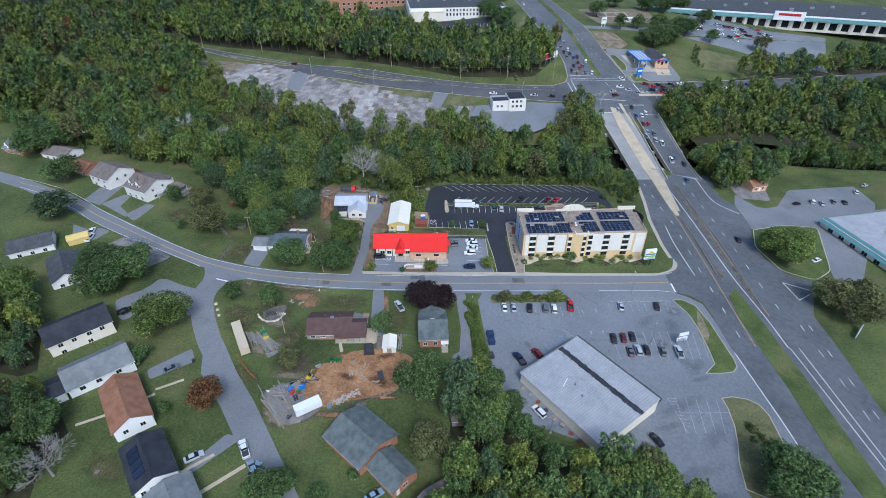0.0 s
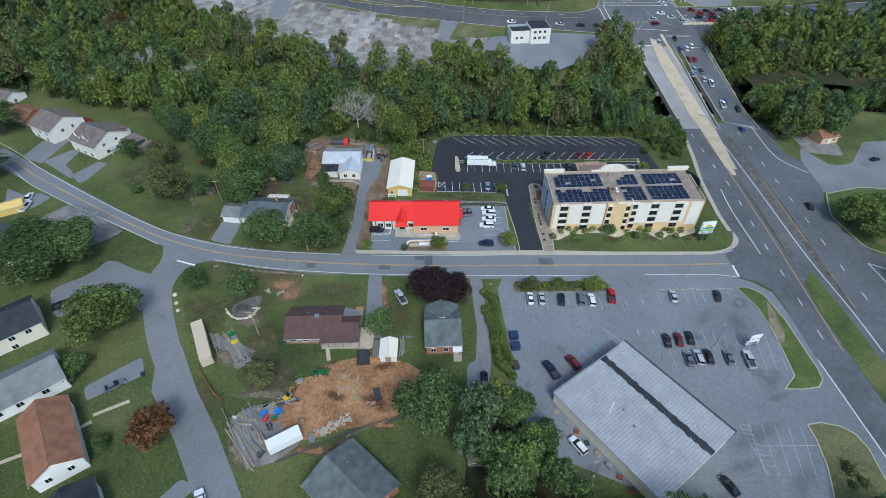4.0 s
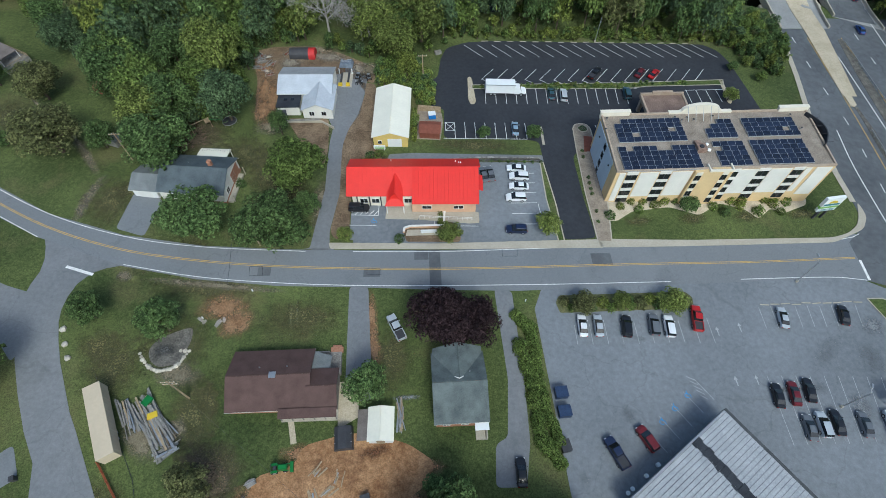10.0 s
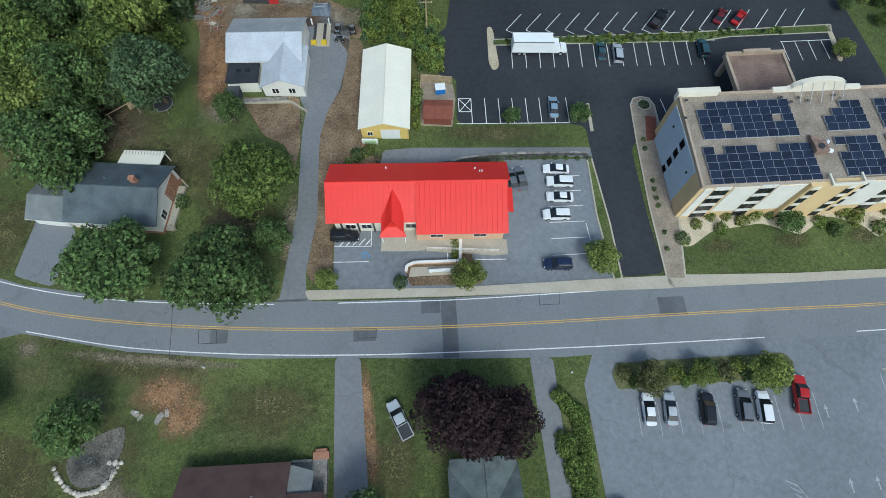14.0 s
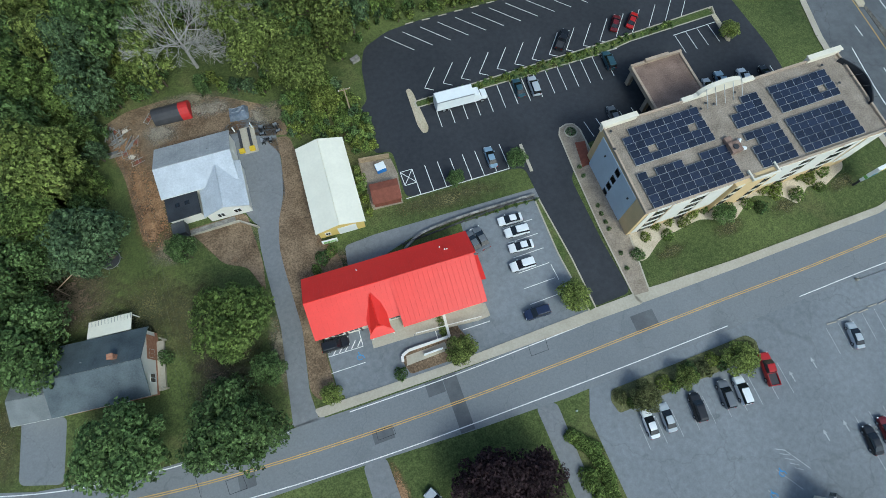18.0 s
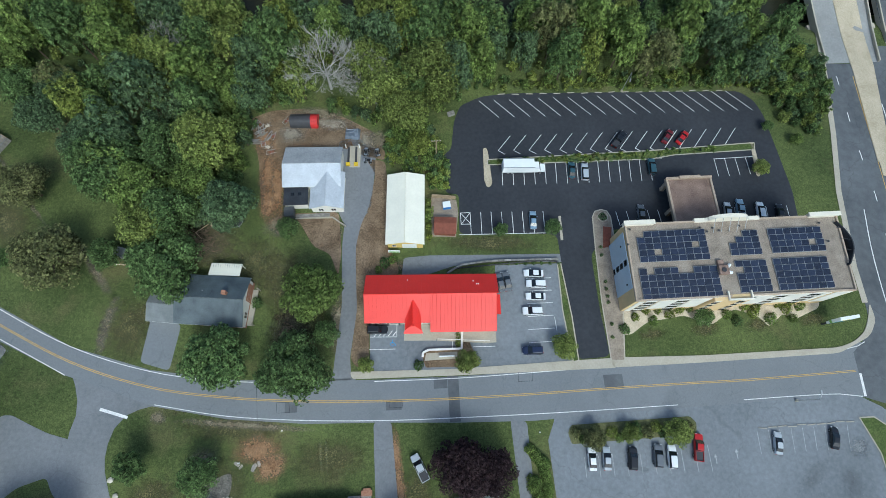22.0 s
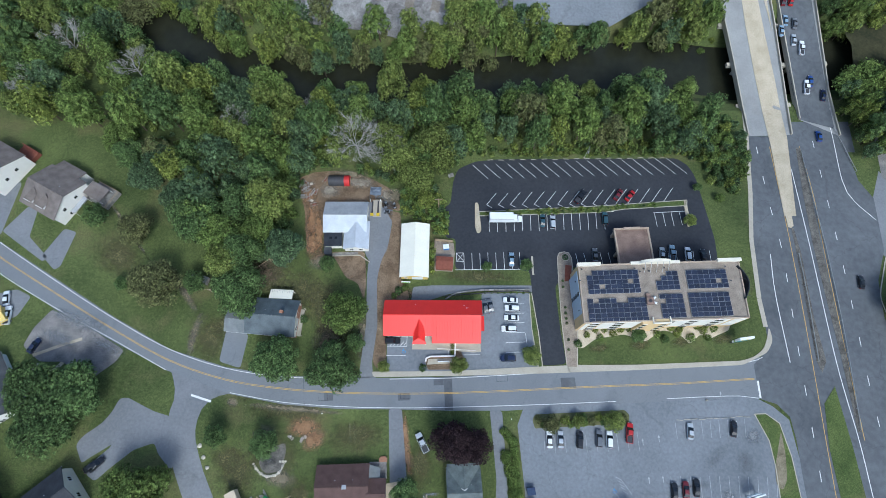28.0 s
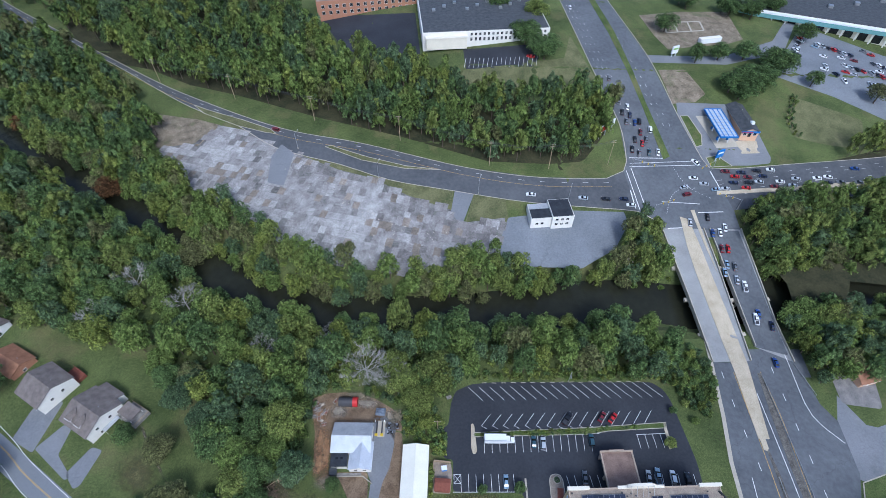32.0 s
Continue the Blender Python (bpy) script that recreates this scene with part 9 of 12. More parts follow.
for (ax, ay), (bx, by) in (((-19.8, 11.0), (-19.6, 12.0)), ((-19.6, 12.0), (-18.3, 12.5)), ((-18.3, 12.5), (-11.0, 12.4)), ((-11.0, 12.4), (-10.5, 17.9))):
    d = Vector((by - ay, ax - bx)).normalized() * 0.17
    h = 0.9 if by > 13 else 0.6
    part("wall", prism([(ax + d.x, ay + d.y), (bx + d.x, by + d.y), (bx - d.x, by - d.y), (ax - d.x, ay - d.y)], gz(ax) - 0.6, gz(ax) + h), "wall_peach", ret)
    d = d * 1.35
    part("cap", prism([(ax + d.x, ay + d.y), (bx + d.x, by + d.y), (bx - d.x, by - d.y), (ax - d.x, ay - d.y)], gz(ax) + h, gz(ax) + h + 0.1), "trim", ret)
sheet("planting_bed", [(-19.8, 10.8), (-19.2, 12.3), (-10.9, 12.3), (-10.3, 17.7), (-8.4, 17.5), (-9.0, 13.6), (-7.3, 9.6), (-7.8, 8.5), (-19.2, 8.7)][::-1], "yard_earth", 0.1, "brown mulch bed below the low wall", "ground", thick=0.2, rounded=0.5)
sheet("pavement", [(-19.4, 10.2), (-19.0, 11.8), (-12.0, 11.9), (-12.0, 10.4)][::-1], "concrete", 0.13, "pale concrete strip below the low wall", "pavement", thick=0.1)
wn_ = thing("retaining_wall", pose(0, 0, 0), "curved low grey stone wall behind the restaurant lot", "wall")
line = smooth_line(WALL_N, 1.5)
bm, bm2 = bmesh.new(), bmesh.new()
for (ax, ay), (bx, by) in zip(line, line[1:]):
    d = Vector((by - ay, ax - bx)).normalized() * 0.16
    for target, z0, z1, w_ in ((bm, -0.4, 0.7, 1.0), (bm2, 0.7, 0.82, 1.35)):
        v = [target.verts.new((x + s * d.x * w_, y + s * d.y * w_, gz(x) + z)) for z in (z0, z1) for x, y, s in ((ax, ay, 1), (bx, by, 1), (bx, by, -1), (ax, ay, -1))]
        for f in ((0, 1, 2, 3), (4, 5, 6, 7), (0, 1, 5, 4), (1, 2, 6, 5), (2, 3, 7, 6), (3, 0, 4, 7)):
            target.faces.new([v[i] for i in f])
for target in (bm, bm2):
    bmesh.ops.recalc_face_normals(target, faces=target.faces)
part("wall", bm, "rubble", wn_)
part("cap", bm2, "wood_grey", wn_)
sgn = thing("yard_sign", pose(-14.4, 10.9, gz(-14.4) + 0.1), "low white sign board at the roadside", "sign")
part("board", boxes((-1.7, -0.1, 0.2, 1.7, 0.1, 1.2)), "sign_white", sgn)
part("foot", boxes((-1.5, -0.12, -0.4, -1.2, 0.12, 0.2), (1.2, -0.12, -0.4, 1.5, 0.12, 0.2)), "trim", sgn)
pb = thing("planting_strip", pose(-11.5, 15.6, gz(-11.5)), "green planted strip beside the entrance", "plants", kind="stuff")
o = new("planting", quads_mesh("planting", np.concatenate([CLOUDS_BUSH[k % 3] * 0.75 + (0.2 * (k % 2), -2.6 + 0.75 * k, 0) for k in range(8)]), ["leaf_c"]))
o.parent = pb

# white metal barn
house(SHED, 3.3, 4.7, "y", "wall_yellow", "roof_white", "long yellow-walled shed with a cream metal roof", [("s", (-2.6,), 1.0, 0.8, 1.0)], [("s", 1.0, 3.4, 2.6, "sign_white")], "metal_shed", "shed", vents=0, over=0.35)
# white-roofed house with a wing
wh = house(WHITE_HOUSE, 3.2, 4.9, "x", "wall_white", "roof_metal", "white house with a pale metal roof and wing", [("s", (-4,), 1.0, 1.2, 1.2), ("n", (-4, 3), 1.0, 1.2, 1.2), ("e", (-2,), 1.0, 1.2, 1.2)], [("e", 1.5, 1.0, 2.1, "trim")], over=0.3)
for k in range(21):
    u = -6.8 + k * 0.68
    part("roof_seam", tubes(((u, -5.25, 3.29), (u, 0.0, 5.08), 0.025), ((u, 5.25, 3.29), (u, 0.0, 5.08), 0.025), sides=4), "roof_metal", wh)
part("roof_slope", slope((-7.0, -5.32, 3.12), (7.0, -5.32, 3.12), (7.0, -0.05, 4.91), (-7.0, -0.05, 4.91), 0.19), "roof_tin", wh, "lighter metal slope on the south side")
wing = house((-40.9, 51.2, 7.4, 9.0, -1.9), 2.9, 4.5, "y", "wall_white", "roof_tin", "white gabled wing with a pale metal roof", [("s", (-1.5, 1.5), 1.0, 1.1, 1.2)], over=0.3, vents=0)
flat = thing("lean_to", pose(WHITE_FLAT[0], WHITE_FLAT[1], gz(WHITE_FLAT[0])), "flat black-roofed lean-to against the white house", "lean-to")
part("wall", boxes((-2.7, -2.5, -1.5, 2.7, 2.5, 2.6)), "wall_white", flat)
part("roof", boxes((-2.9, -2.7, 2.6, 2.9, 2.6, 2.85)), "roof_black", flat)
for x in (-0.8, 0.9):
    part("skylight", boxes((x - 0.4, -0.3, 2.85, x + 0.4, 0.4, 2.97)), "glass", flat)
part("porch_deck", boxes((-0.6, -5.0, -0.6, 7.6, -4.0, 0.1)), "wood_grey", flat)
part("low_roof", boxes((-2.8, -5.0, -0.5, -0.7, -2.72, 1.9), (-2.9, -5.1, 1.9, -0.6, -2.72, 2.05)), "roof_dark", flat)
part("kerb_wall", boxes((-0.6, -5.25, -0.6, 8.2, -5.05, 0.35)), "concrete", flat, "low pale garden wall")
part("kerb_wall", prism([(8.2, -5.25), (11.3, -7.6), (11.4, -7.4), (8.3, -5.05)], -0.6, 0.3), "concrete", flat, "low pale garden wall")
# black-roofed house and its carport
bh = house(BLACK_HOUSE, 3.3, 5.6, "x", "wall_white", "roof_slate", "white house with a dark slate-blue shingle roof and brick gable", [("s", (-4, 0, 4), 1.0, 1.3, 1.3), ("e", (-2.6, 1.4), 0.9, 1.3, 1.5), ("n", (-4, 3), 1.0, 1.2, 1.2)], [("s", 2.2, 1.0, 2.1, "trim")], chimney=(3.3, 1.2), base="wall_brick", vents=2)
part("brick_front", boxes((BLACK_HOUSE[2] / 2 - 0.02, 0.4, -1.5, BLACK_HOUSE[2] / 2 + 0.08, 4.4, 3.1)), "wall_brick", bh, "red brick facing")
part("porch", boxes((BLACK_HOUSE[2] / 2, -4.6, -1.2, BLACK_HOUSE[2] / 2 + 1.2, 3.6, 0.1), (BLACK_HOUSE[2] / 2 + 1.6, -4.6, 0.1, BLACK_HOUSE[2] / 2 + 1.8, -4.4, 2.4), (BLACK_HOUSE[2] / 2 + 1.6, 3.4, 0.1, BLACK_HOUSE[2] / 2 + 1.8, 3.6, 2.4)), "concrete", bh)
house((BLACK_CARPORT[0], BLACK_CARPORT[1], 5.4, 6.6, -8), 2.7, 4.0, "x", "siding", "roof_grey", "white garage with a pale grey roof", [], [("s", 0, 3.0, 2.2, "trim")], "garage", "garage", vents=1)
pr = thing("porch_roof", pose(-63.2, 32.3, gz(-63), 0, 0, -5), "ribbed white porch roof on posts", "porch")
part("deck_roof", slope((-3.5, 1.4, 2.3), (3.5, 1.4, 2.3), (3.5, -1.6, 2.9), (-3.5, -1.6, 2.9)), "roof_white", pr)
for k in range(14):
    part("rib", boxes((-3.4 + k * 0.52, -1.5, 2.62, -3.36 + k * 0.52, 1.3, 2.66)), "roof_grey", pr)
for x in (-3.3, 3.3):
    part("post", boxes((x - 0.07, 1.1, -1.0, x + 0.07, 1.24, 2.4)), "trim", pr)
# brown ranch house
br = house((-42.95, -21.85, 13.7, 10.1, 0), 2.4, 4.7, "x", "stone_grey", "roof_brown", "long ranch house with a brown shingle roof", [("s", (-5, -2), 1.0, 1.4, 1.0), ("n", (-5, -1, 3), 1.0, 1.4, 1.0), ("w", (-2, 2), 1.0, 1.2, 1.0)], base="wall_brick", vents=2)
part("wing_wall", boxes((6.85, -5.05, -2.0, 11.5, 1.2, 2.4)), "stone_grey", br)
part("wing_gable", extrusion([(1.2, 2.4), (-5.05, 2.4), (-2.0, 3.9)], 11.3, 11.5, "x"), "stone_grey", br)
part("wing_roof", slope((6.5, 1.6, 2.35), (11.8, 1.6, 2.35), (11.8, -2.0, 4.0), (6.5, -2.0, 4.0)), "roof_brown", br)
part("wing_roof", slope((6.5, -5.5, 2.35), (11.8, -5.5, 2.35), (11.8, -2.0, 4.0), (6.5, -2.0, 4.0)), "roof_brown", br)
part("roof_fan", boxes((0.3, -0.5, 4.4, 1.3, 0.4, 4.95), (0.2, -0.6, 4.95, 1.4, 0.5, 5.02)), "metal", br, "small white roof ventilator")
part("front_porch_roof", slope((1.9, -6.9, 2.2), (11.8, -6.9, 2.2), (11.8, -5.3, 2.62), (1.9, -5.3, 2.62)), "roof_brown", br)
part("porch_floor", boxes((2.0, -6.8, -1.5, 11.6, -5.05, 0.1)), "concrete", br)
part("patio", boxes((6.9, 1.25, -1.5, 11.6, 5.6, 0.12)), "rock", br, "grey paved patio in the corner")
part("patio_wall", boxes((11.4, 1.25, -1.0, 11.7, 4.4, 0.5), (6.9, 5.4, -1.0, 9.4, 5.7, 0.5)), "rock", br)
part("sun_canopy", slope((6.9, 5.2, 2.0), (10.2, 4.2, 1.7), (10.0, 1.4, 2.1), (6.9, 1.3, 2.3), 0.05), "roof_grey", br, "grey fabric canopy over the patio")
part("patio_chair", boxes((8.0, 3.4, 0.12, 8.6, 4.0, 0.5), (8.0, 3.9, 0.5, 8.6, 4.0, 1.0)), "metal_dark", br)
part("retaining_wall", prism([(-7.6, 5.0), (-8.0, 4.9), (-8.9, 1.0), (-9.2, -3.0), (-8.8, -6.4), (-8.2, -6.9), (-7.9, -6.6), (-8.5, -6.0), (-8.8, -3.0), (-8.5, 1.0)], -1.2, 0.35), "rock", br, "low pale stone wall")
for k in range(6):
    part("porch_post", boxes((2.1 + k * 1.87, -6.7, 0.1, 2.22 + k * 1.87, -6.58, 2.2)), "wood_grey", br)
part("brick_steps", boxes((9.6, 5.6, -0.8, 11.8, 6.6, 0.12), (9.9, 6.6, -0.8, 11.5, 7.0, -0.02)), "wall_brick", br, "red brick steps to the patio")
# green-grey cape house
cp = house((-10.0, -24.4, 8.7, 11.8, 0.8), 3.6, 6.2, "x", "wall_brick", "roof_green", "brick cape house with a grey-green shingle roof", [("s", (-2.6, 0.6), 1.0, 1.1, 1.3), ("w", (-3, 2), 1.0, 1.1, 1.3), ("e", (-2, 3), 1.0, 1.1, 1.3), ("n", (-2, 2), 1.0, 1.1, 1.3)], [("s", 3.2, 1.0, 2.1, "trim")], vents=1)
part("cross_gable_wall", boxes((-3.6, 5.4, -1.5, 3.6, 6.6, 3.6)), "wall_white", cp)
part("cross_gable", slope((-4.4, 7.2, 3.6), (-4.4, 3.4, 3.6), (0, 0.6, 6.15), (0, 7.2, 6.15)), "roof_green", cp)
part("cross_gable", slope((4.4, 3.4, 3.6), (4.4, 7.2, 3.6), (0, 7.2, 6.15), (0, 0.6, 6.15)), "roof_green", cp)
part("white_gutter", tubes(((-4.4, 3.3, 3.75), (0, 0.55, 6.3), 0.09), ((4.4, 3.3, 3.75), (0, 0.55, 6.3), 0.09), sides=5), "trim", cp)
part("back_stoop", boxes((2.4, -8.4, -1.0, 4.4, -5.9, 0.2), (4.2, -8.4, 0.2, 4.4, -5.9, 1.1)), "concrete", cp)
part("stoop_roof", boxes((2.2, -7.4, 2.5, 4.6, -5.7, 2.65)), "sign_white", cp, "white stoop roof")
ls = house((-23.7, -30.0, 4.0, 5.4, -1), 2.1, 2.9, "y", "siding", "roof_white", "small shed with a white metal roof", [], [("s", 0, 1.4, 1.9, "wood")], "garden_shed", "shed", vents=0, over=0.2)
part("side_roof", slope((-4.0, -2.6, 1.6), (-4.0, 2.6, 1.6), (-2.0, 2.6, 2.0), (-2.0, -2.6, 2.0)), "roof_taupe", ls)
# grey L-shaped house, foreground of the first view
gh = house((-29.6, -64.1, 12.6, 13.7, 46), 3.2, 5.9, "y", "wall_brick", "roof_green", "brick house with a grey-green hipped roof", [("n", (-3, 2), 1.0, 1.2, 1.2), ("e", (-4, 0, 4), 1.0, 1.2, 1.2), ("s", (-3, 3), 1.0, 1.2, 1.2)], [("e", 2.0, 1.0, 2.1, "trim")], vents=1)
house((-21.2, -73.4, 7.6, 9.2, 43), 3.0, 5.0, "y", "wall_brick", "roof_green", "brick wing with a grey-green roof", [("e", (-2, 2), 1.0, 1.2, 1.2), ("s", (0,), 1.0, 1.4, 1.2)], [("s", -2.3, 1.0, 2.1, "trim")], vents=0)
house(BACK_SHED, 2.2, 3.0, "x", "wood_grey", "roof_taupe", "small weathered grey garden shed", [], [("s", 0, 1.2, 1.9, "wood")], "garden_shed", "shed", vents=0, over=0.2)
house((-10.5, -84, 12, 9, 40), 3.0, 5.4, "y", "wall_brick", "roof_taupe", "house with a dark taupe shingle roof", [("n", (-3, 3), 1.0, 1.2, 1.2)], vents=1)
# houses along the side street
house((-119.6, -24.6, 17.0, 11.5, 39), 5.4, 8.2, "x", "wall_cream", "roof_black", "two-storey cream house with a black roof and dormers", [("s", (-5.5, -2, 2, 5.5), 3.6, 1.2, 1.3), ("s", (-5.5, 1.5), 0.9, 1.2, 1.3), ("e", (-2.5, 2.5), 3.4, 1.2, 1.3)], [("s", -2.2, 1.0, 2.1, "trim")], vents=1, dz=-1.0)
house((-106.2, -40.2, 16.4, 10.5, 39), 4.2, 7.0, "x", "siding", "roof_grey", "white two-storey house with a grey shingle roof", [("s", (-5, -1, 4), 2.2, 1.3, 1.2), ("e", (-2, 2), 2.2, 1.2, 1.2)], [("s", 1.4, 1.0, 2.1, "trim")], vents=2, dz=-0.8)
house((-114.5, -48.5, 5.5, 7.5, 39), 2.8, 4.0, "x", "siding", "roof_black", "low white annexe with a dark roof", [], name="annexe", category="annexe", vents=0)
house((-92.3, -53.6, 9.0, 17.4, 36), 4.6, 7.2, "y", "siding", "roof_tan", "white house with a reddish-brown shingle roof", [("s", (-2, 2), 2.4, 1.1, 1.2), ("e", (-5, 0, 5), 2.4, 1.2, 1.2)], [("e", -2.5, 1.0, 2.1, "trim")], vents=1, dz=-0.8)
s4 = house((-79.2, -70.8, 9.2, 14.0, 36), 4.6, 6.6, "y", "siding", "roof_black", "white house with a black roof and solar panels", [("s", (-3, -1, 2), 2.4, 1.0, 1.2), ("e", (-4, 3), 2.4, 1.2, 1.2)], [("e", 0, 1.0, 2.1, "trim")], vents=0, dz=-0.6)
for k in range(4):
    part("solar_panel", slope((-3.6, -4.4 + k * 2.3, 5.2), (-3.6, -2.6 + k * 2.3, 5.2), (-1.0, -2.6 + k * 2.3, 6.35), (-1.0, -4.4 + k * 2.3, 6.35), 0.3), "panel", s4)
house((-70.0, -80.5, 10.0, 9.0, 36), 3.6, 5.6, "y", "siding", "roof_grey", "white house with a grey roof", [("e", (-2, 2), 1.4, 1.2, 1.2)], vents=1)
# houses along the street to the west
def dormer(parent, u, y, z, roof):
    """A steep dormer whose white front stands forward of the roof slope."""
    d = part("dormer", boxes((u - 0.85, y - 1.7, z - 1.2, u + 0.85, y + 0.9, z + 0.8)), "siding", parent)
    part("gable", extrusion([(u - 1.0, z + 0.75), (u + 1.0, z + 0.75), (u, z + 2.5)], y - 1.85, y - 1.7, "y"), "siding", d, "white triangular gable")
    part("dormer_roof", slope((u - 1.15, y - 1.7, z + 0.6), (u - 1.15, y + 1.0, z + 0.6), (u, y + 2.6, z + 2.5), (u, y - 1.7, z + 2.5), 0.1), roof, d)
    part("dormer_roof", slope((u + 1.15, y + 1.0, z + 0.6), (u + 1.15, y - 1.7, z + 0.6), (u, y - 1.7, z + 2.5), (u, y + 2.6, z + 2.5), 0.1), roof, d)
    part("pane", boxes((u - 0.4, y - 1.8, z - 0.3, u + 0.4, y - 1.65, z + 0.6)), "glass", d)


w1 = house((-136.0, 66.5, 13.6, 14.0, -30), 5.4, 8.6, "x", "wall_white", "roof_taupe", "white house with a taupe roof and two dormers", [("e", (-2.5, 1.5), 1.0, 1.2, 1.2), ("e", (-3.0, 2.0), 4.0, 1.0, 1.1), ("s", (-4, 0, 4), 1.0, 1.2, 1.3)], [("s", 2.0, 1.0, 2.1, "trim")], vents=1, dz=-0.4)
for u in (-3.0, 1.8):
    dormer(w1, u, -4.3, 6.4, "roof_taupe")
part("rear_wing_wall", boxes((-5.6, 6.0, -1.0, 3.6, 10.0, 4.2)), "wall_white", w1)
part("rear_wing_roof", slope((3.9, 10.3, 4.15), (-5.9, 10.3, 4.15), (-5.9, 4.2, 6.7), (3.9, 4.2, 6.7)), "roof_taupe", w1)
part("deck", boxes((6.6, 3.6, -1.0, 14.9, 10.2, 1.0)), "wood_grey", w1, "weathered wooden deck")
part("deck_roof", slope((13.2, 4.3, 2.9), (13.2, 9.2, 2.9), (6.8, 9.2, 3.5), (6.8, 4.3, 3.5), 0.14), "roof_taupe", w1)
part("lean_roof", slope((7.0, 3.6, 2.5), (8.4, 3.6, 2.2), (8.4, -2.4, 2.2), (7.0, -2.4, 2.5), 0.1), "roof_metal", w1)
for u, v in ((13.0, 4.4), (13.0, 9.1), (8.3, -2.2), (8.3, 3.4)):
    part("post", boxes((u - 0.07, v - 0.07, -1.0, u + 0.07, v + 0.07, 2.9 if u > 9 else 2.2)), "trim", w1)
for a in ((6.6, 10.1, 14.9, 10.2), (14.8, 3.6, 14.9, 10.1), (13.4, 3.6, 14.8, 3.7)):
    part("deck_rail", boxes((a[0], a[1], 1.85, a[2], a[3], 1.95), (a[0], a[1], 1.35, a[2], a[3], 1.42)), "wood", w1)
for k in range(14):
    part("rail_post", boxes((6.7 + k * 0.61, 10.12, 1.0, 6.78 + k * 0.61, 10.2, 1.9)), "wood", w1)
w2 = house((-156.4, 76.6, 12.5, 13.6, -31), 5.6, 8.8, "x", "wall_white", "roof_taupe", "white two-storey house with a dark taupe roof", [("e", (-2, 2), 3.4, 1.0, 1.1), ("s", (-4, 0, 4), 3.4, 1.2, 1.2), ("s", (-3, 3), 0.9, 1.4, 1.3)], [("s", 0, 1.0, 2.1, "trim")], vents=1, dz=-0.4)
part("rear_deck", boxes((-1.0, 6.9, -1.5, 5.4, 10.4, 1.5), (-1.0, 10.2, 1.5, 5.4, 10.4, 2.4)), "wood_red", w2, "red-brown rear deck")
house((-175.5, 88.0, 13, 9.5, -28), 3.2, 5.4, "x", "wall_brick", "roof_tan", "brick house with a reddish-brown roof", [("s", (-4, 0, 4), 1.0, 1.2, 1.2), ("e", (0,), 1.0, 1.2, 1.2)], vents=1, dz=-1)
house((-194.0, 103.0, 15, 10.5, -20), 3.2, 5.6, "x", "siding", "roof_taupe", "white ranch house with a taupe roof", [("s", (-4, 0, 4), 1.0, 1.3, 1.2), ("e", (0,), 1.0, 1.2, 1.2)], vents=1, dz=-1)
w5 = house((-217.0, 108.0, 12, 10, -20), 3.4, 6.2, "x", "wall_brick", "roof_grey", "brick house with a grey roof and white dormers", [("s", (-4, 0, 4), 1.0, 1.2, 1.2)], vents=1, dz=-1)
for u in (-2.5, 2.5):
    dormer(w5, u, -3.4, 4.2, "roof_grey")
house((-206.0, 130.0, 16, 6.5, 18), 3.0, 4.4, "x", "siding", "roof_metal", "long white outbuilding with a pale roof", [("s", (-3, 2), 1.0, 1.0, 1.0)], name="outbuilding", category="outbuilding", vents=0, dz=-1)
house((-161.0, 22.0, 14, 10.5, 28), 3.4, 5.8, "x", "siding", "roof_dark", "white house with a dark grey roof", [("s", (-4, 0, 4), 1.0, 1.2, 1.2), ("e", (-2, 2), 1.0, 1.2, 1.2)], vents=1, dz=-1)
house((-140.5, 6.5, 17.5, 9.5, -56), 3.6, 6.0, "x", "siding", "roof_dark", "white house with a long dark roof", [("e", (-2, 2), 1.0, 1.2, 1.2), ("s", (-5, 0, 5), 1.0, 1.2, 1.2)], vents=1, dz=-1)
house((-146.6, 26.6, 7.2, 4.4, 30), 2.4, 3.2, "x", "wall_yellow", "wall_yellow", "small yellow-roofed garden shed", [], name="garden_shed", category="shed", vents=0, over=0.2)

# store with a ribbed metal roof
st = thing("store", pose(33.6, -49.8, gz(33.6) - 0.2, 0, 0, 33.6), "large flat store with a ribbed pale metal roof", "store")
SA, SB, SH = 24.2, 29.6, 4.8
part("wall", boxes((-SA / 2, -SB / 2, -2.5, SA / 2, SB / 2, SH - 0.1)), "wall_cream", st)
part("roof", slope((-SA / 2 - 0.3, -SB / 2 - 0.3, SH - 0.2), (4.0, -SB / 2 - 0.3, SH), (4.0, SB / 2 + 0.3, SH), (-SA / 2 - 0.3, SB / 2 + 0.3, SH - 0.2), 0.12), "roof_metal", st)
part("roof", slope((4.9, -SB / 2 - 0.3, SH), (SA / 2 + 0.3, -SB / 2 - 0.3, SH + 0.25), (SA / 2 + 0.3, SB / 2 + 0.3, SH + 0.25), (4.9, SB / 2 + 0.3, SH), 0.12), "roof_metal", st)
part("valley", boxes((3.6, -SB / 2 - 0.3, SH - 0.05, 5.1, SB / 2 + 0.3, SH + 0.14)), "roof_black", st, "black roof valley")
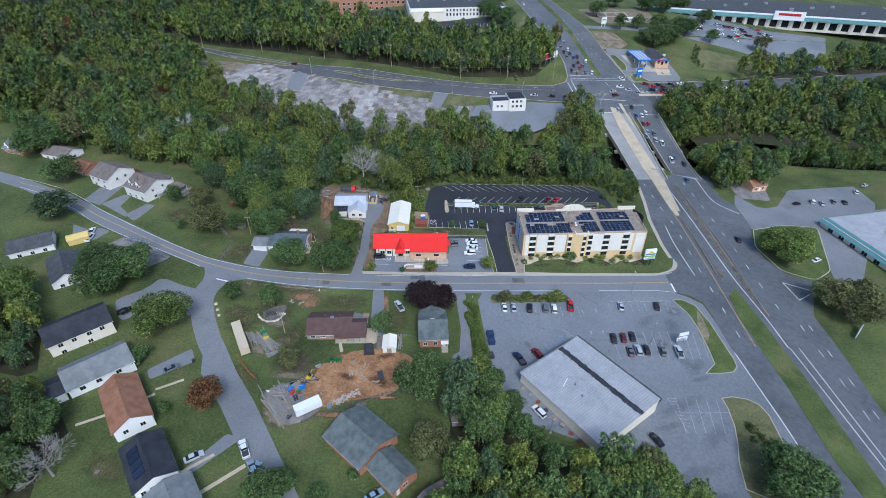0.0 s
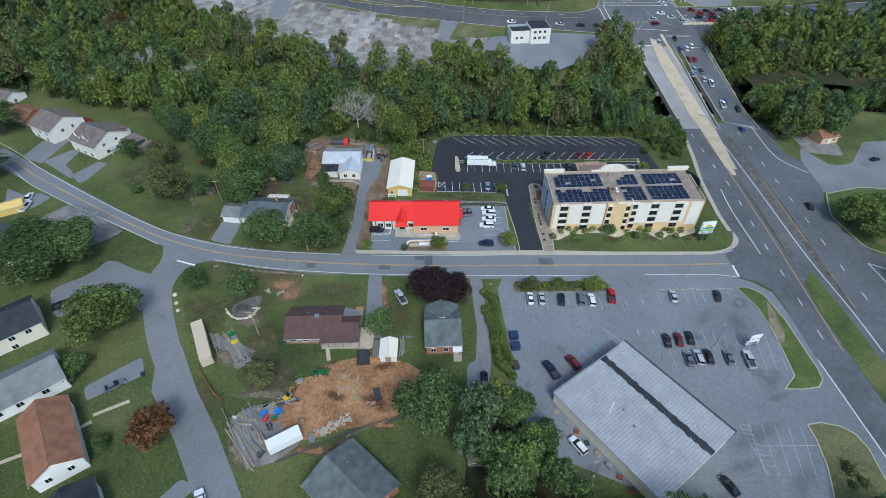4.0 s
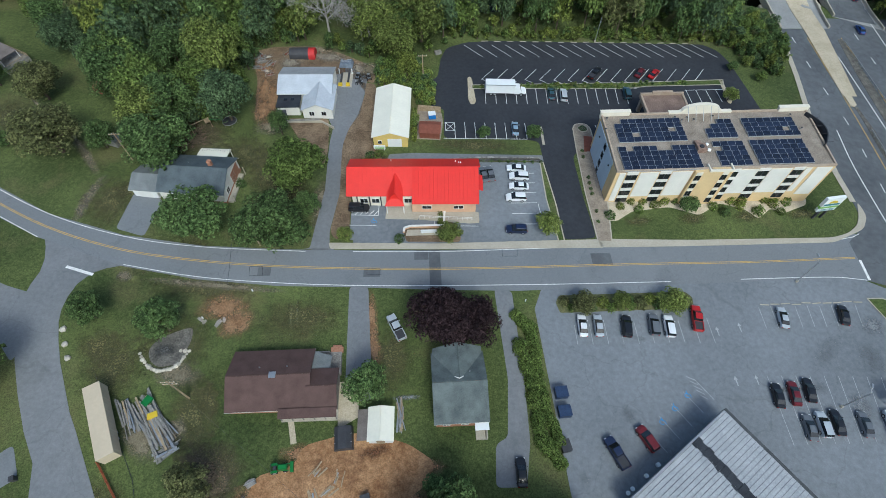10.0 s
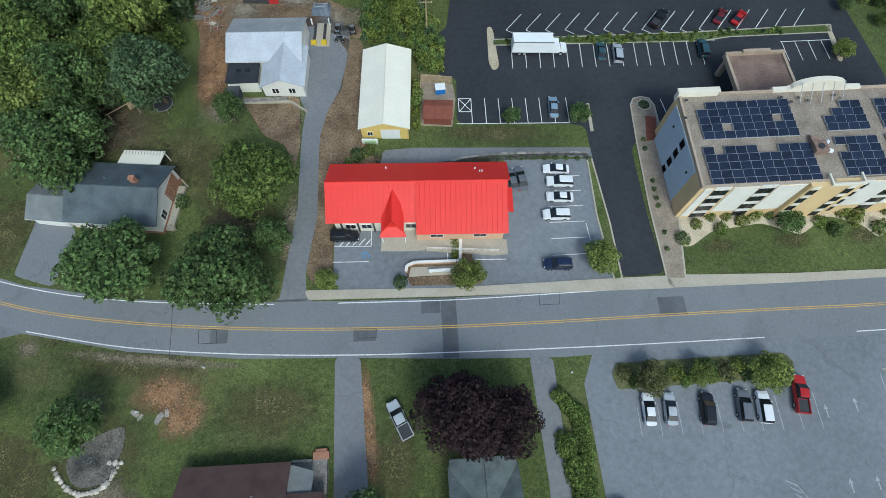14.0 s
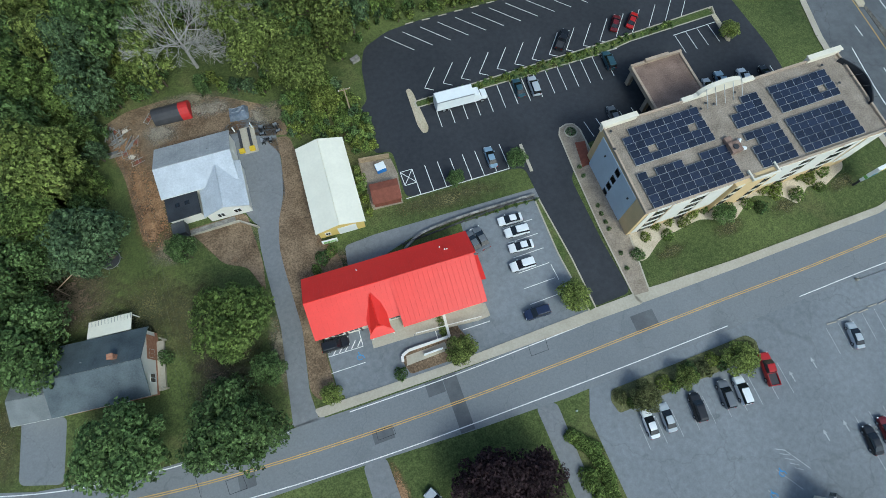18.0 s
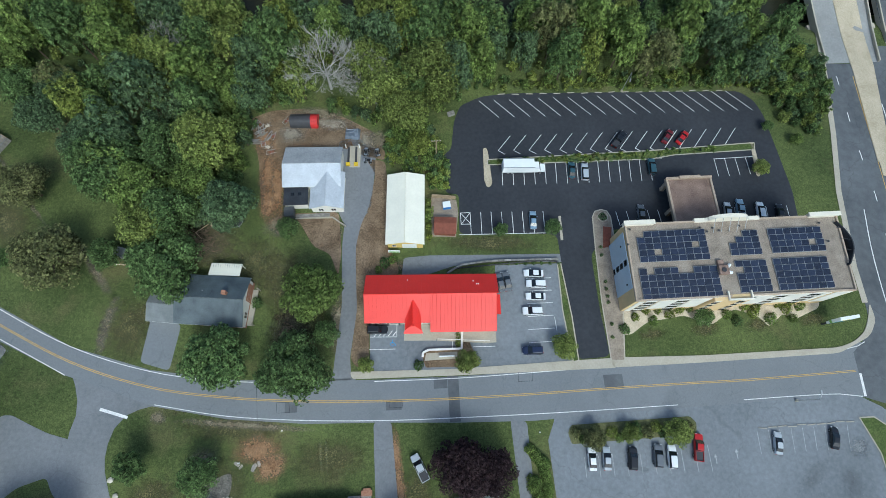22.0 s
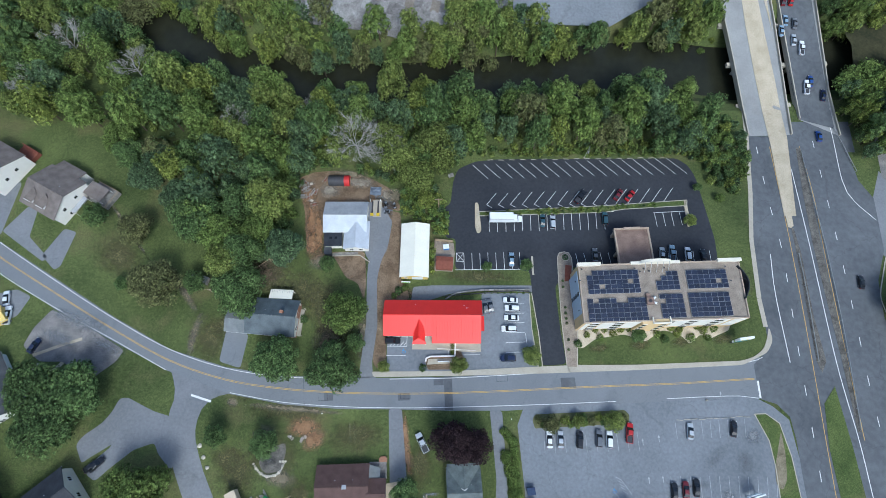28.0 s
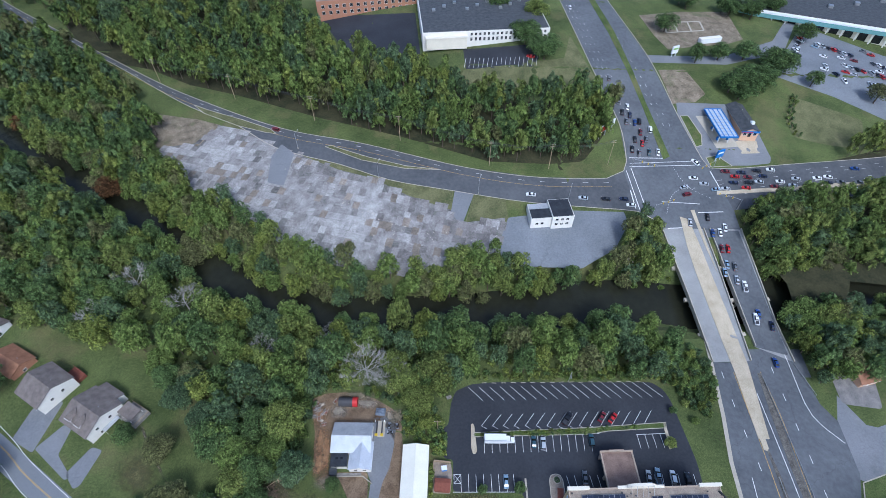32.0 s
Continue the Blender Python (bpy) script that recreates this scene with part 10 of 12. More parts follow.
for k in range(26):
    r_v = random.Random(k)
    y = -SB / 2 + 0.2 + k * SB / 26
    part("tar_patch", prism([(4.35 + r_v.uniform(-1.2, -0.5), y), (4.35 + r_v.uniform(0.5, 1.0), y + 0.1), (4.35 + r_v.uniform(0.5, 1.1), y + 1.2), (4.35 + r_v.uniform(-1.1, -0.5), y + 1.1)], SH + 0.1, SH + 0.17 + 0.02 * (k % 3)), "roof_black", st)
for k in range(40):
    y = -SB / 2 + 0.1 + k * 0.755
    part("roof_rib", tubes(((-SA / 2 - 0.25, y, SH - 0.04), (3.9, y, SH + 0.15), 0.045), sides=4), "roof_rib", st)
    part("roof_rib", tubes(((5.0, y, SH + 0.15), (SA / 2 + 0.25, y, SH + 0.38), 0.045), sides=4), "roof_rib", st)
part("fascia", boxes((SA / 2 + 0.2, -SB / 2 - 0.4, SH - 0.9, SA / 2 + 0.75, SB / 2 + 0.4, SH + 0.42)), "roof_dark", st, "dark front fascia")
part("fascia", boxes((-SA / 2, SB / 2 + 0.1, SH - 0.8, SA / 2 + 0.75, SB / 2 + 0.4, SH + 0.3)), "metal", st)
for u in range(5):
    window_at(st, "e", -12 + u * 6.0, 0.6, 3.6, 2.4, SA / 2, SB / 2, frame="metal")
for x, y in ((-2.8, 2.5), (-4.2, -1.5)):
    part("roof_vent", tubes(((x, y, SH), (x, y, SH + 0.8), 0.25), sides=8), "metal", st)
for x in (-9.5, -8.4, -5.0, -2.0):
    part("roof_fan", tubes(((x, SB / 2 + 0.8, 0.0), (x, SB / 2 + 0.8, 1.3), 0.36), sides=12), "sign_white", st, "round white fan housing")
part("roof_pipe", tubes(((-6.0, 4.0, SH + 0.25), (-3.0, 5.2, SH + 0.35), 0.12), sides=6), "sign_white", st)
for k, m_ in enumerate(("metal", "wood_grey", "machine_yellow", "metal_dark", "sign_white", "wood", "metal", "plastic_red")):
    c = thing("crate", pose(0, 0, 0), "crate and clutter beside the store wall", "crate", "store yard clutter")
    part("box", boxes((-0.6, -0.5, -0.3, 0.6, 0.5, 0.7 + 0.15 * (k % 3))), m_, c)
    part("lid", boxes((-0.64, -0.54, 0.7 + 0.15 * (k % 3), 0.64, 0.54, 0.78 + 0.15 * (k % 3))), ("wood", "metal", "wood_red", "metal_dark")[k % 4], c)
    c.matrix_basis = st.matrix_basis @ pose(-SA / 2 - 1.2, SB / 2 - 2.5 - k * 3.1, 0.3, 0, 0, 20 * k)

# across the river and further
wb = thing("office_house", pose(45.0, 172.5, gz(45), 0, 0, 4), "white two-storey box with black flat roofs", "building")
part("wall", boxes((-10, -5, -2, -0.2, 5, 5.0), (-0.2, -6, -2, 10, 6, 6.2)), "wall_white", wb)
part("roof", boxes((-9.7, -4.7, 5.0, -0.2, 1.2, 5.2), (0.1, -5.7, 6.2, 9.7, 5.7, 6.35)), "roof_black", wb)
part("roof_grey", boxes((-9.7, 1.3, 5.0, -0.2, 4.7, 5.2)), "roof_metal", wb)
for side, us, z in (("s", (-7, -4.5, 2, 4.5, 7), 1.0), ("s", (2, 4.5, 7), 3.9)):
    for u in us:
        window_at(wb, side, u, z, 1.3, 1.3, 10, 5 if u < 0 else 6)
window_at(wb, "e", 0, 1.0, 2.0, 1.4, 10, 6)
of = thing("office_building", pose(26, 412, gz(26) - 2, 0, 0, 4), "long white office building with a dark flat roof", "building")
part("wall", boxes((-38, -34, -4, 38, 34, 8)), "wall_white", of)
part("roof", boxes((-37.4, -33.4, 8, 37.4, 33.4, 8.25)), "roof_dark", of)
part("portico", boxes((-36, -37, -1, -12, -34, 5.5), (-36.3, -37.3, 5.5, -11.7, -34, 6.1)), "wall_cream", of)
for k in range(18):
    window_at(of, "s", -9 + k * 2.6, 2.2, 1.2, 2.0, 38, 34)
    window_at(of, "s", -9 + k * 2.6, 5.4, 1.2, 1.6, 38, 34)
for k in range(9):
    part("roof_unit", boxes((-30 + k * 7, -6 + 5 * (k % 3), 8.2, -28 + k * 7, -4 + 5 * (k % 3), 9.4)), "metal", of)
bb = thing("brick_building", pose(-62, 432, gz(-62) - 2, 0, 0, 10), "long red-brick building with a flat roof", "building")
part("wall", boxes((-38, -14, -4, 30, 14, 10)), "wall_brick", bb)
part("roof", boxes((-37.5, -13.5, 10, 29.5, 13.5, 10.2)), "roof_gravel", bb)
for k in range(14):
    for z in (1.5, 5.5):
        window_at(bb, "s", -34 + k * 4.6, z, 2.0, 2.0, 38, 14)
mall = thing("shopping_centre", pose(362, 432, gz(362), 0, 0, -24), "long low shopping centre with a teal fascia", "shopping centre")
part("wall", boxes((-80, -28, -4, 110, 40, 7.5)), "wall_cream", mall)
part("roof", boxes((-79, -27, 7.5, 109, 39, 7.8)), "roof_dark", mall)
part("fascia", boxes((-81, -31, 4.2, 110, -28, 6.8)), "wall_teal", mall, "teal and white shop fascia")
part("fascia_band", boxes((-81, -31.1, 6.8, 110, -28, 7.6)), "sign_white", mall)
part("gable_sign", boxes((18, -32, 4.0, 40, -30.5, 10.5)), "sign_white", mall)
part("shop_sign", boxes((21, -32.2, 7.4, 37, -32, 9.2)), "plastic_red", mall)
for k in range(22):
    part("pillar", boxes((-78 + k * 8.5, -30.8, -3, -77.4 + k * 8.5, -30.2, 4.2)), "trim", mall)
    part("shop_window", boxes((-76 + k * 8.5, -28.15, -2, -71 + k * 8.5, -27.9, 3.2)), "glass", mall)
for k in range(10):
    part("roof_unit", boxes((-70 + k * 17, -8 + 12 * (k % 3), 7.8, -67 + k * 17, -5 + 12 * (k % 3), 9.4)), "metal", mall)
gs = thing("petrol_canopy", pose(167.2, 254.0, gz(167), 0, 0, -2), "blue and white petrol station canopy on posts", "canopy")
part("roof", boxes((-4.5, -13.0, 5.0, 4.5, 13.0, 5.5)), "wall_blue", gs)
part("band", boxes((-4.6, -13.1, 4.9, 4.6, -12.7, 5.8), (-4.6, 12.7, 4.9, 4.6, 13.1, 5.8), (-4.7, -13.1, 4.9, -4.3, 13.1, 5.8), (4.3, -13.1, 4.9, 4.7, 13.1, 5.8)), "plastic_blue", gs, "bright blue edge band")
for x in (-2.4, 0.0, 2.4):
    part("roof_joint", boxes((x - 0.22, -12.7, 5.5, x + 0.22, 12.7, 5.62)), "plastic_blue", gs)
for k in range(9):
    part("roof_joint", boxes((-4.3, -10.9 + k * 2.7, 5.5, 4.3, -10.5 + k * 2.7, 5.58)), "metal", gs)
for x in (-2.6, 2.6):
    for y in (-9, 0, 9):
        part("post", boxes((x - 0.22, y - 0.22, -0.5, x + 0.22, y + 0.22, 5.0)), "sign_white", gs)
        part("pump", boxes((x - 0.4, y + 1.2, -0.2, x + 0.4, y + 1.9, 1.8)), "plastic_blue", gs)
gst = house((186.8, 264.2, 9.0, 25.5, -3), 3.2, 5.0, "y", "wall_peach", "roof_dark", "petrol station shop with a grey roof", [("s", (-2.6, 2.6), 0.8, 1.6, 1.8)], [("s", 0.0, 1.4, 2.2, "glass")], "petrol_shop", "shop", vents=2)
part("fascia", boxes((-4.7, -13.3, 2.6, 4.7, -12.75, 3.5)), "plastic_blue", gst, "blue shop fascia")
part("fascia_stripe", boxes((-4.7, -13.36, 2.9, 1.0, -13.3, 3.2)), "plastic_red", gst)
part("roof_unit", boxes((1.2, -8.0, 4.2, 3.0, -6.2, 5.6)), "sign_white", gst)
eb = thing("teal_building", pose(190.0, 28.0, gz(190), 0, 0, 8), "low commercial building with a teal mansard and grey roof", "building")
part("wall", boxes((-17, -21, -3, 34, 21, 4.6)), "wall_cream", eb)
bm = bmesh.new()
o_, i_ = [bm.verts.new((x, y, 3.0)) for x, y in ((-18, -22), (35, -22), (35, 22), (-18, 22))], [bm.verts.new((x, y, 5.6)) for x, y in ((-16, -20), (33, -20), (33, 20), (-16, 20))]
for k in range(4):
    bm.faces.new((o_[k], o_[(k + 1) % 4], i_[(k + 1) % 4], i_[k]))
part("mansard", bm, "wall_teal", eb, "teal metal mansard")
part("roof", boxes((-16.2, -20.2, 4.6, 33.2, 20.2, 5.3)), "roof_metal", eb)
for k in range(8):
    part("roof_unit", boxes((-10 + k * 4.6, -11 + 7 * (k % 3), 5.3, -8 + k * 4.6, -9 + 7 * (k % 3), 6.5)), "metal_dark" if k % 2 else "metal", eb)
for k in range(6):
    window_at(eb, "w", -15 + k * 6, 0.6, 2.6, 2.0, 17, 21)
house((158.5, 82.0, 8.5, 7.5, 12), 3.0, 5.0, "x", "wall_peach", "roof_tan", "small brick hut with a tan hipped roof", [("s", (-2, 2), 1.0, 1.1, 1.2)], [("s", 0, 1.0, 2.1, "trim")], "hut", "hut", vents=0)


# ---- parking marks ----
def row(spec):
    a, b, c, d, n = spec
    return [[mix(a, c, k / (n - 1)), mix(b, d, k / (n - 1))] for k in range(n)]


Z_LOT = 0.075
for spec, words in ((STALLS_BACK, "slanted white stall lines along the back row"), (STALLS_MID, "slanted white stall lines of the middle row"), (STALLS_HOOK, "short white hooks of the stall lines"),
                    (STALLS_LOW, "white stall lines below the planted strip"), (STALLS_EAST, "white stall lines beside the canopy"), (STALLS_WEST, "white stall lines beside the grass"),
                    (STALLS_HOTEL, "white stall lines beside the hotel"), (STALLS_HOTEL_E, "white stall lines beside the hotel")):
    marking("stall_marking", row(spec), 0.14, "paint_white", Z_LOT, words)
marking("stall_marking", [LINE_STALL_TOP, LINE_STALL_BOT, LINE_EAST_TOP], 0.16, "paint_white", Z_LOT, "white border lines of the stalls")
cross = row(STALLS_WEST)[0]
cx, cy = cross[0]
marking("stall_marking", [[(cx - 2.4, cy), (cx, cy)], [(cx - 2.4, cy), (cx - 2.4, cy - 3)], [(cx - 2.4, cy - 3), (cx, cy - 3)], [(cx - 2.4, cy), (cx, cy - 3)], [(cx - 2.4, cy - 3), (cx, cy)]], 0.14, "paint_white", Z_LOT, "white crossed-out bay beside the bins")
marking("stall_marking", row(STALLS_RED) + [RED_LINES_1, RED_LINES_2, RED_LINES_3, RED_LINES_4, RED_LINES_5, HATCH], 0.13, "paint_white", Z_LOT, "white stall lines of the restaurant lot")
hx, hy = HATCH[0]
marking("stall_marking", [[(hx + 0.9 + 1.05 * k, hy + 0.05), (hx + 1.9 + 1.05 * k, hy + 1.2)] for k in range(5)], 0.16, "paint_white", Z_LOT, "white hatching beside the disabled bay")
marking("stall_marking", row(STALLS_STORE) + row(STALLS_STORE_W) + row(STALLS_STORE_MID) + row(STALLS_STORE_S), 0.11, "paint_faded", 0.05, "faded stall lines of the store lot")
sx0, sx1 = STALLS_STORE_S[0], STALLS_STORE_S[2]
marking("stall_marking", [[(sx0[0] - 2.4, sx0[1]), (sx0[0] - 1.4, sx0[1] - 12)], [(sx0[0], sx0[1] - 5.4), (sx1[0] + 3, sx1[1] - 4.6)]] + [[(sx0[0] - 2.3 + 0.1 * k, sx0[1] - 1.2 * k), (sx0[0] - 0.2 + 0.1 * k, sx0[1] - 1.2 * k - 0.5)] for k in range(9)], 0.12, "paint_faded", 0.05, "faded hatched walkway lines")


def wheelchair(spot, name="disabled_sign"):
    bm = bmesh.new()
    x, y = spot
    ring = [(x + 0.45 * math.cos(a), y - 0.1 + 0.45 * math.sin(a)) for a in [k * 0.5 for k in range(2, 12)]]
    stripe(bm, ring, 0.12, Z_LOT + 0.01), stripe(bm, [(x, y + 0.8), (x, y + 0.15), (x + 0.5, y + 0.1), (x + 0.7, y - 0.5)], 0.13, Z_LOT + 0.01)
    tagged(mesh_object(name, bm, "paint_blue"), "painted blue wheelchair symbol on the asphalt", "road marking", kind="structure")


marking("stall_marking", [[mix(OFF_STALLS[0], OFF_STALLS[1], k / 16), mix(OFF_STALLS[2], OFF_STALLS[3], k / 16)] for k in range(17)], 0.2, "paint_white", 0.06, "white stall lines before the offices")
wheelchair(ISA[0])
for spot in ((32.3, -26.1), (29.2, -28.4), (26.2, -30.7)):
    wheelchair(spot)
marking("stall_marking", [[(34.6 - 2.9 * k, -23.2 - 2.2 * k), (37.2 - 2.9 * k, -27.2 - 2.2 * k)] for k in range(5)] + [[(34.8 + 0.3 * k, -23.4 - 0.9 * k), (33.2 + 0.4 * k, -22.6 - 0.9 * k)] for k in range(5)], 0.12, "paint_faded", 0.05, "faded bay lines beside the store")
for x, y in ARROWS:
    bm = bmesh.new()
    for c in ([(-0.1, -0.9), (0.1, -0.9), (0.1, 0.3), (-0.1, 0.3)], [(-0.4, 0.3), (0.4, 0.3), (0, 1.0)]):
        bm.faces.new([bm.verts.new((x + a, y + b, gz(x + a) + 0.055)) for a, b in c])
    tagged(mesh_object("arrow_marking", bm, "paint_faded"), "faded direction arrow on the asphalt", "road marking", kind="structure")
bump_me = None
for a, b, n, words in ((BUMPERS_BACK[0], BUMPERS_BACK[1], 17, "concrete wheel stop at the lot's back edge"), (BUMPERS_STORE[0], BUMPERS_STORE[1], 10, "concrete wheel stop at the street side")):
    for k in range(n):
        x, y = mix(a, b, (k + 0.5) / n)
        ob = mesh_object("wheel_stop", prism([(-0.95, -0.09), (0.95, -0.09), (0.95, 0.09), (-0.95, 0.09)], 0, 0.14), "concrete")
        ob.matrix_basis = pose(x, y + random.uniform(-0.15, 0.15), gz(x) + 0.06, 0, 2.6, random.uniform(-6, 6))
        tagged(ob, words, "wheel stop", "wheel stops")
# old repairs in the street
for (x, y), w_, h_ in zip(PATCHES, (2.4, 3.0, 3.4, 2.6, 4.4), (9.6, 2.4, 2.0, 2.2, 3.0)):
    sheet("road_patch", [(x - w_ / 2, y - h_ / 2), (x + w_ / 2, y - h_ / 2), (x + w_ / 2, y + h_ / 2), (x - w_ / 2, y + h_ / 2)], "asphalt_hwy", 0.056, "darker patched square of asphalt", "road", thick=0.02)


# ---- vehicles ----
def hull(sections):
    """A closed body from cross-sections: x, half width, z low, z high, shoulder inset."""
    bm = bmesh.new()
    rings = []
    for x, hw, z0, z1, ins in sections:
        pts = ((-hw * 0.94, z0), (-hw, z0 + (z1 - z0) * 0.35), (-hw + ins, z1), (hw - ins, z1), (hw, z0 + (z1 - z0) * 0.35), (hw * 0.94, z0))
        rings.append([bm.verts.new((x, y, z)) for y, z in pts])
    for a, b in zip(rings, rings[1:]):
        for i in range(6):
            bm.faces.new((a[i], a[(i + 1) % 6], b[(i + 1) % 6], b[i]))
    bm.faces.new(rings[0]), bm.faces.new(rings[-1][::-1])
    bmesh.ops.recalc_face_normals(bm, faces=bm.faces)
    return bm


def wheel(parent, x, y, r):
    s = 1 if y > 0 else -1
    t = part("wheel", tubes(((x, y - 0.11 * s, r), (x, y + 0.11 * s, r), r), sides=14), "tyre", parent)
    part("rim", tubes(((x, y + 0.10 * s, r), (x, y + 0.125 * s, r), r * 0.62), sides=10), "rim", t)


def make_car(kind, paint):
    p = "car_" + paint
    c = thing({"sedan": "car", "suv": "suv", "pickup": "pickup_truck"}[kind], pose(0, 0, -300), "", "car")
    if kind == "sedan":
        body = [(-2.33, 0.72, 0.42, 0.72, 0.06), (-2.2, 0.84, 0.28, 0.92, 0.1), (-1.5, 0.89, 0.24, 0.98, 0.1), (0.9, 0.9, 0.24, 0.95, 0.09), (1.9, 0.86, 0.26, 0.82, 0.12), (2.28, 0.76, 0.3, 0.68, 0.12), (2.36, 0.66, 0.38, 0.58, 0.1)]
        cab, roof, r = [(-1.75, 0.80, 0.95, 1.0, 0.02), (-1.0, 0.78, 0.94, 1.38, 0.17), (0.25, 0.78, 0.94, 1.41, 0.17), (1.15, 0.80, 0.90, 0.96, 0.03)], (-0.98, 0.22, 0.60, 1.40), 0.32
    elif kind == "suv":
        body = [(-2.3, 0.8, 0.42, 0.95, 0.06), (-2.2, 0.9, 0.32, 1.1, 0.08), (-1.5, 0.95, 0.28, 1.12, 0.08), (0.9, 0.95, 0.28, 1.1, 0.08), (1.9, 0.92, 0.3, 1.02, 0.12), (2.3, 0.82, 0.34, 0.86, 0.12), (2.38, 0.7, 0.42, 0.72, 0.1)]
        cab, roof, r = [(-2.24, 0.84, 1.08, 1.14, 0.03), (-1.95, 0.84, 1.08, 1.68, 0.14), (0.3, 0.84, 1.08, 1.72, 0.14), (1.15, 0.86, 1.06, 1.12, 0.03)], (-1.95, 0.28, 0.68, 1.71), 0.37
    else:
        body = [(-2.85, 0.9, 0.45, 1.0, 0.04), (-2.75, 0.95, 0.4, 1.06, 0.05), (0.0, 0.97, 0.36, 1.08, 0.06), (1.9, 0.96, 0.36, 1.06, 0.1), (2.7, 0.9, 0.4, 0.98, 0.12), (2.82, 0.8, 0.5, 0.84, 0.1)]
        cab, roof, r = [(-0.75, 0.86, 1.04, 1.1, 0.03), (-0.55, 0.86, 1.04, 1.76, 0.13), (0.75, 0.86, 1.04, 1.8, 0.13), (1.5, 0.88, 1.02, 1.1, 0.03)], (-0.55, 0.72, 0.70, 1.79), 0.39
    part("body", hull(body), p, c)
    part("glazing", hull(cab), "glass", c, "dark window glass")
    x0, x1, hw, z = roof
    part("roof", hull([(x0 - 0.06, hw, z - 0.06, z + 0.0, 0.06), (x0 + 0.2, hw, z - 0.03, z + 0.04, 0.08), (x1 - 0.2, hw, z - 0.03, z + 0.05, 0.08), (x1 + 0.05, hw, z - 0.06, z + 0.0, 0.06)]), p, c)
    L = body[-1][0]
    if kind == "pickup":
        part("bed", boxes((-2.7, -0.78, 1.05, -0.85, 0.78, 1.1)), "metal_dark", c, "dark cargo bed")
        part("bed_wall", boxes((-2.82, -0.92, 1.04, -0.8, -0.80, 1.3), (-2.82, 0.80, 1.04, -0.8, 0.92, 1.3), (-2.84, -0.9, 1.04, -2.72, 0.9, 1.3)), p, c)
    for s in (-1, 1):
        for x in ((-1.38, 1.42) if kind != "pickup" else (-1.75, 1.8)):
            wheel(c, x, s * (body[2][1] - 0.08), r)
        part("headlight", boxes((L - 0.2, s * 0.62 - 0.14, body[-2][3] - 0.16, L + 0.0, s * 0.62 + 0.14, body[-2][3] - 0.02)), "lamp_white", c)
        part("tail_light", boxes((body[0][0] - 0.03, s * 0.62 - 0.13, body[0][3] - 0.14, body[0][0] + 0.12, s * 0.62 + 0.13, body[0][3] + 0.02)), "lamp_red", c)
        part("mirror", boxes((0.75, s * (body[2][1] + 0.04) - 0.08, body[2][3] - 0.02, 0.93, s * (body[2][1] + 0.04) + 0.08, body[2][3] + 0.14)), p, c)
    part("bumper", boxes((L - 0.06, -0.6, 0.34, L + 0.05, 0.6, 0.5)), "metal_dark", c)
    return c


COLOUR_WORDS = {"white": "white", "silver": "silver", "grey": "dark grey", "black": "black", "red": "bright red", "maroon": "dark red", "blue": "blue", "navy": "navy blue", "teal": "dark teal", "sky": "pale blue", "tan": "tan"}
KIND_WORDS = {"sedan": "saloon car", "suv": "sport utility car", "pickup": "pickup truck"}
protos = {}


def park(x, y, heading, kind, paint, lift=0.07, where="parked on asphalt"):
    if (kind, paint) not in protos:
        protos[kind, paint] = make_car(kind, paint)
    m_ = Matrix.Translation((x, y, gz(x) + lift)) @ pose(0, 0, 0, 0, math.degrees(math.atan(0.0455)), 0) @ pose(0, 0, 0, 0, 0, heading)
    o = copy_thing(protos[kind, paint], m_)
    return tagged(o, "%s %s %s" % (COLOUR_WORDS[paint], KIND_WORDS[kind], where), "car" if kind != "pickup" else "truck")


for x, y, a, kind, paint in CARS:
    park(x, y, a, kind, paint, 0.19 if 89 < y < 165 and x > 95 else 0.07, "queuing on the road" if y > 85 and x > -110 else "parked on asphalt")
for k, (x, y) in enumerate(MALL_CARS):
    park(x, y, (100, 285, 95)[k % 3], "sedan" if k % 3 else "suv", ("white", "silver", "black", "red", "grey", "white", "navy")[k % 7], 0.07, "parked before the shops")
for o in protos.values():
    for c in (*o.children_recursive, o):
        bpy.data.objects.remove(c)
x, y, a = BOX_TRUCK[0][:3]
tr = thing("box_truck", pose(x, y, gz(x) + 0.08, 0, 2.6, a), "white box truck parked across stalls", "truck")
part("cargo_box", boxes((-6.2, -1.25, 0.95, 1.6, 1.25, 3.6)), "sign_white", tr)
part("box_edge", boxes((-6.25, -1.3, 3.5, 1.65, -1.2, 3.65), (-6.25, 1.2, 3.5, 1.65, 1.3, 3.65)), "metal", tr)
part("cab", hull([(1.7, 1.1, 0.6, 2.5, 0.1), (2.9, 1.1, 0.6, 2.55, 0.15), (3.5, 1.05, 0.6, 1.6, 0.1), (4.6, 1.0, 0.6, 1.45, 0.12), (4.8, 0.85, 0.65, 1.2, 0.1)]), "sign_white", tr)
part("windscreen", hull([(2.95, 0.95, 1.6, 2.45, 0.1), (3.5, 0.98, 1.55, 1.66, 0.03)]), "glass", tr)
part("chassis", boxes((-6.0, -0.5, 0.5, 4.4, 0.5, 0.95)), "metal_dark", tr)
for wx in (-4.6, -3.6, 3.6):
    for s in (-1, 1):
        wheel(tr, wx, s * 1.05, 0.48)


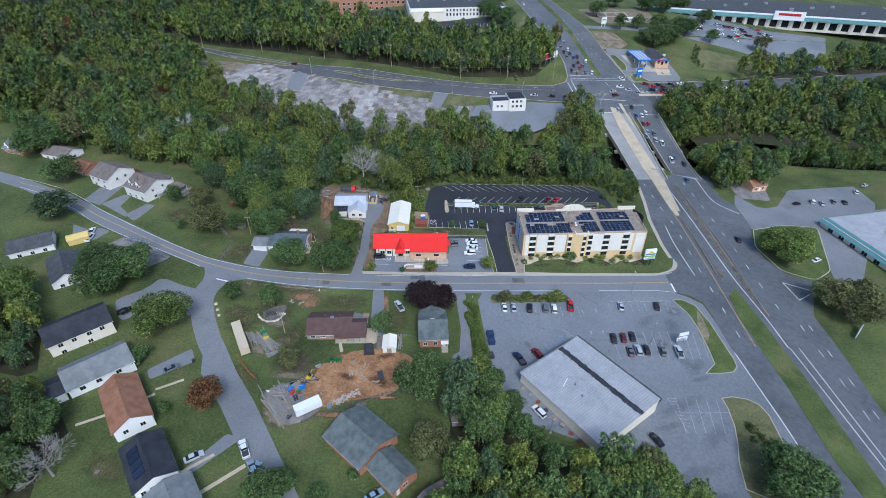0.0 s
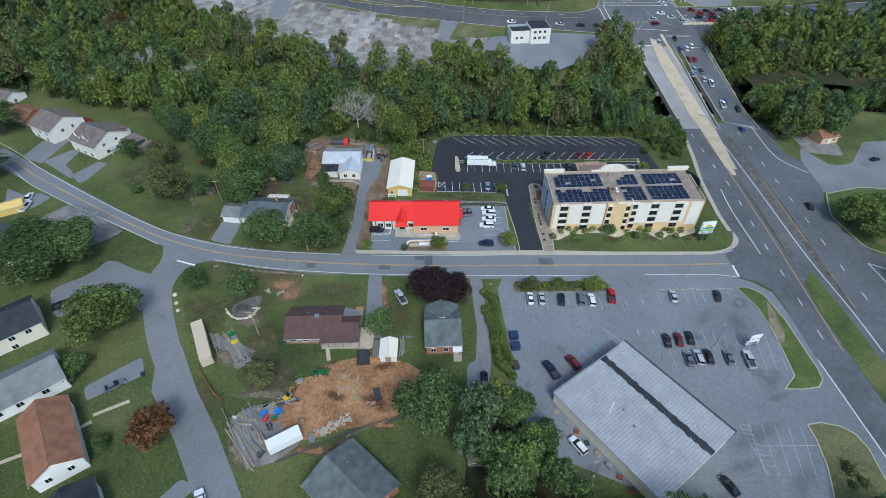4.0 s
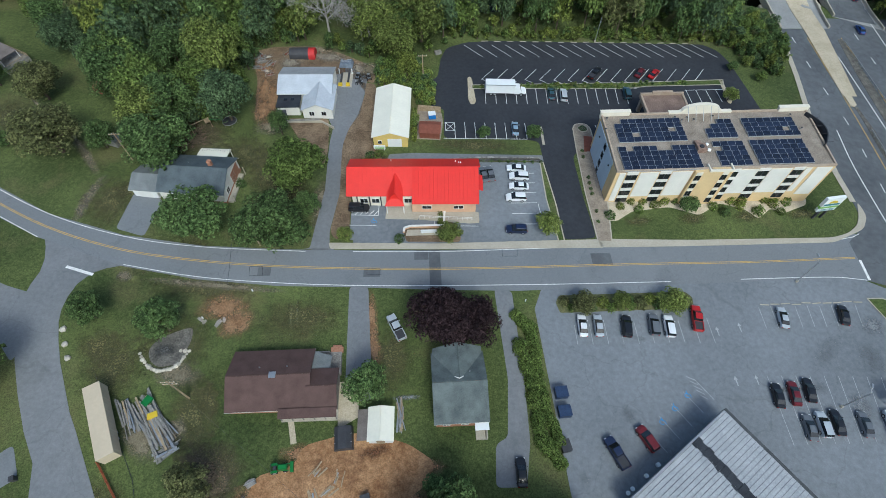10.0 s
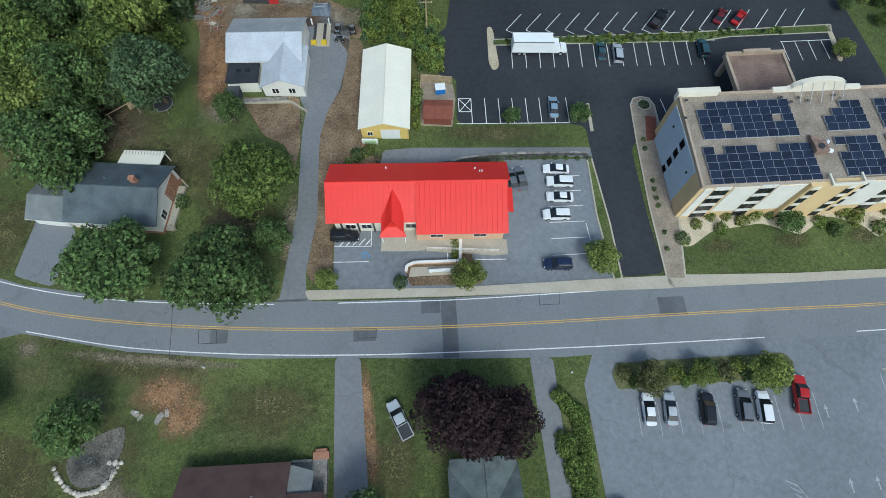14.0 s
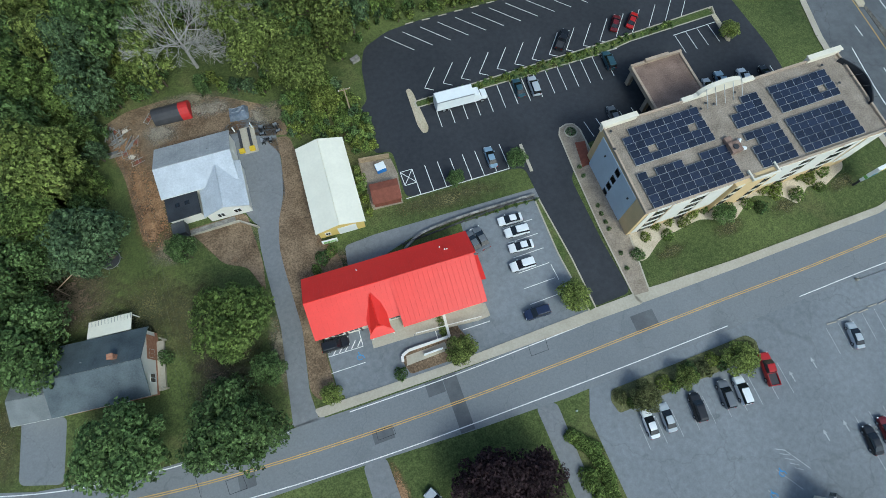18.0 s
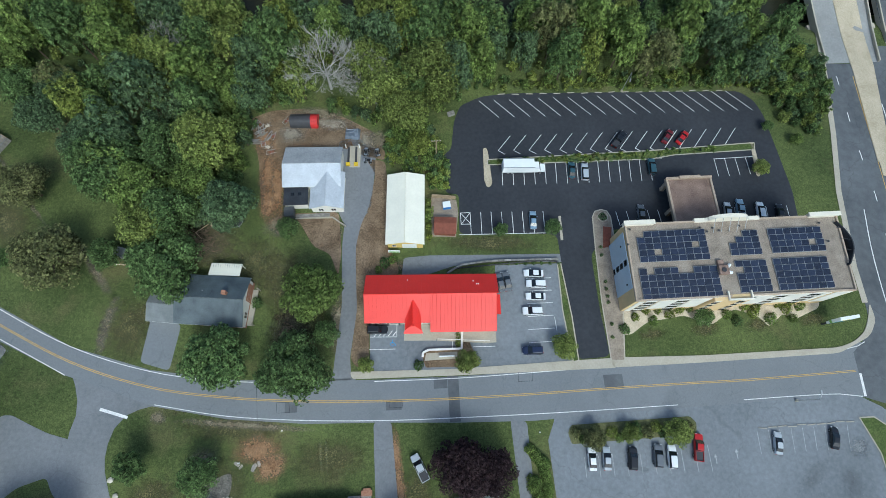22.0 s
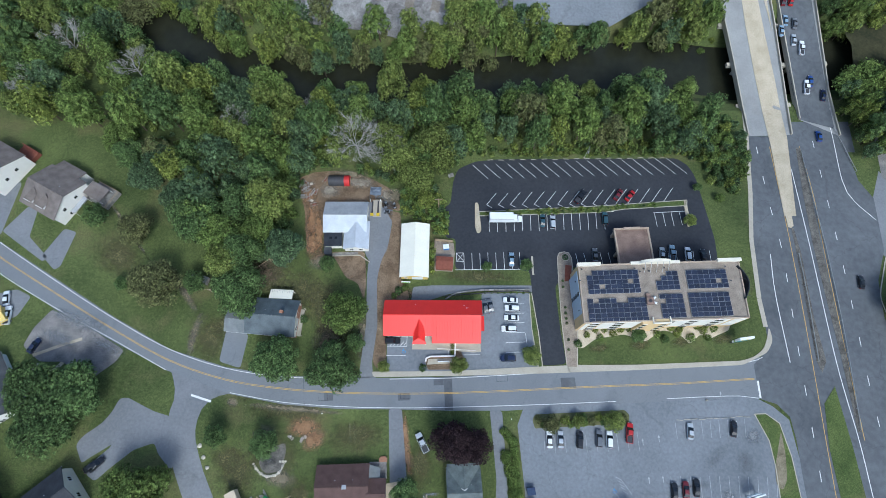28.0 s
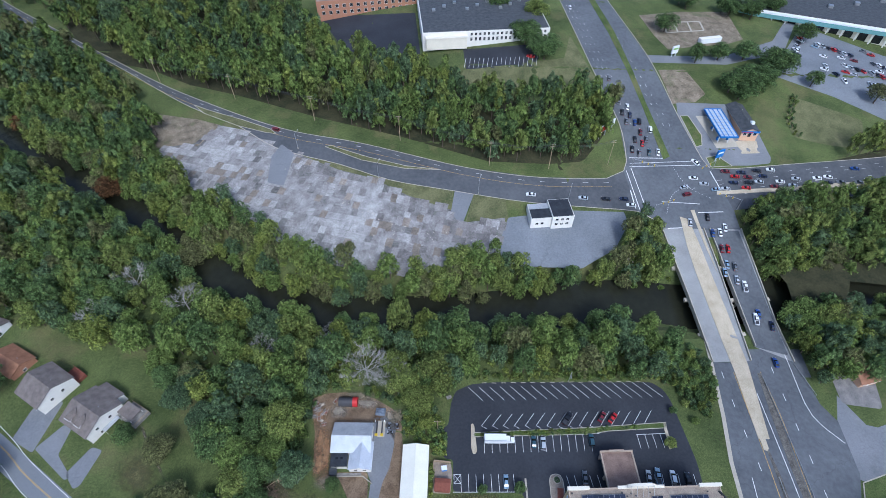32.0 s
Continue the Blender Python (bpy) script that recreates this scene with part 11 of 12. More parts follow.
# ---- poles, wires, signs, rails ----
def pole(x, y, h, label, arms=1, lamp=False, lean=0.0):
    p = thing("utility_pole", pose(x, y, terrain(x, y), lean, lean * 0.5), label, "pole", "utility poles")
    part("post", tubes(((0, 0, -0.8), (0, 0, h), 0.17, 0.11), sides=8), "wood", p)
    for k in range(arms):
        part("crossarm", boxes((-1.2, -0.06, h - 0.5 - k * 0.9, 1.2, 0.06, h - 0.36 - k * 0.9)), "wood", p)
        for s in (-1.05, -0.4, 0.4, 1.05):
            part("insulator", tubes(((s, 0, h - 0.36 - k * 0.9), (s, 0, h - 0.2 - k * 0.9), 0.05), sides=5), "sign_white", p)
    return p


def wire(a, b, label, sag=1.2, r=0.018):
    bm = bmesh.new()
    a, b = Vector(a), Vector(b)
    pts = [a.lerp(b, k / 10) - Vector((0, 0, sag * 4 * (k / 10) * (1 - k / 10))) for k in range(11)]
    rings = [[bm.verts.new(p + Vector((0, dy, dz))) for dy, dz in ((-r, 0), (0, -r), (r, 0), (0, r))] for p in pts]
    for p, q in zip(rings, rings[1:]):
        for k in range(4):
            bm.faces.new((p[k], p[(k + 1) % 4], q[(k + 1) % 4], q[k]))
    tagged(mesh_object("wire", bm, "metal_dark"), label, "wire", "overhead wires")


def lamp_post(x, y, h, turn, label, reach=2.6):
    p = thing("lamp_post", pose(x, y, gz(x), 0, 0, turn), label, "lamp post", "lamp posts")
    part("base", tubes(((0, 0, -0.4), (0, 0, 0.6), 0.28), sides=10), "concrete", p)
    part("mast", tubes(((0, 0, 0.6), (0, 0, h), 0.1, 0.07), sides=8), "metal", p)
    part("arm", tubes(((0, 0, h - 0.1), (reach, 0, h + 0.35), 0.05), sides=6), "metal", p)
    part("lamp_head", boxes((reach - 0.15, -0.16, h + 0.25, reach + 0.65, 0.16, h + 0.42)), "metal", p)


def guardrail(pts, label):
    g = thing("guardrail", pose(0, 0, 0), label, "guardrail")
    line = smooth_line(pts, 2.0)
    for k, (x, y) in enumerate(line):
        if k % 1 == 0:
            part("post", boxes((x - 0.07, y - 0.07, gz(x) - 0.3, x + 0.07, y + 0.07, gz(x) + 0.8)), "rail", g)
    for (ax, ay), (bx, by) in zip(line, line[1:]):
        part("beam", tubes(((ax, ay, gz(ax) + 0.68), (bx, by, gz(bx) + 0.68), 0.13), sides=6), "rail", g)


guardrail(RAIL_1, "grey steel guardrail along the median")
guardrail(RAIL_2, "grey steel guardrail between the carriageways")
guardrail([(132.6, 92), (134.0, 84), (135.6, 74)], "grey steel guardrail at the bridge end")
SP = POLES_STREET
pole(SP[0][0], SP[0][1], 10, "wooden utility pole beside the street", 1)
pole(SP[1][0], SP[1][1], 9, "wooden utility pole with a double crossarm", 2)
pole(-82.6, 32.5, 8.5, "wooden utility pole in the back yard", 1)
PP = [(-55.8, 88.0), SP[0], SP[1]]
pole(PP[0][0], PP[0][1], 10, "wooden utility pole among trees", 1)
for p, q in zip(PP, PP[1:]):
    for s in (-0.9, 0.0, 0.9):
        wire((p[0] + s, p[1], gz(p[0]) + 9.4), (q[0] + s, q[1], gz(q[0]) + (9.4 if q is SP[0] else 8.5)), "thin black overhead wire between poles")
wire((SP[1][0], SP[1][1], gz(SP[1][0]) + 8.3), (-14.5, -58, gz(-14) + 4.5), "thin service wire over the back yards")
pole(POLES_LOT[0][0], POLES_LOT[0][1], 9, "wooden utility pole at the lot's edge", 1)
lamp_post(POLES_LOT[1][0] - 35, POLES_LOT[1][1] + 0.6, 8, 250, "slim lot lamp post with one arm")
lamp_post(LAMPS_STORE[0][0], LAMPS_STORE[0][1], 8, 60, "grey lot lamp post with one arm", 1.2)
lamp_post(64, -2.6, 8, 80, "grey lamp post beside the street", 1.2)
lamp_post(20.5, -62.0, 7, 200, "lamp post behind the store", 1.0)
for k, (x, y) in enumerate(POLES_PIKE):
    pole(x, y, 15, "tall wooden power pole beside the road", 2)
for (ax, ay), (bx, by) in zip(POLES_PIKE, POLES_PIKE[1:]):
    for s, z in ((-1.0, 14.6), (0.3, 14.6), (1.0, 14.6), (-0.9, 13.7), (0.9, 13.7)):
        wire((ax + s, ay, terrain(ax, ay) + z), (bx + s, by, terrain(bx, by) + z), "high-voltage wire along the road", 1.6, 0.035)
for k, (x, y) in enumerate(LAMPS_PIKE):
    lamp_post(x, y, 9, 70, "curved steel street lamp by the road", 3.0)
for x, y, a in ((100, 214, -30), (148, 214, 210), (101, 176, 20), (149, 181, 150)):
    t = thing("traffic_signal", pose(x, y, gz(x), 0, 0, a), "traffic signal mast with hanging lights", "traffic light", "crossroads signals")
    part("mast", tubes(((0, 0, -0.4), (0, 0, 6.8), 0.16, 0.12), sides=8), "metal", t)
    part("arm", tubes(((0, 0, 6.4), (11, 0, 6.9), 0.1, 0.06), sides=6), "metal", t)
    for k in range(3):
        part("signal_head", boxes((4 + k * 3, -0.18, 5.6, 4.36 + k * 3, 0.18, 6.7)), "machine_yellow", t)

# hotel roadside sign
x, y = SIGN_HOTEL[0]
sg = thing("hotel_sign", pose(x - 0.2, y - 0.2, gz(x), 0, 0, 6), "tall double-panelled white and green hotel sign", "sign")
part("post", boxes((-0.25, -0.2, -0.5, 0.25, 0.2, 3.2), (1.75, -0.2, -0.5, 2.15, 0.2, 3.2)), "metal_dark", sg)
part("main_panel", boxes((-1.2, -0.35, 4.8, 3.3, 0.35, 7.6)), "sign_white", sg, "white illuminated panel")
em = part("emblem", prism([(1.05 + 1.1 * math.cos(k * math.pi / 8), 0.9 * math.sin(k * math.pi / 8)) for k in range(9)], -0.02, 0.02), "machine_yellow", sg)
em.matrix_basis = pose(0, -0.38, 5.9, 90)
part("emblem_band", boxes((-0.9, -0.40, 5.1, 3.0, -0.36, 5.7)), "sign_teal", sg)
part("name_band", boxes((-1.2, -0.34, 4.1, 3.3, 0.34, 4.7)), "sign_green", sg)
part("lower_panel", boxes((-1.2, -0.3, 3.0, 3.3, 0.3, 4.0)), "sign_white", sg)
for k in range(2):
    part("writing_bar", boxes((-0.9, -0.34, 3.2 + 0.4 * k, 2.9, -0.31, 3.38 + 0.4 * k)), "sign_teal", sg)
x, y = SIGN_STORE[0]
ss = thing("pylon_sign", pose(x + 0.5, y, gz(x), 0, 0, 12), "white roadside sign boards on a steel frame", "sign")
part("post", boxes((-1.6, -0.12, -0.4, -1.36, 0.12, 4.6), (1.36, -0.12, -0.4, 1.6, 0.12, 4.6)), "metal", ss)
part("board", boxes((-1.9, -0.2, 1.3, 1.9, 0.2, 2.6)), "sign_white", ss)
part("top_board", boxes((-1.6, -0.18, 3.4, 1.9, 0.18, 4.6)), "sign_white", ss)
for k in range(3):
    part("writing_bar", boxes((-1.5, -0.24, 1.5 + 0.34 * k, 1.3, -0.2, 1.66 + 0.34 * k)), "metal_dark", ss)
for x, y in PRICE_SIGN:
    ps = thing("price_sign", pose(x, y, gz(x), 0, 0, 20), "blue and white roadside price sign", "sign", "roadside signs")
    part("post", boxes((-1.6, -0.2, -0.4, -1.2, 0.2, 4.0), (1.2, -0.2, -0.4, 1.6, 0.2, 4.0)), "sign_white", ps)
    part("board", boxes((-2.2, -0.35, 2.0, 2.2, 0.35, 6.5)), "plastic_blue" if y < 300 else "sign_white", ps)
    part("writing_bar", boxes((-1.8, -0.4, 4.4, 1.8, -0.36, 5.4)), "sign_white" if y < 300 else "sign_green", ps)
(ax, ay), (bx, by) = BILLBOARD
bl = thing("billboard", pose((ax + bx) / 2, (ay + by) / 2, gz(ax), 0, 0, 40), "long red and white billboard on posts", "billboard")
for k in range(3):
    part("post", boxes((-5 + 5 * k - 0.2, -0.2, -0.5, -5 + 5 * k + 0.2, 0.2, 4.0)), "metal", bl)
part("board", boxes((-7, -0.3, 3.0, 7, 0.3, 6.8)), "sign_white", bl)
part("colour_field", boxes((-6.6, -0.36, 3.4, 2.0, -0.3, 6.4)), "plastic_red", bl)
x, y = HWY_SIGN[0]
hs = thing("roadside_sign", pose(x, y, gz(x), 0, 0, 40), "low blue roadside sign board", "sign")
part("board", boxes((-3.5, -0.15, 0.6, 3.5, 0.15, 2.4)), "wall_blue", hs)
part("post", boxes((-3, -0.1, -0.5, -2.7, 0.1, 0.6), (2.7, -0.1, -0.5, 3, 0.1, 0.6)), "metal", hs)


# ---- yards ----
def trailer(spot, h, roof, wall, label):
    x, y, L, W, turn = spot
    if W > L:
        L, W, turn = W, L, turn + 90
    t = thing("cargo_trailer", pose(x, y, gz(x), 0, 0, turn), label, "trailer")
    part("box", boxes((-L / 2, -W / 2, 0.7, L / 2, W / 2, h - 0.06)), wall, t)
    part("roof", boxes((-L / 2 - 0.04, -W / 2 - 0.04, h - 0.06, L / 2 + 0.04, W / 2 + 0.04, h)), roof, t)
    for k in range(int(L / 1.2)):
        part("side_rib", boxes((-L / 2 + 0.6 + k * 1.2, -W / 2 - 0.05, 0.8, -L / 2 + 0.68 + k * 1.2, -W / 2, h - 0.1)), roof, t)
    part("chassis", boxes((-L / 2 + 0.3, -W * 0.3, 0.4, L / 2 - 0.3, W * 0.3, 0.7)), "metal_dark", t)
    for s in (-1, 1):
        for x_ in (-L * 0.25, -L * 0.25 + 1.1):
            wheel(t, x_, s * (W / 2 - 0.2), 0.45)


trailer((TRAILER[0], TRAILER[1], 13.2, 2.7, 117), 3.4, "metal_tan", "metal_tan", "long tan box trailer beside the hedge")
trailer((TRAILER2[0] + 0.4, TRAILER2[1] - 0.6, 7.2, 2.5, 29), 2.9, "sign_white", "sign_white", "white box trailer on the gravel yard")


def lumber(spot, n, length, spread, turn, label, material="wood_grey"):
    x, y = spot
    t = thing("lumber_pile", pose(x, y, gz(x), 0, 0, turn), label, "lumber", "timber piles")
    r_ = random.Random(int(x * 10))
    for k in range(n):
        u, v, w_ = r_.uniform(-spread, spread), r_.uniform(-0.8, 0.8), r_.uniform(0.06, 0.15)
        a = r_.gauss(0, 0.12)
        z = 0.08 + 0.7 * (k / n) * r_.random()
        ll = length * r_.uniform(0.5, 1.0) / 2
        o = part("plank", boxes((-ll, -w_, -0.05, ll, w_, 0.05)), material if k % 5 else "metal", t)
        o.matrix_basis = pose(v, u, z, r_.uniform(-5, 5), r_.uniform(-3, 3), math.degrees(a))


def stack(a, b, width, n, label, materials=("wood_grey", "wood_grey", "metal", "wood_grey", "wood")):
    """Long pieces lying side by side and on one another between two plan points."""
    (ax, ay), (bx, by) = a, b
    x, y, length = (ax + bx) / 2, (ay + by) / 2, math.hypot(bx - ax, by - ay)
    t = thing("lumber_pile", pose(x, y, gz(x), 0, 0, math.degrees(math.atan2(by - ay, bx - ax))), label, "lumber", "timber piles")
    r_ = random.Random(int(x * 10))
    for k in range(n):
        ll, w_ = length * r_.uniform(0.25, 0.52), r_.uniform(0.07, 0.2)
        o = part("plank", boxes((-ll, -w_, -0.07, ll, w_, 0.07)), materials[r_.randrange(len(materials))], t)
        o.matrix_basis = pose(r_.uniform(-0.2, 0.2) * length, r_.uniform(-0.5, 0.5) * width, 0.08 + 0.8 * r_.random() ** 1.6, r_.uniform(-8, 8), r_.uniform(-2, 2), r_.gauss(0, 5))


stack((-65.6, -24.2), (-59.2, -32.2), 3.4, 60, "dense heap of grey timbers and metal beams")
stack((-68.6, -24.0), (-65.2, -29.6), 2.2, 18, "tangled grey scrap timber beside the trailer")
stack((-60.6, -33.6), (-57.2, -31.6), 1.8, 14, "short grey boards at the end of the heap")
for k in range(6):
    stack(STACKS[2 * k], STACKS[2 * k + 1], (1.6, 2.4, 2.6, 1.8, 1.6, 1.8)[k], (26, 34, 24, 16, 12, 12)[k], "weathered timber stacked on gravel" if k < 3 else "loose boards and scrap on gravel")
for k, (x, y) in enumerate(JUNK):
    m_ = ("sign_white", "tyre", "plastic_red", "metal_dark", "wood", "metal", "metal_dark", "metal", "wood", "wood_grey", "machine_yellow", "metal_dark", "metal", "metal_dark", "wood_grey", "plastic_blue", "metal_dark", "wood_grey")[k]
    c = thing("scrap", pose(x, y, gz(x), 0, 0, 41 * k), "piece of yard scrap lying on gravel", "scrap", "yard scrap")
    s = 0.35 + 0.12 * (k % 4)
    part("body", prism([(s * 1.5, -s * 0.7), (s * 1.3, s * 0.8), (-s * 1.2, s * 0.9), (-s * 1.5, -s * 0.5), (0, -s)], -0.1, 0.35 + 0.1 * (k % 3)), m_, c)
    part("bar", tubes(((-s * 1.6, 0.1, 0.4 + 0.1 * (k % 3)), (s * 1.7, -0.2, 0.45 + 0.1 * (k % 3)), 0.06), sides=6), "metal", c)
for k, (x, y) in enumerate(LOGS):
    lumber((x, y), 5, 2.6, 0.9, 40 + 37 * k, "pale split logs on the clay", "wood")
for k in range(5):
    lumber((-59.5 + 1.4 * (k % 3), 66 + 1.8 * (k % 2) + k, ), 6, 3.0, 1.0, 25 * k, "grey branches and scrap wood on bare earth")


def stone(bm, x, y, z, r, r_):
    c = bmesh.ops.create_icosphere(bm, subdivisions=1, radius=r)
    for v in c["verts"]:
        v.co = Vector((v.co.x * r_.uniform(0.8, 1.3), v.co.y * r_.uniform(0.8, 1.3), v.co.z * r_.uniform(0.6, 0.85))) + Vector((x, y, z))


r_ = random.Random(3)
for k in range(len(BOULDERS_RING) * 2 - 1):
    a = BOULDERS_RING[k // 2]
    x, y = a if k % 2 == 0 else mix(a, BOULDERS_RING[k // 2 + 1], 0.5)
    bm = bmesh.new()
    stone(bm, 0, 0, 0.15, r_.uniform(0.28, 0.46), r_)
    o = mesh_object("boulder", bm, "stone")
    o.matrix_basis = pose(x, y, gz(x))
    tagged(o, "pale boulder in a ring of stones", "boulder", "fire ring stones")
for x, y in BOULDERS_SIDE:
    bm = bmesh.new()
    stone(bm, 0, 0, 0.2, 0.6, r_)
    o = mesh_object("boulder", bm, "stone")
    o.matrix_basis = pose(x, y, gz(x))
    tagged(o, "large pale boulder beside the side street", "boulder", "roadside boulders")
for pts, n, spread, label in ((RUBBLE, 90, 1.6, "heap of pale broken stone"), ([(-93, 215), (-40, 165), (10, 150)], 60, 8, "scattered broken concrete on the slab"), ([(85, 150), (78, 143)], 40, 3, "pale riprap stones on the bank")):
    bm = bmesh.new()
    for k in range(n):
        a = mix(pts[k % (len(pts) - 1)], pts[k % (len(pts) - 1) + 1], r_.random())
        x, y = a[0] + r_.gauss(0, spread * 0.5), a[1] + r_.gauss(0, spread * 0.4)
        stone(bm, x, y, gz(x) + 0.15, r_.uniform(0.15, 0.4), r_)
    tagged(mesh_object("rubble", bm, "stone"), label, "rubble", kind="stuff")

x, y = TRACTOR[0]
tc = thing("tractor", pose(x, y, gz(x), 0, 0, 5), "small green tractor with a front loader", "tractor")
part("bonnet", boxes((0.2, -0.35, 0.6, 1.6, 0.35, 1.25)), "machine_green", tc)
part("seat", boxes((-0.6, -0.3, 0.9, -0.1, 0.3, 1.3)), "metal_dark", tc)
part("fender", boxes((-1.0, -0.75, 0.9, 0.0, -0.35, 1.15), (-1.0, 0.35, 0.9, 0.0, 0.75, 1.15)), "machine_green", tc)
part("loader_arm", tubes(((0.0, -0.5, 1.0), (2.0, -0.5, 0.6), 0.07), ((0.0, 0.5, 1.0), (2.0, 0.5, 0.6), 0.07), sides=6), "machine_green", tc)
part("bucket", boxes((2.0, -0.8, 0.1, 2.5, 0.8, 0.65)), "machine_green", tc)
part("roll_bar", tubes(((-0.8, -0.45, 1.0), (-0.8, -0.45, 2.0), 0.04), ((-0.8, 0.45, 1.0), (-0.8, 0.45, 2.0), 0.04), ((-0.8, -0.45, 2.0), (-0.8, 0.45, 2.0), 0.04), sides=6), "metal_dark", tc)
for wx, wr, wy in ((-0.5, 0.55, 0.65), (1.2, 0.36, 0.55)):
    for s in (-1, 1):
        wheel(tc, wx, s * wy, wr)
x, y = MACHINE[0]
dg = thing("mini_excavator", pose(x, y, gz(x), 0, 0, 60), "small yellow excavator on tracks", "excavator")
part("track", boxes((-0.9, -0.75, 0, 0.9, -0.45, 0.45), (-0.9, 0.45, 0, 0.9, 0.75, 0.45)), "tyre", dg)
part("body", boxes((-0.9, -0.6, 0.5, 0.5, 0.6, 1.2)), "machine_yellow", dg)
part("cab", boxes((-0.2, -0.55, 1.2, 0.5, 0.15, 2.1)), "glass", dg)
part("boom", tubes(((0.4, 0.2, 1.0), (1.8, 0.2, 2.0), 0.1), ((1.8, 0.2, 2.0), (2.6, 0.2, 0.8), 0.09), sides=6), "machine_yellow", dg)
part("bucket", boxes((2.4, -0.05, 0.4, 2.9, 0.45, 0.85)), "metal_dark", dg)


def crate(spot, size, material, label, name="crate", category="crate", turn=0.0, lid="metal_dark"):
    x, y = spot
    L, W, h = size
    c = thing(name, pose(x, y, gz(x), 0, 0, turn), label, category)
    part("body", boxes((-L / 2, -W / 2, -0.2, L / 2, W / 2, h)), material, c)
    part("lid", boxes((-L / 2 - 0.04, -W / 2 - 0.04, h, L / 2 + 0.04, W / 2 + 0.04, h + 0.08)), lid, c)
    return c


crate(BLACK_BOX[0], (1.5, 3.0, 0.8), "metal_dark", "black skip bucket on the clay", "skip", "skip", 15)
crate(BIN_DARK[0], (1.6, 2.0, 1.2), "metal_dark", "dark steel waste container on asphalt", "waste_container", "container", 10)
crate(BIN_BLUE[0], (1.8, 1.5, 1.4), "plastic_blue", "blue waste container with a white lid", "waste_container", "container", 5, "sign_white")
crate(BLUE_TARP[0], (1.6, 1.3, 0.5), "plastic_blue", "bundle under a bright blue tarpaulin", "tarpaulin", "tarpaulin", 30, "plastic_blue")
crate((LUMBER_C[1][0] - 2.5, LUMBER_C[1][1] + 3), (1.3, 0.8, 0.8), "plastic_red", "red and green garden machine on gravel", "garden_machine", "machine", 20, "machine_green")
crate((-62.5, -27.0), (1.6, 1.0, 0.9), "machine_yellow", "yellow machine part beside the trailer", "garden_machine", "machine", 20, "machine_yellow")
crate((-64.0, -24.5), (1.6, 1.2, 1.0), "machine_green", "green machine beside the trailer", "garden_machine", "machine", 60, "machine_green")
crate(BENCH[0], (1.8, 1.0, 0.8), "wood_grey", "weathered wooden picnic bench on grass", "picnic_bench", "bench", 20, "wood_grey")
sheet("concrete_pad", [(-16.2, 50.0), (-9.9, 49.0), (-9.6, 45.4), (-10.6, 39.2), (-16.4, 39.6)], "paving_tan", 0.085, "tan concrete pad of the bin store", "pad")
bs = thing("bin_store", pose(-13.1, 41.6, gz(-13.1), 0, 0, -5), "red-brown wooden bin store with a low two-slope roof", "shed")
part("wall", boxes((-2.5, -1.9, -0.3, 2.5, -1.8, 1.9), (-2.5, -1.8, -0.3, -2.4, 1.9, 1.9), (2.4, -1.8, -0.3, 2.5, 1.9, 1.9)), "wood_red", bs)
part("roof_slope", slope((-2.7, -2.1, 1.9), (2.7, -2.1, 1.9), (2.7, 0.5, 2.35), (-2.7, 0.5, 2.35), 0.1), "wood_red", bs)
part("roof_slope", slope((2.7, 2.1, 1.95), (-2.7, 2.1, 1.95), (-2.7, 0.5, 2.35), (2.7, 0.5, 2.35), 0.1), "wood_red", bs)
for k in range(9):
    part("seam", tubes(((-2.6 + 0.65 * k, -2.1, 1.96), (-2.6 + 0.65 * k, 0.5, 2.41), 0.025), sides=4), "wood_red", bs)
pw = thing("plank_wall", pose(0, 0, 0), "tan wooden plank wall round the waste bins", "fence")
for (ax, ay), (bx, by), n in (((-15.9, 49.9), (-10.1, 49.2), 30), ((-16.3, 44.0), (-15.9, 49.8), 28)):
    for k in range(n):
        (x0, y0), (x1, y1) = mix((ax, ay), (bx, by), k / n), mix((ax, ay), (bx, by), (k + 0.94) / n)
        part("plank", prism([(x0, y0), (x1, y1), (x1 + 0.04, y1 + 0.07), (x0 + 0.04, y0 + 0.07)], gz(x0) - 0.2, gz(x0) + 1.8), "wood", pw)
    part("top_rail", tubes(((ax, ay + 0.02, gz(ax) + 1.82), (bx, by + 0.02, gz(bx) + 1.82), 0.09), sides=4), "wood", pw)
crate(SHED_GREY[0], (5.0, 2.2, 1.6), "wood_grey", "low grey lean-to shed in the yard", "garden_shed", "shed", -20, "roof_grey")
crate(SHED_RED[0], (2.6, 2.2, 2.0), "wood_red", "small red-brown garden hut", "garden_shed", "shed", -25, "roof_tan")
bm = bmesh.new()
r_ = random.Random(8)
grid = [[bm.verts.new((-1.9 + 0.38 * i, -1.5 + 0.375 * j, -0.05 if i in (0, 10) or j in (0, 8) else 1.0 + 0.5 * math.sin(0.5 * i) * math.cos(0.3 * j) + r_.uniform(-0.14, 0.14))) for j in range(9)] for i in range(11)]
for i in range(10):
    for j in range(8):
        bm.faces.new((grid[i][j], grid[i + 1][j], grid[i + 1][j + 1], grid[i][j + 1]))
cm = thing("covered_machine", pose(-35.4, 68.1, gz(-35.4), 0, 0, -5), "machine under a crumpled dark blue-grey tarpaulin", "machine")
part("cover", bm, "slate_tarp", cm)
part("cord", tubes(((-1.5, -0.4, 1.5), (1.5, -0.3, 1.35), 0.03), ((-1.3, 0.5, 1.5), (1.4, 0.6, 1.3), 0.03), sides=4), "metal", cm)
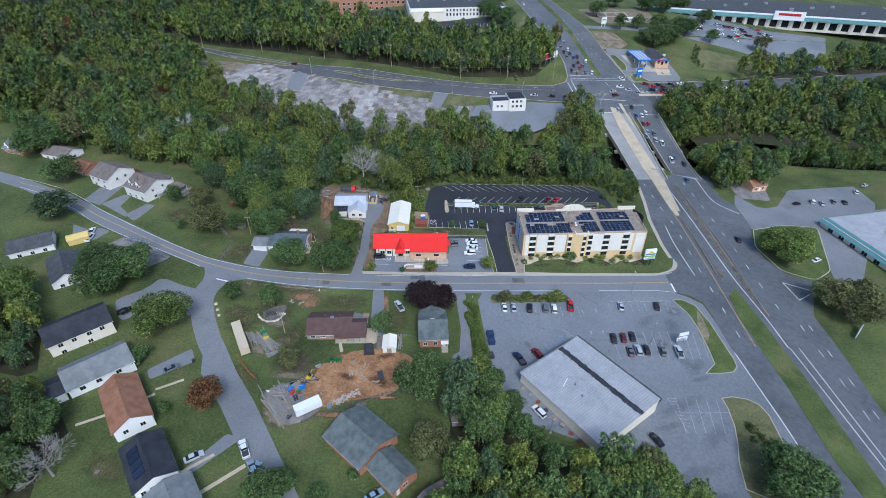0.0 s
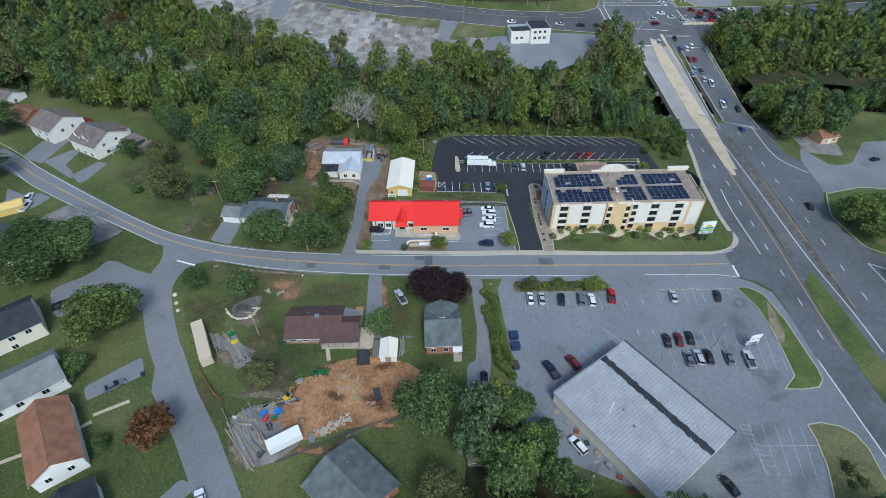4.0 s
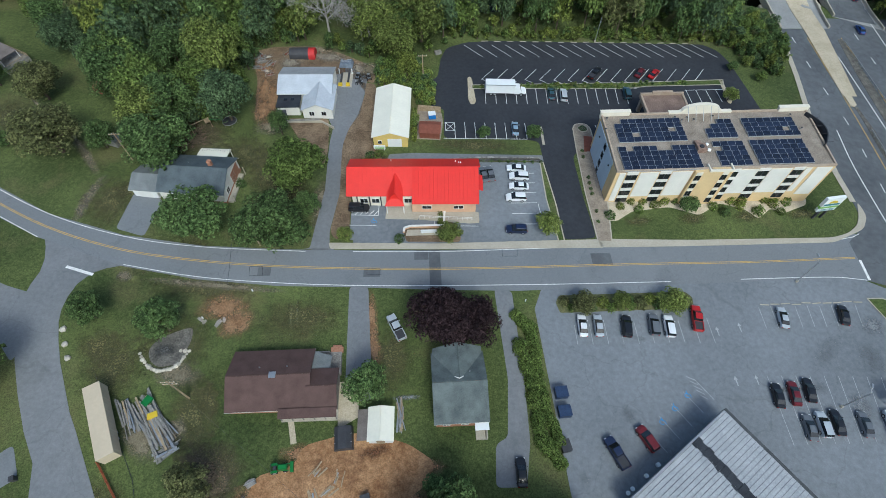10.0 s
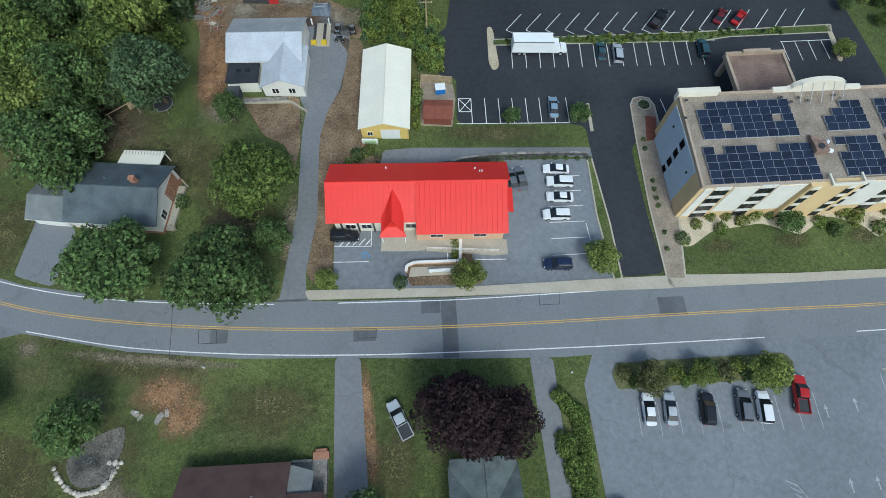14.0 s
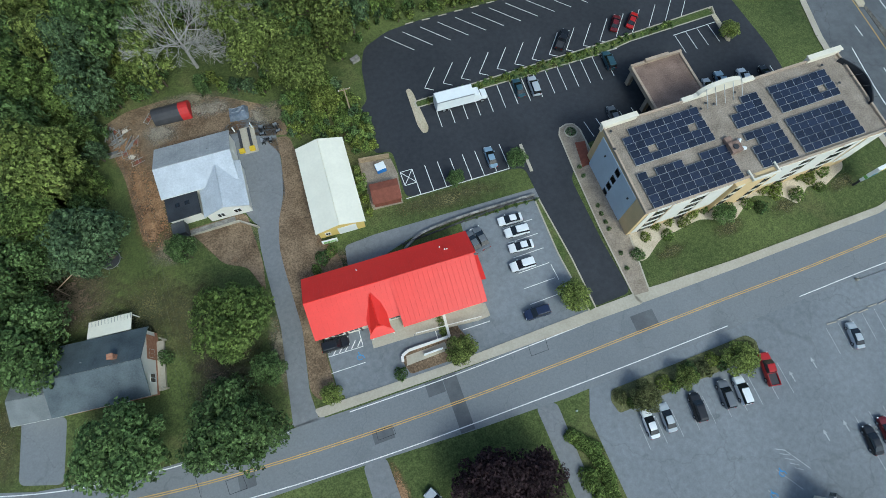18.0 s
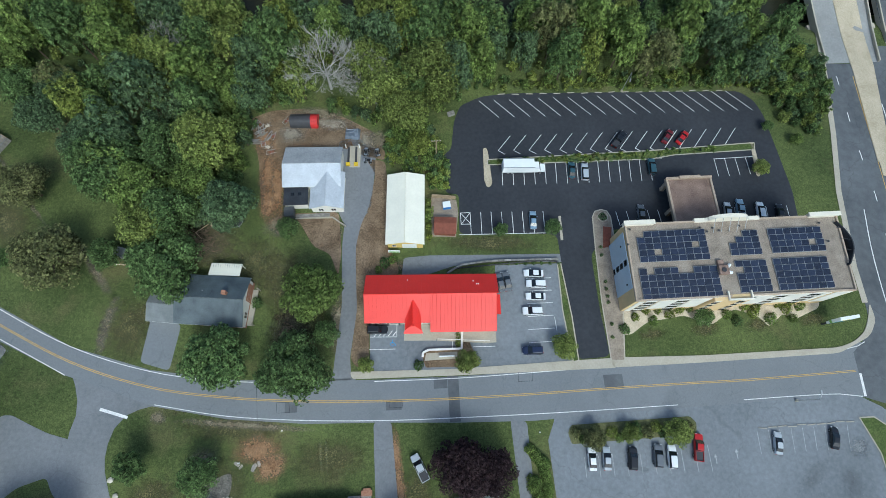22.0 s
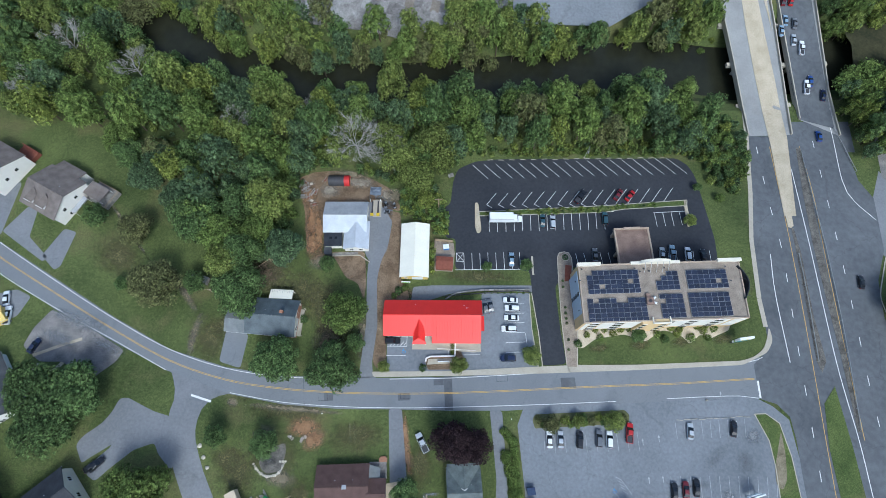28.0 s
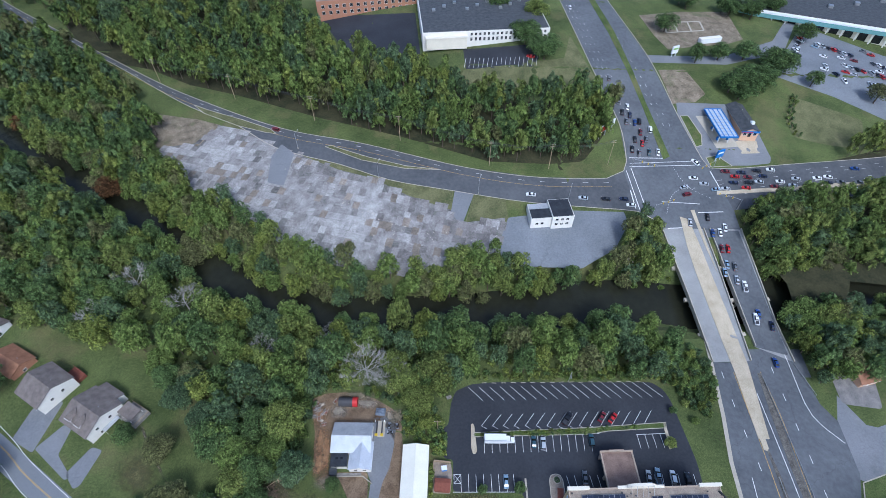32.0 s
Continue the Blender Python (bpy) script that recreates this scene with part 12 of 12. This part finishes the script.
for qx, qy, qa in ((-31.9, 62.6, 85), (-29.0, 62.3, 100), (-31.5, 60.2, 175)):
    qb = thing("quad_bike", pose(qx, qy, gz(qx) + 0.05, 0, 0, qa), "dark quad bike on the grey pad", "vehicle", "quad bikes")
    part("body", hull([(-0.95, 0.3, 0.5, 0.8, 0.06), (-0.3, 0.22, 0.45, 0.86, 0.06), (0.3, 0.24, 0.45, 0.95, 0.06), (0.95, 0.32, 0.5, 0.85, 0.08)]), "metal_dark", qb)
    part("seat", boxes((-0.7, -0.18, 0.84, 0.1, 0.18, 0.98)), "tyre", qb)
    part("rack", boxes((-1.05, -0.42, 0.88, -0.6, 0.42, 0.92), (0.62, -0.42, 0.92, 1.05, 0.42, 0.96)), "metal", qb)
    part("handlebar", tubes(((0.35, -0.42, 1.1), (0.35, 0.42, 1.1), 0.03), ((0.5, 0, 0.85), (0.35, 0, 1.1), 0.04), sides=6), "metal", qb)
    for wx in (-0.65, 0.65):
        for wy in (-0.5, 0.5):
            wheel(qb, wx, wy, 0.32)
sb = thing("shop_sign", pose(-25.5, 35.8, gz(-25.5), 0, 0, -4), "low white and green sign board before the shed", "sign")
part("post", boxes((-1.2, -0.06, -0.3, -1.08, 0.06, 1.1), (1.08, -0.06, -0.3, 1.2, 0.06, 1.1)), "sign_white", sb)
part("board", boxes((-1.4, -0.12, 0.4, 1.4, 0.12, 1.5)), "sign_white", sb)
for k in range(2):
    part("writing_bar", boxes((-1.15, -0.16, 0.6 + 0.42 * k, 1.1, -0.12, 0.82 + 0.42 * k)), "sign_green", sb)
for sx, sy, sa_ in ((-57.0, 71.0, 20), (-55.3, 68.1, 75), (-59.0, 71.6, 130), (-55.6, 63.4, 10), (-52.2, 72.4, 50), (-57.6, 66.0, 95), (-56.4, 64.8, 160)):
    jp = thing("scrap", pose(sx, sy, gz(sx), 0, 0, sa_), "rusty frame and scrap lying on bare earth", "scrap", "yard scrap")
    part("frame", tubes(((-1.2, -0.5, 0.12), (1.3, -0.4, 0.2), 0.05), ((-1.1, 0.5, 0.15), (1.2, 0.6, 0.12), 0.05), ((-1.1, -0.5, 0.14), (-1.0, 0.6, 0.14), 0.05), ((0.2, -0.5, 0.18), (0.3, 0.6, 0.16), 0.04), sides=5), "metal" if sa_ % 20 else "wood_grey", jp)
    part("sheet", prism([(-0.6, -0.3), (0.5, -0.45), (0.7, 0.3), (-0.3, 0.4)], 0.0, 0.1), "wood_red" if sa_ % 20 else "stone", jp)
x, y = TANK_SHED[0]
tk = thing("fabric_shelter", pose(x, y, gz(x), 0, 0, -2), "black fabric shelter with a red end", "shelter")
for name, x0, x1, m_ in (("cover", -3.4, 1.8, "metal_dark"), ("end_cover", 1.8, 3.6, "plastic_red")):
    pts = [(1.9 * math.cos(k * math.pi / 10), 2.2 * math.sin(k * math.pi / 10)) for k in range(11)]
    bm = prism(pts, x0, x1)
    bmesh.ops.transform(bm, matrix=Matrix(((0, 0, 1, 0), (1, 0, 0, 0), (0, 1, 0, -0.05), (0, 0, 0, 1))), verts=bm.verts)
    bmesh.ops.recalc_face_normals(bm, faces=bm.faces)
    part(name, bm, m_, tk)
x, y = CAR_LIFT[0]
cl = thing("vehicle_lift", pose(x, y, gz(x), 0, 0, -2), "two-track vehicle ramp with yellow wheel stops", "ramp")
part("pad", boxes((-2.0, -3.0, -0.3, 2.0, 3.0, 0.08)), "concrete", cl)
part("track", boxes((-1.2, -2.6, 0.2, -0.7, 2.6, 0.4), (0.7, -2.6, 0.2, 1.2, 2.6, 0.4)), "metal_dark", cl)
for s in (-1, 1):
    part("wheel_stop", boxes((s * 1.0 - 0.5, -2.7, 0.08, s * 1.0 + 0.5, -1.9, 0.7)), "machine_yellow", cl)
    part("post", boxes((s * 1.7 - 0.1, 2.5, 0, s * 1.7 + 0.1, 2.8, 1.5)), "sign_white", cl)
x, y = TRAMPOLINE[0]
tp = thing("trampoline", pose(x, y, gz(x)), "round black trampoline on grass", "trampoline")
part("mat", tubes(((0, 0, 0.78), (0, 0, 0.8), 1.55), sides=24), "metal_dark", tp)
bm = bmesh.new()
for k in range(24):
    a, b = k * math.tau / 24, (k + 1) * math.tau / 24
    tube(bm, (1.7 * math.cos(a), 1.7 * math.sin(a), 0.8), (1.7 * math.cos(b), 1.7 * math.sin(b), 0.8), 0.07, sides=6)
part("rim", bm, "rail", tp)
for k in range(6):
    a = k * math.tau / 6
    part("leg", tubes(((1.7 * math.cos(a), 1.7 * math.sin(a), -0.2), (1.7 * math.cos(a), 1.7 * math.sin(a), 0.8), 0.04), sides=6), "rail", tp)
x, y = SWING[0]
sw = thing("swing_set", pose(x, y, gz(x), 0, 0, 35), "wooden swing set with a green slide", "swing set")
part("beam", tubes(((-2.4, 0, 2.2), (2.4, 0, 2.2), 0.08), sides=6), "wood", sw)
for s in (-2.3, 2.3):
    part("leg", tubes(((s, -1.0, -0.2), (s, 0, 2.2), 0.06), ((s, 1.0, -0.2), (s, 0, 2.2), 0.06), sides=6), "wood", sw)
part("slide", slope((2.4, -0.3, 1.6), (2.4, 0.3, 1.6), (5.0, 0.3, 0.1), (5.0, -0.3, 0.1), 0.06), "machine_green", sw)
part("platform", boxes((1.2, -0.7, 1.4, 2.5, 0.7, 1.52)), "wood", sw)


def fence(pts, h, material, label, step=1.6, slat=0.24):
    f = thing("fence", pose(0, 0, 0), label, "fence")
    line = smooth_line(pts, step)
    for (ax, ay), (bx, by) in zip(line, line[1:]):
        part("post", boxes((ax - 0.06, ay - 0.06, gz(ax) - 0.3, ax + 0.06, ay + 0.06, gz(ax) + h + 0.1)), material, f)
        for z in (0.25, h * 0.55, h - 0.1):
            part("rail", tubes(((ax, ay, gz(ax) + z), (bx, by, gz(bx) + z), 0.06), sides=4), material, f)


fence(FENCE_RED, 1.0, "orange_mesh", "faded orange mesh fence beside the hedge")
fence(FENCE_LOT, 1.0, "metal_dark", "low black fence above the lot's edge")
fence([(-46, -58), (-38, -54.5), (-30, -51), (-22, -48.5), (-16, -49), (-10, -52.5), (-5, -58)], 1.2, "metal_dark", "dark thin fence along the back yard")
fence([(-60.2, -46.0), (-56.5, -51.5), (-52.8, -58.0)], 1.5, "wood_grey", "weathered fence beside the timber yard")
for x, y in HYDRANTS:
    h = thing("hydrant", pose(x, y, gz(x)), "small white roadside marker post", "post", "roadside posts")
    part("stem", tubes(((0, 0, -0.2), (0, 0, 0.7), 0.13, 0.1), sides=8), "sign_white", h)
    part("cap", tubes(((0, 0, 0.7), (0, 0, 0.82), 0.14, 0.05), sides=8), "sign_white", h)
sheet("patio", PATIO, "concrete_tan", 0.06, "pale concrete patio beside the house", "patio")
marking("garden_path", [[(-66.5, -77.3), (-57.5, -70.1)]], 1.1, "concrete_tan", 0.05, "narrow pale garden path to the street")
marking("garden_path", [WALK_A], 1.0, "concrete_tan", 0.05, "short pale garden path to the porch")
marking("garden_path", [[(-104, -58), (-96, -54), (-88, -48)], [(-88.5, -46.5), (-82, -43)], [(-79, -76), (-72, -71.5), (-66, -67)], [(-134, 16), (-126, 19), (-121, 20.5)]], 0.9, "concrete_tan", 0.05, "pale concrete garden paths")
x, y = SITE_TRUCK[0]
s_t = thing("site_trailer", pose(x, y, gz(x), 0, 0, 10), "white site trailer on bare earth", "trailer")
part("box", boxes((-7, -1.5, 0.5, 7, 1.5, 3.4)), "sign_white", s_t)
part("roof", boxes((-7.1, -1.6, 3.4, 7.1, 1.6, 3.5)), "roof_white", s_t)

# small things round the brown house and the lots
kb = mesh_object("kerb", prism([(15.2, 43.9), (15.8, 43.9), (15.6, 37.6), (15.0, 37.6)], gz(15.4) - 0.3, gz(15.4) + 0.24), "concrete")
tagged(kb, "pale concrete kerb at the end of the stalls", "kerb", kind="structure")
sheet("paving", [(26.1, 40.8), (28.2, 40.5), (27.2, 35.4), (25.2, 35.2)], "wood_red", 0.185, "dark red-brown pavers in the walk", "paving")
pb = thing("planting_bed", pose(26.4, 43.4, gz(26.4) + 0.17), "round low green planting in a stone ring", "planting")
bm = bmesh.new()
for k in range(16):
    tube(bm, (1.25 * math.cos(k * 0.3927), 1.25 * math.sin(k * 0.3927), 0.05), (1.25 * math.cos(k * 0.3927 + 0.37), 1.25 * math.sin(k * 0.3927 + 0.37), 0.05), 0.12, sides=6)
part("stone_ring", bm, "concrete", pb)
crown = new("ground_cover", quads_mesh("ground_cover", CLOUDS_BUSH[0] * (1.2, 1.2, 0.3), ["leaf_g"]))
crown.parent = pb
for y_ in (-25.2, -28.6):
    crate((8.6, y_), (2.2, 1.9, 1.5), "navy_steel", "navy blue steel waste container beside the hedge", "waste_container", "container", 4, "navy_steel")
crate((-81.6, -36.2), (0.7, 0.7, 1.0), "metal_dark", "small dark wheeled bin beside the street", "waste_bin", "bin", 20)
stack((-20.8, -24.6), (-20.4, -30.4), 1.0, 14, "boards leaning along the white shed")
for x_, y_, s_ in ((-58.6, -8.8, 0.7), (-55.2, -9.6, 0.9), (-54.2, -9.0, 0.6), (-57.8, -9.4, 0.5)):
    st = thing("stone_slab", pose(x_, y_, gz(x_), 0, 0, 47 * s_ * 10), "pale broken stone slab lying in the grass", "stone", "loose slabs")
    part("piece", prism([(-s_, -s_ * 0.4), (s_ * 0.7, -s_ * 0.5), (s_, s_ * 0.2), (0.1, s_ * 0.5), (-s_ * 0.9, s_ * 0.3)], -0.05, 0.14), "rock", st)
tarp = thing("covered_trailer", pose(-30.1, -31.8, gz(-30), 0, 0, 4), "low grey tarpaulin-covered mound before the shed", "tarpaulin")
part("cover", extrusion([(-1.6, -0.1), (-1.5, 0.9), (-0.8, 1.5), (0.6, 1.55), (1.4, 1.0), (1.65, -0.1)], -1.9, 1.9, "y"), "metal_dark", tarp)
part("cord", tubes(((-1.55, 0.6, 0.95), (1.5, 0.6, 1.05), 0.05), ((-1.55, -0.8, 0.95), (1.5, -0.8, 1.05), 0.05), sides=5), "metal", tarp)


# ---- wear: bare soil, tracks, stains, sealed cracks; tree shade painted on lawns ----
def worn_mat(name, col, col2, cover=1.0, rag=0.9, scale=0.5):
    """Loose soil, dry growth, painted tree shade or a stain that thins out to a ragged edge."""
    m = mat(name, col, 0.95, 0.3, scale, col2=col2, space="World", fine=8, grain=0.3)
    nt = m.node_tree
    link = nt.links.new
    co, ln, no, ma, mr, tr, mx = (nt.nodes.new("ShaderNode" + k) for k in ("TexCoord", "VectorMath", "TexNoise", "Math", "MapRange", "BsdfTransparent", "MixShader"))
    geo = nt.nodes.new("ShaderNodeNewGeometry")
    ln.operation = "LENGTH"
    no.inputs["Scale"].default_value, no.inputs["Detail"].default_value, no.inputs["Roughness"].default_value = 0.7, 6, 0.7
    link(co.outputs["Object"], ln.inputs[0]), link(geo.outputs["Position"], no.inputs["Vector"])
    ma.operation = "MULTIPLY_ADD"
    ma.inputs[1].default_value = rag * 2.2
    link(no.outputs["Fac"], ma.inputs[0]), link(ln.outputs["Value"], ma.inputs[2])
    mr.inputs["From Min"].default_value, mr.inputs["From Max"].default_value = 0.55 + rag * 1.1, 1.0 + rag * 0.75
    if mr.inputs["From Max"].default_value <= mr.inputs["From Min"].default_value + 0.3:
        mr.inputs["From Min"].default_value, mr.inputs["From Max"].default_value = 0.25 + rag * 1.1, 0.85 + rag * 1.1
    mr.inputs["To Min"].default_value, mr.inputs["To Max"].default_value = cover, 0.0
    link(ma.outputs[0], mr.inputs["Value"]), link(mr.outputs["Result"], mx.inputs["Fac"])
    link(tr.outputs["BSDF"], mx.inputs[1]), link(nt.nodes["Principled BSDF"].outputs["BSDF"], mx.inputs[2])
    link(mx.outputs["Shader"], nt.nodes["Material Output"].inputs["Surface"])
    return m


# the leaf-brown and olive kinds also paint tree shade into the lawn
for name, *values in (
    ("clay", (0.27, 0.14, 0.065), (0.40, 0.25, 0.14), 0.85, 0.45), ("bare", (0.19, 0.16, 0.10), (0.31, 0.265, 0.185), 0.8, 0.5),
    ("track", (0.17, 0.145, 0.095), (0.26, 0.225, 0.16), 0.6, 0.6), ("dust", (0.25, 0.21, 0.155), (0.37, 0.325, 0.26), 0.75, 0.5), ("litter", (0.10, 0.08, 0.05), (0.17, 0.13, 0.085), 0.8, 0.5),
    ("olive", (0.090, 0.092, 0.036), (0.150, 0.138, 0.062), 0.75, 0.6), ("straw", (0.22, 0.22, 0.11), (0.30, 0.29, 0.15), 0.3, 0.5), ("wet", (0.11, 0.05, 0.025), (0.17, 0.085, 0.045), 0.8, 0.5),
    ("ash", (0.05, 0.05, 0.048), (0.11, 0.11, 0.105), 0.8, 0.5), ("oil", (0.075, 0.078, 0.083), (0.11, 0.114, 0.12), 0.2, 0.7), ("pale", (0.24, 0.25, 0.26), (0.30, 0.31, 0.32), 0.6, 0.6),
):
    M["worn_" + name] = worn_mat("worn_" + name, *values)
WORN_WORDS = {"clay": "orange clay showing through the lawn", "bare": "bare brownish earth in the grass", "track": "pale footworn track across the lawn", "litter": "brown fallen leaves and painted tree shade on grass",
              "olive": "olive patch of dry grass and painted tree shade", "wet": "dark damp clay in the dug yard", "dust": "pale dusty earth in the yard", "straw": "pale mowing streak on the lawn", "oil": "dark oil stain on old asphalt", "ash": "black ash and charred wood in the fire place", "pale": "bleached patch of old asphalt"}
kept_patches = []
for k, (x, y, rx, ry, turn, kind) in enumerate(WORN + STAINS):
    rx, ry = rx * 1.2, ry * 1.25
    spots = [(x + rx * u * math.cos(a), y + ry * u * math.sin(a)) for u in (0.0, 0.55, 1.0) for a in (0.0, 1.05, 2.09, 3.14, 4.19, 5.24)]
    if max(sum(math.hypot((px - cx) / ra, (py - cy) / rb) < 1.2 for cx, cy, ra, rb in kept_patches) for px, py in spots) > 2:
        continue
    kept_patches.append((x, y, max(rx, ry), max(rx, ry)) if turn % 180 > 15 and turn % 180 < 165 else (x, y, rx, ry))
    road_mark = kind in ("oil", "pale", "ash")
    bm = bmesh.new()
    ring = [bm.verts.new((1.15 * math.cos(i * math.tau / 20), 1.15 * math.sin(i * math.tau / 20), 0)) for i in range(20)]
    bm.faces.new(ring)
    lift = (0.062 if road_mark else 0.052 if kind in ("wet", "dust") or inside(x, y, DIRT_N) else 0.008) + 0.0002 * k
    m_ = Matrix.Translation((x, y, gz(x) + lift)) @ pose(0, 0, 0, 0, math.degrees(math.atan(0.0455)), 0) @ pose(0, 0, 0, 0, 0, turn) @ Matrix.Diagonal((rx, ry, 1, 1))
    tagged(mesh_object("stain" if road_mark else "bare_patch", bm, "worn_" + kind, None, m_), WORN_WORDS[kind], "stain" if road_mark else "ground", kind="structure")
bm = bmesh.new()
for pts in TAR:
    stripe(bm, pts, 0.07, 0.08)
tagged(mesh_object("tar_seam", bm, "asphalt_new"), "black tar seams round old road cuts", "road marking", kind="structure")


# old factory floor: cracked panels of uneven tone
r_ = np.random.default_rng(12)
PANEL_W, PANEL_L, PANEL_TURN = 3.4, 5.2, radians(-14)
ca, sa = math.cos(PANEL_TURN), math.sin(PANEL_TURN)
panel_mesh = []
for k in range(5):
    bm = bmesh.new()
    c = [(-1 + r_.uniform(0, 0.06), -1 + r_.uniform(0, 0.06)), (1 - r_.uniform(0, 0.06), -1 + r_.uniform(0, 0.06)), (1 - r_.uniform(0, 0.06), 1 - r_.uniform(0, 0.06)), (-1 + r_.uniform(0, 0.06), 1 - r_.uniform(0, 0.06))]
    p_ = prism([(x * PANEL_W / 2, y * PANEL_L / 2) for x, y in c], -0.08, 0.0)
    me = bpy.data.meshes.new("slab_panel")
    p_.to_mesh(me)
    me.materials.append(M[("slab_panel", "slab_panel", "slab_white", "slab_dark", "slab_brown")[k]])
    panel_mesh.append(me)
    p_.free()
    bm.free()
slab_ob = next(o for o in bpy.data.objects if o.name.startswith("concrete_slab"))
far_quads, far_kind = [], []
near_count = 0
for i in range(-70, 71):
    for j in range(-40, 41):
        u, v = i * PANEL_W + (j % 2) * 0.9, j * PANEL_L
        x, y = -60 + u * ca - v * sa, 170 + u * sa + v * ca
        if not inside(x, y, SLAB) or r_.random() < 0.09:
            continue
        z = gz(x) + 0.105 + r_.uniform(0, 0.05)
        tone = math.sin(0.045 * x + 1.3) * math.cos(0.06 * y - 0.4) + 0.6 * r_.normal()
        kind = 2 if tone > 0.75 else 3 if tone < -0.8 else 4 if r_.random() < 0.12 else int(r_.integers(2))
        if near_count < 290 and x > -52:
            near_count += 1
            o = new("slab_panel", panel_mesh[kind])
            o.parent = slab_ob
            o.matrix_basis = Matrix.Translation((x, y, z)) @ pose(0, 0, 0, 0, 2.6, 0) @ pose(0, 0, 0, 0, 0, math.degrees(PANEL_TURN))
        else:
            k = r_.uniform(0.95, 1.0)
            q = []
            for a, b in ((-1, -1), (1, -1), (1, 1), (-1, 1)):
                px_, py_ = a * PANEL_W / 2 * k, b * PANEL_L / 2 * k
                qx, qy = x + px_ * ca - py_ * sa, y + px_ * sa + py_ * ca
                q.append((qx, qy, gz(qx) + z - gz(x)))
            far_quads.append(q)
            far_kind.append(max(kind - 1, 0))
tagged(new("slab_panels", quads_mesh("slab_panels", np.array(far_quads), ["slab_panel", "slab_white", "slab_dark", "slab_brown"], np.array(far_kind))), "cracked pale concrete panels of a factory floor", "concrete", kind="stuff")


# ---- northern ground lifted and drawn in to fit the camera's view ----
# heights chosen so the far ground lines up from the camera's early positions
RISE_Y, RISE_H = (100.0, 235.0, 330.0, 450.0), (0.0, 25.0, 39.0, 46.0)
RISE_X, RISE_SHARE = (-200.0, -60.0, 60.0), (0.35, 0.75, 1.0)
# the camera's place near 31 seconds
VIEWPOINT = (-15.0, -10.0, 183.0)


def lift_along_view(p):
    """Lift places (n, 3) of the level plan in the north and draw them in along rays to the camera's late viewpoint, so
    they look the same from there.
    """
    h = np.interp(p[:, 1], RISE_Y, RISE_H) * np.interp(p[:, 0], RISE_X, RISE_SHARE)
    s = h / (VIEWPOINT[2] - np.array([gz(x) for x in np.clip(p[:, 0], -400, 400)]))
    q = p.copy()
    q[:, 0] += (VIEWPOINT[0] - p[:, 0]) * s
    q[:, 1] += (VIEWPOINT[1] - p[:, 1]) * s
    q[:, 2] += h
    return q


def refine(me):
    """Split long edges, so that a broad sheet can follow the slope."""
    bm = bmesh.new()
    bm.from_mesh(me)
    bmesh.ops.triangulate(bm, faces=bm.faces)
    for _ in range(9):
        edges = [e for e in bm.edges if max(e.verts[0].co.y, e.verts[1].co.y) > 95 and min(e.verts[0].co.y, e.verts[1].co.y) < 470 and e.calc_length() > 7.0]
        if not edges:
            break
        bmesh.ops.subdivide_edges(bm, edges=edges, cuts=1)
        bmesh.ops.triangulate(bm, faces=[f for f in bm.faces if len(f.verts) > 3])
    bm.to_mesh(me)
    bm.free()


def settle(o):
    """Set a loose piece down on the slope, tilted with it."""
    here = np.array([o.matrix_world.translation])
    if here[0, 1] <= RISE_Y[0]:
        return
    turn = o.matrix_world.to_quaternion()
    o.location = lift_along_view(here)[0]
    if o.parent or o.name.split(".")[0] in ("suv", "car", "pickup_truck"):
        w, e, s, n = (Vector(lift_along_view(here + np.array([d]))[0]) for d in ((-1, 0, 0.0455), (1, 0, -0.0455), (0, -1, 0), (0, 1, 0)))
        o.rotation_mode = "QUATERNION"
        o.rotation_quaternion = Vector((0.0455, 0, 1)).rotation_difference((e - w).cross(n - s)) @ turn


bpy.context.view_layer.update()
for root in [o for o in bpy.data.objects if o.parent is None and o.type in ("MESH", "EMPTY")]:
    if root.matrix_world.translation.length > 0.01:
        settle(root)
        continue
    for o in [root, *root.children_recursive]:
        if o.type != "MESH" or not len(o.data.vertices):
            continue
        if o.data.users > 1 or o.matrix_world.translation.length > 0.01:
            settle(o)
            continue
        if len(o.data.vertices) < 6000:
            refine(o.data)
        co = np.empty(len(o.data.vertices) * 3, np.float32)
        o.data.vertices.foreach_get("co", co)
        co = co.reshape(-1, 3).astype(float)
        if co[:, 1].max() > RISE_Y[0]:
            o.data.vertices.foreach_set("co", lift_along_view(co).reshape(-1).astype(np.float32))
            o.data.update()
